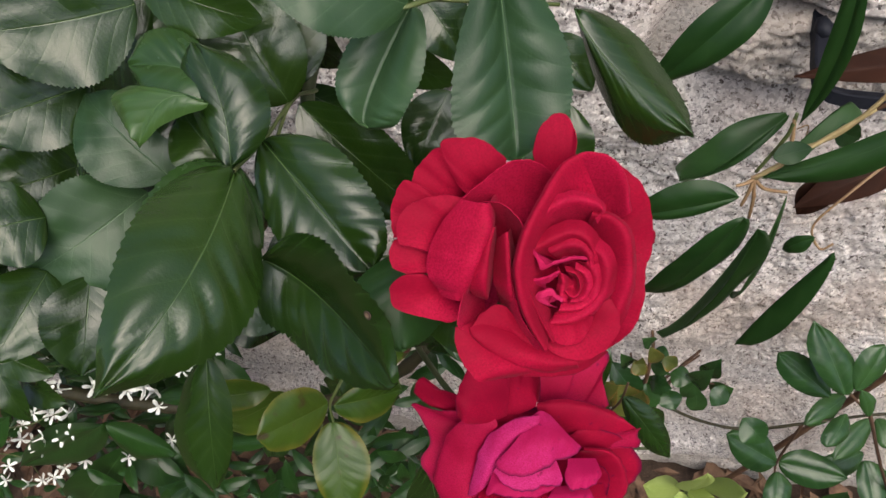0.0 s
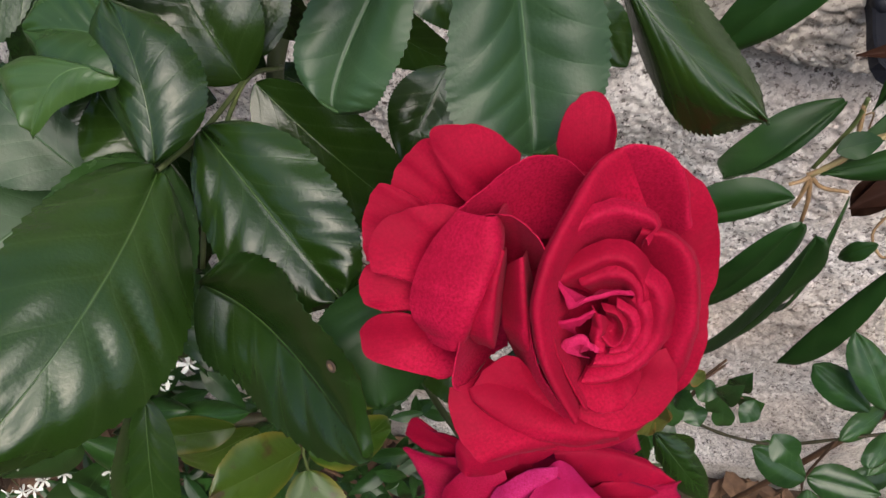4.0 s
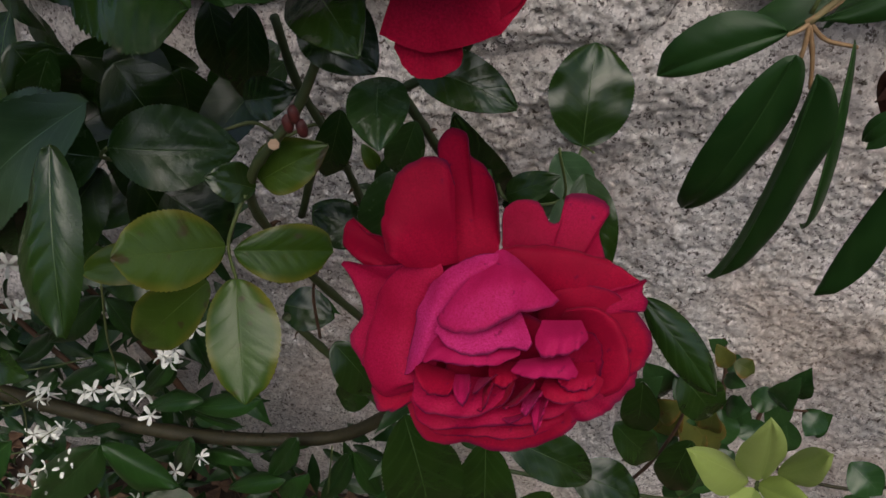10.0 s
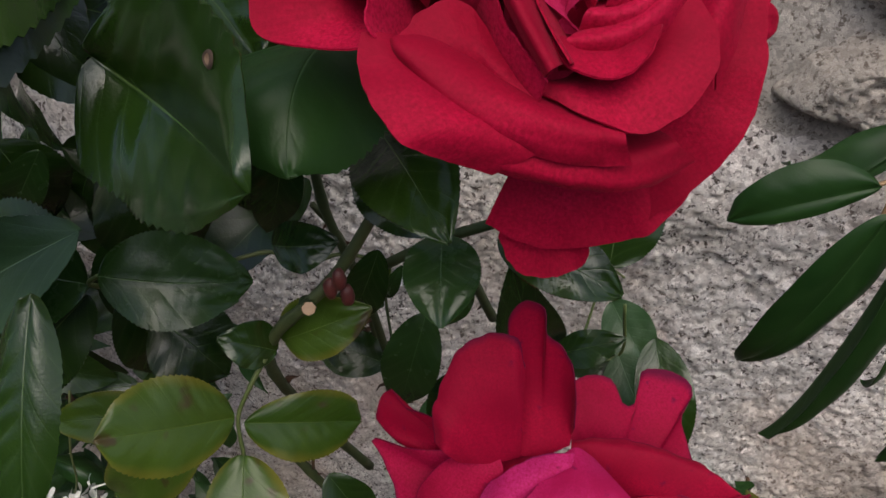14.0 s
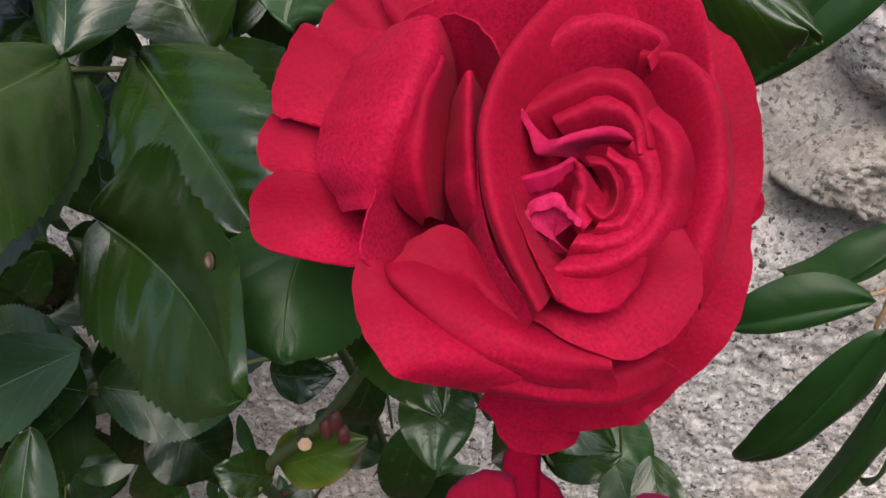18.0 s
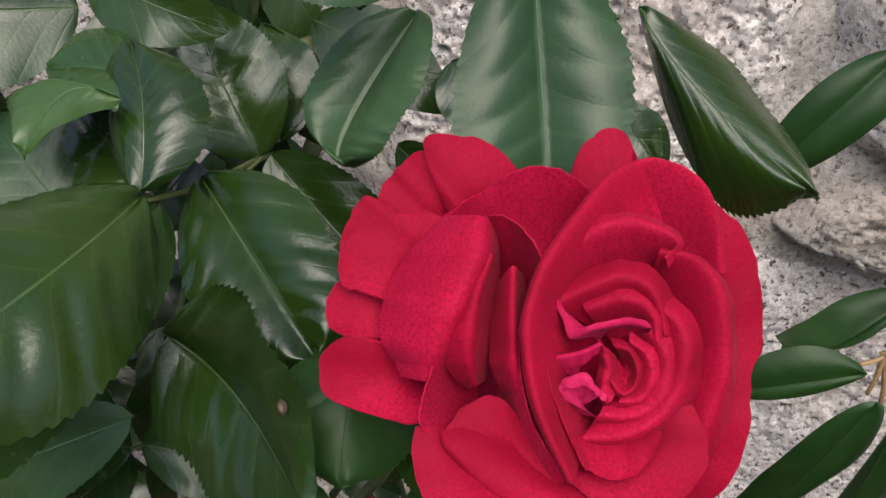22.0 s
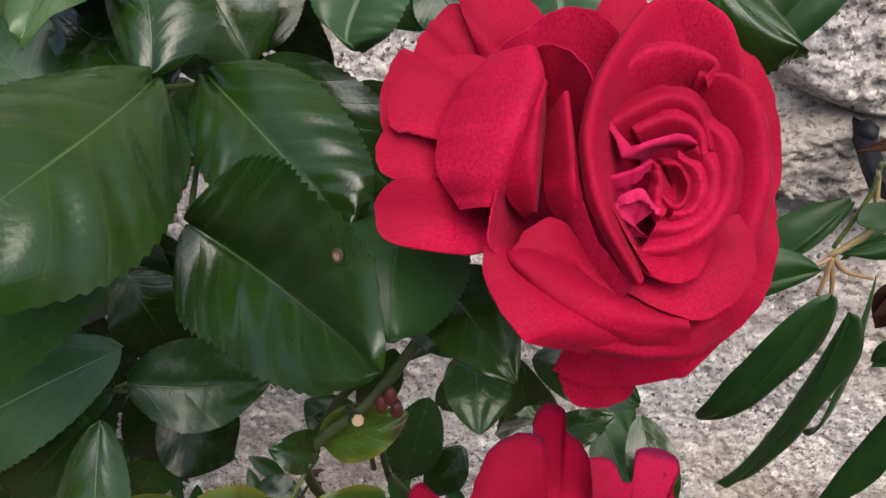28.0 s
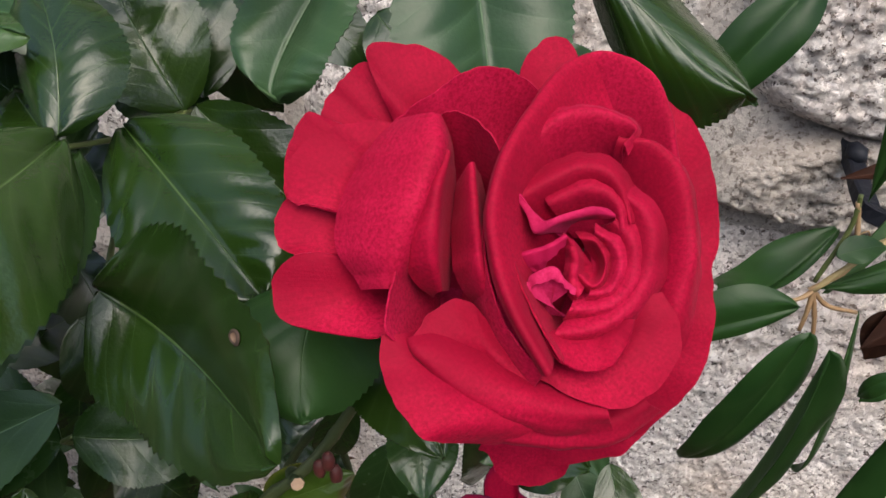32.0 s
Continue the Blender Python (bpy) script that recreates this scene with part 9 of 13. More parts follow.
jasmine_leaf(-0.835, 0.321, 0.308, 1.42, -0.79, 0.040, 487)
jasmine_leaf(-0.376, 0.312, 0.304, 4.84, -0.38, 0.061, 488)
jasmine_leaf(-0.246, 0.447, 0.231, 5.27, -0.25, 0.053, 489)
jasmine_leaf(-0.211, 0.468, 0.277, 0.28, -0.32, 0.042, 490)
jasmine_leaf(-0.489, 0.486, 0.697, 2.57, -0.30, 0.047, 491)
jasmine_leaf(-0.115, 0.310, 0.279, 5.55, 0.01, 0.054, 492)
jasmine_leaf(-0.630, 0.425, 0.289, 2.56, -0.32, 0.062, 493)
jasmine_leaf(-0.548, 0.494, 0.572, 4.61, -0.42, 0.041, 494)
jasmine_leaf(-0.126, 0.331, 0.656, 4.44, -0.15, 0.053, 495)
jasmine_leaf(-0.204, 0.387, 0.521, 5.63, 0.05, 0.035, 497)
jasmine_leaf(-0.801, 0.456, 0.517, 3.18, -0.31, 0.058, 498)
jasmine_leaf(-0.840, 0.394, 0.335, 5.28, -0.44, 0.041, 499)
jasmine_leaf(-0.426, 0.364, 0.321, 2.89, 0.11, 0.043, 501)
jasmine_leaf(-0.944, 0.483, 0.552, 0.91, 0.06, 0.048, 502)
jasmine_leaf(-0.952, 0.379, 0.437, 1.75, -0.53, 0.036, 503)
jasmine_leaf(-0.089, 0.425, 0.724, 3.20, -0.18, 0.052, 504)
jasmine_leaf(-0.902, 0.410, 0.602, 5.53, -0.70, 0.042, 505)
jasmine_leaf(-0.581, 0.416, 0.261, 2.87, -0.40, 0.054, 506)
jasmine_leaf(-0.589, 0.440, 0.721, 4.87, 0.00, 0.036, 507)
jasmine_leaf(-0.583, 0.424, 0.835, 5.49, -0.47, 0.055, 508)
jasmine_leaf(-0.352, 0.476, 0.220, 3.78, -0.17, 0.037, 509)
jasmine_leaf(-0.399, 0.475, 0.603, 4.68, -0.50, 0.051, 510)
jasmine_leaf(-0.632, 0.393, 0.479, 0.72, -0.09, 0.053, 511)
jasmine_leaf(-0.488, 0.482, 0.340, 5.03, -0.69, 0.046, 512)
jasmine_leaf(-0.220, 0.490, 0.355, 3.42, -0.53, 0.035, 513)
jasmine_leaf(-0.905, 0.451, 0.158, 1.16, -0.21, 0.044, 514)
jasmine_leaf(-0.814, 0.492, 0.481, 2.64, -0.13, 0.056, 515)
jasmine_leaf(-0.981, 0.413, 0.732, 0.84, -0.67, 0.054, 516)
jasmine_leaf(-0.400, 0.333, 0.340, 1.20, -0.01, 0.056, 517)
jasmine_leaf(-0.657, 0.390, 0.474, 1.19, 0.07, 0.053, 518)
jasmine_leaf(-0.840, 0.419, 0.849, 0.45, -0.71, 0.052, 519)
jasmine_leaf(-0.407, 0.405, 0.492, 5.20, -0.48, 0.061, 520)
jasmine_leaf(-0.790, 0.450, 0.475, 1.20, -0.28, 0.037, 521)
jasmine_leaf(-0.426, 0.444, 0.417, 6.19, 0.04, 0.056, 525)
jasmine_leaf(-0.695, 0.356, 0.172, 4.84, -0.30, 0.055, 526)
jasmine_leaf(-0.198, 0.306, 0.251, 4.99, -0.09, 0.041, 527)
jasmine_leaf(-0.558, 0.406, 0.164, 1.60, -0.18, 0.061, 528)
jasmine_leaf(-0.118, 0.306, 0.643, 5.56, 0.24, 0.051, 529)
jasmine_leaf(-0.606, 0.356, 0.206, 0.17, -0.52, 0.062, 530)
jasmine_leaf(-0.160, 0.358, 0.453, 0.28, -0.35, 0.054, 531)
jasmine_leaf(-0.571, 0.437, 0.165, 5.82, -0.73, 0.064, 532)
jasmine_leaf(-0.547, 0.415, 0.684, 4.10, -0.49, 0.043, 533)
jasmine_leaf(-0.361, 0.498, 0.205, 0.98, 0.27, 0.051, 534)
jasmine_leaf(-0.512, 0.404, 0.160, 3.23, -0.06, 0.039, 535)
jasmine_leaf(-0.597, 0.480, 0.308, 5.58, -0.54, 0.055, 536)
jasmine_leaf(-0.408, 0.402, 0.700, 4.43, -0.15, 0.039, 537)
jasmine_leaf(-0.682, 0.399, 0.393, 1.87, -0.64, 0.054, 538)
jasmine_leaf(-0.990, 0.474, 0.593, 3.95, -0.77, 0.053, 539)
jasmine_leaf(-0.807, 0.438, 0.384, 0.66, -0.19, 0.060, 540)
jasmine_leaf(-0.069, 0.478, 0.285, 4.78, 0.09, 0.037, 541)
jasmine_leaf(-0.452, 0.309, 0.358, 4.34, -0.03, 0.056, 542)
jasmine_leaf(-0.265, 0.464, 0.421, 5.42, -0.24, 0.058, 543)
jasmine_leaf(-0.647, 0.336, 0.636, 1.82, 0.35, 0.039, 544)
jasmine_leaf(-0.806, 0.458, 0.368, 0.23, -0.04, 0.055, 545)
jasmine_leaf(-0.998, 0.469, 0.186, 3.94, -0.29, 0.062, 546)
jasmine_leaf(-0.859, 0.305, 0.854, 4.55, 0.00, 0.045, 547)
jasmine_leaf(-0.612, 0.332, 0.254, 1.82, -0.29, 0.060, 548)
jasmine_leaf(-0.099, 0.458, 0.299, 3.10, -0.05, 0.058, 549)
jasmine_leaf(-0.903, 0.429, 0.714, 4.73, -0.59, 0.046, 550)
jasmine_leaf(-0.217, 0.412, 0.491, 5.20, -0.42, 0.039, 551)
jasmine_leaf(-0.914, 0.412, 0.367, 1.16, 0.01, 0.037, 552)
jasmine_leaf(-0.341, 0.461, 0.680, 0.99, -0.60, 0.044, 553)
jasmine_leaf(-0.368, 0.350, 0.345, 3.71, 0.24, 0.045, 554)
jasmine_leaf(-0.943, 0.372, 0.215, 2.01, 0.29, 0.041, 555)
jasmine_leaf(-0.678, 0.328, 0.794, 0.37, -0.33, 0.039, 556)
jasmine_leaf(-0.616, 0.327, 0.652, 4.24, 0.28, 0.065, 557)
jasmine_leaf(-0.832, 0.321, 0.205, 1.51, -0.48, 0.050, 558)
jasmine_leaf(-0.645, 0.386, 0.689, 5.54, 0.13, 0.055, 559)
jasmine_leaf(-0.687, 0.481, 0.669, 1.09, -0.45, 0.059, 560)
jasmine_leaf(-0.221, 0.351, 0.241, 2.71, -0.21, 0.064, 561)
jasmine_leaf(-0.631, 0.326, 0.325, 6.24, -0.17, 0.061, 563)
jasmine_leaf(-0.489, 0.488, 0.261, 4.84, -0.47, 0.046, 564)
jasmine_leaf(-0.340, 0.382, 0.406, 2.44, -0.29, 0.054, 565)
jasmine_leaf(-0.802, 0.440, 0.575, 4.92, -0.51, 0.063, 566)
jasmine_leaf(-0.089, 0.393, 0.649, 4.84, -0.41, 0.036, 567)
jasmine_leaf(-0.907, 0.328, 0.705, 0.51, 0.21, 0.041, 568)
jasmine_leaf(-0.534, 0.320, 0.194, 4.73, 0.14, 0.037, 570)
jasmine_leaf(-0.997, 0.316, 0.243, 6.17, -0.39, 0.061, 571)
jasmine_leaf(-0.372, 0.401, 0.481, 0.27, 0.23, 0.040, 572)
jasmine_leaf(-0.470, 0.470, 0.324, 5.69, -0.31, 0.056, 573)
jasmine_leaf(-0.797, 0.473, 0.270, 2.41, -0.56, 0.045, 574)
jasmine_leaf(-0.501, 0.427, 0.811, 0.99, -0.32, 0.047, 575)
jasmine_leaf(-0.081, 0.414, 0.200, 3.45, 0.11, 0.036, 576)
jasmine_leaf(-0.421, 0.408, 0.242, 2.16, -0.33, 0.044, 577)
jasmine_leaf(-0.842, 0.476, 0.826, 0.54, 0.32, 0.043, 578)
jasmine_leaf(-0.767, 0.468, 0.517, 1.01, -0.20, 0.054, 579)
jasmine_leaf(-0.442, 0.495, 0.529, 3.17, 0.39, 0.064, 580)
jasmine_leaf(-0.605, 0.390, 0.221, 5.49, 0.03, 0.053, 583)
jasmine_leaf(-0.563, 0.446, 0.426, 3.98, -0.02, 0.038, 584)
jasmine_leaf(-0.894, 0.497, 0.602, 2.88, 0.09, 0.055, 585)
jasmine_leaf(-0.102, 0.338, 0.523, 4.91, -0.12, 0.053, 586)
jasmine_leaf(-0.766, 0.373, 0.389, 1.90, 0.09, 0.054, 587)
jasmine_leaf(-0.651, 0.437, 0.139, 5.52, -0.07, 0.043, 588)
jasmine_leaf(-0.060, 0.341, 0.233, 2.40, -0.16, 0.052, 589)
jasmine_leaf(-0.062, 0.423, 0.258, 4.86, -0.32, 0.064, 590)
jasmine_leaf(-0.215, 0.338, 0.136, 4.52, 0.06, 0.055, 591)
jasmine_leaf(-0.436, 0.494, 0.678, 0.68, -0.06, 0.044, 592)
jasmine_leaf(-0.323, 0.373, 0.629, 3.19, -0.01, 0.063, 594)
jasmine_leaf(-0.105, 0.498, 0.745, 6.07, -0.64, 0.057, 597)
jasmine_leaf(-0.427, 0.376, 0.795, 1.95, 0.01, 0.057, 598)
jasmine_leaf(-0.953, 0.324, 0.576, 0.24, -0.34, 0.059, 599)
jasmine_leaf(-0.089, 0.450, 0.321, 3.95, -0.26, 0.055, 600)
jasmine_leaf(-0.492, 0.414, 0.757, 0.25, -0.59, 0.046, 602)
jasmine_leaf(-0.589, 0.312, 0.748, 1.13, -0.59, 0.047, 603)
jasmine_leaf(-0.464, 0.341, 0.410, 6.21, -0.33, 0.058, 604)
jasmine_leaf(-0.166, 0.438, 0.224, 0.94, -0.32, 0.061, 605)
jasmine_leaf(-0.635, 0.370, 0.200, 1.12, -0.42, 0.063, 606)
jasmine_leaf(-0.158, 0.316, 0.342, 4.39, -0.60, 0.054, 607)
jasmine_leaf(-0.300, 0.326, 0.470, 2.36, 0.01, 0.052, 608)
jasmine_leaf(-0.429, 0.421, 0.453, 3.45, -0.39, 0.062, 609)
jasmine_leaf(-0.833, 0.493, 0.759, 1.50, -0.10, 0.036, 611)
jasmine_leaf(-0.660, 0.361, 0.299, 4.17, -0.18, 0.060, 612)
jasmine_leaf(-0.848, 0.358, 0.338, 2.29, -0.10, 0.047, 613)
jasmine_leaf(-0.858, 0.360, 0.339, 2.13, -0.45, 0.044, 614)
jasmine_leaf(-0.244, 0.432, 0.160, 0.59, 0.12, 0.064, 615)
jasmine_leaf(-0.213, 0.394, 0.381, 5.57, 0.05, 0.056, 616)
jasmine_leaf(-0.052, 0.315, 0.311, 1.03, 0.12, 0.038, 617)
jasmine_leaf(-0.462, 0.498, 0.671, 5.95, 0.15, 0.043, 618)
jasmine_leaf(-0.218, 0.466, 0.200, 5.39, -0.72, 0.039, 619)
jasmine_leaf(-0.607, 0.463, 0.269, 4.55, -0.01, 0.042, 620)
jasmine_leaf(-0.661, 0.429, 0.358, 0.40, -0.41, 0.037, 621)
jasmine_leaf(-0.772, 0.487, 0.551, 5.62, -0.24, 0.053, 622)
jasmine_leaf(-0.083, 0.354, 0.581, 2.66, -0.10, 0.065, 623)
jasmine_leaf(-0.307, 0.329, 0.354, 5.99, -0.66, 0.062, 624)
jasmine_leaf(-0.104, 0.468, 0.460, 1.14, -0.09, 0.036, 625)
jasmine_leaf(-0.067, 0.385, 0.175, 1.25, -0.44, 0.062, 627)
jasmine_leaf(-0.064, 0.424, 0.429, 1.13, -0.05, 0.051, 628)
jasmine_leaf(-0.069, 0.447, 0.375, 5.63, -0.15, 0.043, 629)
jasmine_leaf(-0.950, 0.458, 0.516, 6.06, -0.26, 0.041, 630)
jasmine_leaf(-0.990, 0.412, 0.516, 4.27, -0.03, 0.065, 631)
jasmine_leaf(-0.338, 0.490, 0.193, 6.19, 0.04, 0.054, 632)
jasmine_leaf(-0.738, 0.380, 0.466, 0.22, -0.39, 0.038, 633)
jasmine_leaf(-0.867, 0.474, 0.580, 4.82, -0.12, 0.051, 635)
jasmine_leaf(-0.818, 0.327, 0.267, 1.64, -0.07, 0.039, 636)
jasmine_leaf(-0.139, 0.450, 0.146, 2.11, 0.09, 0.041, 637)
jasmine_leaf(-0.527, 0.454, 0.560, 1.94, -0.31, 0.058, 638)
jasmine_leaf(-0.780, 0.313, 0.614, 0.80, -0.28, 0.058, 639)
jasmine_leaf(-0.906, 0.361, 0.714, 1.54, -0.10, 0.037, 640)
jasmine_leaf(-0.990, 0.382, 0.732, 6.16, 0.03, 0.052, 641)
jasmine_leaf(-0.727, 0.469, 0.528, 5.76, -0.10, 0.047, 642)
jasmine_leaf(-0.821, 0.438, 0.254, 4.85, -0.32, 0.045, 643)
jasmine_leaf(-0.941, 0.367, 0.555, 4.69, -0.30, 0.062, 645)
jasmine_leaf(-0.521, 0.400, 0.797, 0.42, -0.14, 0.054, 646)
jasmine_leaf(-0.166, 0.407, 0.288, 6.05, -0.58, 0.045, 647)
jasmine_leaf(-0.437, 0.430, 0.475, 0.01, 0.29, 0.052, 649)
jasmine_leaf(-0.345, 0.468, 0.767, 4.23, -0.40, 0.046, 650)
jasmine_leaf(-0.971, 0.414, 0.327, 5.16, -0.54, 0.047, 651)
jasmine_leaf(-0.982, 0.374, 0.300, 1.15, -0.17, 0.047, 652)
jasmine_leaf(-0.529, 0.443, 0.506, 4.20, 0.00, 0.049, 653)
jasmine_leaf(-0.206, 0.455, 0.241, 5.15, -0.49, 0.050, 654)
jasmine_leaf(-0.066, 0.364, 0.198, 4.81, 0.12, 0.045, 656)
jasmine_leaf(-0.389, 0.484, 0.794, 1.98, 0.10, 0.041, 657)
jasmine_leaf(-0.154, 0.374, 0.414, 1.32, -0.50, 0.041, 658)
jasmine_leaf(-0.922, 0.404, 0.177, 5.42, -0.05, 0.046, 659)
jasmine_leaf(-0.612, 0.485, 0.401, 2.86, -0.17, 0.036, 661)
jasmine_leaf(-0.087, 0.415, 0.306, 4.54, -0.15, 0.048, 662)
jasmine_leaf(-0.730, 0.305, 0.288, 1.06, 0.04, 0.053, 664)
jasmine_leaf(-0.978, 0.376, 0.773, 3.13, -0.33, 0.045, 665)
jasmine_leaf(-0.672, 0.412, 0.363, 1.66, -0.27, 0.046, 666)
jasmine_leaf(-0.349, 0.454, 0.219, 0.09, -0.35, 0.050, 667)
jasmine_leaf(-0.960, 0.405, 0.753, 5.79, 0.14, 0.062, 668)
jasmine_leaf(-0.952, 0.465, 0.179, 1.33, -0.42, 0.053, 670)
jasmine_leaf(-0.056, 0.438, 0.807, 2.58, -0.18, 0.043, 671)
jasmine_leaf(-0.426, 0.320, 0.318, 2.47, -0.79, 0.053, 672)
jasmine_leaf(-0.772, 0.339, 0.720, 2.40, -0.41, 0.057, 673)
jasmine_leaf(-0.470, 0.420, 0.407, 1.09, -0.31, 0.055, 675)
jasmine_leaf(-0.785, 0.419, 0.153, 4.62, -0.16, 0.036, 676)
jasmine_leaf(-0.438, 0.326, 0.128, 4.80, -0.17, 0.057, 677)
jasmine_leaf(-0.274, 0.371, 0.145, 5.72, -0.03, 0.042, 678)
jasmine_leaf(-0.953, 0.431, 0.479, 3.36, -0.04, 0.056, 679)
jasmine_leaf(-0.265, 0.308, 0.526, 4.56, -0.31, 0.036, 681)
jasmine_leaf(-0.929, 0.488, 0.689, 5.61, -0.02, 0.061, 682)
jasmine_leaf(-0.797, 0.349, 0.456, 6.15, -0.28, 0.057, 683)
jasmine_leaf(-0.120, 0.396, 0.358, 3.90, -0.32, 0.045, 684)
jasmine_leaf(-0.806, 0.300, 0.147, 5.30, -0.04, 0.041, 685)
jasmine_leaf(-0.941, 0.383, 0.823, 2.98, -0.77, 0.047, 686)
jasmine_leaf(-0.328, 0.321, 0.360, 3.18, 0.07, 0.039, 687)
jasmine_leaf(-0.372, 0.392, 0.814, 0.33, -0.42, 0.036, 688)
jasmine_leaf(-0.702, 0.366, 0.685, 5.28, -0.35, 0.049, 689)
jasmine_leaf(-0.234, 0.430, 0.367, 6.07, -0.04, 0.060, 690)
jasmine_leaf(-0.677, 0.314, 0.555, 1.54, -0.11, 0.039, 691)
jasmine_leaf(-0.252, 0.358, 0.427, 3.51, -0.40, 0.062, 692)
jasmine_leaf(-0.428, 0.429, 0.759, 1.65, -0.46, 0.051, 693)
jasmine_leaf(-0.082, 0.483, 0.252, 4.47, -0.41, 0.053, 695)
jasmine_leaf(-0.371, 0.330, 0.319, 5.04, 0.37, 0.048, 696)
jasmine_leaf(-0.644, 0.368, 0.762, 1.67, -0.31, 0.059, 697)
jasmine_leaf(-0.308, 0.472, 0.375, 6.17, 0.03, 0.043, 698)
jasmine_leaf(-0.135, 0.353, 0.146, 5.30, -0.91, 0.064, 699)
jasmine_leaf(-0.974, 0.470, 0.185, 5.89, -0.02, 0.050, 700)
jasmine_leaf(-0.576, 0.348, 0.702, 2.23, -0.44, 0.057, 701)
jasmine_leaf(-0.445, 0.466, 0.258, 2.65, -0.21, 0.044, 702)
jasmine_leaf(-0.155, 0.302, 0.453, 4.62, -0.31, 0.058, 703)
jasmine_leaf(-0.092, 0.425, 0.745, 2.32, -0.46, 0.053, 704)
jasmine_leaf(-0.108, 0.311, 0.425, 4.33, -0.13, 0.044, 705)
jasmine_leaf(-0.647, 0.338, 0.551, 4.00, -0.25, 0.063, 706)
jasmine_leaf(-0.885, 0.304, 0.172, 1.63, 0.20, 0.055, 707)
jasmine_leaf(-0.670, 0.395, 0.487, 0.12, -0.13, 0.063, 708)
jasmine_leaf(-0.799, 0.302, 0.335, 5.36, 0.44, 0.037, 709)
jasmine_leaf(-0.395, 0.437, 0.543, 5.72, 0.16, 0.037, 711)
jasmine_leaf(-0.069, 0.403, 0.623, 3.73, -0.29, 0.049, 712)
jasmine_leaf(-0.469, 0.387, 0.187, 0.80, -0.04, 0.063, 713)
jasmine_leaf(-0.660, 0.435, 0.776, 6.07, -0.10, 0.040, 714)
jasmine_leaf(-0.892, 0.496, 0.137, 5.83, -0.20, 0.043, 715)
jasmine_leaf(-0.472, 0.358, 0.181, 0.73, -0.15, 0.043, 716)
jasmine_leaf(-0.534, 0.450, 0.219, 4.40, -0.06, 0.059, 717)
jasmine_leaf(-0.554, 0.306, 0.413, 6.22, -0.11, 0.054, 718)
jasmine_leaf(-0.585, 0.473, 0.362, 1.89, -0.39, 0.062, 719)
jasmine_leaf(-0.231, 0.343, 0.399, 2.70, -0.07, 0.051, 720)
jasmine_leaf(-0.329, 0.348, 0.168, 5.35, -0.04, 0.036, 721)
jasmine_leaf(-0.734, 0.425, 0.815, 5.56, -0.45, 0.053, 722)
jasmine_leaf(-0.202, 0.434, 0.147, 1.13, -0.11, 0.059, 723)
jasmine_leaf(-0.096, 0.439, 0.402, 1.10, -0.41, 0.060, 724)
jasmine_leaf(-0.442, 0.396, 0.501, 5.86, -0.29, 0.064, 726)
jasmine_leaf(-0.718, 0.321, 0.852, 1.53, -0.51, 0.058, 727)
jasmine_leaf(-0.067, 0.412, 0.706, 2.47, -0.17, 0.046, 728)
jasmine_leaf(-0.710, 0.498, 0.314, 0.14, -0.26, 0.043, 729)
jasmine_leaf(-0.283, 0.465, 0.185, 1.32, 0.01, 0.059, 730)
jasmine_leaf(-0.631, 0.420, 0.177, 5.01, 0.09, 0.061, 734)
jasmine_leaf(-0.348, 0.339, 0.297, 0.11, -0.05, 0.039, 735)
jasmine_leaf(-0.428, 0.391, 0.123, 2.62, -0.19, 0.042, 736)
jasmine_leaf(-0.844, 0.498, 0.718, 0.40, 0.01, 0.062, 737)
jasmine_leaf(-0.083, 0.332, 0.497, 1.73, -0.24, 0.059, 738)
jasmine_leaf(-0.825, 0.383, 0.316, 5.77, -0.54, 0.035, 739)
jasmine_leaf(-0.481, 0.371, 0.739, 4.06, 0.05, 0.048, 740)
jasmine_leaf(-0.183, 0.406, 0.340, 3.83, -0.28, 0.055, 741)
jasmine_leaf(-0.917, 0.310, 0.733, 2.25, -0.19, 0.059, 742)
jasmine_leaf(-0.973, 0.368, 0.147, 3.44, 0.02, 0.043, 743)
jasmine_leaf(-0.689, 0.450, 0.133, 5.73, -0.63, 0.053, 744)
jasmine_leaf(-0.846, 0.388, 0.794, 5.09, 0.24, 0.047, 745)
jasmine_leaf(-0.942, 0.432, 0.703, 1.93, -0.30, 0.054, 746)
jasmine_leaf(-0.818, 0.401, 0.609, 2.21, -0.65, 0.055, 747)
jasmine_leaf(-0.318, 0.407, 0.372, 5.93, -0.36, 0.038, 748)
jasmine_leaf(-0.119, 0.481, 0.444, 1.97, -0.12, 0.055, 749)
jasmine_leaf(-0.220, 0.374, 0.280, 3.50, -0.35, 0.056, 750)
jasmine_leaf(-0.095, 0.477, 0.261, 3.09, 0.05, 0.052, 751)
jasmine_leaf(-0.756, 0.387, 0.374, 2.31, 0.08, 0.063, 752)
jasmine_leaf(-0.845, 0.438, 0.576, 4.69, 0.12, 0.044, 753)
jasmine_leaf(-0.836, 0.448, 0.798, 2.64, -0.23, 0.049, 754)
jasmine_leaf(-0.826, 0.349, 0.306, 0.59, -0.33, 0.056, 755)
jasmine_leaf(-0.448, 0.464, 0.300, 2.34, -0.34, 0.063, 756)
jasmine_leaf(-0.960, 0.456, 0.177, 4.26, -0.11, 0.041, 757)
jasmine_leaf(-0.283, 0.389, 0.147, 0.33, 0.04, 0.040, 758)
jasmine_leaf(-0.914, 0.466, 0.585, 2.07, -0.43, 0.047, 759)
jasmine_leaf(-0.819, 0.408, 0.681, 5.96, 0.42, 0.037, 760)
jasmine_leaf(-0.342, 0.433, 0.446, 2.19, 0.00, 0.041, 761)
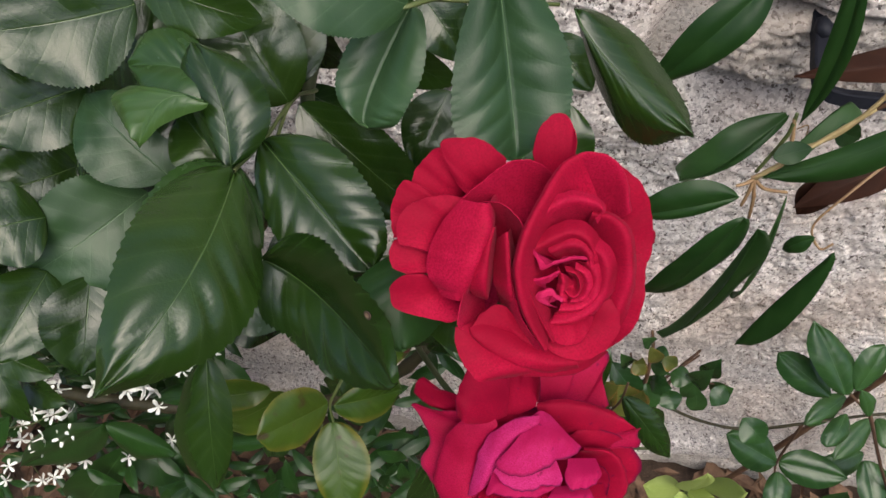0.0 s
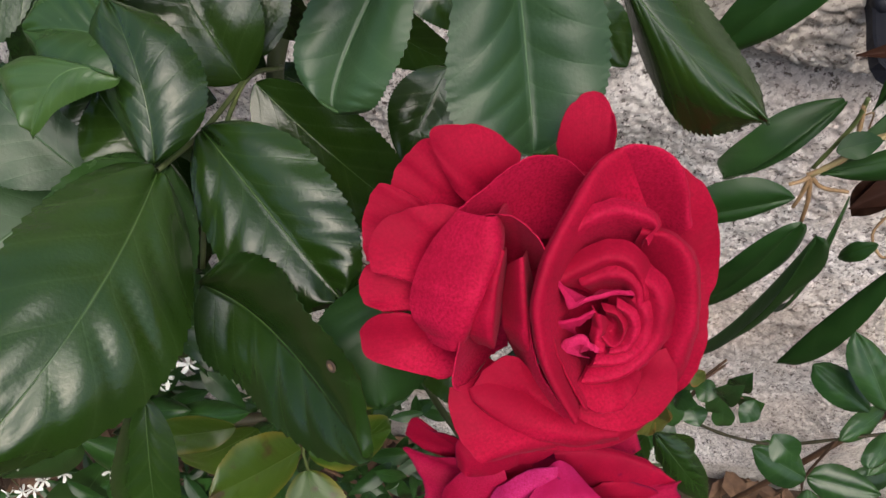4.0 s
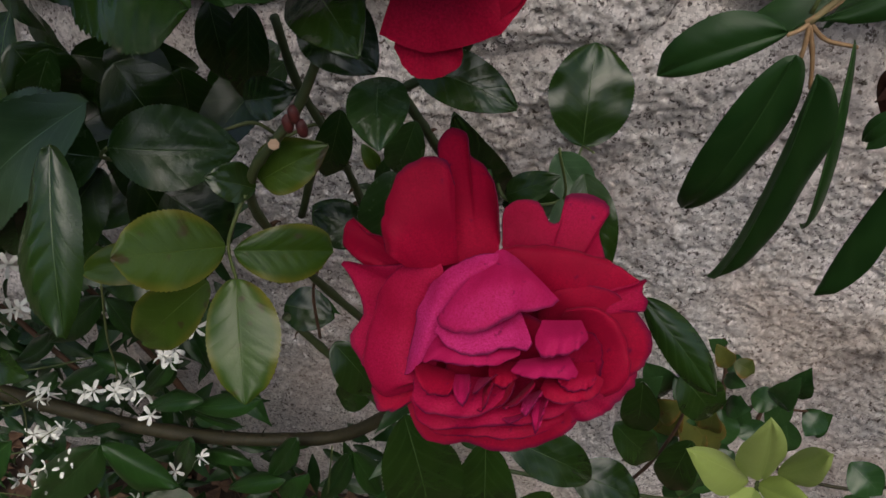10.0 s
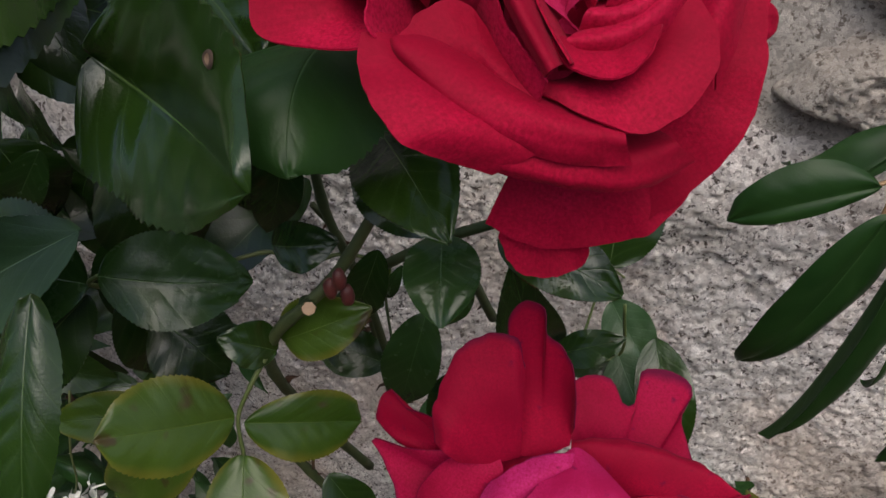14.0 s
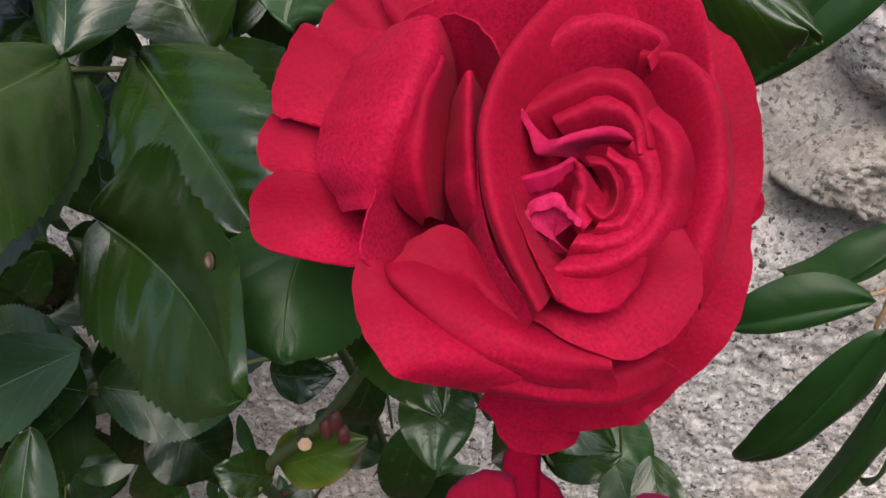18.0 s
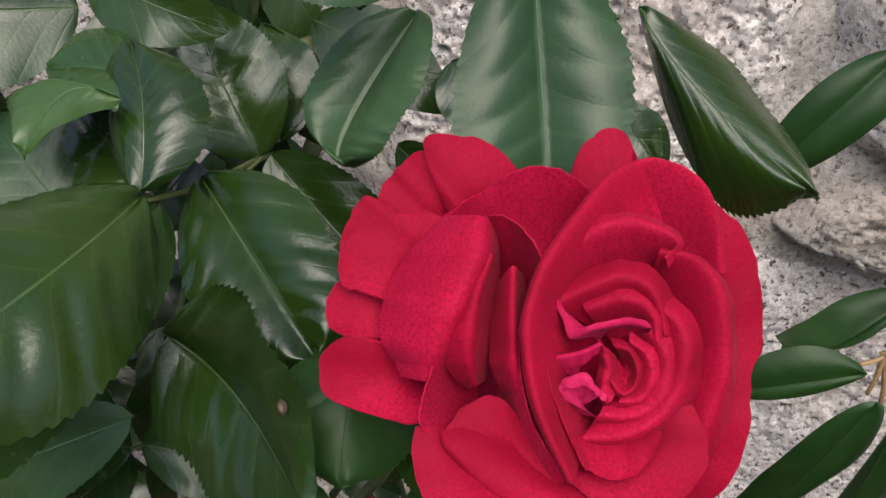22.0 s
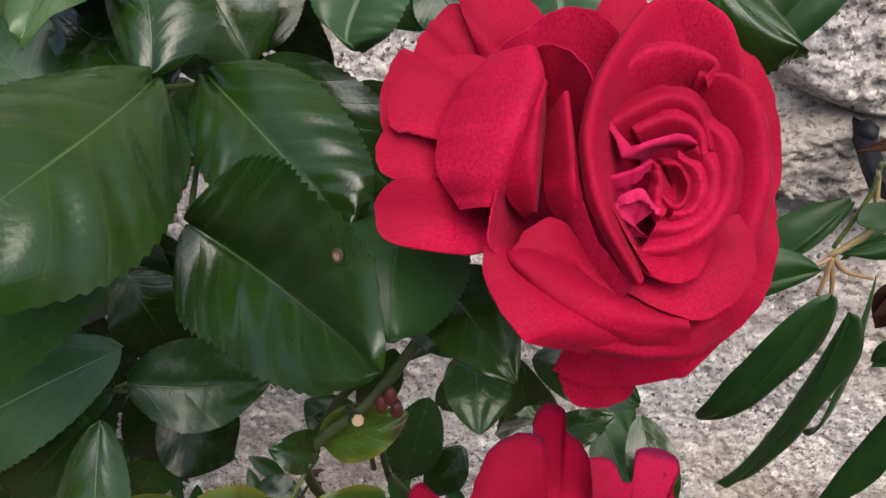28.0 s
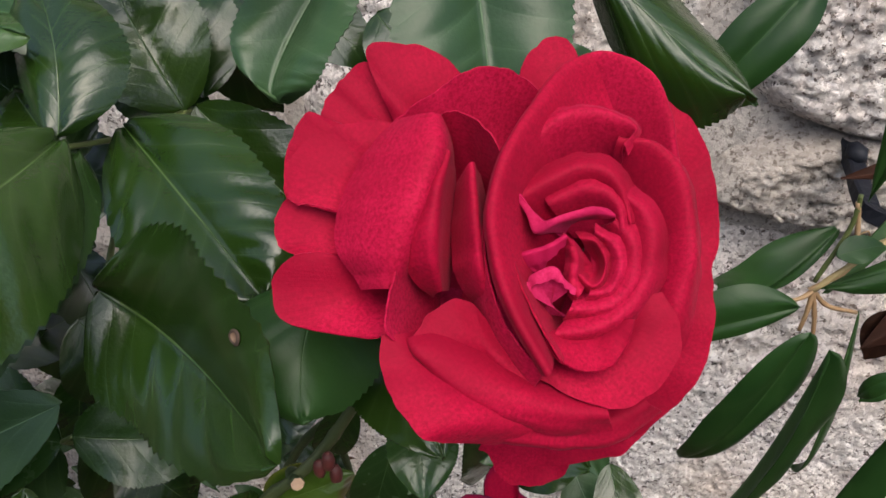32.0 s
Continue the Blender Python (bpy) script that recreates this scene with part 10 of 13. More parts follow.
jasmine_leaf(-0.679, 0.490, 0.826, 5.80, -0.06, 0.052, 762)
jasmine_leaf(-0.130, 0.483, 0.283, 4.15, -0.38, 0.054, 763)
jasmine_leaf(-0.193, 0.469, 0.344, 1.84, 0.12, 0.049, 764)
jasmine_leaf(-0.601, 0.388, 0.779, 3.47, -0.05, 0.036, 765)
jasmine_leaf(-0.955, 0.437, 0.271, 2.04, -0.09, 0.042, 766)
jasmine_leaf(-0.833, 0.346, 0.206, 1.70, -0.24, 0.060, 767)
jasmine_leaf(-0.611, 0.338, 0.196, 4.85, -0.95, 0.042, 768)
jasmine_leaf(-0.824, 0.407, 0.689, 5.71, -0.36, 0.043, 769)
jasmine_leaf(-0.779, 0.397, 0.521, 4.79, -0.52, 0.038, 770)
jasmine_leaf(-0.943, 0.331, 0.176, 1.39, 0.08, 0.036, 771)
jasmine_leaf(-0.868, 0.394, 0.316, 2.77, -0.50, 0.048, 772)
jasmine_leaf(-0.482, 0.475, 0.404, 4.07, -0.33, 0.052, 773)
jasmine_leaf(-0.203, 0.332, 0.433, 1.78, -0.06, 0.052, 774)
jasmine_leaf(-0.389, 0.484, 0.550, 6.12, 0.35, 0.047, 775)
jasmine_leaf(-0.152, 0.439, 0.562, 5.80, 0.01, 0.057, 777)
jasmine_leaf(-0.434, 0.449, 0.318, 5.20, -0.47, 0.043, 778)
jasmine_leaf(-0.287, 0.389, 0.181, 5.75, -0.17, 0.060, 780)
jasmine_leaf(-0.759, 0.485, 0.202, 2.81, -0.00, 0.065, 781)
jasmine_leaf(-0.818, 0.433, 0.170, 3.45, -0.16, 0.063, 782)
jasmine_leaf(-0.131, 0.404, 0.417, 2.87, -0.04, 0.047, 783)
jasmine_leaf(-0.863, 0.459, 0.807, 2.33, -0.31, 0.038, 784)
jasmine_leaf(-0.980, 0.311, 0.798, 3.72, 0.14, 0.064, 785)
jasmine_leaf(-0.414, 0.499, 0.142, 4.83, -0.27, 0.043, 786)
jasmine_leaf(-0.731, 0.421, 0.450, 3.19, -0.10, 0.044, 787)
jasmine_leaf(-0.813, 0.333, 0.607, 0.60, -0.49, 0.059, 788)
jasmine_leaf(-0.986, 0.387, 0.325, 2.36, 0.20, 0.044, 790)
jasmine_leaf(-0.999, 0.499, 0.627, 2.84, -0.20, 0.037, 791)
jasmine_leaf(-0.870, 0.318, 0.247, 1.19, -0.41, 0.040, 792)
jasmine_leaf(-0.527, 0.368, 0.856, 0.73, -0.27, 0.045, 793)
jasmine_leaf(-0.475, 0.443, 0.768, 5.52, -0.33, 0.047, 794)
jasmine_leaf(-0.517, 0.302, 0.736, 1.20, -0.43, 0.041, 795)
jasmine_leaf(-0.927, 0.404, 0.603, 3.41, -0.25, 0.053, 796)
jasmine_leaf(-0.974, 0.363, 0.180, 2.65, -0.43, 0.060, 797)
jasmine_leaf(-0.870, 0.415, 0.776, 5.78, -0.24, 0.043, 798)
jasmine_leaf(-0.609, 0.428, 0.414, 4.76, -0.59, 0.040, 800)
jasmine_leaf(-0.219, 0.412, 0.509, 6.12, 0.12, 0.050, 801)
jasmine_leaf(-0.551, 0.378, 0.521, 0.02, 0.08, 0.064, 802)
jasmine_leaf(-0.957, 0.421, 0.649, 4.64, -0.43, 0.049, 803)
jasmine_leaf(-0.824, 0.390, 0.137, 2.86, -0.75, 0.037, 804)
jasmine_leaf(-0.770, 0.305, 0.154, 3.71, -0.28, 0.063, 805)
jasmine_leaf(-0.375, 0.494, 0.674, 1.08, -0.34, 0.063, 806)
jasmine_leaf(-0.176, 0.463, 0.154, 2.34, -0.36, 0.055, 807)
jasmine_leaf(-0.153, 0.443, 0.257, 5.23, -0.38, 0.054, 808)
jasmine_leaf(-0.153, 0.398, 0.452, 1.92, 0.30, 0.043, 809)
jasmine_leaf(-0.314, 0.316, 0.425, 3.90, -0.30, 0.041, 810)
jasmine_leaf(-0.633, 0.430, 0.272, 1.71, 0.47, 0.059, 811)
jasmine_leaf(-0.263, 0.474, 0.709, 5.85, 0.05, 0.052, 812)
jasmine_leaf(-0.057, 0.482, 0.386, 2.79, 0.10, 0.059, 813)
jasmine_leaf(-0.794, 0.417, 0.613, 0.11, -0.09, 0.056, 814)
jasmine_leaf(-0.952, 0.467, 0.857, 5.56, -0.20, 0.059, 815)
jasmine_leaf(-0.947, 0.406, 0.175, 3.96, -0.76, 0.045, 816)
jasmine_leaf(-0.237, 0.464, 0.379, 0.62, -0.18, 0.051, 817)
jasmine_leaf(-0.254, 0.317, 0.187, 3.78, -0.26, 0.042, 818)
jasmine_leaf(-0.333, 0.339, 0.254, 1.92, 0.34, 0.064, 819)
jasmine_leaf(-0.754, 0.466, 0.321, 4.65, -0.72, 0.061, 820)
jasmine_leaf(-0.925, 0.427, 0.608, 3.43, 0.33, 0.062, 821)
jasmine_leaf(-0.960, 0.386, 0.553, 3.87, -0.86, 0.050, 822)
jasmine_leaf(-0.846, 0.465, 0.715, 6.07, -0.11, 0.061, 823)
jasmine_leaf(-0.724, 0.494, 0.272, 0.37, -0.13, 0.051, 824)
jasmine_leaf(-0.848, 0.346, 0.630, 1.28, 0.02, 0.050, 825)
jasmine_leaf(-0.366, 0.473, 0.710, 5.41, -0.18, 0.051, 826)
jasmine_leaf(-0.427, 0.330, 0.154, 4.18, 0.40, 0.043, 827)
jasmine_leaf(-0.059, 0.336, 0.844, 1.53, -0.09, 0.041, 828)
jasmine_leaf(-0.473, 0.421, 0.403, 4.76, 0.01, 0.057, 830)
jasmine_leaf(-0.584, 0.487, 0.768, 2.42, -0.14, 0.048, 831)
jasmine_leaf(-0.449, 0.310, 0.209, 1.86, -0.34, 0.050, 832)
jasmine_leaf(-0.741, 0.445, 0.464, 5.13, -0.16, 0.050, 833)
jasmine_leaf(-0.483, 0.458, 0.718, 4.02, -0.02, 0.047, 834)
jasmine_leaf(-0.577, 0.486, 0.593, 0.27, -0.64, 0.046, 835)
jasmine_leaf(-0.703, 0.332, 0.195, 3.33, -0.06, 0.039, 836)
jasmine_leaf(-0.320, 0.303, 0.538, 3.77, -0.05, 0.058, 837)
jasmine_leaf(-0.231, 0.433, 0.236, 0.93, -0.59, 0.057, 838)
jasmine_leaf(-0.092, 0.382, 0.226, 3.06, -0.40, 0.046, 839)
jasmine_leaf(-0.346, 0.497, 0.231, 6.03, -0.46, 0.047, 840)
jasmine_leaf(-0.700, 0.496, 0.122, 5.38, 0.26, 0.056, 841)
jasmine_leaf(-0.338, 0.336, 0.407, 0.32, 0.11, 0.048, 842)
jasmine_leaf(-0.670, 0.336, 0.764, 3.14, -0.06, 0.060, 843)
jasmine_leaf(-0.548, 0.462, 0.423, 3.18, -0.08, 0.036, 844)
jasmine_leaf(-0.839, 0.379, 0.583, 5.10, -0.99, 0.063, 845)
jasmine_leaf(-0.871, 0.313, 0.768, 3.79, 0.18, 0.058, 846)
jasmine_leaf(-0.636, 0.345, 0.619, 3.68, -0.14, 0.064, 847)
jasmine_leaf(-0.367, 0.427, 0.618, 5.44, -0.12, 0.044, 848)
jasmine_leaf(-0.785, 0.461, 0.272, 2.41, -0.28, 0.046, 849)
jasmine_leaf(-0.116, 0.378, 0.631, 3.41, 0.39, 0.044, 850)
jasmine_leaf(-0.513, 0.474, 0.151, 4.06, -0.35, 0.046, 851)
jasmine_leaf(-0.899, 0.378, 0.140, 1.09, 0.35, 0.060, 852)
jasmine_leaf(-0.520, 0.393, 0.384, 2.43, -0.59, 0.044, 853)
jasmine_leaf(-0.675, 0.427, 0.613, 5.31, 0.16, 0.061, 854)
jasmine_leaf(-0.494, 0.304, 0.817, 0.05, -0.17, 0.052, 855)
jasmine_leaf(-0.420, 0.300, 0.254, 5.65, -0.12, 0.064, 856)
jasmine_leaf(-0.634, 0.456, 0.383, 5.81, -0.01, 0.064, 857)
jasmine_leaf(-0.867, 0.368, 0.239, 1.12, -0.32, 0.049, 858)
jasmine_leaf(-0.195, 0.495, 0.165, 4.03, -0.25, 0.045, 859)
jasmine_leaf(-0.131, 0.359, 0.184, 6.13, -0.01, 0.052, 860)
jasmine_leaf(-0.555, 0.402, 0.192, 1.45, -0.24, 0.056, 861)
jasmine_leaf(-0.648, 0.440, 0.426, 0.19, -0.32, 0.061, 863)
jasmine_leaf(-0.645, 0.340, 0.636, 0.27, -0.21, 0.063, 864)
jasmine_leaf(-0.482, 0.465, 0.745, 6.00, -0.46, 0.058, 865)
jasmine_leaf(-0.915, 0.329, 0.459, 3.11, -0.15, 0.039, 866)
jasmine_leaf(-0.673, 0.331, 0.270, 6.10, -0.49, 0.041, 867)
jasmine_leaf(-0.691, 0.349, 0.135, 4.08, -0.68, 0.056, 868)
jasmine_leaf(-0.882, 0.362, 0.157, 2.89, -0.66, 0.040, 870)
jasmine_leaf(-0.675, 0.468, 0.271, 5.83, -0.92, 0.046, 871)
jasmine_leaf(-0.658, 0.413, 0.355, 4.51, -0.45, 0.062, 872)
jasmine_leaf(-0.956, 0.356, 0.491, 0.76, -0.01, 0.050, 873)
jasmine_leaf(-0.980, 0.326, 0.561, 1.31, 0.28, 0.049, 875)
jasmine_leaf(-0.601, 0.353, 0.293, 2.83, -0.44, 0.050, 876)
jasmine_leaf(-0.361, 0.433, 0.363, 4.25, -0.07, 0.053, 878)
jasmine_leaf(-0.987, 0.392, 0.536, 4.06, -0.57, 0.046, 879)
jasmine_leaf(-0.559, 0.443, 0.670, 4.24, -0.46, 0.053, 880)
jasmine_leaf(-0.819, 0.459, 0.667, 4.79, -0.14, 0.039, 881)
jasmine_leaf(-0.970, 0.334, 0.437, 4.62, -0.24, 0.049, 882)
jasmine_leaf(-0.905, 0.474, 0.445, 3.60, -0.64, 0.055, 883)
jasmine_leaf(-0.662, 0.355, 0.205, 0.95, -0.39, 0.063, 884)
jasmine_leaf(-0.722, 0.456, 0.228, 2.21, 0.05, 0.045, 885)
jasmine_leaf(-0.244, 0.369, 0.197, 6.06, 0.54, 0.059, 886)
jasmine_leaf(-0.401, 0.305, 0.406, 2.07, -0.48, 0.057, 889)
jasmine_leaf(-0.288, 0.384, 0.173, 0.03, -0.09, 0.055, 890)
jasmine_leaf(-0.289, 0.401, 0.275, 2.58, -0.42, 0.041, 891)
jasmine_leaf(-0.478, 0.354, 0.206, 4.06, -0.12, 0.053, 892)
jasmine_leaf(-0.056, 0.402, 0.715, 5.94, -0.42, 0.045, 893)
jasmine_leaf(-0.262, 0.310, 0.476, 3.97, -0.37, 0.063, 894)
jasmine_leaf(-0.892, 0.482, 0.167, 4.25, -0.07, 0.037, 895)
jasmine_leaf(-0.503, 0.347, 0.310, 3.63, 0.17, 0.041, 896)
jasmine_leaf(-0.545, 0.339, 0.683, 1.72, -0.23, 0.039, 897)
jasmine_leaf(-0.476, 0.475, 0.544, 4.64, 0.30, 0.044, 898)
jasmine_leaf(-0.120, 0.337, 0.641, 2.36, -0.66, 0.040, 899)
jasmine_leaf(-0.945, 0.457, 0.313, 0.38, -0.02, 0.050, 900)
jasmine_leaf(-0.413, 0.474, 0.557, 3.76, -0.68, 0.043, 901)
jasmine_leaf(-0.917, 0.465, 0.282, 0.55, -0.80, 0.061, 902)
jasmine_leaf(-0.954, 0.372, 0.586, 5.71, -0.11, 0.052, 903)
jasmine_leaf(-0.802, 0.459, 0.644, 2.10, -0.13, 0.049, 904)
jasmine_leaf(-0.495, 0.493, 0.325, 5.35, -0.20, 0.047, 905)
jasmine_leaf(-0.657, 0.407, 0.205, 5.74, -0.67, 0.061, 906)
jasmine_leaf(-0.867, 0.460, 0.572, 4.72, 0.04, 0.042, 907)
jasmine_leaf(-0.623, 0.444, 0.243, 3.13, -0.28, 0.060, 908)
jasmine_leaf(-0.558, 0.492, 0.316, 2.28, -0.03, 0.059, 909)
jasmine_leaf(-0.167, 0.319, 0.416, 3.32, 0.30, 0.054, 911)
jasmine_leaf(-0.516, 0.382, 0.625, 4.17, -0.32, 0.057, 912)
jasmine_leaf(-0.571, 0.489, 0.454, 4.04, -0.27, 0.049, 914)
jasmine_leaf(-0.845, 0.460, 0.584, 4.21, 0.16, 0.052, 915)
jasmine_leaf(-0.864, 0.354, 0.144, 0.23, -0.02, 0.045, 916)
jasmine_leaf(-0.488, 0.326, 0.329, 4.32, -0.12, 0.038, 917)
jasmine_leaf(-0.327, 0.390, 0.158, 2.15, -1.11, 0.048, 918)
jasmine_leaf(-0.896, 0.321, 0.623, 2.67, 0.02, 0.035, 919)
jasmine_leaf(-0.234, 0.344, 0.159, 3.25, -0.11, 0.058, 920)
jasmine_leaf(-0.486, 0.486, 0.686, 1.53, -0.35, 0.040, 921)
jasmine_leaf(-0.604, 0.439, 0.229, 0.08, -0.05, 0.040, 922)
jasmine_leaf(-0.726, 0.316, 0.182, 2.78, -0.17, 0.065, 923)
jasmine_leaf(-0.371, 0.394, 0.666, 2.38, -0.09, 0.038, 924)
jasmine_leaf(-0.843, 0.452, 0.312, 2.39, -0.15, 0.065, 925)
jasmine_leaf(-0.166, 0.370, 0.202, 2.87, -0.32, 0.039, 926)
jasmine_leaf(-0.054, 0.378, 0.562, 4.70, -0.51, 0.053, 927)
jasmine_leaf(-0.436, 0.484, 0.237, 5.26, -0.33, 0.056, 928)
jasmine_leaf(-0.679, 0.322, 0.708, 2.58, -0.49, 0.057, 929)
jasmine_leaf(-0.905, 0.382, 0.194, 3.49, 0.13, 0.052, 930)
jasmine_leaf(-0.503, 0.454, 0.746, 0.59, 0.31, 0.055, 931)
jasmine_leaf(-0.941, 0.489, 0.400, 6.24, -0.45, 0.036, 934)
jasmine_leaf(-0.902, 0.368, 0.792, 6.17, 0.04, 0.049, 935)
jasmine_leaf(-0.060, 0.476, 0.329, 0.87, -0.45, 0.050, 936)
jasmine_leaf(-0.356, 0.304, 0.531, 6.16, -0.56, 0.061, 937)
jasmine_leaf(-0.582, 0.463, 0.135, 0.22, -0.32, 0.054, 938)
jasmine_leaf(-0.648, 0.319, 0.220, 2.60, 0.08, 0.049, 939)
jasmine_leaf(-0.623, 0.330, 0.241, 4.65, -0.17, 0.043, 940)
jasmine_leaf(-0.348, 0.326, 0.484, 1.31, -0.72, 0.064, 941)
jasmine_leaf(-0.539, 0.427, 0.342, 4.87, -0.15, 0.042, 942)
jasmine_leaf(-0.537, 0.433, 0.858, 0.50, -0.25, 0.048, 943)
jasmine_leaf(-0.886, 0.342, 0.478, 6.14, -0.18, 0.063, 944)
jasmine_leaf(-0.434, 0.435, 0.380, 0.63, -0.23, 0.060, 945)
jasmine_leaf(-0.906, 0.304, 0.821, 1.71, -0.44, 0.059, 946)
jasmine_leaf(-0.372, 0.382, 0.826, 3.32, 0.38, 0.060, 947)
jasmine_leaf(-0.724, 0.462, 0.851, 3.28, -0.30, 0.040, 948)
jasmine_leaf(-0.780, 0.400, 0.457, 1.75, -0.41, 0.049, 949)
jasmine_leaf(-0.395, 0.304, 0.462, 0.22, -0.30, 0.063, 950)
jasmine_leaf(-0.371, 0.376, 0.845, 4.93, -0.38, 0.057, 952)
jasmine_leaf(-0.088, 0.417, 0.406, 0.75, -0.79, 0.063, 953)
jasmine_leaf(-0.064, 0.478, 0.597, 4.72, -0.08, 0.045, 954)
jasmine_leaf(-0.152, 0.424, 0.534, 2.85, -0.11, 0.048, 955)
jasmine_leaf(-0.357, 0.378, 0.154, 5.03, -0.22, 0.050, 956)
jasmine_leaf(-0.483, 0.314, 0.440, 1.22, -0.39, 0.049, 957)
jasmine_leaf(-0.989, 0.399, 0.216, 2.76, -0.20, 0.063, 958)
jasmine_leaf(-0.624, 0.417, 0.311, 3.60, -0.19, 0.051, 959)
jasmine_leaf(-0.450, 0.473, 0.432, 0.97, -0.29, 0.046, 960)
jasmine_leaf(-0.564, 0.389, 0.393, 6.21, -0.40, 0.057, 961)
jasmine_leaf(-0.234, 0.383, 0.469, 0.61, 0.06, 0.053, 962)
jasmine_leaf(-0.141, 0.438, 0.466, 2.67, -0.20, 0.052, 963)
jasmine_leaf(-0.272, 0.437, 0.818, 0.06, -0.72, 0.053, 964)
jasmine_leaf(-0.371, 0.388, 0.463, 5.37, -0.08, 0.052, 965)
jasmine_leaf(-0.897, 0.359, 0.463, 2.29, -0.67, 0.041, 966)
jasmine_leaf(-0.758, 0.417, 0.375, 5.98, -0.39, 0.051, 967)
jasmine_leaf(-0.204, 0.335, 0.496, 4.77, -0.40, 0.051, 968)
jasmine_leaf(-0.925, 0.374, 0.291, 6.09, 0.09, 0.047, 969)
jasmine_leaf(-0.648, 0.426, 0.605, 1.20, 0.15, 0.054, 970)
jasmine_leaf(-0.842, 0.308, 0.635, 5.20, -0.18, 0.062, 971)
jasmine_leaf(-0.350, 0.374, 0.280, 4.08, 0.09, 0.059, 972)
jasmine_leaf(-0.522, 0.329, 0.841, 1.30, -0.52, 0.054, 973)
jasmine_leaf(-0.157, 0.377, 0.227, 1.28, -0.20, 0.048, 974)
jasmine_leaf(-0.545, 0.467, 0.737, 1.47, -0.12, 0.059, 976)
jasmine_leaf(-0.811, 0.338, 0.185, 0.87, -0.43, 0.062, 977)
jasmine_leaf(-0.852, 0.462, 0.239, 5.82, -0.37, 0.061, 978)
jasmine_leaf(-0.731, 0.395, 0.576, 4.86, -0.37, 0.047, 979)
jasmine_leaf(-0.897, 0.404, 0.377, 1.52, -0.46, 0.064, 980)
jasmine_leaf(-0.794, 0.487, 0.608, 2.03, -0.31, 0.037, 982)
jasmine_leaf(-0.114, 0.372, 0.484, 0.30, -0.35, 0.044, 984)
jasmine_leaf(-0.231, 0.373, 0.127, 6.03, -0.27, 0.050, 985)
jasmine_leaf(-0.946, 0.499, 0.816, 5.82, -0.17, 0.043, 986)
jasmine_leaf(-0.689, 0.394, 0.249, 1.61, -0.28, 0.046, 987)
jasmine_leaf(-0.887, 0.499, 0.424, 3.27, 0.22, 0.040, 988)
jasmine_leaf(-0.242, 0.431, 0.191, 0.81, -0.14, 0.063, 989)
jasmine_leaf(-0.362, 0.459, 0.594, 5.71, -0.47, 0.051, 990)
jasmine_leaf(-0.143, 0.356, 0.337, 1.67, -0.27, 0.037, 991)
jasmine_leaf(-0.312, 0.404, 0.177, 3.72, -0.04, 0.048, 993)
jasmine_leaf(-0.960, 0.455, 0.379, 0.37, -0.27, 0.039, 994)
jasmine_leaf(-0.980, 0.497, 0.656, 2.74, -0.62, 0.054, 995)
jasmine_leaf(-0.890, 0.459, 0.486, 4.73, 0.22, 0.039, 997)
jasmine_leaf(-0.636, 0.390, 0.697, 4.22, -0.23, 0.056, 998)
jasmine_leaf(-0.622, 0.394, 0.755, 2.61, -0.12, 0.057, 1001)
jasmine_leaf(-0.778, 0.428, 0.618, 3.89, -0.08, 0.051, 1002)
jasmine_leaf(-0.549, 0.342, 0.791, 2.56, -0.27, 0.065, 1003)
jasmine_leaf(-0.992, 0.427, 0.625, 0.79, -0.12, 0.062, 1004)
jasmine_leaf(-0.659, 0.447, 0.788, 3.13, -0.13, 0.039, 1005)
jasmine_leaf(-0.905, 0.314, 0.151, 4.18, -0.00, 0.036, 1006)
jasmine_leaf(-0.458, 0.483, 0.427, 5.20, -0.45, 0.035, 1007)
jasmine_leaf(-0.914, 0.304, 0.217, 0.37, -0.62, 0.063, 1008)
jasmine_leaf(-0.753, 0.364, 0.525, 0.22, -0.14, 0.054, 1009)
jasmine_leaf(-0.852, 0.397, 0.577, 4.34, -0.02, 0.056, 1010)
jasmine_leaf(-0.917, 0.301, 0.232, 6.11, -0.63, 0.054, 1011)
jasmine_leaf(-0.750, 0.354, 0.475, 3.87, 0.35, 0.041, 1012)
jasmine_leaf(-0.191, 0.315, 0.376, 2.31, -0.53, 0.047, 1013)
jasmine_leaf(-0.902, 0.409, 0.557, 5.19, -0.58, 0.063, 1014)
jasmine_leaf(-0.801, 0.335, 0.297, 3.21, -0.05, 0.047, 1015)
jasmine_leaf(-0.298, 0.348, 0.363, 5.41, 0.00, 0.044, 1017)
jasmine_leaf(-0.796, 0.471, 0.695, 4.90, -0.63, 0.046, 1018)
jasmine_leaf(-0.748, 0.463, 0.659, 3.11, -0.82, 0.038, 1019)
jasmine_leaf(-0.213, 0.336, 0.392, 1.06, -0.20, 0.052, 1020)
jasmine_leaf(-0.883, 0.344, 0.204, 5.96, -0.13, 0.063, 1021)
jasmine_leaf(-0.919, 0.491, 0.236, 4.28, -0.66, 0.040, 1022)
jasmine_leaf(-0.095, 0.453, 0.374, 2.13, -0.72, 0.036, 1023)
jasmine_leaf(-0.222, 0.364, 0.169, 2.37, 0.00, 0.052, 1025)
jasmine_leaf(-0.077, 0.369, 0.662, 2.19, -0.12, 0.039, 1026)
jasmine_leaf(-0.058, 0.394, 0.153, 0.38, -0.44, 0.036, 1027)
jasmine_leaf(-0.763, 0.494, 0.399, 6.25, -0.18, 0.056, 1029)
jasmine_leaf(-0.105, 0.341, 0.148, 4.02, 0.12, 0.051, 1030)
jasmine_leaf(-0.339, 0.438, 0.196, 4.73, 0.06, 0.060, 1032)
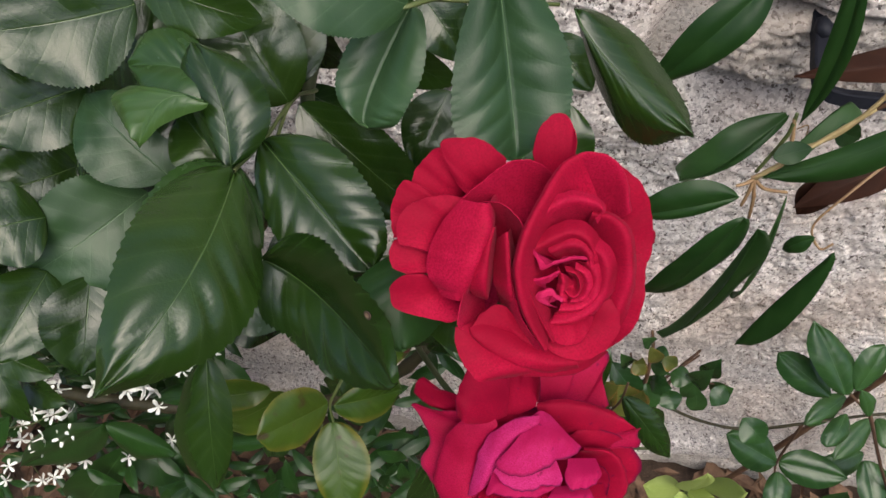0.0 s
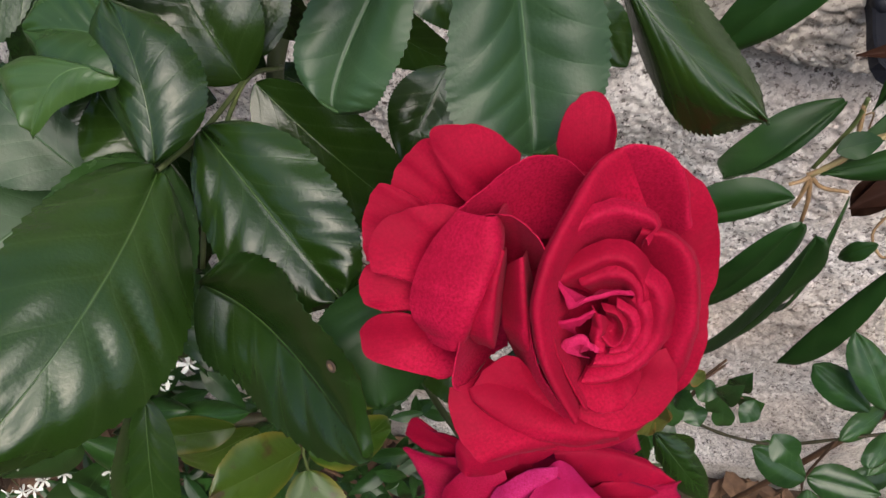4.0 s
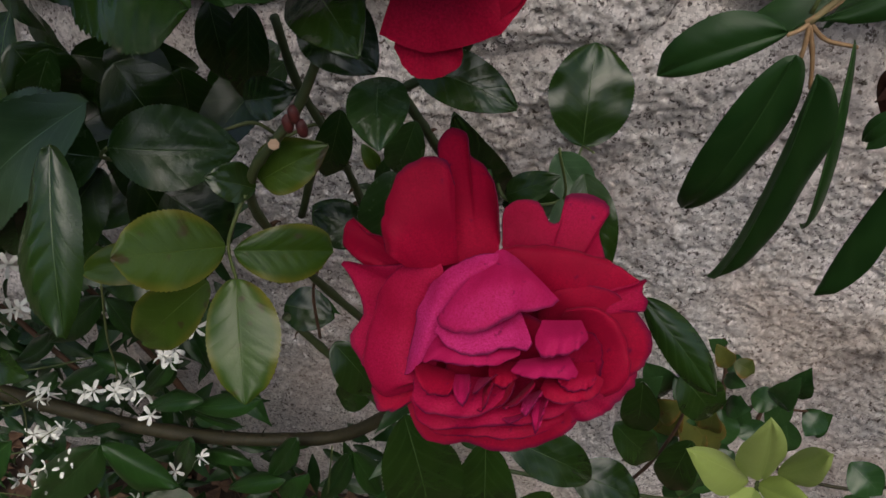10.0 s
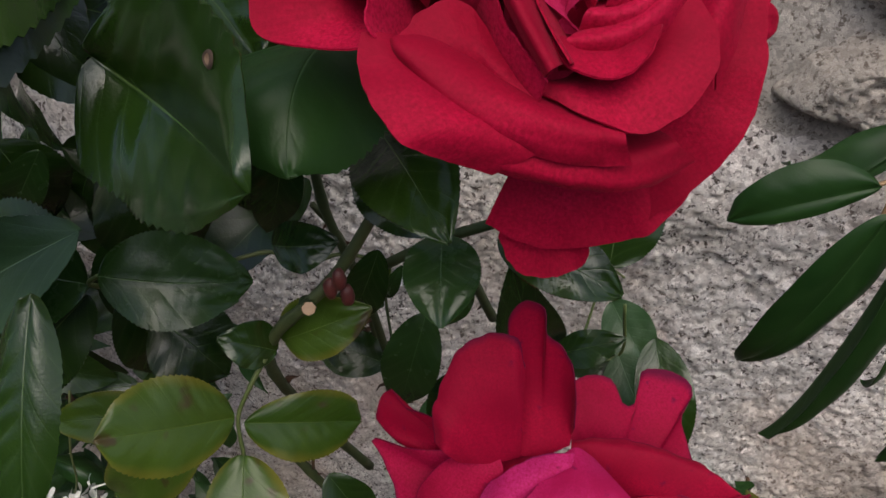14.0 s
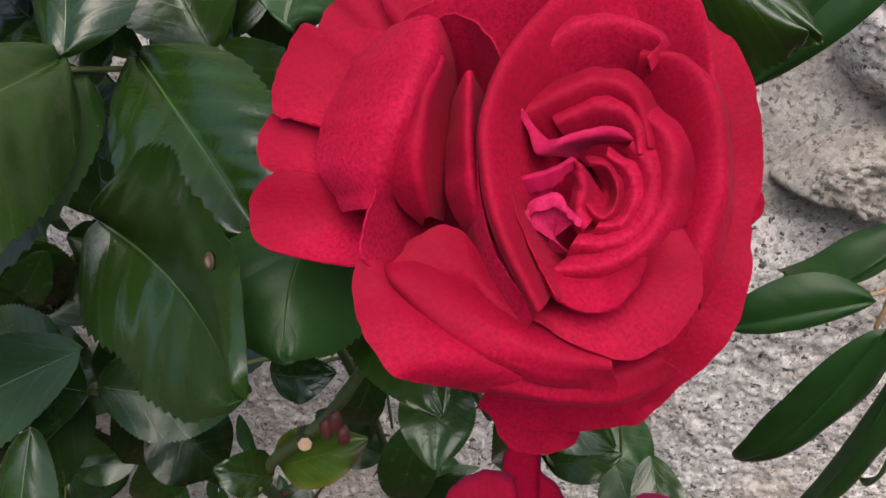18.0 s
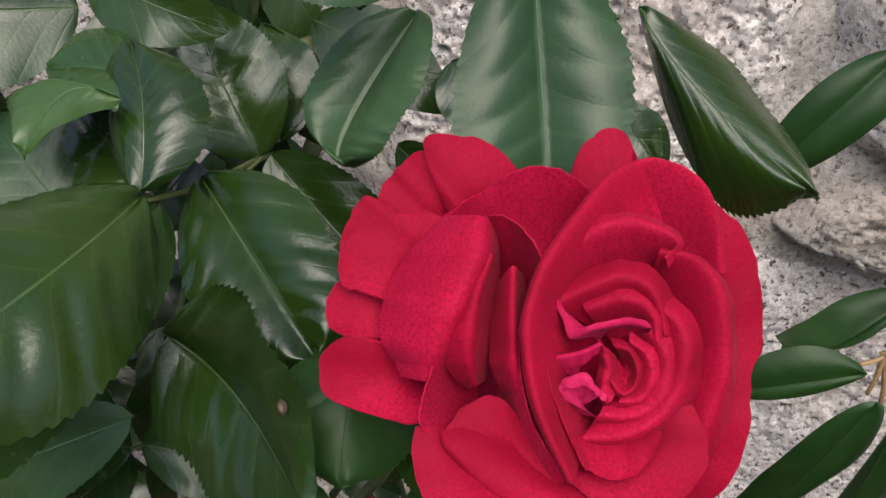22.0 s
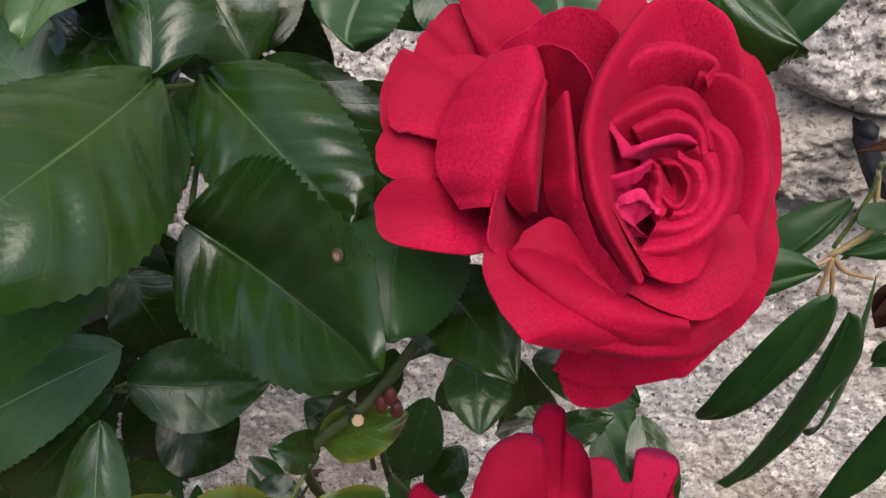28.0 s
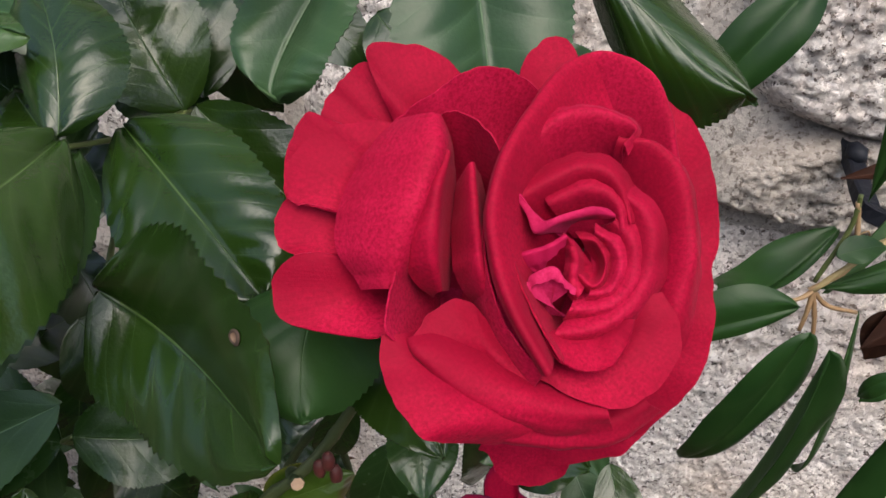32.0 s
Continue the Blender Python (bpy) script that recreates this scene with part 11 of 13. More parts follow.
jasmine_leaf(-0.538, 0.428, 0.144, 1.78, -0.41, 0.061, 1033)
jasmine_leaf(-0.956, 0.356, 0.801, 6.24, -0.19, 0.044, 1034)
jasmine_leaf(-0.797, 0.442, 0.545, 2.96, -0.30, 0.060, 1035)
jasmine_leaf(-0.968, 0.386, 0.354, 3.54, -0.18, 0.045, 1036)
jasmine_leaf(-0.160, 0.439, 0.426, 5.73, -0.15, 0.043, 1037)
jasmine_leaf(-0.859, 0.465, 0.791, 4.49, -0.27, 0.037, 1038)
jasmine_leaf(-0.635, 0.430, 0.518, 2.48, -0.55, 0.064, 1039)
jasmine_leaf(-0.640, 0.335, 0.666, 2.07, -0.33, 0.049, 1040)
jasmine_leaf(-0.081, 0.437, 0.318, 0.32, -0.55, 0.051, 1041)
jasmine_leaf(-0.114, 0.480, 0.702, 5.52, -0.43, 0.057, 1042)
jasmine_leaf(-0.508, 0.320, 0.261, 5.37, -0.73, 0.036, 1043)
jasmine_leaf(-0.763, 0.338, 0.278, 1.10, 0.15, 0.055, 1044)
jasmine_leaf(-0.234, 0.492, 0.273, 5.99, 0.11, 0.055, 1046)
jasmine_leaf(-0.668, 0.367, 0.251, 5.54, 0.12, 0.053, 1047)
jasmine_leaf(-0.769, 0.307, 0.232, 4.72, -0.29, 0.061, 1048)
jasmine_leaf(-0.566, 0.395, 0.232, 6.03, -0.58, 0.063, 1050)
jasmine_leaf(-0.546, 0.456, 0.191, 3.78, -0.56, 0.050, 1051)
jasmine_leaf(-0.827, 0.486, 0.507, 5.22, -0.26, 0.047, 1052)
jasmine_leaf(-0.735, 0.426, 0.480, 3.36, -0.50, 0.048, 1053)
jasmine_leaf(-0.214, 0.455, 0.147, 1.70, -0.82, 0.045, 1054)
jasmine_leaf(-0.439, 0.338, 0.275, 1.60, -0.20, 0.063, 1055)
jasmine_leaf(-0.329, 0.479, 0.687, 2.90, -0.61, 0.044, 1056)
jasmine_leaf(-0.871, 0.302, 0.842, 0.09, -0.33, 0.065, 1057)
jasmine_leaf(-0.147, 0.322, 0.215, 0.04, -0.05, 0.036, 1058)
jasmine_leaf(-0.941, 0.437, 0.569, 5.89, -0.13, 0.061, 1060)
jasmine_leaf(-0.761, 0.483, 0.829, 2.73, -0.31, 0.064, 1061)
jasmine_leaf(-0.956, 0.355, 0.605, 3.67, -0.70, 0.042, 1062)
jasmine_leaf(-0.695, 0.417, 0.451, 4.96, -0.02, 0.045, 1063)
jasmine_leaf(-0.960, 0.394, 0.640, 4.27, -0.27, 0.048, 1064)
jasmine_leaf(-0.662, 0.375, 0.672, 0.67, -0.38, 0.052, 1066)
jasmine_leaf(-0.557, 0.322, 0.189, 4.33, 0.00, 0.058, 1067)
jasmine_leaf(-0.540, 0.460, 0.533, 4.15, -0.46, 0.049, 1068)
jasmine_leaf(-0.583, 0.310, 0.242, 0.29, 0.25, 0.055, 1069)
jasmine_leaf(-0.752, 0.448, 0.529, 0.69, -0.36, 0.059, 1070)
jasmine_leaf(-0.062, 0.302, 0.608, 2.73, -0.58, 0.058, 1071)
jasmine_leaf(-0.411, 0.486, 0.495, 5.26, -0.39, 0.053, 1072)
jasmine_leaf(-0.425, 0.417, 0.817, 5.47, -0.30, 0.036, 1073)
jasmine_leaf(-0.766, 0.432, 0.684, 0.72, -0.27, 0.061, 1074)
jasmine_leaf(-0.864, 0.356, 0.498, 5.50, -0.55, 0.058, 1075)
jasmine_leaf(-0.762, 0.488, 0.616, 5.35, -0.39, 0.055, 1076)
jasmine_leaf(-0.713, 0.317, 0.488, 1.27, -0.62, 0.053, 1078)
jasmine_leaf(-0.734, 0.330, 0.677, 2.39, -0.33, 0.053, 1079)
jasmine_leaf(-0.991, 0.378, 0.781, 3.42, -0.45, 0.047, 1080)
jasmine_leaf(-0.311, 0.455, 0.410, 2.52, 0.06, 0.049, 1081)
jasmine_leaf(-0.105, 0.326, 0.619, 2.38, -0.56, 0.060, 1082)
jasmine_leaf(-0.142, 0.308, 0.141, 4.17, -0.37, 0.059, 1083)
jasmine_leaf(-0.790, 0.395, 0.179, 5.81, -0.19, 0.044, 1084)
jasmine_leaf(-0.059, 0.385, 0.252, 2.22, -0.33, 0.035, 1085)
jasmine_leaf(-0.927, 0.470, 0.173, 4.13, 0.04, 0.042, 1086)
jasmine_leaf(-0.550, 0.488, 0.657, 5.23, -0.35, 0.045, 1087)
jasmine_leaf(-0.861, 0.455, 0.388, 5.44, -0.57, 0.062, 1088)
jasmine_leaf(-0.937, 0.467, 0.666, 0.24, -0.64, 0.043, 1089)
jasmine_leaf(-0.848, 0.458, 0.648, 1.99, -0.11, 0.042, 1090)
jasmine_leaf(-0.766, 0.369, 0.755, 3.57, -0.82, 0.052, 1091)
jasmine_leaf(-0.144, 0.390, 0.299, 1.38, 0.25, 0.054, 1093)
jasmine_leaf(-0.224, 0.335, 0.432, 1.78, 0.13, 0.056, 1094)
jasmine_leaf(-0.989, 0.500, 0.284, 4.13, 0.32, 0.054, 1095)
jasmine_leaf(-0.651, 0.439, 0.189, 3.44, -0.02, 0.040, 1096)
jasmine_leaf(-0.357, 0.414, 0.205, 3.21, -0.18, 0.060, 1097)
jasmine_leaf(-0.304, 0.406, 0.785, 5.32, -0.02, 0.035, 1099)
jasmine_leaf(-0.604, 0.346, 0.147, 1.03, 0.04, 0.055, 1100)
jasmine_leaf(-0.507, 0.429, 0.132, 3.93, 0.05, 0.037, 1101)
jasmine_leaf(-0.890, 0.328, 0.543, 4.13, 0.31, 0.046, 1102)
jasmine_leaf(-0.674, 0.310, 0.858, 3.82, 0.02, 0.052, 1103)
jasmine_leaf(-0.631, 0.395, 0.327, 1.29, -0.26, 0.045, 1104)
jasmine_leaf(-0.209, 0.412, 0.215, 1.49, -0.29, 0.038, 1105)
jasmine_leaf(-0.624, 0.487, 0.851, 2.28, -0.31, 0.039, 1106)
jasmine_leaf(-0.724, 0.329, 0.816, 4.44, -0.14, 0.056, 1108)
jasmine_leaf(-0.728, 0.460, 0.811, 5.31, -0.39, 0.059, 1109)
jasmine_leaf(-0.454, 0.432, 0.712, 6.10, -0.82, 0.065, 1126)
jasmine_leaf(-0.570, 0.413, 0.704, 0.82, -0.17, 0.063, 1139)
jasmine_leaf(-0.434, 0.450, 0.668, 1.82, -0.65, 0.055, 1140)
jasmine_leaf(-0.373, 0.426, 0.698, 5.67, -0.62, 0.053, 1188)
jasmine_leaf(-0.339, 0.440, 0.714, 3.35, -0.06, 0.064, 1210)
jasmine_leaf(-0.330, 0.388, 0.662, 5.79, -0.35, 0.078, 1214)
jasmine_leaf(-0.416, 0.408, 0.740, 3.71, -0.82, 0.080, 1274)
jasmine_leaf(-0.532, 0.454, 0.692, 6.05, -0.05, 0.063, 1332)
jasmine_leaf(-0.474, 0.457, 0.496, 4.67, -0.28, 0.054, 1351)
jasmine_leaf(-0.565, 0.438, 0.661, 2.61, -0.54, 0.067, 1364)
jasmine_leaf(-0.477, 0.445, 0.719, 3.77, -0.42, 0.057, 1375)
jasmine_leaf(-0.292, 0.370, 0.820, 4.96, -0.47, 0.074, 1400)
jasmine_leaf(-0.737, 0.495, 0.565, 2.05, -0.68, 0.064, 1500)
jasmine_leaf(-0.793, 0.500, 0.198, 3.70, -0.12, 0.057, 1501)
jasmine_leaf(-0.787, 0.451, 0.287, 0.36, -0.29, 0.054, 1502)
jasmine_leaf(-0.703, 0.408, 0.586, 4.72, 0.29, 0.052, 1503)
jasmine_leaf(-0.544, 0.418, 0.573, 3.43, -0.35, 0.071, 1504)
jasmine_leaf(-0.661, 0.477, 0.562, 0.68, -0.22, 0.059, 1505)
jasmine_leaf(-0.734, 0.517, 0.357, 4.58, -0.00, 0.070, 1506)
jasmine_leaf(-0.610, 0.416, 0.586, 2.65, -0.29, 0.073, 1507)
jasmine_leaf(-0.732, 0.510, 0.373, 5.95, 0.06, 0.051, 1508)
jasmine_leaf(-0.842, 0.471, 0.364, 2.05, -0.50, 0.054, 1509)
jasmine_leaf(-0.537, 0.498, 0.583, 1.39, 0.67, 0.057, 1510)
jasmine_leaf(-0.382, 0.401, 0.579, 0.38, 0.30, 0.071, 1511)
jasmine_leaf(-0.508, 0.431, 0.687, 1.77, -0.23, 0.064, 1512)
jasmine_leaf(-0.545, 0.509, 0.321, 5.89, -0.22, 0.064, 1513)
jasmine_leaf(-0.657, 0.433, 0.565, 1.56, -0.19, 0.072, 1514)
jasmine_leaf(-0.875, 0.451, 0.149, 1.01, -0.24, 0.051, 1515)
jasmine_leaf(-0.715, 0.457, 0.276, 4.40, -0.23, 0.060, 1516)
jasmine_leaf(-0.734, 0.403, 0.242, 1.48, 0.03, 0.052, 1517)
jasmine_leaf(-0.549, 0.486, 0.514, 0.62, -0.36, 0.056, 1518)
jasmine_leaf(-0.699, 0.437, 0.450, 4.51, 0.18, 0.065, 1519)
jasmine_leaf(-0.835, 0.516, 0.496, 2.96, -0.45, 0.066, 1520)
jasmine_leaf(-0.630, 0.439, 0.551, 3.63, 0.01, 0.075, 1521)
jasmine_leaf(-0.499, 0.412, 0.720, 2.46, 0.08, 0.054, 1522)
jasmine_leaf(-0.764, 0.501, 0.312, 3.71, -0.12, 0.075, 1523)
jasmine_leaf(-0.437, 0.511, 0.618, 6.15, 0.17, 0.065, 1524)
jasmine_leaf(-0.487, 0.506, 0.195, 5.49, -0.59, 0.062, 1525)
jasmine_leaf(-0.573, 0.434, 0.207, 2.85, -0.10, 0.056, 1526)
jasmine_leaf(-0.599, 0.449, 0.581, 0.95, -0.65, 0.075, 1527)
jasmine_leaf(-0.682, 0.492, 0.352, 5.82, -0.31, 0.070, 1528)
jasmine_leaf(-0.648, 0.509, 0.320, 1.50, -0.14, 0.073, 1529)
jasmine_leaf(-0.506, 0.456, 0.461, 5.34, -0.40, 0.062, 1530)
jasmine_leaf(-0.623, 0.470, 0.294, 0.05, -0.01, 0.067, 1531)
jasmine_leaf(-0.566, 0.402, 0.257, 3.06, -0.68, 0.068, 1532)
jasmine_leaf(-0.757, 0.467, 0.532, 0.01, -0.16, 0.070, 1533)
jasmine_leaf(-0.361, 0.430, 0.648, 4.04, -0.06, 0.063, 1534)
jasmine_leaf(-0.785, 0.515, 0.516, 0.95, -0.05, 0.060, 1535)
jasmine_leaf(-0.441, 0.493, 0.643, 1.41, -0.32, 0.064, 1536)
jasmine_leaf(-0.824, 0.498, 0.454, 0.94, -0.66, 0.054, 1537)
jasmine_leaf(-0.684, 0.443, 0.278, 4.67, -0.72, 0.067, 1538)
jasmine_leaf(-0.660, 0.493, 0.598, 4.32, 0.02, 0.055, 1539)
jasmine_leaf(-0.525, 0.410, 0.685, 2.91, 0.13, 0.071, 1540)
jasmine_leaf(-0.555, 0.519, 0.473, 4.11, -0.37, 0.067, 1541)
jasmine_leaf(-0.733, 0.486, 0.198, 1.92, 0.39, 0.074, 1542)
jasmine_leaf(-0.540, 0.419, 0.579, 1.47, 0.19, 0.058, 1543)
jasmine_leaf(-0.584, 0.405, 0.684, 3.92, -0.43, 0.054, 1544)
jasmine_leaf(-0.470, 0.430, 0.254, 1.49, -0.25, 0.051, 1545)
jasmine_leaf(-0.682, 0.429, 0.629, 2.91, -0.25, 0.057, 1546)
jasmine_leaf(-0.445, 0.501, 0.580, 3.41, -0.77, 0.057, 1547)
jasmine_leaf(-0.826, 0.465, 0.353, 2.67, -0.52, 0.056, 1548)
jasmine_leaf(-0.733, 0.506, 0.521, 1.68, -0.45, 0.057, 1549)
jasmine_leaf(-0.664, 0.519, 0.511, 1.55, -0.70, 0.058, 1550)
jasmine_leaf(-0.557, 0.435, 0.275, 0.37, 0.22, 0.053, 1551)
jasmine_leaf(-0.575, 0.418, 0.643, 0.37, -0.11, 0.066, 1552)
jasmine_leaf(-0.871, 0.472, 0.391, 5.18, 0.11, 0.063, 1553)
jasmine_leaf(-0.785, 0.480, 0.498, 0.66, 0.18, 0.064, 1554)
jasmine_leaf(-0.528, 0.447, 0.507, 1.74, -0.11, 0.057, 1555)
jasmine_leaf(-0.569, 0.504, 0.334, 2.38, -0.40, 0.053, 1556)
jasmine_leaf(-0.733, 0.517, 0.447, 4.67, -0.20, 0.063, 1557)
jasmine_leaf(-0.521, 0.444, 0.614, 3.49, -0.06, 0.070, 1558)
jasmine_leaf(-0.433, 0.508, 0.317, 0.58, -0.49, 0.059, 1559)
jasmine_leaf(-0.595, 0.498, 0.482, 0.60, -0.46, 0.064, 1560)
jasmine_leaf(-0.549, 0.469, 0.279, 1.45, -0.45, 0.059, 1561)
jasmine_leaf(-0.783, 0.415, 0.470, 2.64, -0.48, 0.060, 1562)
jasmine_leaf(-0.637, 0.465, 0.604, 2.88, -0.08, 0.072, 1563)
jasmine_leaf(-0.496, 0.475, 0.477, 4.26, -0.63, 0.069, 1564)
jasmine_leaf(-0.781, 0.426, 0.349, 1.56, 0.42, 0.075, 1565)
jasmine_leaf(-0.678, 0.485, 0.246, 4.88, 0.12, 0.053, 1566)
jasmine_leaf(-0.563, 0.454, 0.654, 1.47, -0.17, 0.060, 1567)
jasmine_leaf(-0.374, 0.410, 0.709, 5.56, -0.52, 0.054, 1568)
jasmine_leaf(-0.492, 0.516, 0.549, 4.76, 0.02, 0.070, 1569)
jasmine_leaf(-0.407, 0.425, 0.672, 4.27, -0.24, 0.071, 1570)
jasmine_leaf(-0.589, 0.485, 0.219, 4.88, -0.74, 0.058, 1571)
jasmine_leaf(-0.779, 0.503, 0.388, 2.36, -0.29, 0.066, 1572)
jasmine_leaf(-0.574, 0.457, 0.654, 5.68, -0.63, 0.051, 1573)
jasmine_leaf(-0.446, 0.421, 0.472, 1.19, -0.47, 0.073, 1574)
jasmine_leaf(-0.656, 0.431, 0.551, 2.89, -0.05, 0.075, 1575)
jasmine_leaf(-0.686, 0.484, 0.367, 0.08, -0.57, 0.072, 1576)
jasmine_leaf(-0.419, 0.432, 0.708, 1.56, -0.21, 0.072, 1577)
jasmine_leaf(-0.564, 0.427, 0.448, 0.30, -0.63, 0.065, 1578)
jasmine_leaf(-0.459, 0.422, 0.539, 4.64, -0.53, 0.054, 1579)
jasmine_leaf(-0.751, 0.463, 0.504, 3.36, -0.86, 0.073, 1580)
jasmine_leaf(-0.644, 0.516, 0.259, 1.34, -0.09, 0.066, 1581)
jasmine_leaf(-0.603, 0.448, 0.471, 2.41, -0.45, 0.054, 1582)
jasmine_leaf(-0.578, 0.444, 0.414, 3.63, 0.09, 0.050, 1583)
jasmine_leaf(-0.773, 0.475, 0.219, 1.68, -0.39, 0.059, 1584)
jasmine_leaf(-0.755, 0.412, 0.195, 4.33, -0.70, 0.061, 1585)
jasmine_leaf(-0.415, 0.469, 0.328, 0.61, 0.23, 0.060, 1586)
jasmine_leaf(-0.466, 0.454, 0.315, 6.16, -0.18, 0.068, 1587)
jasmine_leaf(-0.515, 0.421, 0.438, 0.45, 0.19, 0.073, 1588)
jasmine_leaf(-0.629, 0.506, 0.220, 2.80, -0.28, 0.070, 1589)
jasmine_leaf(-0.352, 0.413, 0.413, 0.77, -0.05, 0.074, 1590)
jasmine_leaf(-0.742, 0.435, 0.421, 2.75, 0.04, 0.055, 1591)
jasmine_leaf(-1.012, 0.471, 0.139, 1.17, 0.55, 0.051, 1592)
jasmine_leaf(-0.739, 0.483, 0.454, 1.85, -0.60, 0.052, 1593)
jasmine_leaf(-0.640, 0.502, 0.584, 1.56, 0.07, 0.059, 1594)
jasmine_leaf(-0.609, 0.469, 0.468, 5.73, -0.29, 0.068, 1595)
jasmine_leaf(-0.735, 0.516, 0.337, 0.99, -0.05, 0.057, 1596)
jasmine_leaf(-0.776, 0.406, 0.380, 2.83, -0.06, 0.063, 1597)
jasmine_leaf(-0.454, 0.431, 0.467, 5.32, -0.04, 0.055, 1598)
jasmine_leaf(-0.757, 0.459, 0.475, 0.31, 0.03, 0.064, 1599)
jasmine_leaf(-0.799, 0.437, 0.262, 1.06, 0.13, 0.058, 1600)
jasmine_leaf(-0.535, 0.456, 0.563, 0.13, -0.39, 0.051, 1601)
jasmine_leaf(-0.663, 0.463, 0.415, 0.58, 0.36, 0.059, 1602)
jasmine_leaf(-0.778, 0.454, 0.280, 3.83, 0.23, 0.059, 1603)
jasmine_leaf(-0.665, 0.433, 0.595, 2.34, -0.31, 0.071, 1604)
jasmine_leaf(-0.722, 0.420, 0.418, 4.69, 0.44, 0.058, 1605)
jasmine_leaf(-0.926, 0.463, 0.337, 3.86, -0.09, 0.064, 1606)
jasmine_leaf(-0.375, 0.412, 0.601, 3.80, -0.40, 0.073, 1607)
jasmine_leaf(-0.839, 0.516, 0.397, 2.59, 0.25, 0.070, 1608)
jasmine_leaf(-0.472, 0.441, 0.555, 4.34, 0.06, 0.062, 1609)
inner_leaf(-0.584, 0.418, 0.838, 2.95, -0.26, 0.053, 1110)
inner_leaf(-0.474, 0.375, 1.013, 0.73, 0.58, 0.070, 1111)
inner_leaf(-0.524, 0.341, 1.133, 1.73, -0.24, 0.056, 1112)
inner_leaf(-0.469, 0.399, 1.086, 0.57, -0.35, 0.063, 1113)
inner_leaf(-0.507, 0.382, 0.830, 2.55, -0.17, 0.071, 1114)
inner_leaf(-0.370, 0.379, 1.323, 2.75, -0.07, 0.057, 1115)
inner_leaf(-0.275, 0.331, 1.087, 0.07, 0.51, 0.078, 1116)
inner_leaf(-0.529, 0.266, 1.165, 6.06, -0.21, 0.079, 1117)
inner_leaf(-0.630, 0.290, 0.934, 1.11, -0.69, 0.066, 1118)
inner_leaf(-0.105, 0.384, 1.302, 0.52, 0.11, 0.079, 1119)
inner_leaf(-0.634, 0.303, 1.088, 4.34, 0.12, 0.063, 1120)
inner_leaf(-0.677, 0.295, 0.884, 5.47, -0.71, 0.065, 1121)
inner_leaf(-0.455, 0.412, 1.026, 5.28, -0.19, 0.080, 1122)
inner_leaf(-0.570, 0.361, 0.913, 1.16, -0.61, 0.062, 1123)
inner_leaf(-0.608, 0.353, 1.154, 0.79, -0.23, 0.069, 1124)
inner_leaf(-0.403, 0.244, 0.942, 0.53, -0.16, 0.058, 1125)
inner_leaf(-0.293, 0.309, 1.235, 4.14, -0.48, 0.070, 1127)
inner_leaf(-0.548, 0.311, 1.347, 3.53, 0.20, 0.051, 1128)
inner_leaf(-0.466, 0.310, 1.332, 5.96, -0.43, 0.077, 1129)
inner_leaf(-0.613, 0.244, 1.290, 5.84, -0.09, 0.077, 1130)
inner_leaf(-0.373, 0.321, 0.907, 6.26, 0.23, 0.069, 1131)
inner_leaf(-0.377, 0.410, 1.287, 5.16, -0.67, 0.064, 1132)
inner_leaf(-0.516, 0.378, 1.308, 0.68, -0.43, 0.066, 1133)
inner_leaf(-0.521, 0.347, 0.910, 4.67, 0.02, 0.068, 1134)
inner_leaf(-0.657, 0.403, 0.942, 2.79, 0.04, 0.079, 1135)
inner_leaf(-0.601, 0.316, 1.125, 5.68, -0.43, 0.056, 1136)
inner_leaf(-0.403, 0.382, 1.139, 0.73, -0.37, 0.051, 1137)
inner_leaf(-0.272, 0.300, 1.133, 4.42, -0.39, 0.075, 1138)
inner_leaf(-0.333, 0.418, 1.057, 1.28, 0.21, 0.071, 1141)
inner_leaf(-0.522, 0.245, 1.169, 1.42, -0.38, 0.067, 1142)
inner_leaf(-0.494, 0.330, 1.060, 5.29, -0.00, 0.050, 1143)
inner_leaf(-0.677, 0.351, 1.159, 2.57, 0.44, 0.055, 1144)
inner_leaf(-0.595, 0.269, 0.876, 2.01, 0.10, 0.075, 1145)
inner_leaf(-0.750, 0.410, 1.297, 0.49, -0.25, 0.063, 1146)
inner_leaf(-0.615, 0.367, 0.930, 3.30, 0.15, 0.072, 1147)
inner_leaf(-0.135, 0.337, 1.167, 6.28, 0.01, 0.050, 1148)
inner_leaf(-0.656, 0.332, 1.312, 4.49, -0.55, 0.058, 1149)
inner_leaf(-0.521, 0.360, 1.190, 0.51, -0.06, 0.077, 1150)
inner_leaf(-0.716, 0.417, 0.884, 1.87, 0.51, 0.066, 1151)
inner_leaf(-0.421, 0.371, 1.235, 2.56, -0.60, 0.065, 1152)
inner_leaf(-0.724, 0.341, 1.200, 0.25, 0.09, 0.053, 1153)
inner_leaf(-0.560, 0.388, 1.019, 4.41, 0.24, 0.077, 1154)
inner_leaf(-0.583, 0.367, 1.145, 5.32, -0.48, 0.070, 1155)
inner_leaf(-0.317, 0.325, 1.314, 0.18, -0.41, 0.071, 1156)
inner_leaf(-0.214, 0.359, 1.340, 5.88, 0.18, 0.072, 1157)
inner_leaf(-0.582, 0.380, 1.264, 6.00, -0.37, 0.072, 1158)
inner_leaf(-0.671, 0.403, 0.933, 2.28, -0.04, 0.067, 1159)
inner_leaf(-0.711, 0.293, 1.152, 3.76, -0.14, 0.079, 1160)
inner_leaf(-0.186, 0.322, 1.250, 4.08, 0.78, 0.063, 1161)
inner_leaf(-0.207, 0.404, 1.149, 1.19, -0.09, 0.055, 1162)
inner_leaf(-0.289, 0.368, 1.324, 2.50, -0.39, 0.054, 1163)
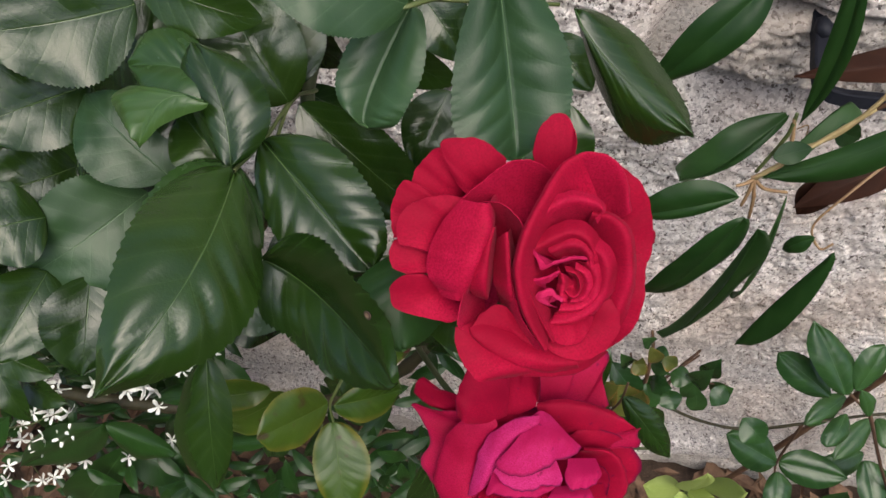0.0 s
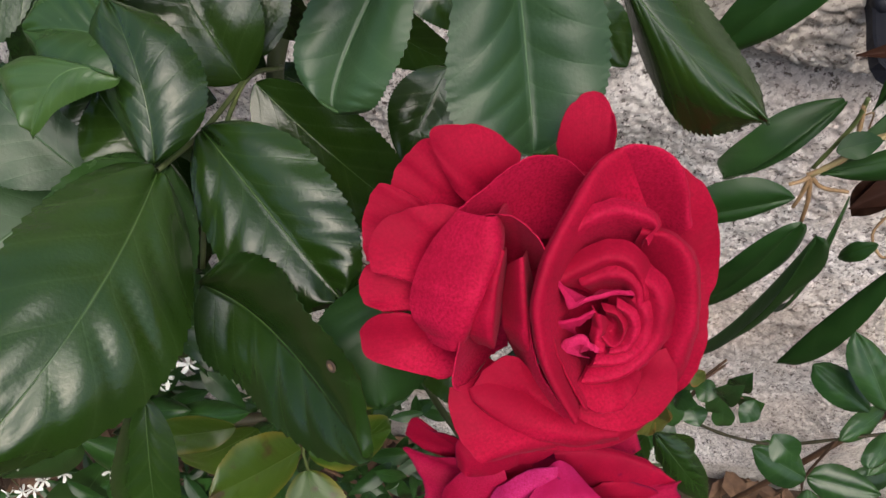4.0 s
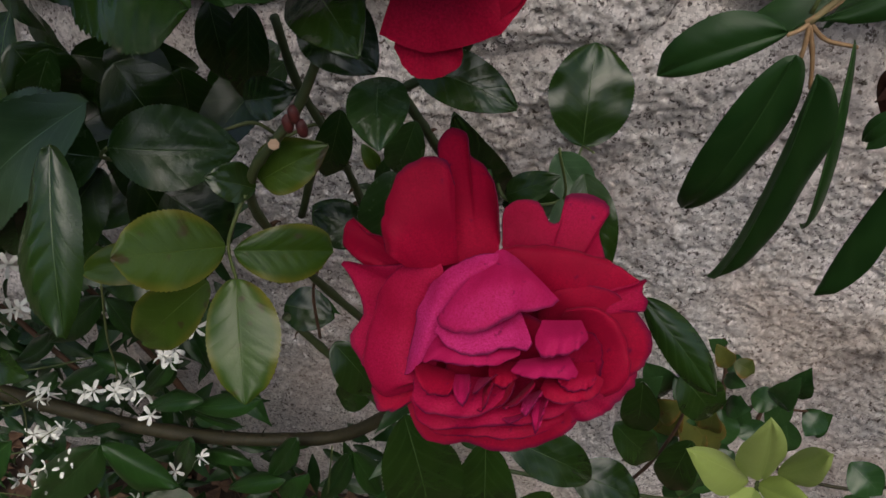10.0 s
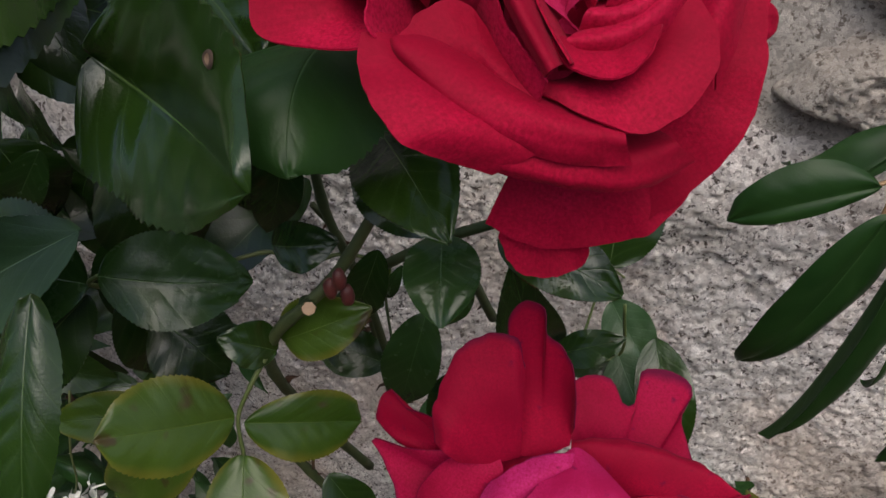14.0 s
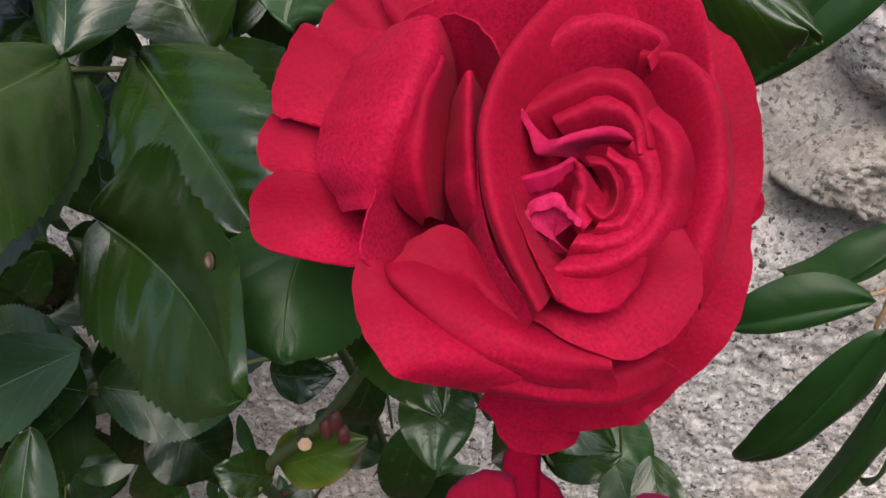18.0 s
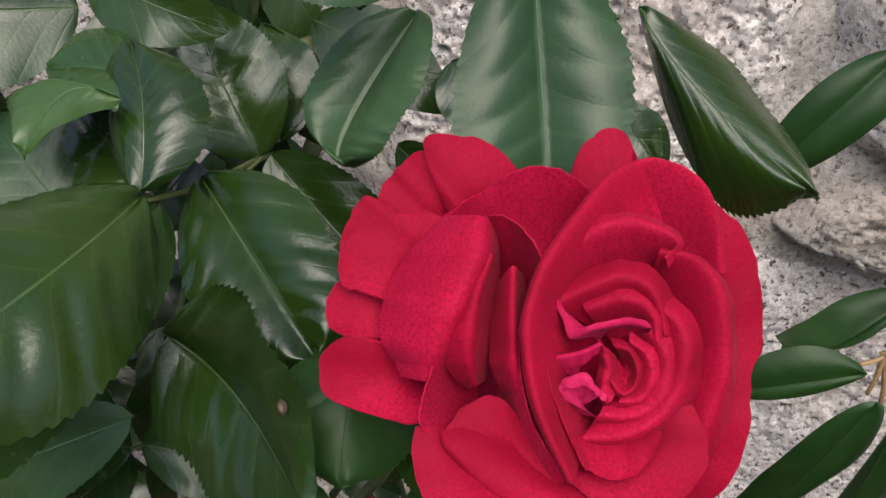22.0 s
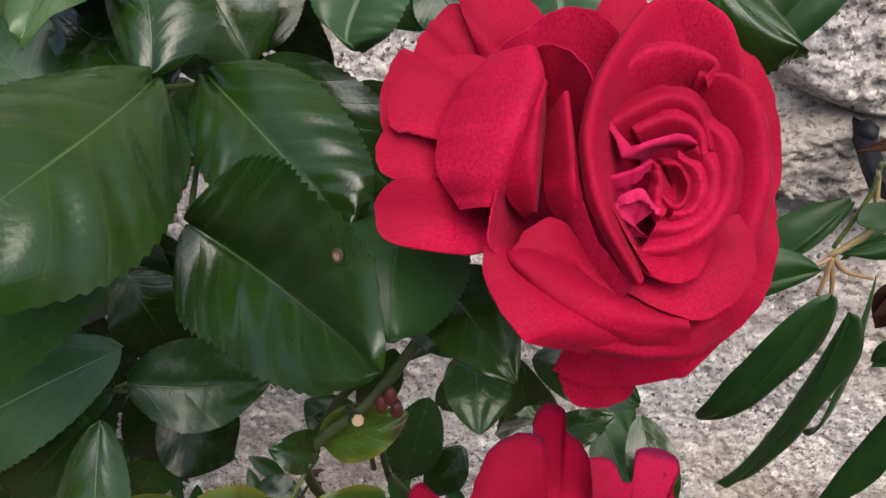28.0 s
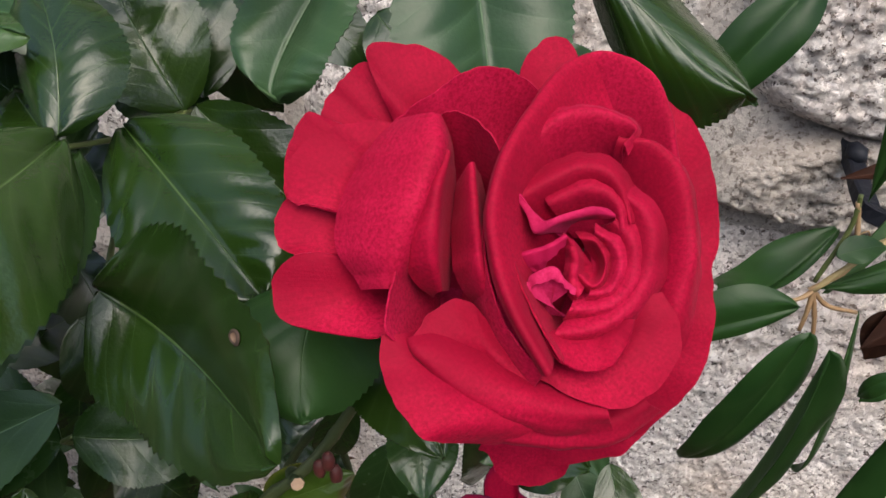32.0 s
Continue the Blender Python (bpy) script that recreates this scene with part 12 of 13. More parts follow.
inner_leaf(-0.663, 0.353, 1.171, 3.07, -0.49, 0.061, 1164)
inner_leaf(-0.490, 0.415, 1.280, 5.17, 0.12, 0.064, 1165)
inner_leaf(-0.597, 0.245, 1.220, 1.45, -0.18, 0.066, 1166)
inner_leaf(-0.391, 0.361, 1.071, 1.97, -0.61, 0.054, 1167)
inner_leaf(-0.556, 0.348, 0.876, 0.84, 0.24, 0.075, 1168)
inner_leaf(-0.366, 0.401, 0.956, 2.69, 0.16, 0.072, 1169)
inner_leaf(-0.422, 0.256, 0.854, 0.93, -0.17, 0.053, 1170)
inner_leaf(-0.664, 0.319, 1.236, 1.57, -0.08, 0.074, 1171)
inner_leaf(-0.657, 0.246, 1.258, 0.11, 0.01, 0.075, 1172)
inner_leaf(-0.385, 0.369, 1.097, 5.65, -0.54, 0.052, 1173)
inner_leaf(-0.458, 0.403, 1.178, 1.67, 0.14, 0.059, 1174)
inner_leaf(-0.665, 0.327, 1.304, 4.57, -0.32, 0.068, 1175)
inner_leaf(-0.659, 0.390, 1.161, 4.36, -0.41, 0.059, 1176)
inner_leaf(-0.624, 0.416, 1.127, 3.31, -0.12, 0.070, 1177)
inner_leaf(-0.684, 0.368, 1.354, 1.37, -0.50, 0.050, 1178)
inner_leaf(-0.596, 0.255, 1.054, 5.55, -0.33, 0.072, 1179)
inner_leaf(-0.258, 0.342, 0.966, 2.59, -0.53, 0.058, 1180)
inner_leaf(-0.353, 0.271, 1.214, 1.04, 0.60, 0.056, 1181)
inner_leaf(-0.136, 0.364, 1.306, 4.46, -0.71, 0.063, 1182)
inner_leaf(-0.489, 0.257, 0.888, 2.61, -0.57, 0.077, 1183)
inner_leaf(-0.287, 0.391, 0.940, 2.45, -0.37, 0.078, 1184)
inner_leaf(-0.467, 0.305, 1.359, 4.31, -0.60, 0.051, 1185)
inner_leaf(-0.678, 0.276, 1.141, 1.26, -0.30, 0.063, 1186)
inner_leaf(-0.337, 0.297, 1.019, 1.99, -0.02, 0.059, 1187)
inner_leaf(-0.709, 0.277, 1.309, 0.46, -0.25, 0.076, 1189)
inner_leaf(-0.262, 0.323, 1.169, 0.39, -0.28, 0.079, 1190)
inner_leaf(-0.563, 0.411, 0.923, 4.96, 0.22, 0.057, 1191)
inner_leaf(-0.407, 0.344, 1.089, 0.55, -0.43, 0.051, 1192)
inner_leaf(-0.247, 0.364, 1.307, 4.88, -0.02, 0.058, 1193)
inner_leaf(-0.626, 0.410, 1.173, 3.66, -0.48, 0.073, 1194)
inner_leaf(-0.189, 0.289, 1.333, 3.84, -0.21, 0.062, 1195)
inner_leaf(-0.613, 0.415, 1.179, 2.26, -0.21, 0.057, 1196)
inner_leaf(-0.508, 0.305, 1.006, 2.45, -0.27, 0.067, 1197)
inner_leaf(-0.603, 0.323, 0.831, 0.59, 0.22, 0.071, 1198)
inner_leaf(-0.677, 0.325, 1.072, 5.40, -0.70, 0.067, 1199)
inner_leaf(-0.358, 0.250, 1.135, 3.03, -0.50, 0.079, 1200)
inner_leaf(-0.315, 0.414, 0.998, 2.57, -0.03, 0.054, 1201)
inner_leaf(-0.188, 0.376, 1.272, 5.41, 0.05, 0.068, 1202)
inner_leaf(-0.376, 0.407, 1.159, 0.25, -0.36, 0.072, 1203)
inner_leaf(-0.740, 0.420, 1.081, 5.45, -0.47, 0.066, 1204)
inner_leaf(-0.454, 0.361, 1.038, 1.29, -0.11, 0.055, 1205)
inner_leaf(-0.217, 0.289, 1.068, 4.57, -0.26, 0.056, 1206)
inner_leaf(-0.389, 0.322, 1.070, 1.96, -0.47, 0.074, 1207)
inner_leaf(-0.701, 0.269, 0.890, 0.86, -0.41, 0.057, 1208)
inner_leaf(-0.307, 0.386, 1.055, 4.47, -0.03, 0.056, 1209)
inner_leaf(-0.537, 0.265, 0.853, 0.24, -0.04, 0.069, 1211)
inner_leaf(-0.456, 0.333, 1.326, 4.95, -0.16, 0.072, 1212)
inner_leaf(-0.623, 0.287, 1.346, 5.21, -0.56, 0.071, 1213)
inner_leaf(-0.419, 0.279, 1.249, 4.54, 0.10, 0.066, 1215)
inner_leaf(-0.319, 0.390, 1.321, 0.66, -0.88, 0.058, 1216)
inner_leaf(-0.676, 0.285, 1.336, 4.18, 0.12, 0.065, 1217)
inner_leaf(-0.473, 0.292, 1.095, 6.03, 0.13, 0.058, 1218)
inner_leaf(-0.502, 0.327, 1.301, 1.71, 0.08, 0.068, 1219)
inner_leaf(-0.261, 0.289, 1.092, 1.81, -0.19, 0.053, 1220)
inner_leaf(-0.308, 0.338, 1.254, 1.47, 0.13, 0.075, 1221)
inner_leaf(-0.623, 0.405, 0.824, 3.44, 0.31, 0.079, 1222)
inner_leaf(-0.545, 0.417, 1.152, 1.08, 0.03, 0.058, 1223)
inner_leaf(-0.629, 0.387, 1.221, 2.52, -0.11, 0.051, 1224)
inner_leaf(-0.121, 0.334, 1.262, 0.17, -0.14, 0.073, 1225)
inner_leaf(-0.621, 0.294, 1.004, 6.15, -0.23, 0.057, 1226)
inner_leaf(-0.343, 0.405, 1.015, 0.76, -0.37, 0.056, 1227)
inner_leaf(-0.568, 0.256, 1.030, 0.69, -0.26, 0.076, 1228)
inner_leaf(-0.732, 0.406, 1.094, 5.92, -0.45, 0.068, 1229)
inner_leaf(-0.221, 0.308, 0.957, 4.02, -0.24, 0.075, 1230)
inner_leaf(-0.271, 0.314, 1.219, 4.82, -0.16, 0.054, 1231)
inner_leaf(-0.734, 0.365, 1.104, 0.91, -0.73, 0.061, 1232)
inner_leaf(-0.381, 0.353, 1.343, 4.48, -0.36, 0.058, 1233)
inner_leaf(-0.646, 0.393, 0.963, 4.64, 0.24, 0.071, 1234)
inner_leaf(-0.619, 0.389, 1.250, 2.92, -0.38, 0.070, 1235)
inner_leaf(-0.624, 0.262, 0.939, 2.07, -0.11, 0.056, 1236)
inner_leaf(-0.379, 0.249, 1.249, 2.21, -0.46, 0.075, 1237)
inner_leaf(-0.629, 0.367, 1.011, 4.42, -0.61, 0.076, 1238)
inner_leaf(-0.381, 0.310, 1.208, 5.62, 0.09, 0.073, 1239)
inner_leaf(-0.588, 0.313, 1.216, 0.93, -0.05, 0.057, 1240)
inner_leaf(-0.744, 0.386, 1.333, 3.97, -0.40, 0.058, 1241)
inner_leaf(-0.646, 0.328, 1.219, 4.82, -0.25, 0.068, 1242)
inner_leaf(-0.486, 0.266, 1.089, 1.28, -0.54, 0.076, 1243)
inner_leaf(-0.570, 0.242, 1.168, 0.27, -0.34, 0.060, 1244)
inner_leaf(-0.355, 0.350, 0.873, 2.00, 0.34, 0.068, 1245)
inner_leaf(-0.635, 0.266, 0.883, 3.54, -0.62, 0.069, 1246)
inner_leaf(-0.579, 0.352, 0.930, 4.52, 0.06, 0.055, 1247)
inner_leaf(-0.332, 0.289, 1.285, 1.48, -0.25, 0.060, 1248)
inner_leaf(-0.253, 0.416, 1.258, 2.42, -0.44, 0.056, 1249)
inner_leaf(-0.419, 0.351, 1.235, 2.75, -0.77, 0.072, 1250)
inner_leaf(-0.602, 0.333, 0.908, 5.76, -0.11, 0.069, 1251)
inner_leaf(-0.329, 0.384, 0.936, 5.83, -0.17, 0.067, 1252)
inner_leaf(-0.391, 0.246, 1.323, 3.81, -0.27, 0.058, 1253)
inner_leaf(-0.160, 0.342, 1.351, 4.11, 0.15, 0.058, 1254)
inner_leaf(-0.423, 0.247, 0.892, 5.37, -0.58, 0.058, 1255)
inner_leaf(-0.265, 0.313, 1.176, 5.49, -0.65, 0.062, 1256)
inner_leaf(-0.117, 0.416, 1.285, 1.46, -0.53, 0.068, 1257)
inner_leaf(-0.186, 0.305, 1.252, 3.81, -0.33, 0.070, 1258)
inner_leaf(-0.111, 0.351, 1.219, 1.79, -0.42, 0.071, 1259)
inner_leaf(-0.316, 0.400, 0.889, 6.24, -0.05, 0.056, 1260)
inner_leaf(-0.504, 0.382, 1.145, 6.15, 0.53, 0.061, 1261)
inner_leaf(-0.110, 0.297, 1.110, 3.52, -0.95, 0.073, 1262)
inner_leaf(-0.187, 0.250, 1.240, 5.64, -0.47, 0.068, 1263)
inner_leaf(-0.545, 0.347, 1.038, 3.74, -0.10, 0.056, 1264)
inner_leaf(-0.228, 0.351, 1.068, 5.37, -0.25, 0.052, 1265)
inner_leaf(-0.676, 0.419, 1.352, 1.34, -0.42, 0.051, 1266)
inner_leaf(-0.369, 0.416, 1.079, 6.13, -0.58, 0.066, 1267)
inner_leaf(-0.140, 0.365, 1.311, 4.97, -0.53, 0.075, 1268)
inner_leaf(-0.375, 0.347, 1.049, 3.44, -0.60, 0.059, 1269)
inner_leaf(-0.335, 0.343, 1.005, 4.40, 0.08, 0.052, 1270)
inner_leaf(-0.399, 0.395, 0.933, 0.13, -0.33, 0.077, 1271)
inner_leaf(-0.229, 0.322, 1.175, 0.90, -0.08, 0.074, 1272)
inner_leaf(-0.272, 0.346, 1.067, 4.10, 0.12, 0.054, 1273)
inner_leaf(-0.325, 0.307, 1.315, 3.57, -0.45, 0.063, 1275)
inner_leaf(-0.435, 0.302, 1.037, 5.61, -0.30, 0.071, 1276)
inner_leaf(-0.338, 0.254, 1.149, 5.06, -0.20, 0.069, 1277)
inner_leaf(-0.219, 0.339, 1.181, 1.64, -0.15, 0.058, 1278)
inner_leaf(-0.541, 0.379, 1.337, 2.75, -0.62, 0.053, 1279)
inner_leaf(-0.389, 0.287, 1.037, 2.12, 0.19, 0.059, 1280)
inner_leaf(-0.111, 0.410, 1.160, 6.23, -0.10, 0.076, 1281)
inner_leaf(-0.409, 0.312, 1.335, 1.30, -0.26, 0.079, 1282)
inner_leaf(-0.161, 0.307, 1.240, 0.09, -0.38, 0.058, 1283)
inner_leaf(-0.684, 0.294, 0.830, 5.92, -0.58, 0.063, 1284)
inner_leaf(-0.701, 0.306, 1.145, 1.07, -0.77, 0.068, 1285)
inner_leaf(-0.602, 0.369, 1.110, 2.49, -0.55, 0.073, 1286)
inner_leaf(-0.449, 0.335, 1.210, 5.36, -0.46, 0.070, 1287)
inner_leaf(-0.689, 0.393, 0.901, 4.60, -0.16, 0.061, 1288)
inner_leaf(-0.415, 0.298, 0.927, 5.08, -0.42, 0.073, 1289)
inner_leaf(-0.609, 0.370, 1.217, 0.11, 0.21, 0.078, 1290)
inner_leaf(-0.621, 0.303, 1.354, 0.42, -0.51, 0.079, 1291)
inner_leaf(-0.406, 0.283, 0.922, 1.83, -0.08, 0.070, 1292)
inner_leaf(-0.272, 0.383, 0.923, 1.26, -0.19, 0.050, 1293)
inner_leaf(-0.328, 0.367, 1.147, 1.80, -0.13, 0.061, 1294)
inner_leaf(-0.514, 0.287, 1.093, 1.33, -0.32, 0.054, 1295)
inner_leaf(-0.569, 0.413, 1.022, 4.69, -0.44, 0.065, 1296)
inner_leaf(-0.447, 0.402, 1.293, 5.02, -0.11, 0.054, 1297)
inner_leaf(-0.187, 0.327, 1.289, 0.58, -0.69, 0.070, 1298)
inner_leaf(-0.735, 0.399, 0.890, 4.62, -0.30, 0.060, 1299)
inner_leaf(-0.502, 0.344, 0.883, 2.10, 0.04, 0.064, 1300)
inner_leaf(-0.308, 0.404, 1.247, 1.36, 0.64, 0.072, 1301)
inner_leaf(-0.405, 0.338, 0.928, 1.28, 0.42, 0.051, 1302)
inner_leaf(-0.654, 0.258, 0.887, 1.99, -0.42, 0.055, 1303)
inner_leaf(-0.391, 0.348, 0.877, 0.09, 0.21, 0.070, 1304)
inner_leaf(-0.122, 0.294, 1.275, 5.29, 0.14, 0.065, 1305)
inner_leaf(-0.698, 0.408, 0.830, 4.91, -0.34, 0.064, 1306)
inner_leaf(-0.701, 0.419, 0.861, 4.61, -0.39, 0.065, 1307)
inner_leaf(-0.337, 0.316, 1.306, 1.70, -0.76, 0.080, 1308)
inner_leaf(-0.679, 0.327, 1.041, 3.16, -0.47, 0.066, 1309)
inner_leaf(-0.605, 0.410, 0.860, 0.25, 0.04, 0.060, 1310)
inner_leaf(-0.391, 0.392, 0.936, 1.96, 0.11, 0.058, 1311)
inner_leaf(-0.391, 0.418, 1.316, 2.34, 0.02, 0.062, 1312)
inner_leaf(-0.320, 0.376, 1.026, 5.24, -0.04, 0.074, 1313)
inner_leaf(-0.258, 0.309, 1.349, 5.18, -1.04, 0.073, 1314)
inner_leaf(-0.704, 0.257, 1.270, 3.06, 0.09, 0.054, 1315)
inner_leaf(-0.617, 0.252, 1.297, 1.58, 0.10, 0.077, 1316)
inner_leaf(-0.744, 0.353, 1.186, 3.70, -0.24, 0.073, 1317)
inner_leaf(-0.293, 0.324, 0.994, 1.98, -0.68, 0.077, 1318)
inner_leaf(-0.163, 0.420, 1.324, 0.67, -0.67, 0.062, 1320)
inner_leaf(-0.418, 0.393, 1.187, 3.78, 0.03, 0.065, 1321)
inner_leaf(-0.540, 0.349, 0.907, 3.42, -0.20, 0.051, 1322)
inner_leaf(-0.701, 0.387, 1.106, 3.94, -0.38, 0.053, 1323)
inner_leaf(-0.195, 0.317, 1.291, 6.03, -0.60, 0.063, 1324)
inner_leaf(-0.733, 0.294, 1.353, 4.67, -0.37, 0.079, 1325)
inner_leaf(-0.620, 0.263, 1.161, 3.92, 0.14, 0.073, 1326)
inner_leaf(-0.586, 0.404, 1.282, 3.97, -0.15, 0.065, 1327)
inner_leaf(-0.573, 0.419, 1.317, 5.41, -0.53, 0.069, 1328)
inner_leaf(-0.562, 0.258, 1.358, 4.90, -0.47, 0.060, 1329)
inner_leaf(-0.670, 0.273, 0.831, 4.78, 0.14, 0.076, 1330)
inner_leaf(-0.554, 0.316, 0.931, 4.29, -0.27, 0.074, 1331)
inner_leaf(-0.476, 0.319, 1.202, 6.20, -0.01, 0.066, 1333)
inner_leaf(-0.476, 0.403, 0.939, 6.05, -0.18, 0.050, 1334)
inner_leaf(-0.216, 0.300, 1.284, 1.60, -0.41, 0.077, 1335)
inner_leaf(-0.740, 0.364, 0.961, 1.93, -0.10, 0.067, 1336)
inner_leaf(-0.531, 0.351, 1.171, 5.39, -0.03, 0.071, 1337)
inner_leaf(-0.526, 0.374, 1.274, 3.18, -0.58, 0.060, 1338)
inner_leaf(-0.657, 0.377, 0.881, 3.93, -0.32, 0.064, 1339)
inner_leaf(-0.525, 0.362, 1.115, 3.36, 0.29, 0.053, 1340)
inner_leaf(-0.139, 0.347, 1.089, 2.94, -0.46, 0.053, 1341)
inner_leaf(-0.717, 0.308, 0.959, 3.75, 0.22, 0.060, 1342)
inner_leaf(-0.411, 0.368, 1.171, 6.19, -0.45, 0.064, 1343)
inner_leaf(-0.325, 0.312, 1.195, 5.40, -0.14, 0.051, 1344)
inner_leaf(-0.718, 0.356, 1.306, 0.60, -0.22, 0.056, 1345)
inner_leaf(-0.624, 0.305, 1.307, 1.38, -0.33, 0.077, 1346)
inner_leaf(-0.252, 0.354, 1.095, 5.58, -0.39, 0.071, 1347)
inner_leaf(-0.225, 0.340, 0.931, 3.63, -0.45, 0.066, 1348)
inner_leaf(-0.255, 0.275, 1.073, 4.14, 0.03, 0.060, 1349)
inner_leaf(-0.504, 0.269, 1.227, 4.30, -0.13, 0.050, 1350)
inner_leaf(-0.316, 0.289, 1.026, 4.23, 0.15, 0.064, 1352)
inner_leaf(-0.301, 0.341, 0.866, 2.25, -0.12, 0.053, 1353)
inner_leaf(-0.337, 0.382, 1.021, 3.00, -0.26, 0.074, 1354)
inner_leaf(-0.527, 0.257, 1.314, 6.16, 0.12, 0.067, 1355)
inner_leaf(-0.632, 0.338, 0.892, 3.92, -0.41, 0.071, 1356)
inner_leaf(-0.461, 0.268, 1.286, 2.15, 0.02, 0.054, 1357)
inner_leaf(-0.551, 0.361, 0.948, 3.72, -0.35, 0.074, 1358)
inner_leaf(-0.325, 0.275, 1.234, 4.99, -0.44, 0.072, 1359)
inner_leaf(-0.635, 0.316, 1.352, 0.69, -0.15, 0.067, 1360)
inner_leaf(-0.252, 0.264, 1.219, 4.91, -0.36, 0.057, 1361)
inner_leaf(-0.362, 0.312, 0.926, 4.72, -0.47, 0.052, 1362)
inner_leaf(-0.495, 0.309, 0.866, 0.47, -0.26, 0.072, 1363)
inner_leaf(-0.508, 0.341, 1.000, 6.12, -0.17, 0.063, 1365)
inner_leaf(-0.599, 0.357, 0.967, 2.54, 0.21, 0.075, 1366)
inner_leaf(-0.233, 0.340, 1.230, 6.23, -0.26, 0.054, 1367)
inner_leaf(-0.615, 0.275, 1.051, 1.19, -0.08, 0.065, 1368)
inner_leaf(-0.310, 0.262, 1.016, 1.85, -0.05, 0.071, 1369)
inner_leaf(-0.603, 0.384, 1.244, 4.25, -0.15, 0.068, 1370)
inner_leaf(-0.604, 0.339, 0.874, 4.61, 0.09, 0.065, 1371)
inner_leaf(-0.664, 0.389, 1.243, 1.42, -0.05, 0.054, 1372)
inner_leaf(-0.435, 0.407, 1.316, 1.98, -0.11, 0.060, 1373)
inner_leaf(-0.659, 0.298, 0.854, 4.49, -0.42, 0.067, 1374)
inner_leaf(-0.429, 0.369, 1.192, 0.09, -0.00, 0.057, 1376)
inner_leaf(-0.738, 0.386, 1.049, 1.01, -0.60, 0.062, 1377)
inner_leaf(-0.161, 0.253, 1.305, 0.52, -0.06, 0.053, 1378)
inner_leaf(-0.322, 0.359, 1.078, 5.13, -0.32, 0.074, 1379)
inner_leaf(-0.715, 0.383, 0.968, 0.29, -0.63, 0.054, 1380)
inner_leaf(-0.219, 0.411, 1.156, 5.37, -0.19, 0.070, 1381)
inner_leaf(-0.266, 0.350, 1.202, 5.68, -0.01, 0.080, 1382)
inner_leaf(-0.627, 0.418, 0.955, 1.09, -0.03, 0.075, 1383)
inner_leaf(-0.225, 0.401, 1.146, 4.90, -0.28, 0.055, 1384)
inner_leaf(-0.552, 0.291, 0.898, 6.14, -0.07, 0.064, 1385)
inner_leaf(-0.736, 0.377, 0.946, 2.59, 0.43, 0.051, 1386)
inner_leaf(-0.611, 0.270, 1.243, 5.52, 0.23, 0.063, 1387)
inner_leaf(-0.531, 0.289, 1.121, 2.37, -0.30, 0.060, 1388)
inner_leaf(-0.469, 0.301, 1.004, 2.60, -0.24, 0.075, 1389)
inner_leaf(-0.451, 0.271, 0.843, 2.34, -0.17, 0.068, 1390)
inner_leaf(-0.415, 0.357, 1.151, 3.83, -0.43, 0.056, 1391)
inner_leaf(-0.744, 0.419, 0.987, 1.31, -0.54, 0.059, 1392)
inner_leaf(-0.591, 0.328, 1.180, 0.34, -0.22, 0.055, 1393)
inner_leaf(-0.685, 0.254, 1.063, 3.58, -0.33, 0.054, 1394)
inner_leaf(-0.367, 0.397, 1.310, 5.78, 0.09, 0.073, 1395)
inner_leaf(-0.591, 0.242, 0.933, 4.62, -0.50, 0.072, 1396)
inner_leaf(-0.270, 0.363, 1.209, 4.31, -0.13, 0.067, 1397)
inner_leaf(-0.735, 0.265, 1.134, 5.35, -0.16, 0.068, 1398)
inner_leaf(-0.416, 0.415, 0.864, 2.76, -0.14, 0.066, 1399)
inner_leaf(-0.513, 0.249, 1.338, 5.54, -0.16, 0.058, 1401)
inner_leaf(-0.644, 0.294, 1.086, 1.58, -0.15, 0.055, 1402)
inner_leaf(-0.305, 0.321, 1.027, 1.13, 0.53, 0.077, 1403)
inner_leaf(-0.529, 0.284, 1.270, 3.97, -0.47, 0.070, 1404)
inner_leaf(-0.536, 0.287, 0.886, 0.41, -0.13, 0.068, 1405)
inner_leaf(-0.631, 0.258, 1.039, 2.33, 0.08, 0.066, 1406)
inner_leaf(-0.507, 0.373, 1.209, 5.67, -0.09, 0.066, 1407)
inner_leaf(-0.724, 0.397, 1.045, 1.14, -0.65, 0.068, 1408)
inner_leaf(-0.669, 0.280, 1.204, 6.07, 0.12, 0.055, 1409)
star_flower(jasmine, (-0.481, 0.3, 0.704), (-0.37, -0.6, 0.71), 1.89)
star_flower(jasmine, (-0.463, 0.3, 0.717), (-0.78, -0.44, 0.44), 5.01)
star_flower(jasmine, (-0.505, 0.3, 0.634), (0.22, 0.03, 0.97), 1.04)
star_flower(jasmine, (-0.481, 0.3, 0.65), (0.84, -0.38, -0.39), 5.63)
star_flower(jasmine, (-0.501, 0.3, 0.583), (0.11, -0.74, 0.66), 1.39)
star_flower(jasmine, (-0.528, 0.3, 0.555), (0.66, -0.22, 0.72), 3.16)
star_flower(jasmine, (-0.559, 0.3, 0.544), (0.68, 0.68, -0.27), 5.55)
star_flower(jasmine, (-0.584, 0.3, 0.495), (0.78, 0.6, -0.17), 4.98)
star_flower(jasmine, (-0.578, 0.3, 0.426), (0.86, 0.05, 0.51), 2.29)
star_flower(jasmine, (-0.647, 0.3, 0.344), (0.78, -0.48, 0.39), 1.47)
star_flower(jasmine, (-0.682, 0.3, 0.317), (0.87, -0.29, -0.39), 0.95)
star_flower(jasmine, (-0.619, 0.3, 0.368), (0.13, -0.07, 0.99), 1.00)
star_flower(jasmine, (-0.677, 0.3, 0.393), (0.11, -0.03, 0.99), 2.98)
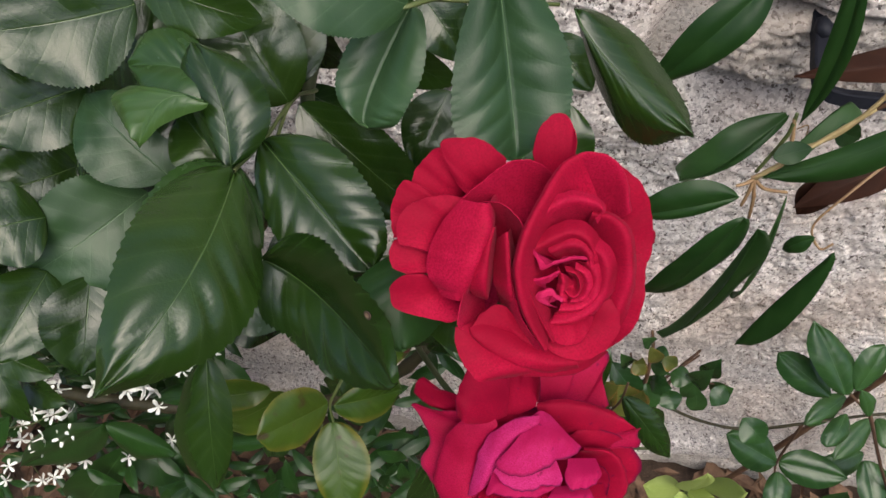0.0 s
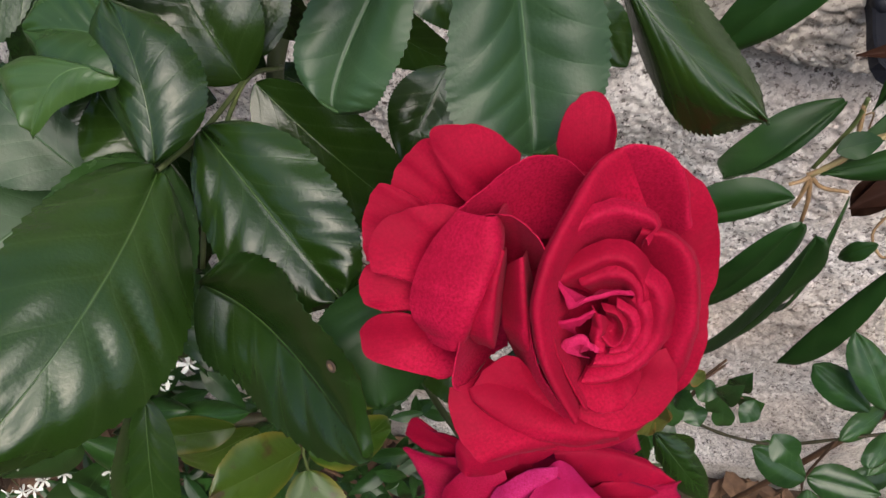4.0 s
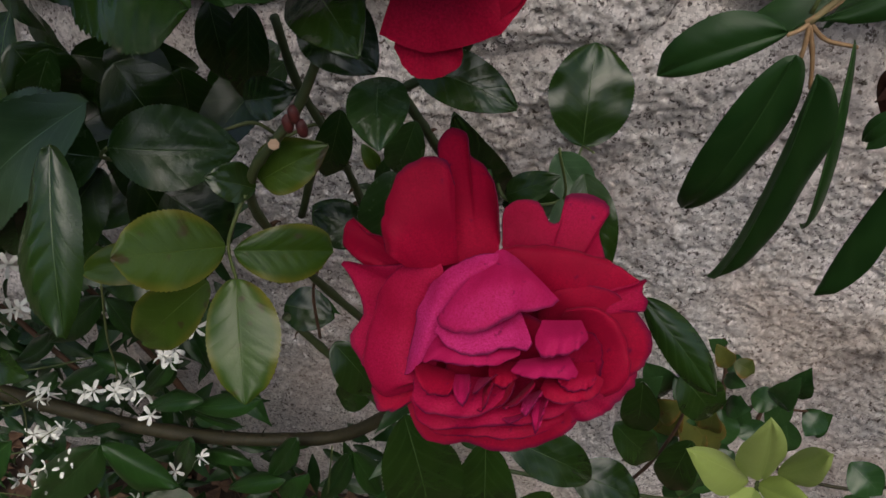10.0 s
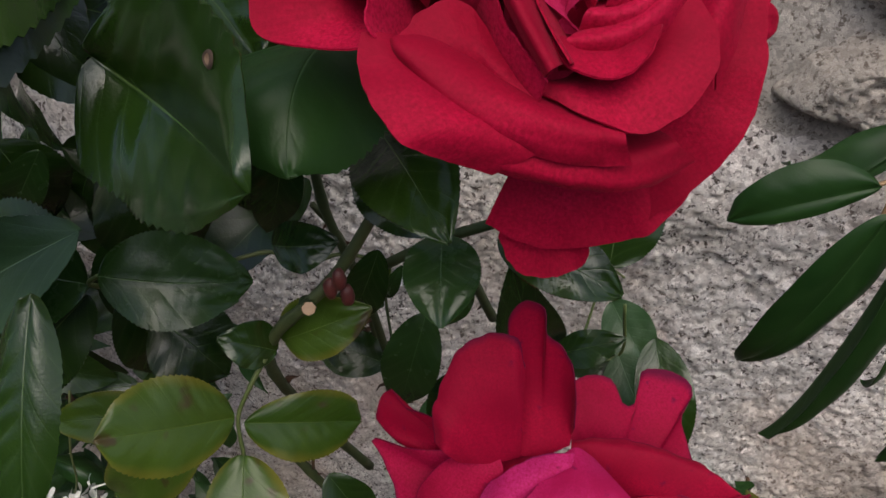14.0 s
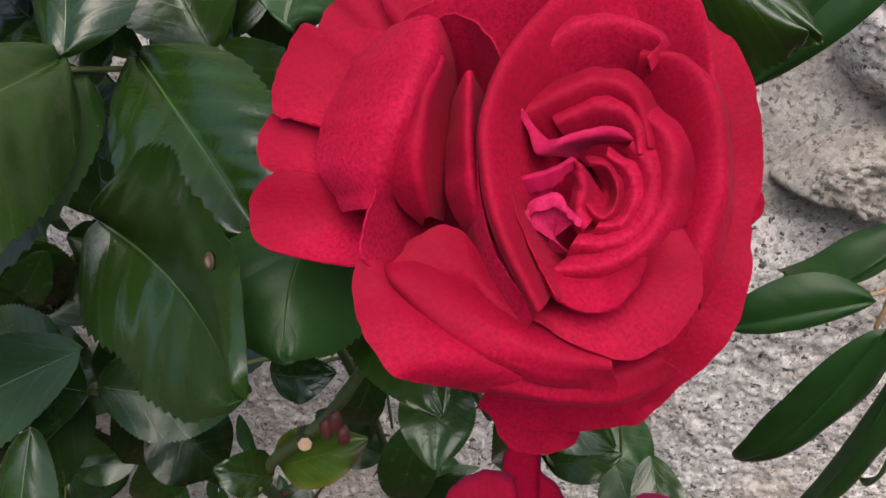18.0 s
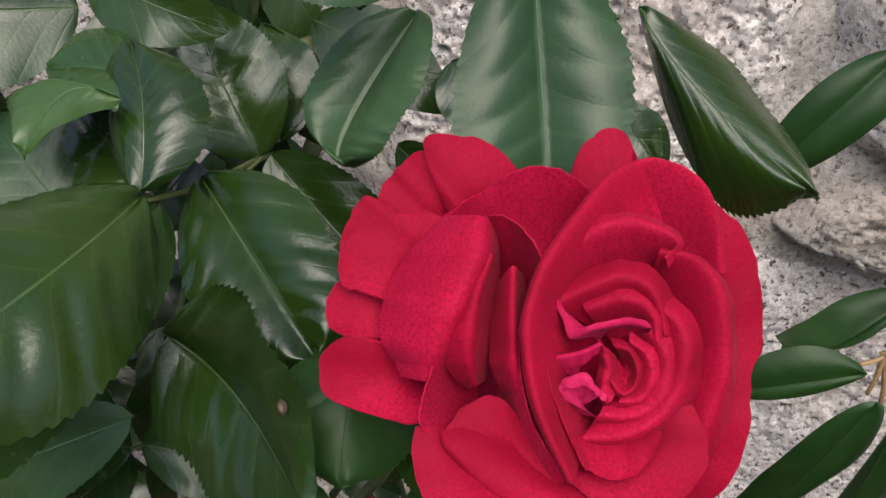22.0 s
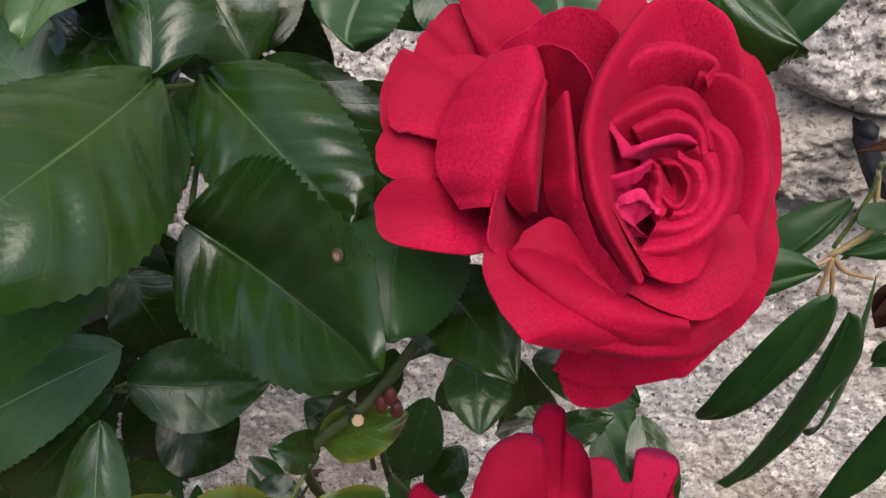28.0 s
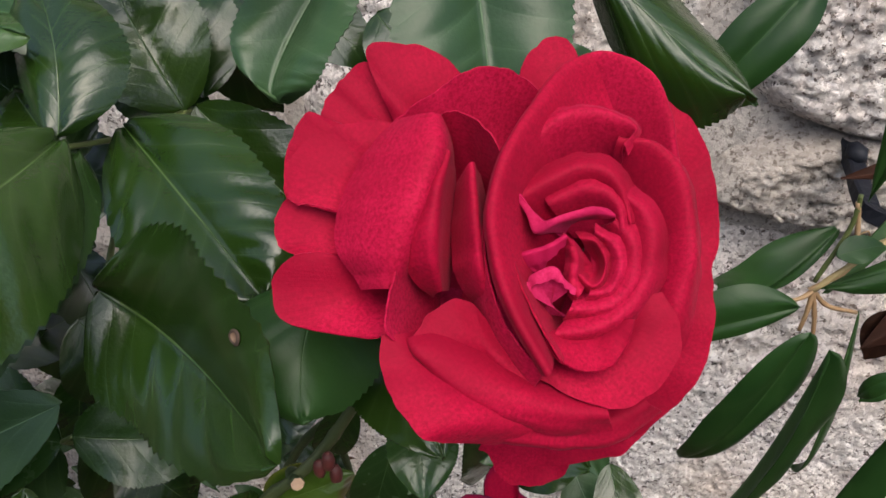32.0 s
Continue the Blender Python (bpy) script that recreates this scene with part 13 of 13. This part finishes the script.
star_flower(jasmine, (-0.72, 0.3, 0.314), (0.89, -0.37, 0.25), 3.32)
star_flower(jasmine, (-0.378, 0.3, 0.74), (0.11, -0.5, 0.86), 4.60)
star_flower(jasmine, (-0.357, 0.3, 0.749), (0.95, 0.11, -0.3), 3.58)
star_flower(jasmine, (-0.414, 0.3, 0.605), (-0.84, -0.09, 0.53), 0.39)
star_flower(jasmine, (-0.53, 0.3, 0.473), (0.74, 0.37, 0.56), 3.54)
star_flower(jasmine, (-0.354, 0.3, 0.707), (0.74, -0.62, 0.26), 2.23)
star_flower(jasmine, (-0.378, 0.31, 0.739), (0.98, -0.03, 0.2), 0.29)
star_flower(jasmine, (-0.365, 0.31, 0.733), (0.75, -0.21, 0.63), 0.48)
star_flower(jasmine, (-0.359, 0.31, 0.725), (0.48, 0.78, 0.41), 1.17)
star_flower(jasmine, (-0.361, 0.31, 0.756), (-0.82, -0.58, 0.03), 3.03)
star_flower(jasmine, (-0.389, 0.31, 0.727), (-0.85, -0.45, -0.28), 3.07)
star_flower(jasmine, (-0.418, 0.31, 0.718), (0.33, -0.66, 0.67), 0.49)
star_flower(jasmine, (-0.431, 0.31, 0.713), (0.85, -0.07, 0.52), 2.61)
star_flower(jasmine, (-0.307, 0.31, 0.789), (0.18, -0.93, 0.31), 4.38)
star_flower(jasmine, (-0.295, 0.31, 0.808), (0.9, 0.09, 0.42), 0.50)
star_flower(jasmine, (-0.31, 0.31, 0.797), (-0.16, -0.17, 0.97), 0.15)
star_flower(jasmine, (-0.263, 0.31, 0.844), (0.48, -0.82, 0.31), 4.57)
star_flower(jasmine, (-0.448, 0.31, 0.834), (0.85, -0.35, 0.4), 1.87)
star_flower(jasmine, (-0.436, 0.31, 0.84), (-0.02, -0.25, 0.97), 2.10)
star_flower(jasmine, (-0.415, 0.31, 0.897), (0.43, -0.67, 0.6), 3.73)
star_flower(jasmine, (-0.524, 0.31, 0.616), (0.85, -0.04, 0.52), 0.15)
star_flower(jasmine, (-0.549, 0.31, 0.603), (0.57, -0.36, 0.74), 0.02)
star_flower(jasmine, (-0.586, 0.31, 0.556), (-0.27, 0.05, 0.96), 4.53)
star_flower(jasmine, (-0.616, 0.31, 0.494), (0.76, -0.38, 0.53), 1.76)
star_flower(jasmine, (-0.645, 0.31, 0.471), (0.97, 0.05, -0.23), 3.67)
star_flower(jasmine, (-0.6, 0.31, 0.492), (0.57, -0.08, 0.82), 5.23)
star_flower(jasmine, (-0.491, 0.31, 0.703), (0.2, 0.11, 0.97), 0.65)
star_flower(jasmine, (-0.336, 0.31, 0.617), (-0.5, 0.03, 0.87), 5.85)
star_flower(jasmine, (-0.382, 0.31, 0.574), (0.78, -0.19, 0.6), 3.13)
star_flower(jasmine, (-0.471, 0.31, 0.479), (0.71, 0.36, 0.61), 1.20)
stem(jasmine, [(-0.648, 0.3, 0.542), (-0.57, 0.3, 0.578), (-0.522, 0.3, 0.62), (-0.489, 0.3, 0.648)], 0.0008, 0.0006, PETIOLE, seed=1410)
stem(jasmine, [(-0.69, 0.3, 0.445), (-0.631, 0.3, 0.445), (-0.639, 0.3, 0.373)], 0.0008, 0.0006, PETIOLE, seed=1411)
stem(jasmine, [(-0.584, 0.3, 0.665), (-0.52, 0.3, 0.685), (-0.474, 0.3, 0.714)], 0.0008, 0.0006, PETIOLE, seed=1412)
stem(jasmine, [(-0.406, 0.32, 0.761), (-0.499, 0.32, 0.722), (-0.586, 0.33, 0.692)], 0.0008, 0.0006, PETIOLE, seed=1413)
stem(jasmine, [(-0.32, 0.3, 0.901), (-0.348, 0.3, 0.826), (-0.365, 0.305, 0.775), (-0.389, 0.31, 0.727)], 0.0009, 0.0007, PETIOLE, seed=1414)
stem(jasmine, [(-0.459, 0.31, 0.593), (-0.528, 0.31, 0.508), (-0.61, 0.31, 0.408)], 0.0009, 0.0007, PETIOLE, seed=1415)
stem(jasmine, [(-0.182, 0.32, 0.667), (-0.21, 0.32, 0.556)], 0.0009, 0.0007, PETIOLE, seed=1416)
stem(jasmine, [(-0.275, 0.3, 0.847), (-0.304, 0.31, 0.798)], 0.0009, 0.0007, PETIOLE, seed=1417)
stem(jasmine, [(-0.525, 0.3, 0.71), (-0.53, 0.31, 0.664), (-0.573, 0.31, 0.572)], 0.0009, 0.0007, PETIOLE, seed=1418)
stem(jasmine, [(-0.49, 0.37, 0.619), (-0.525, 0.38, 0.652), (-0.594, 0.4, 0.715)], 0.0030, 0.0030, TWIG, seed=1419)
stem(jasmine, [(-0.31, 0.4, 0.431), (-0.263, 0.4, 0.356), (-0.195, 0.4, 0.281)], 0.0030, 0.0030, TWIG, seed=1420)
stem(jasmine, [(-0.431, 0.4, 0.296), (-0.294, 0.4, 0.436)], 0.0030, 0.0030, TWIG, seed=1421)
stem(jasmine, [(-0.5, 0.42, 0.8), (-0.45, 0.44, 0.5), (-0.42, 0.42, 0.2), (-0.4, 0.4, 0.0)], 0.003, 0.006, TWIG, name="main_stem", seed=6)
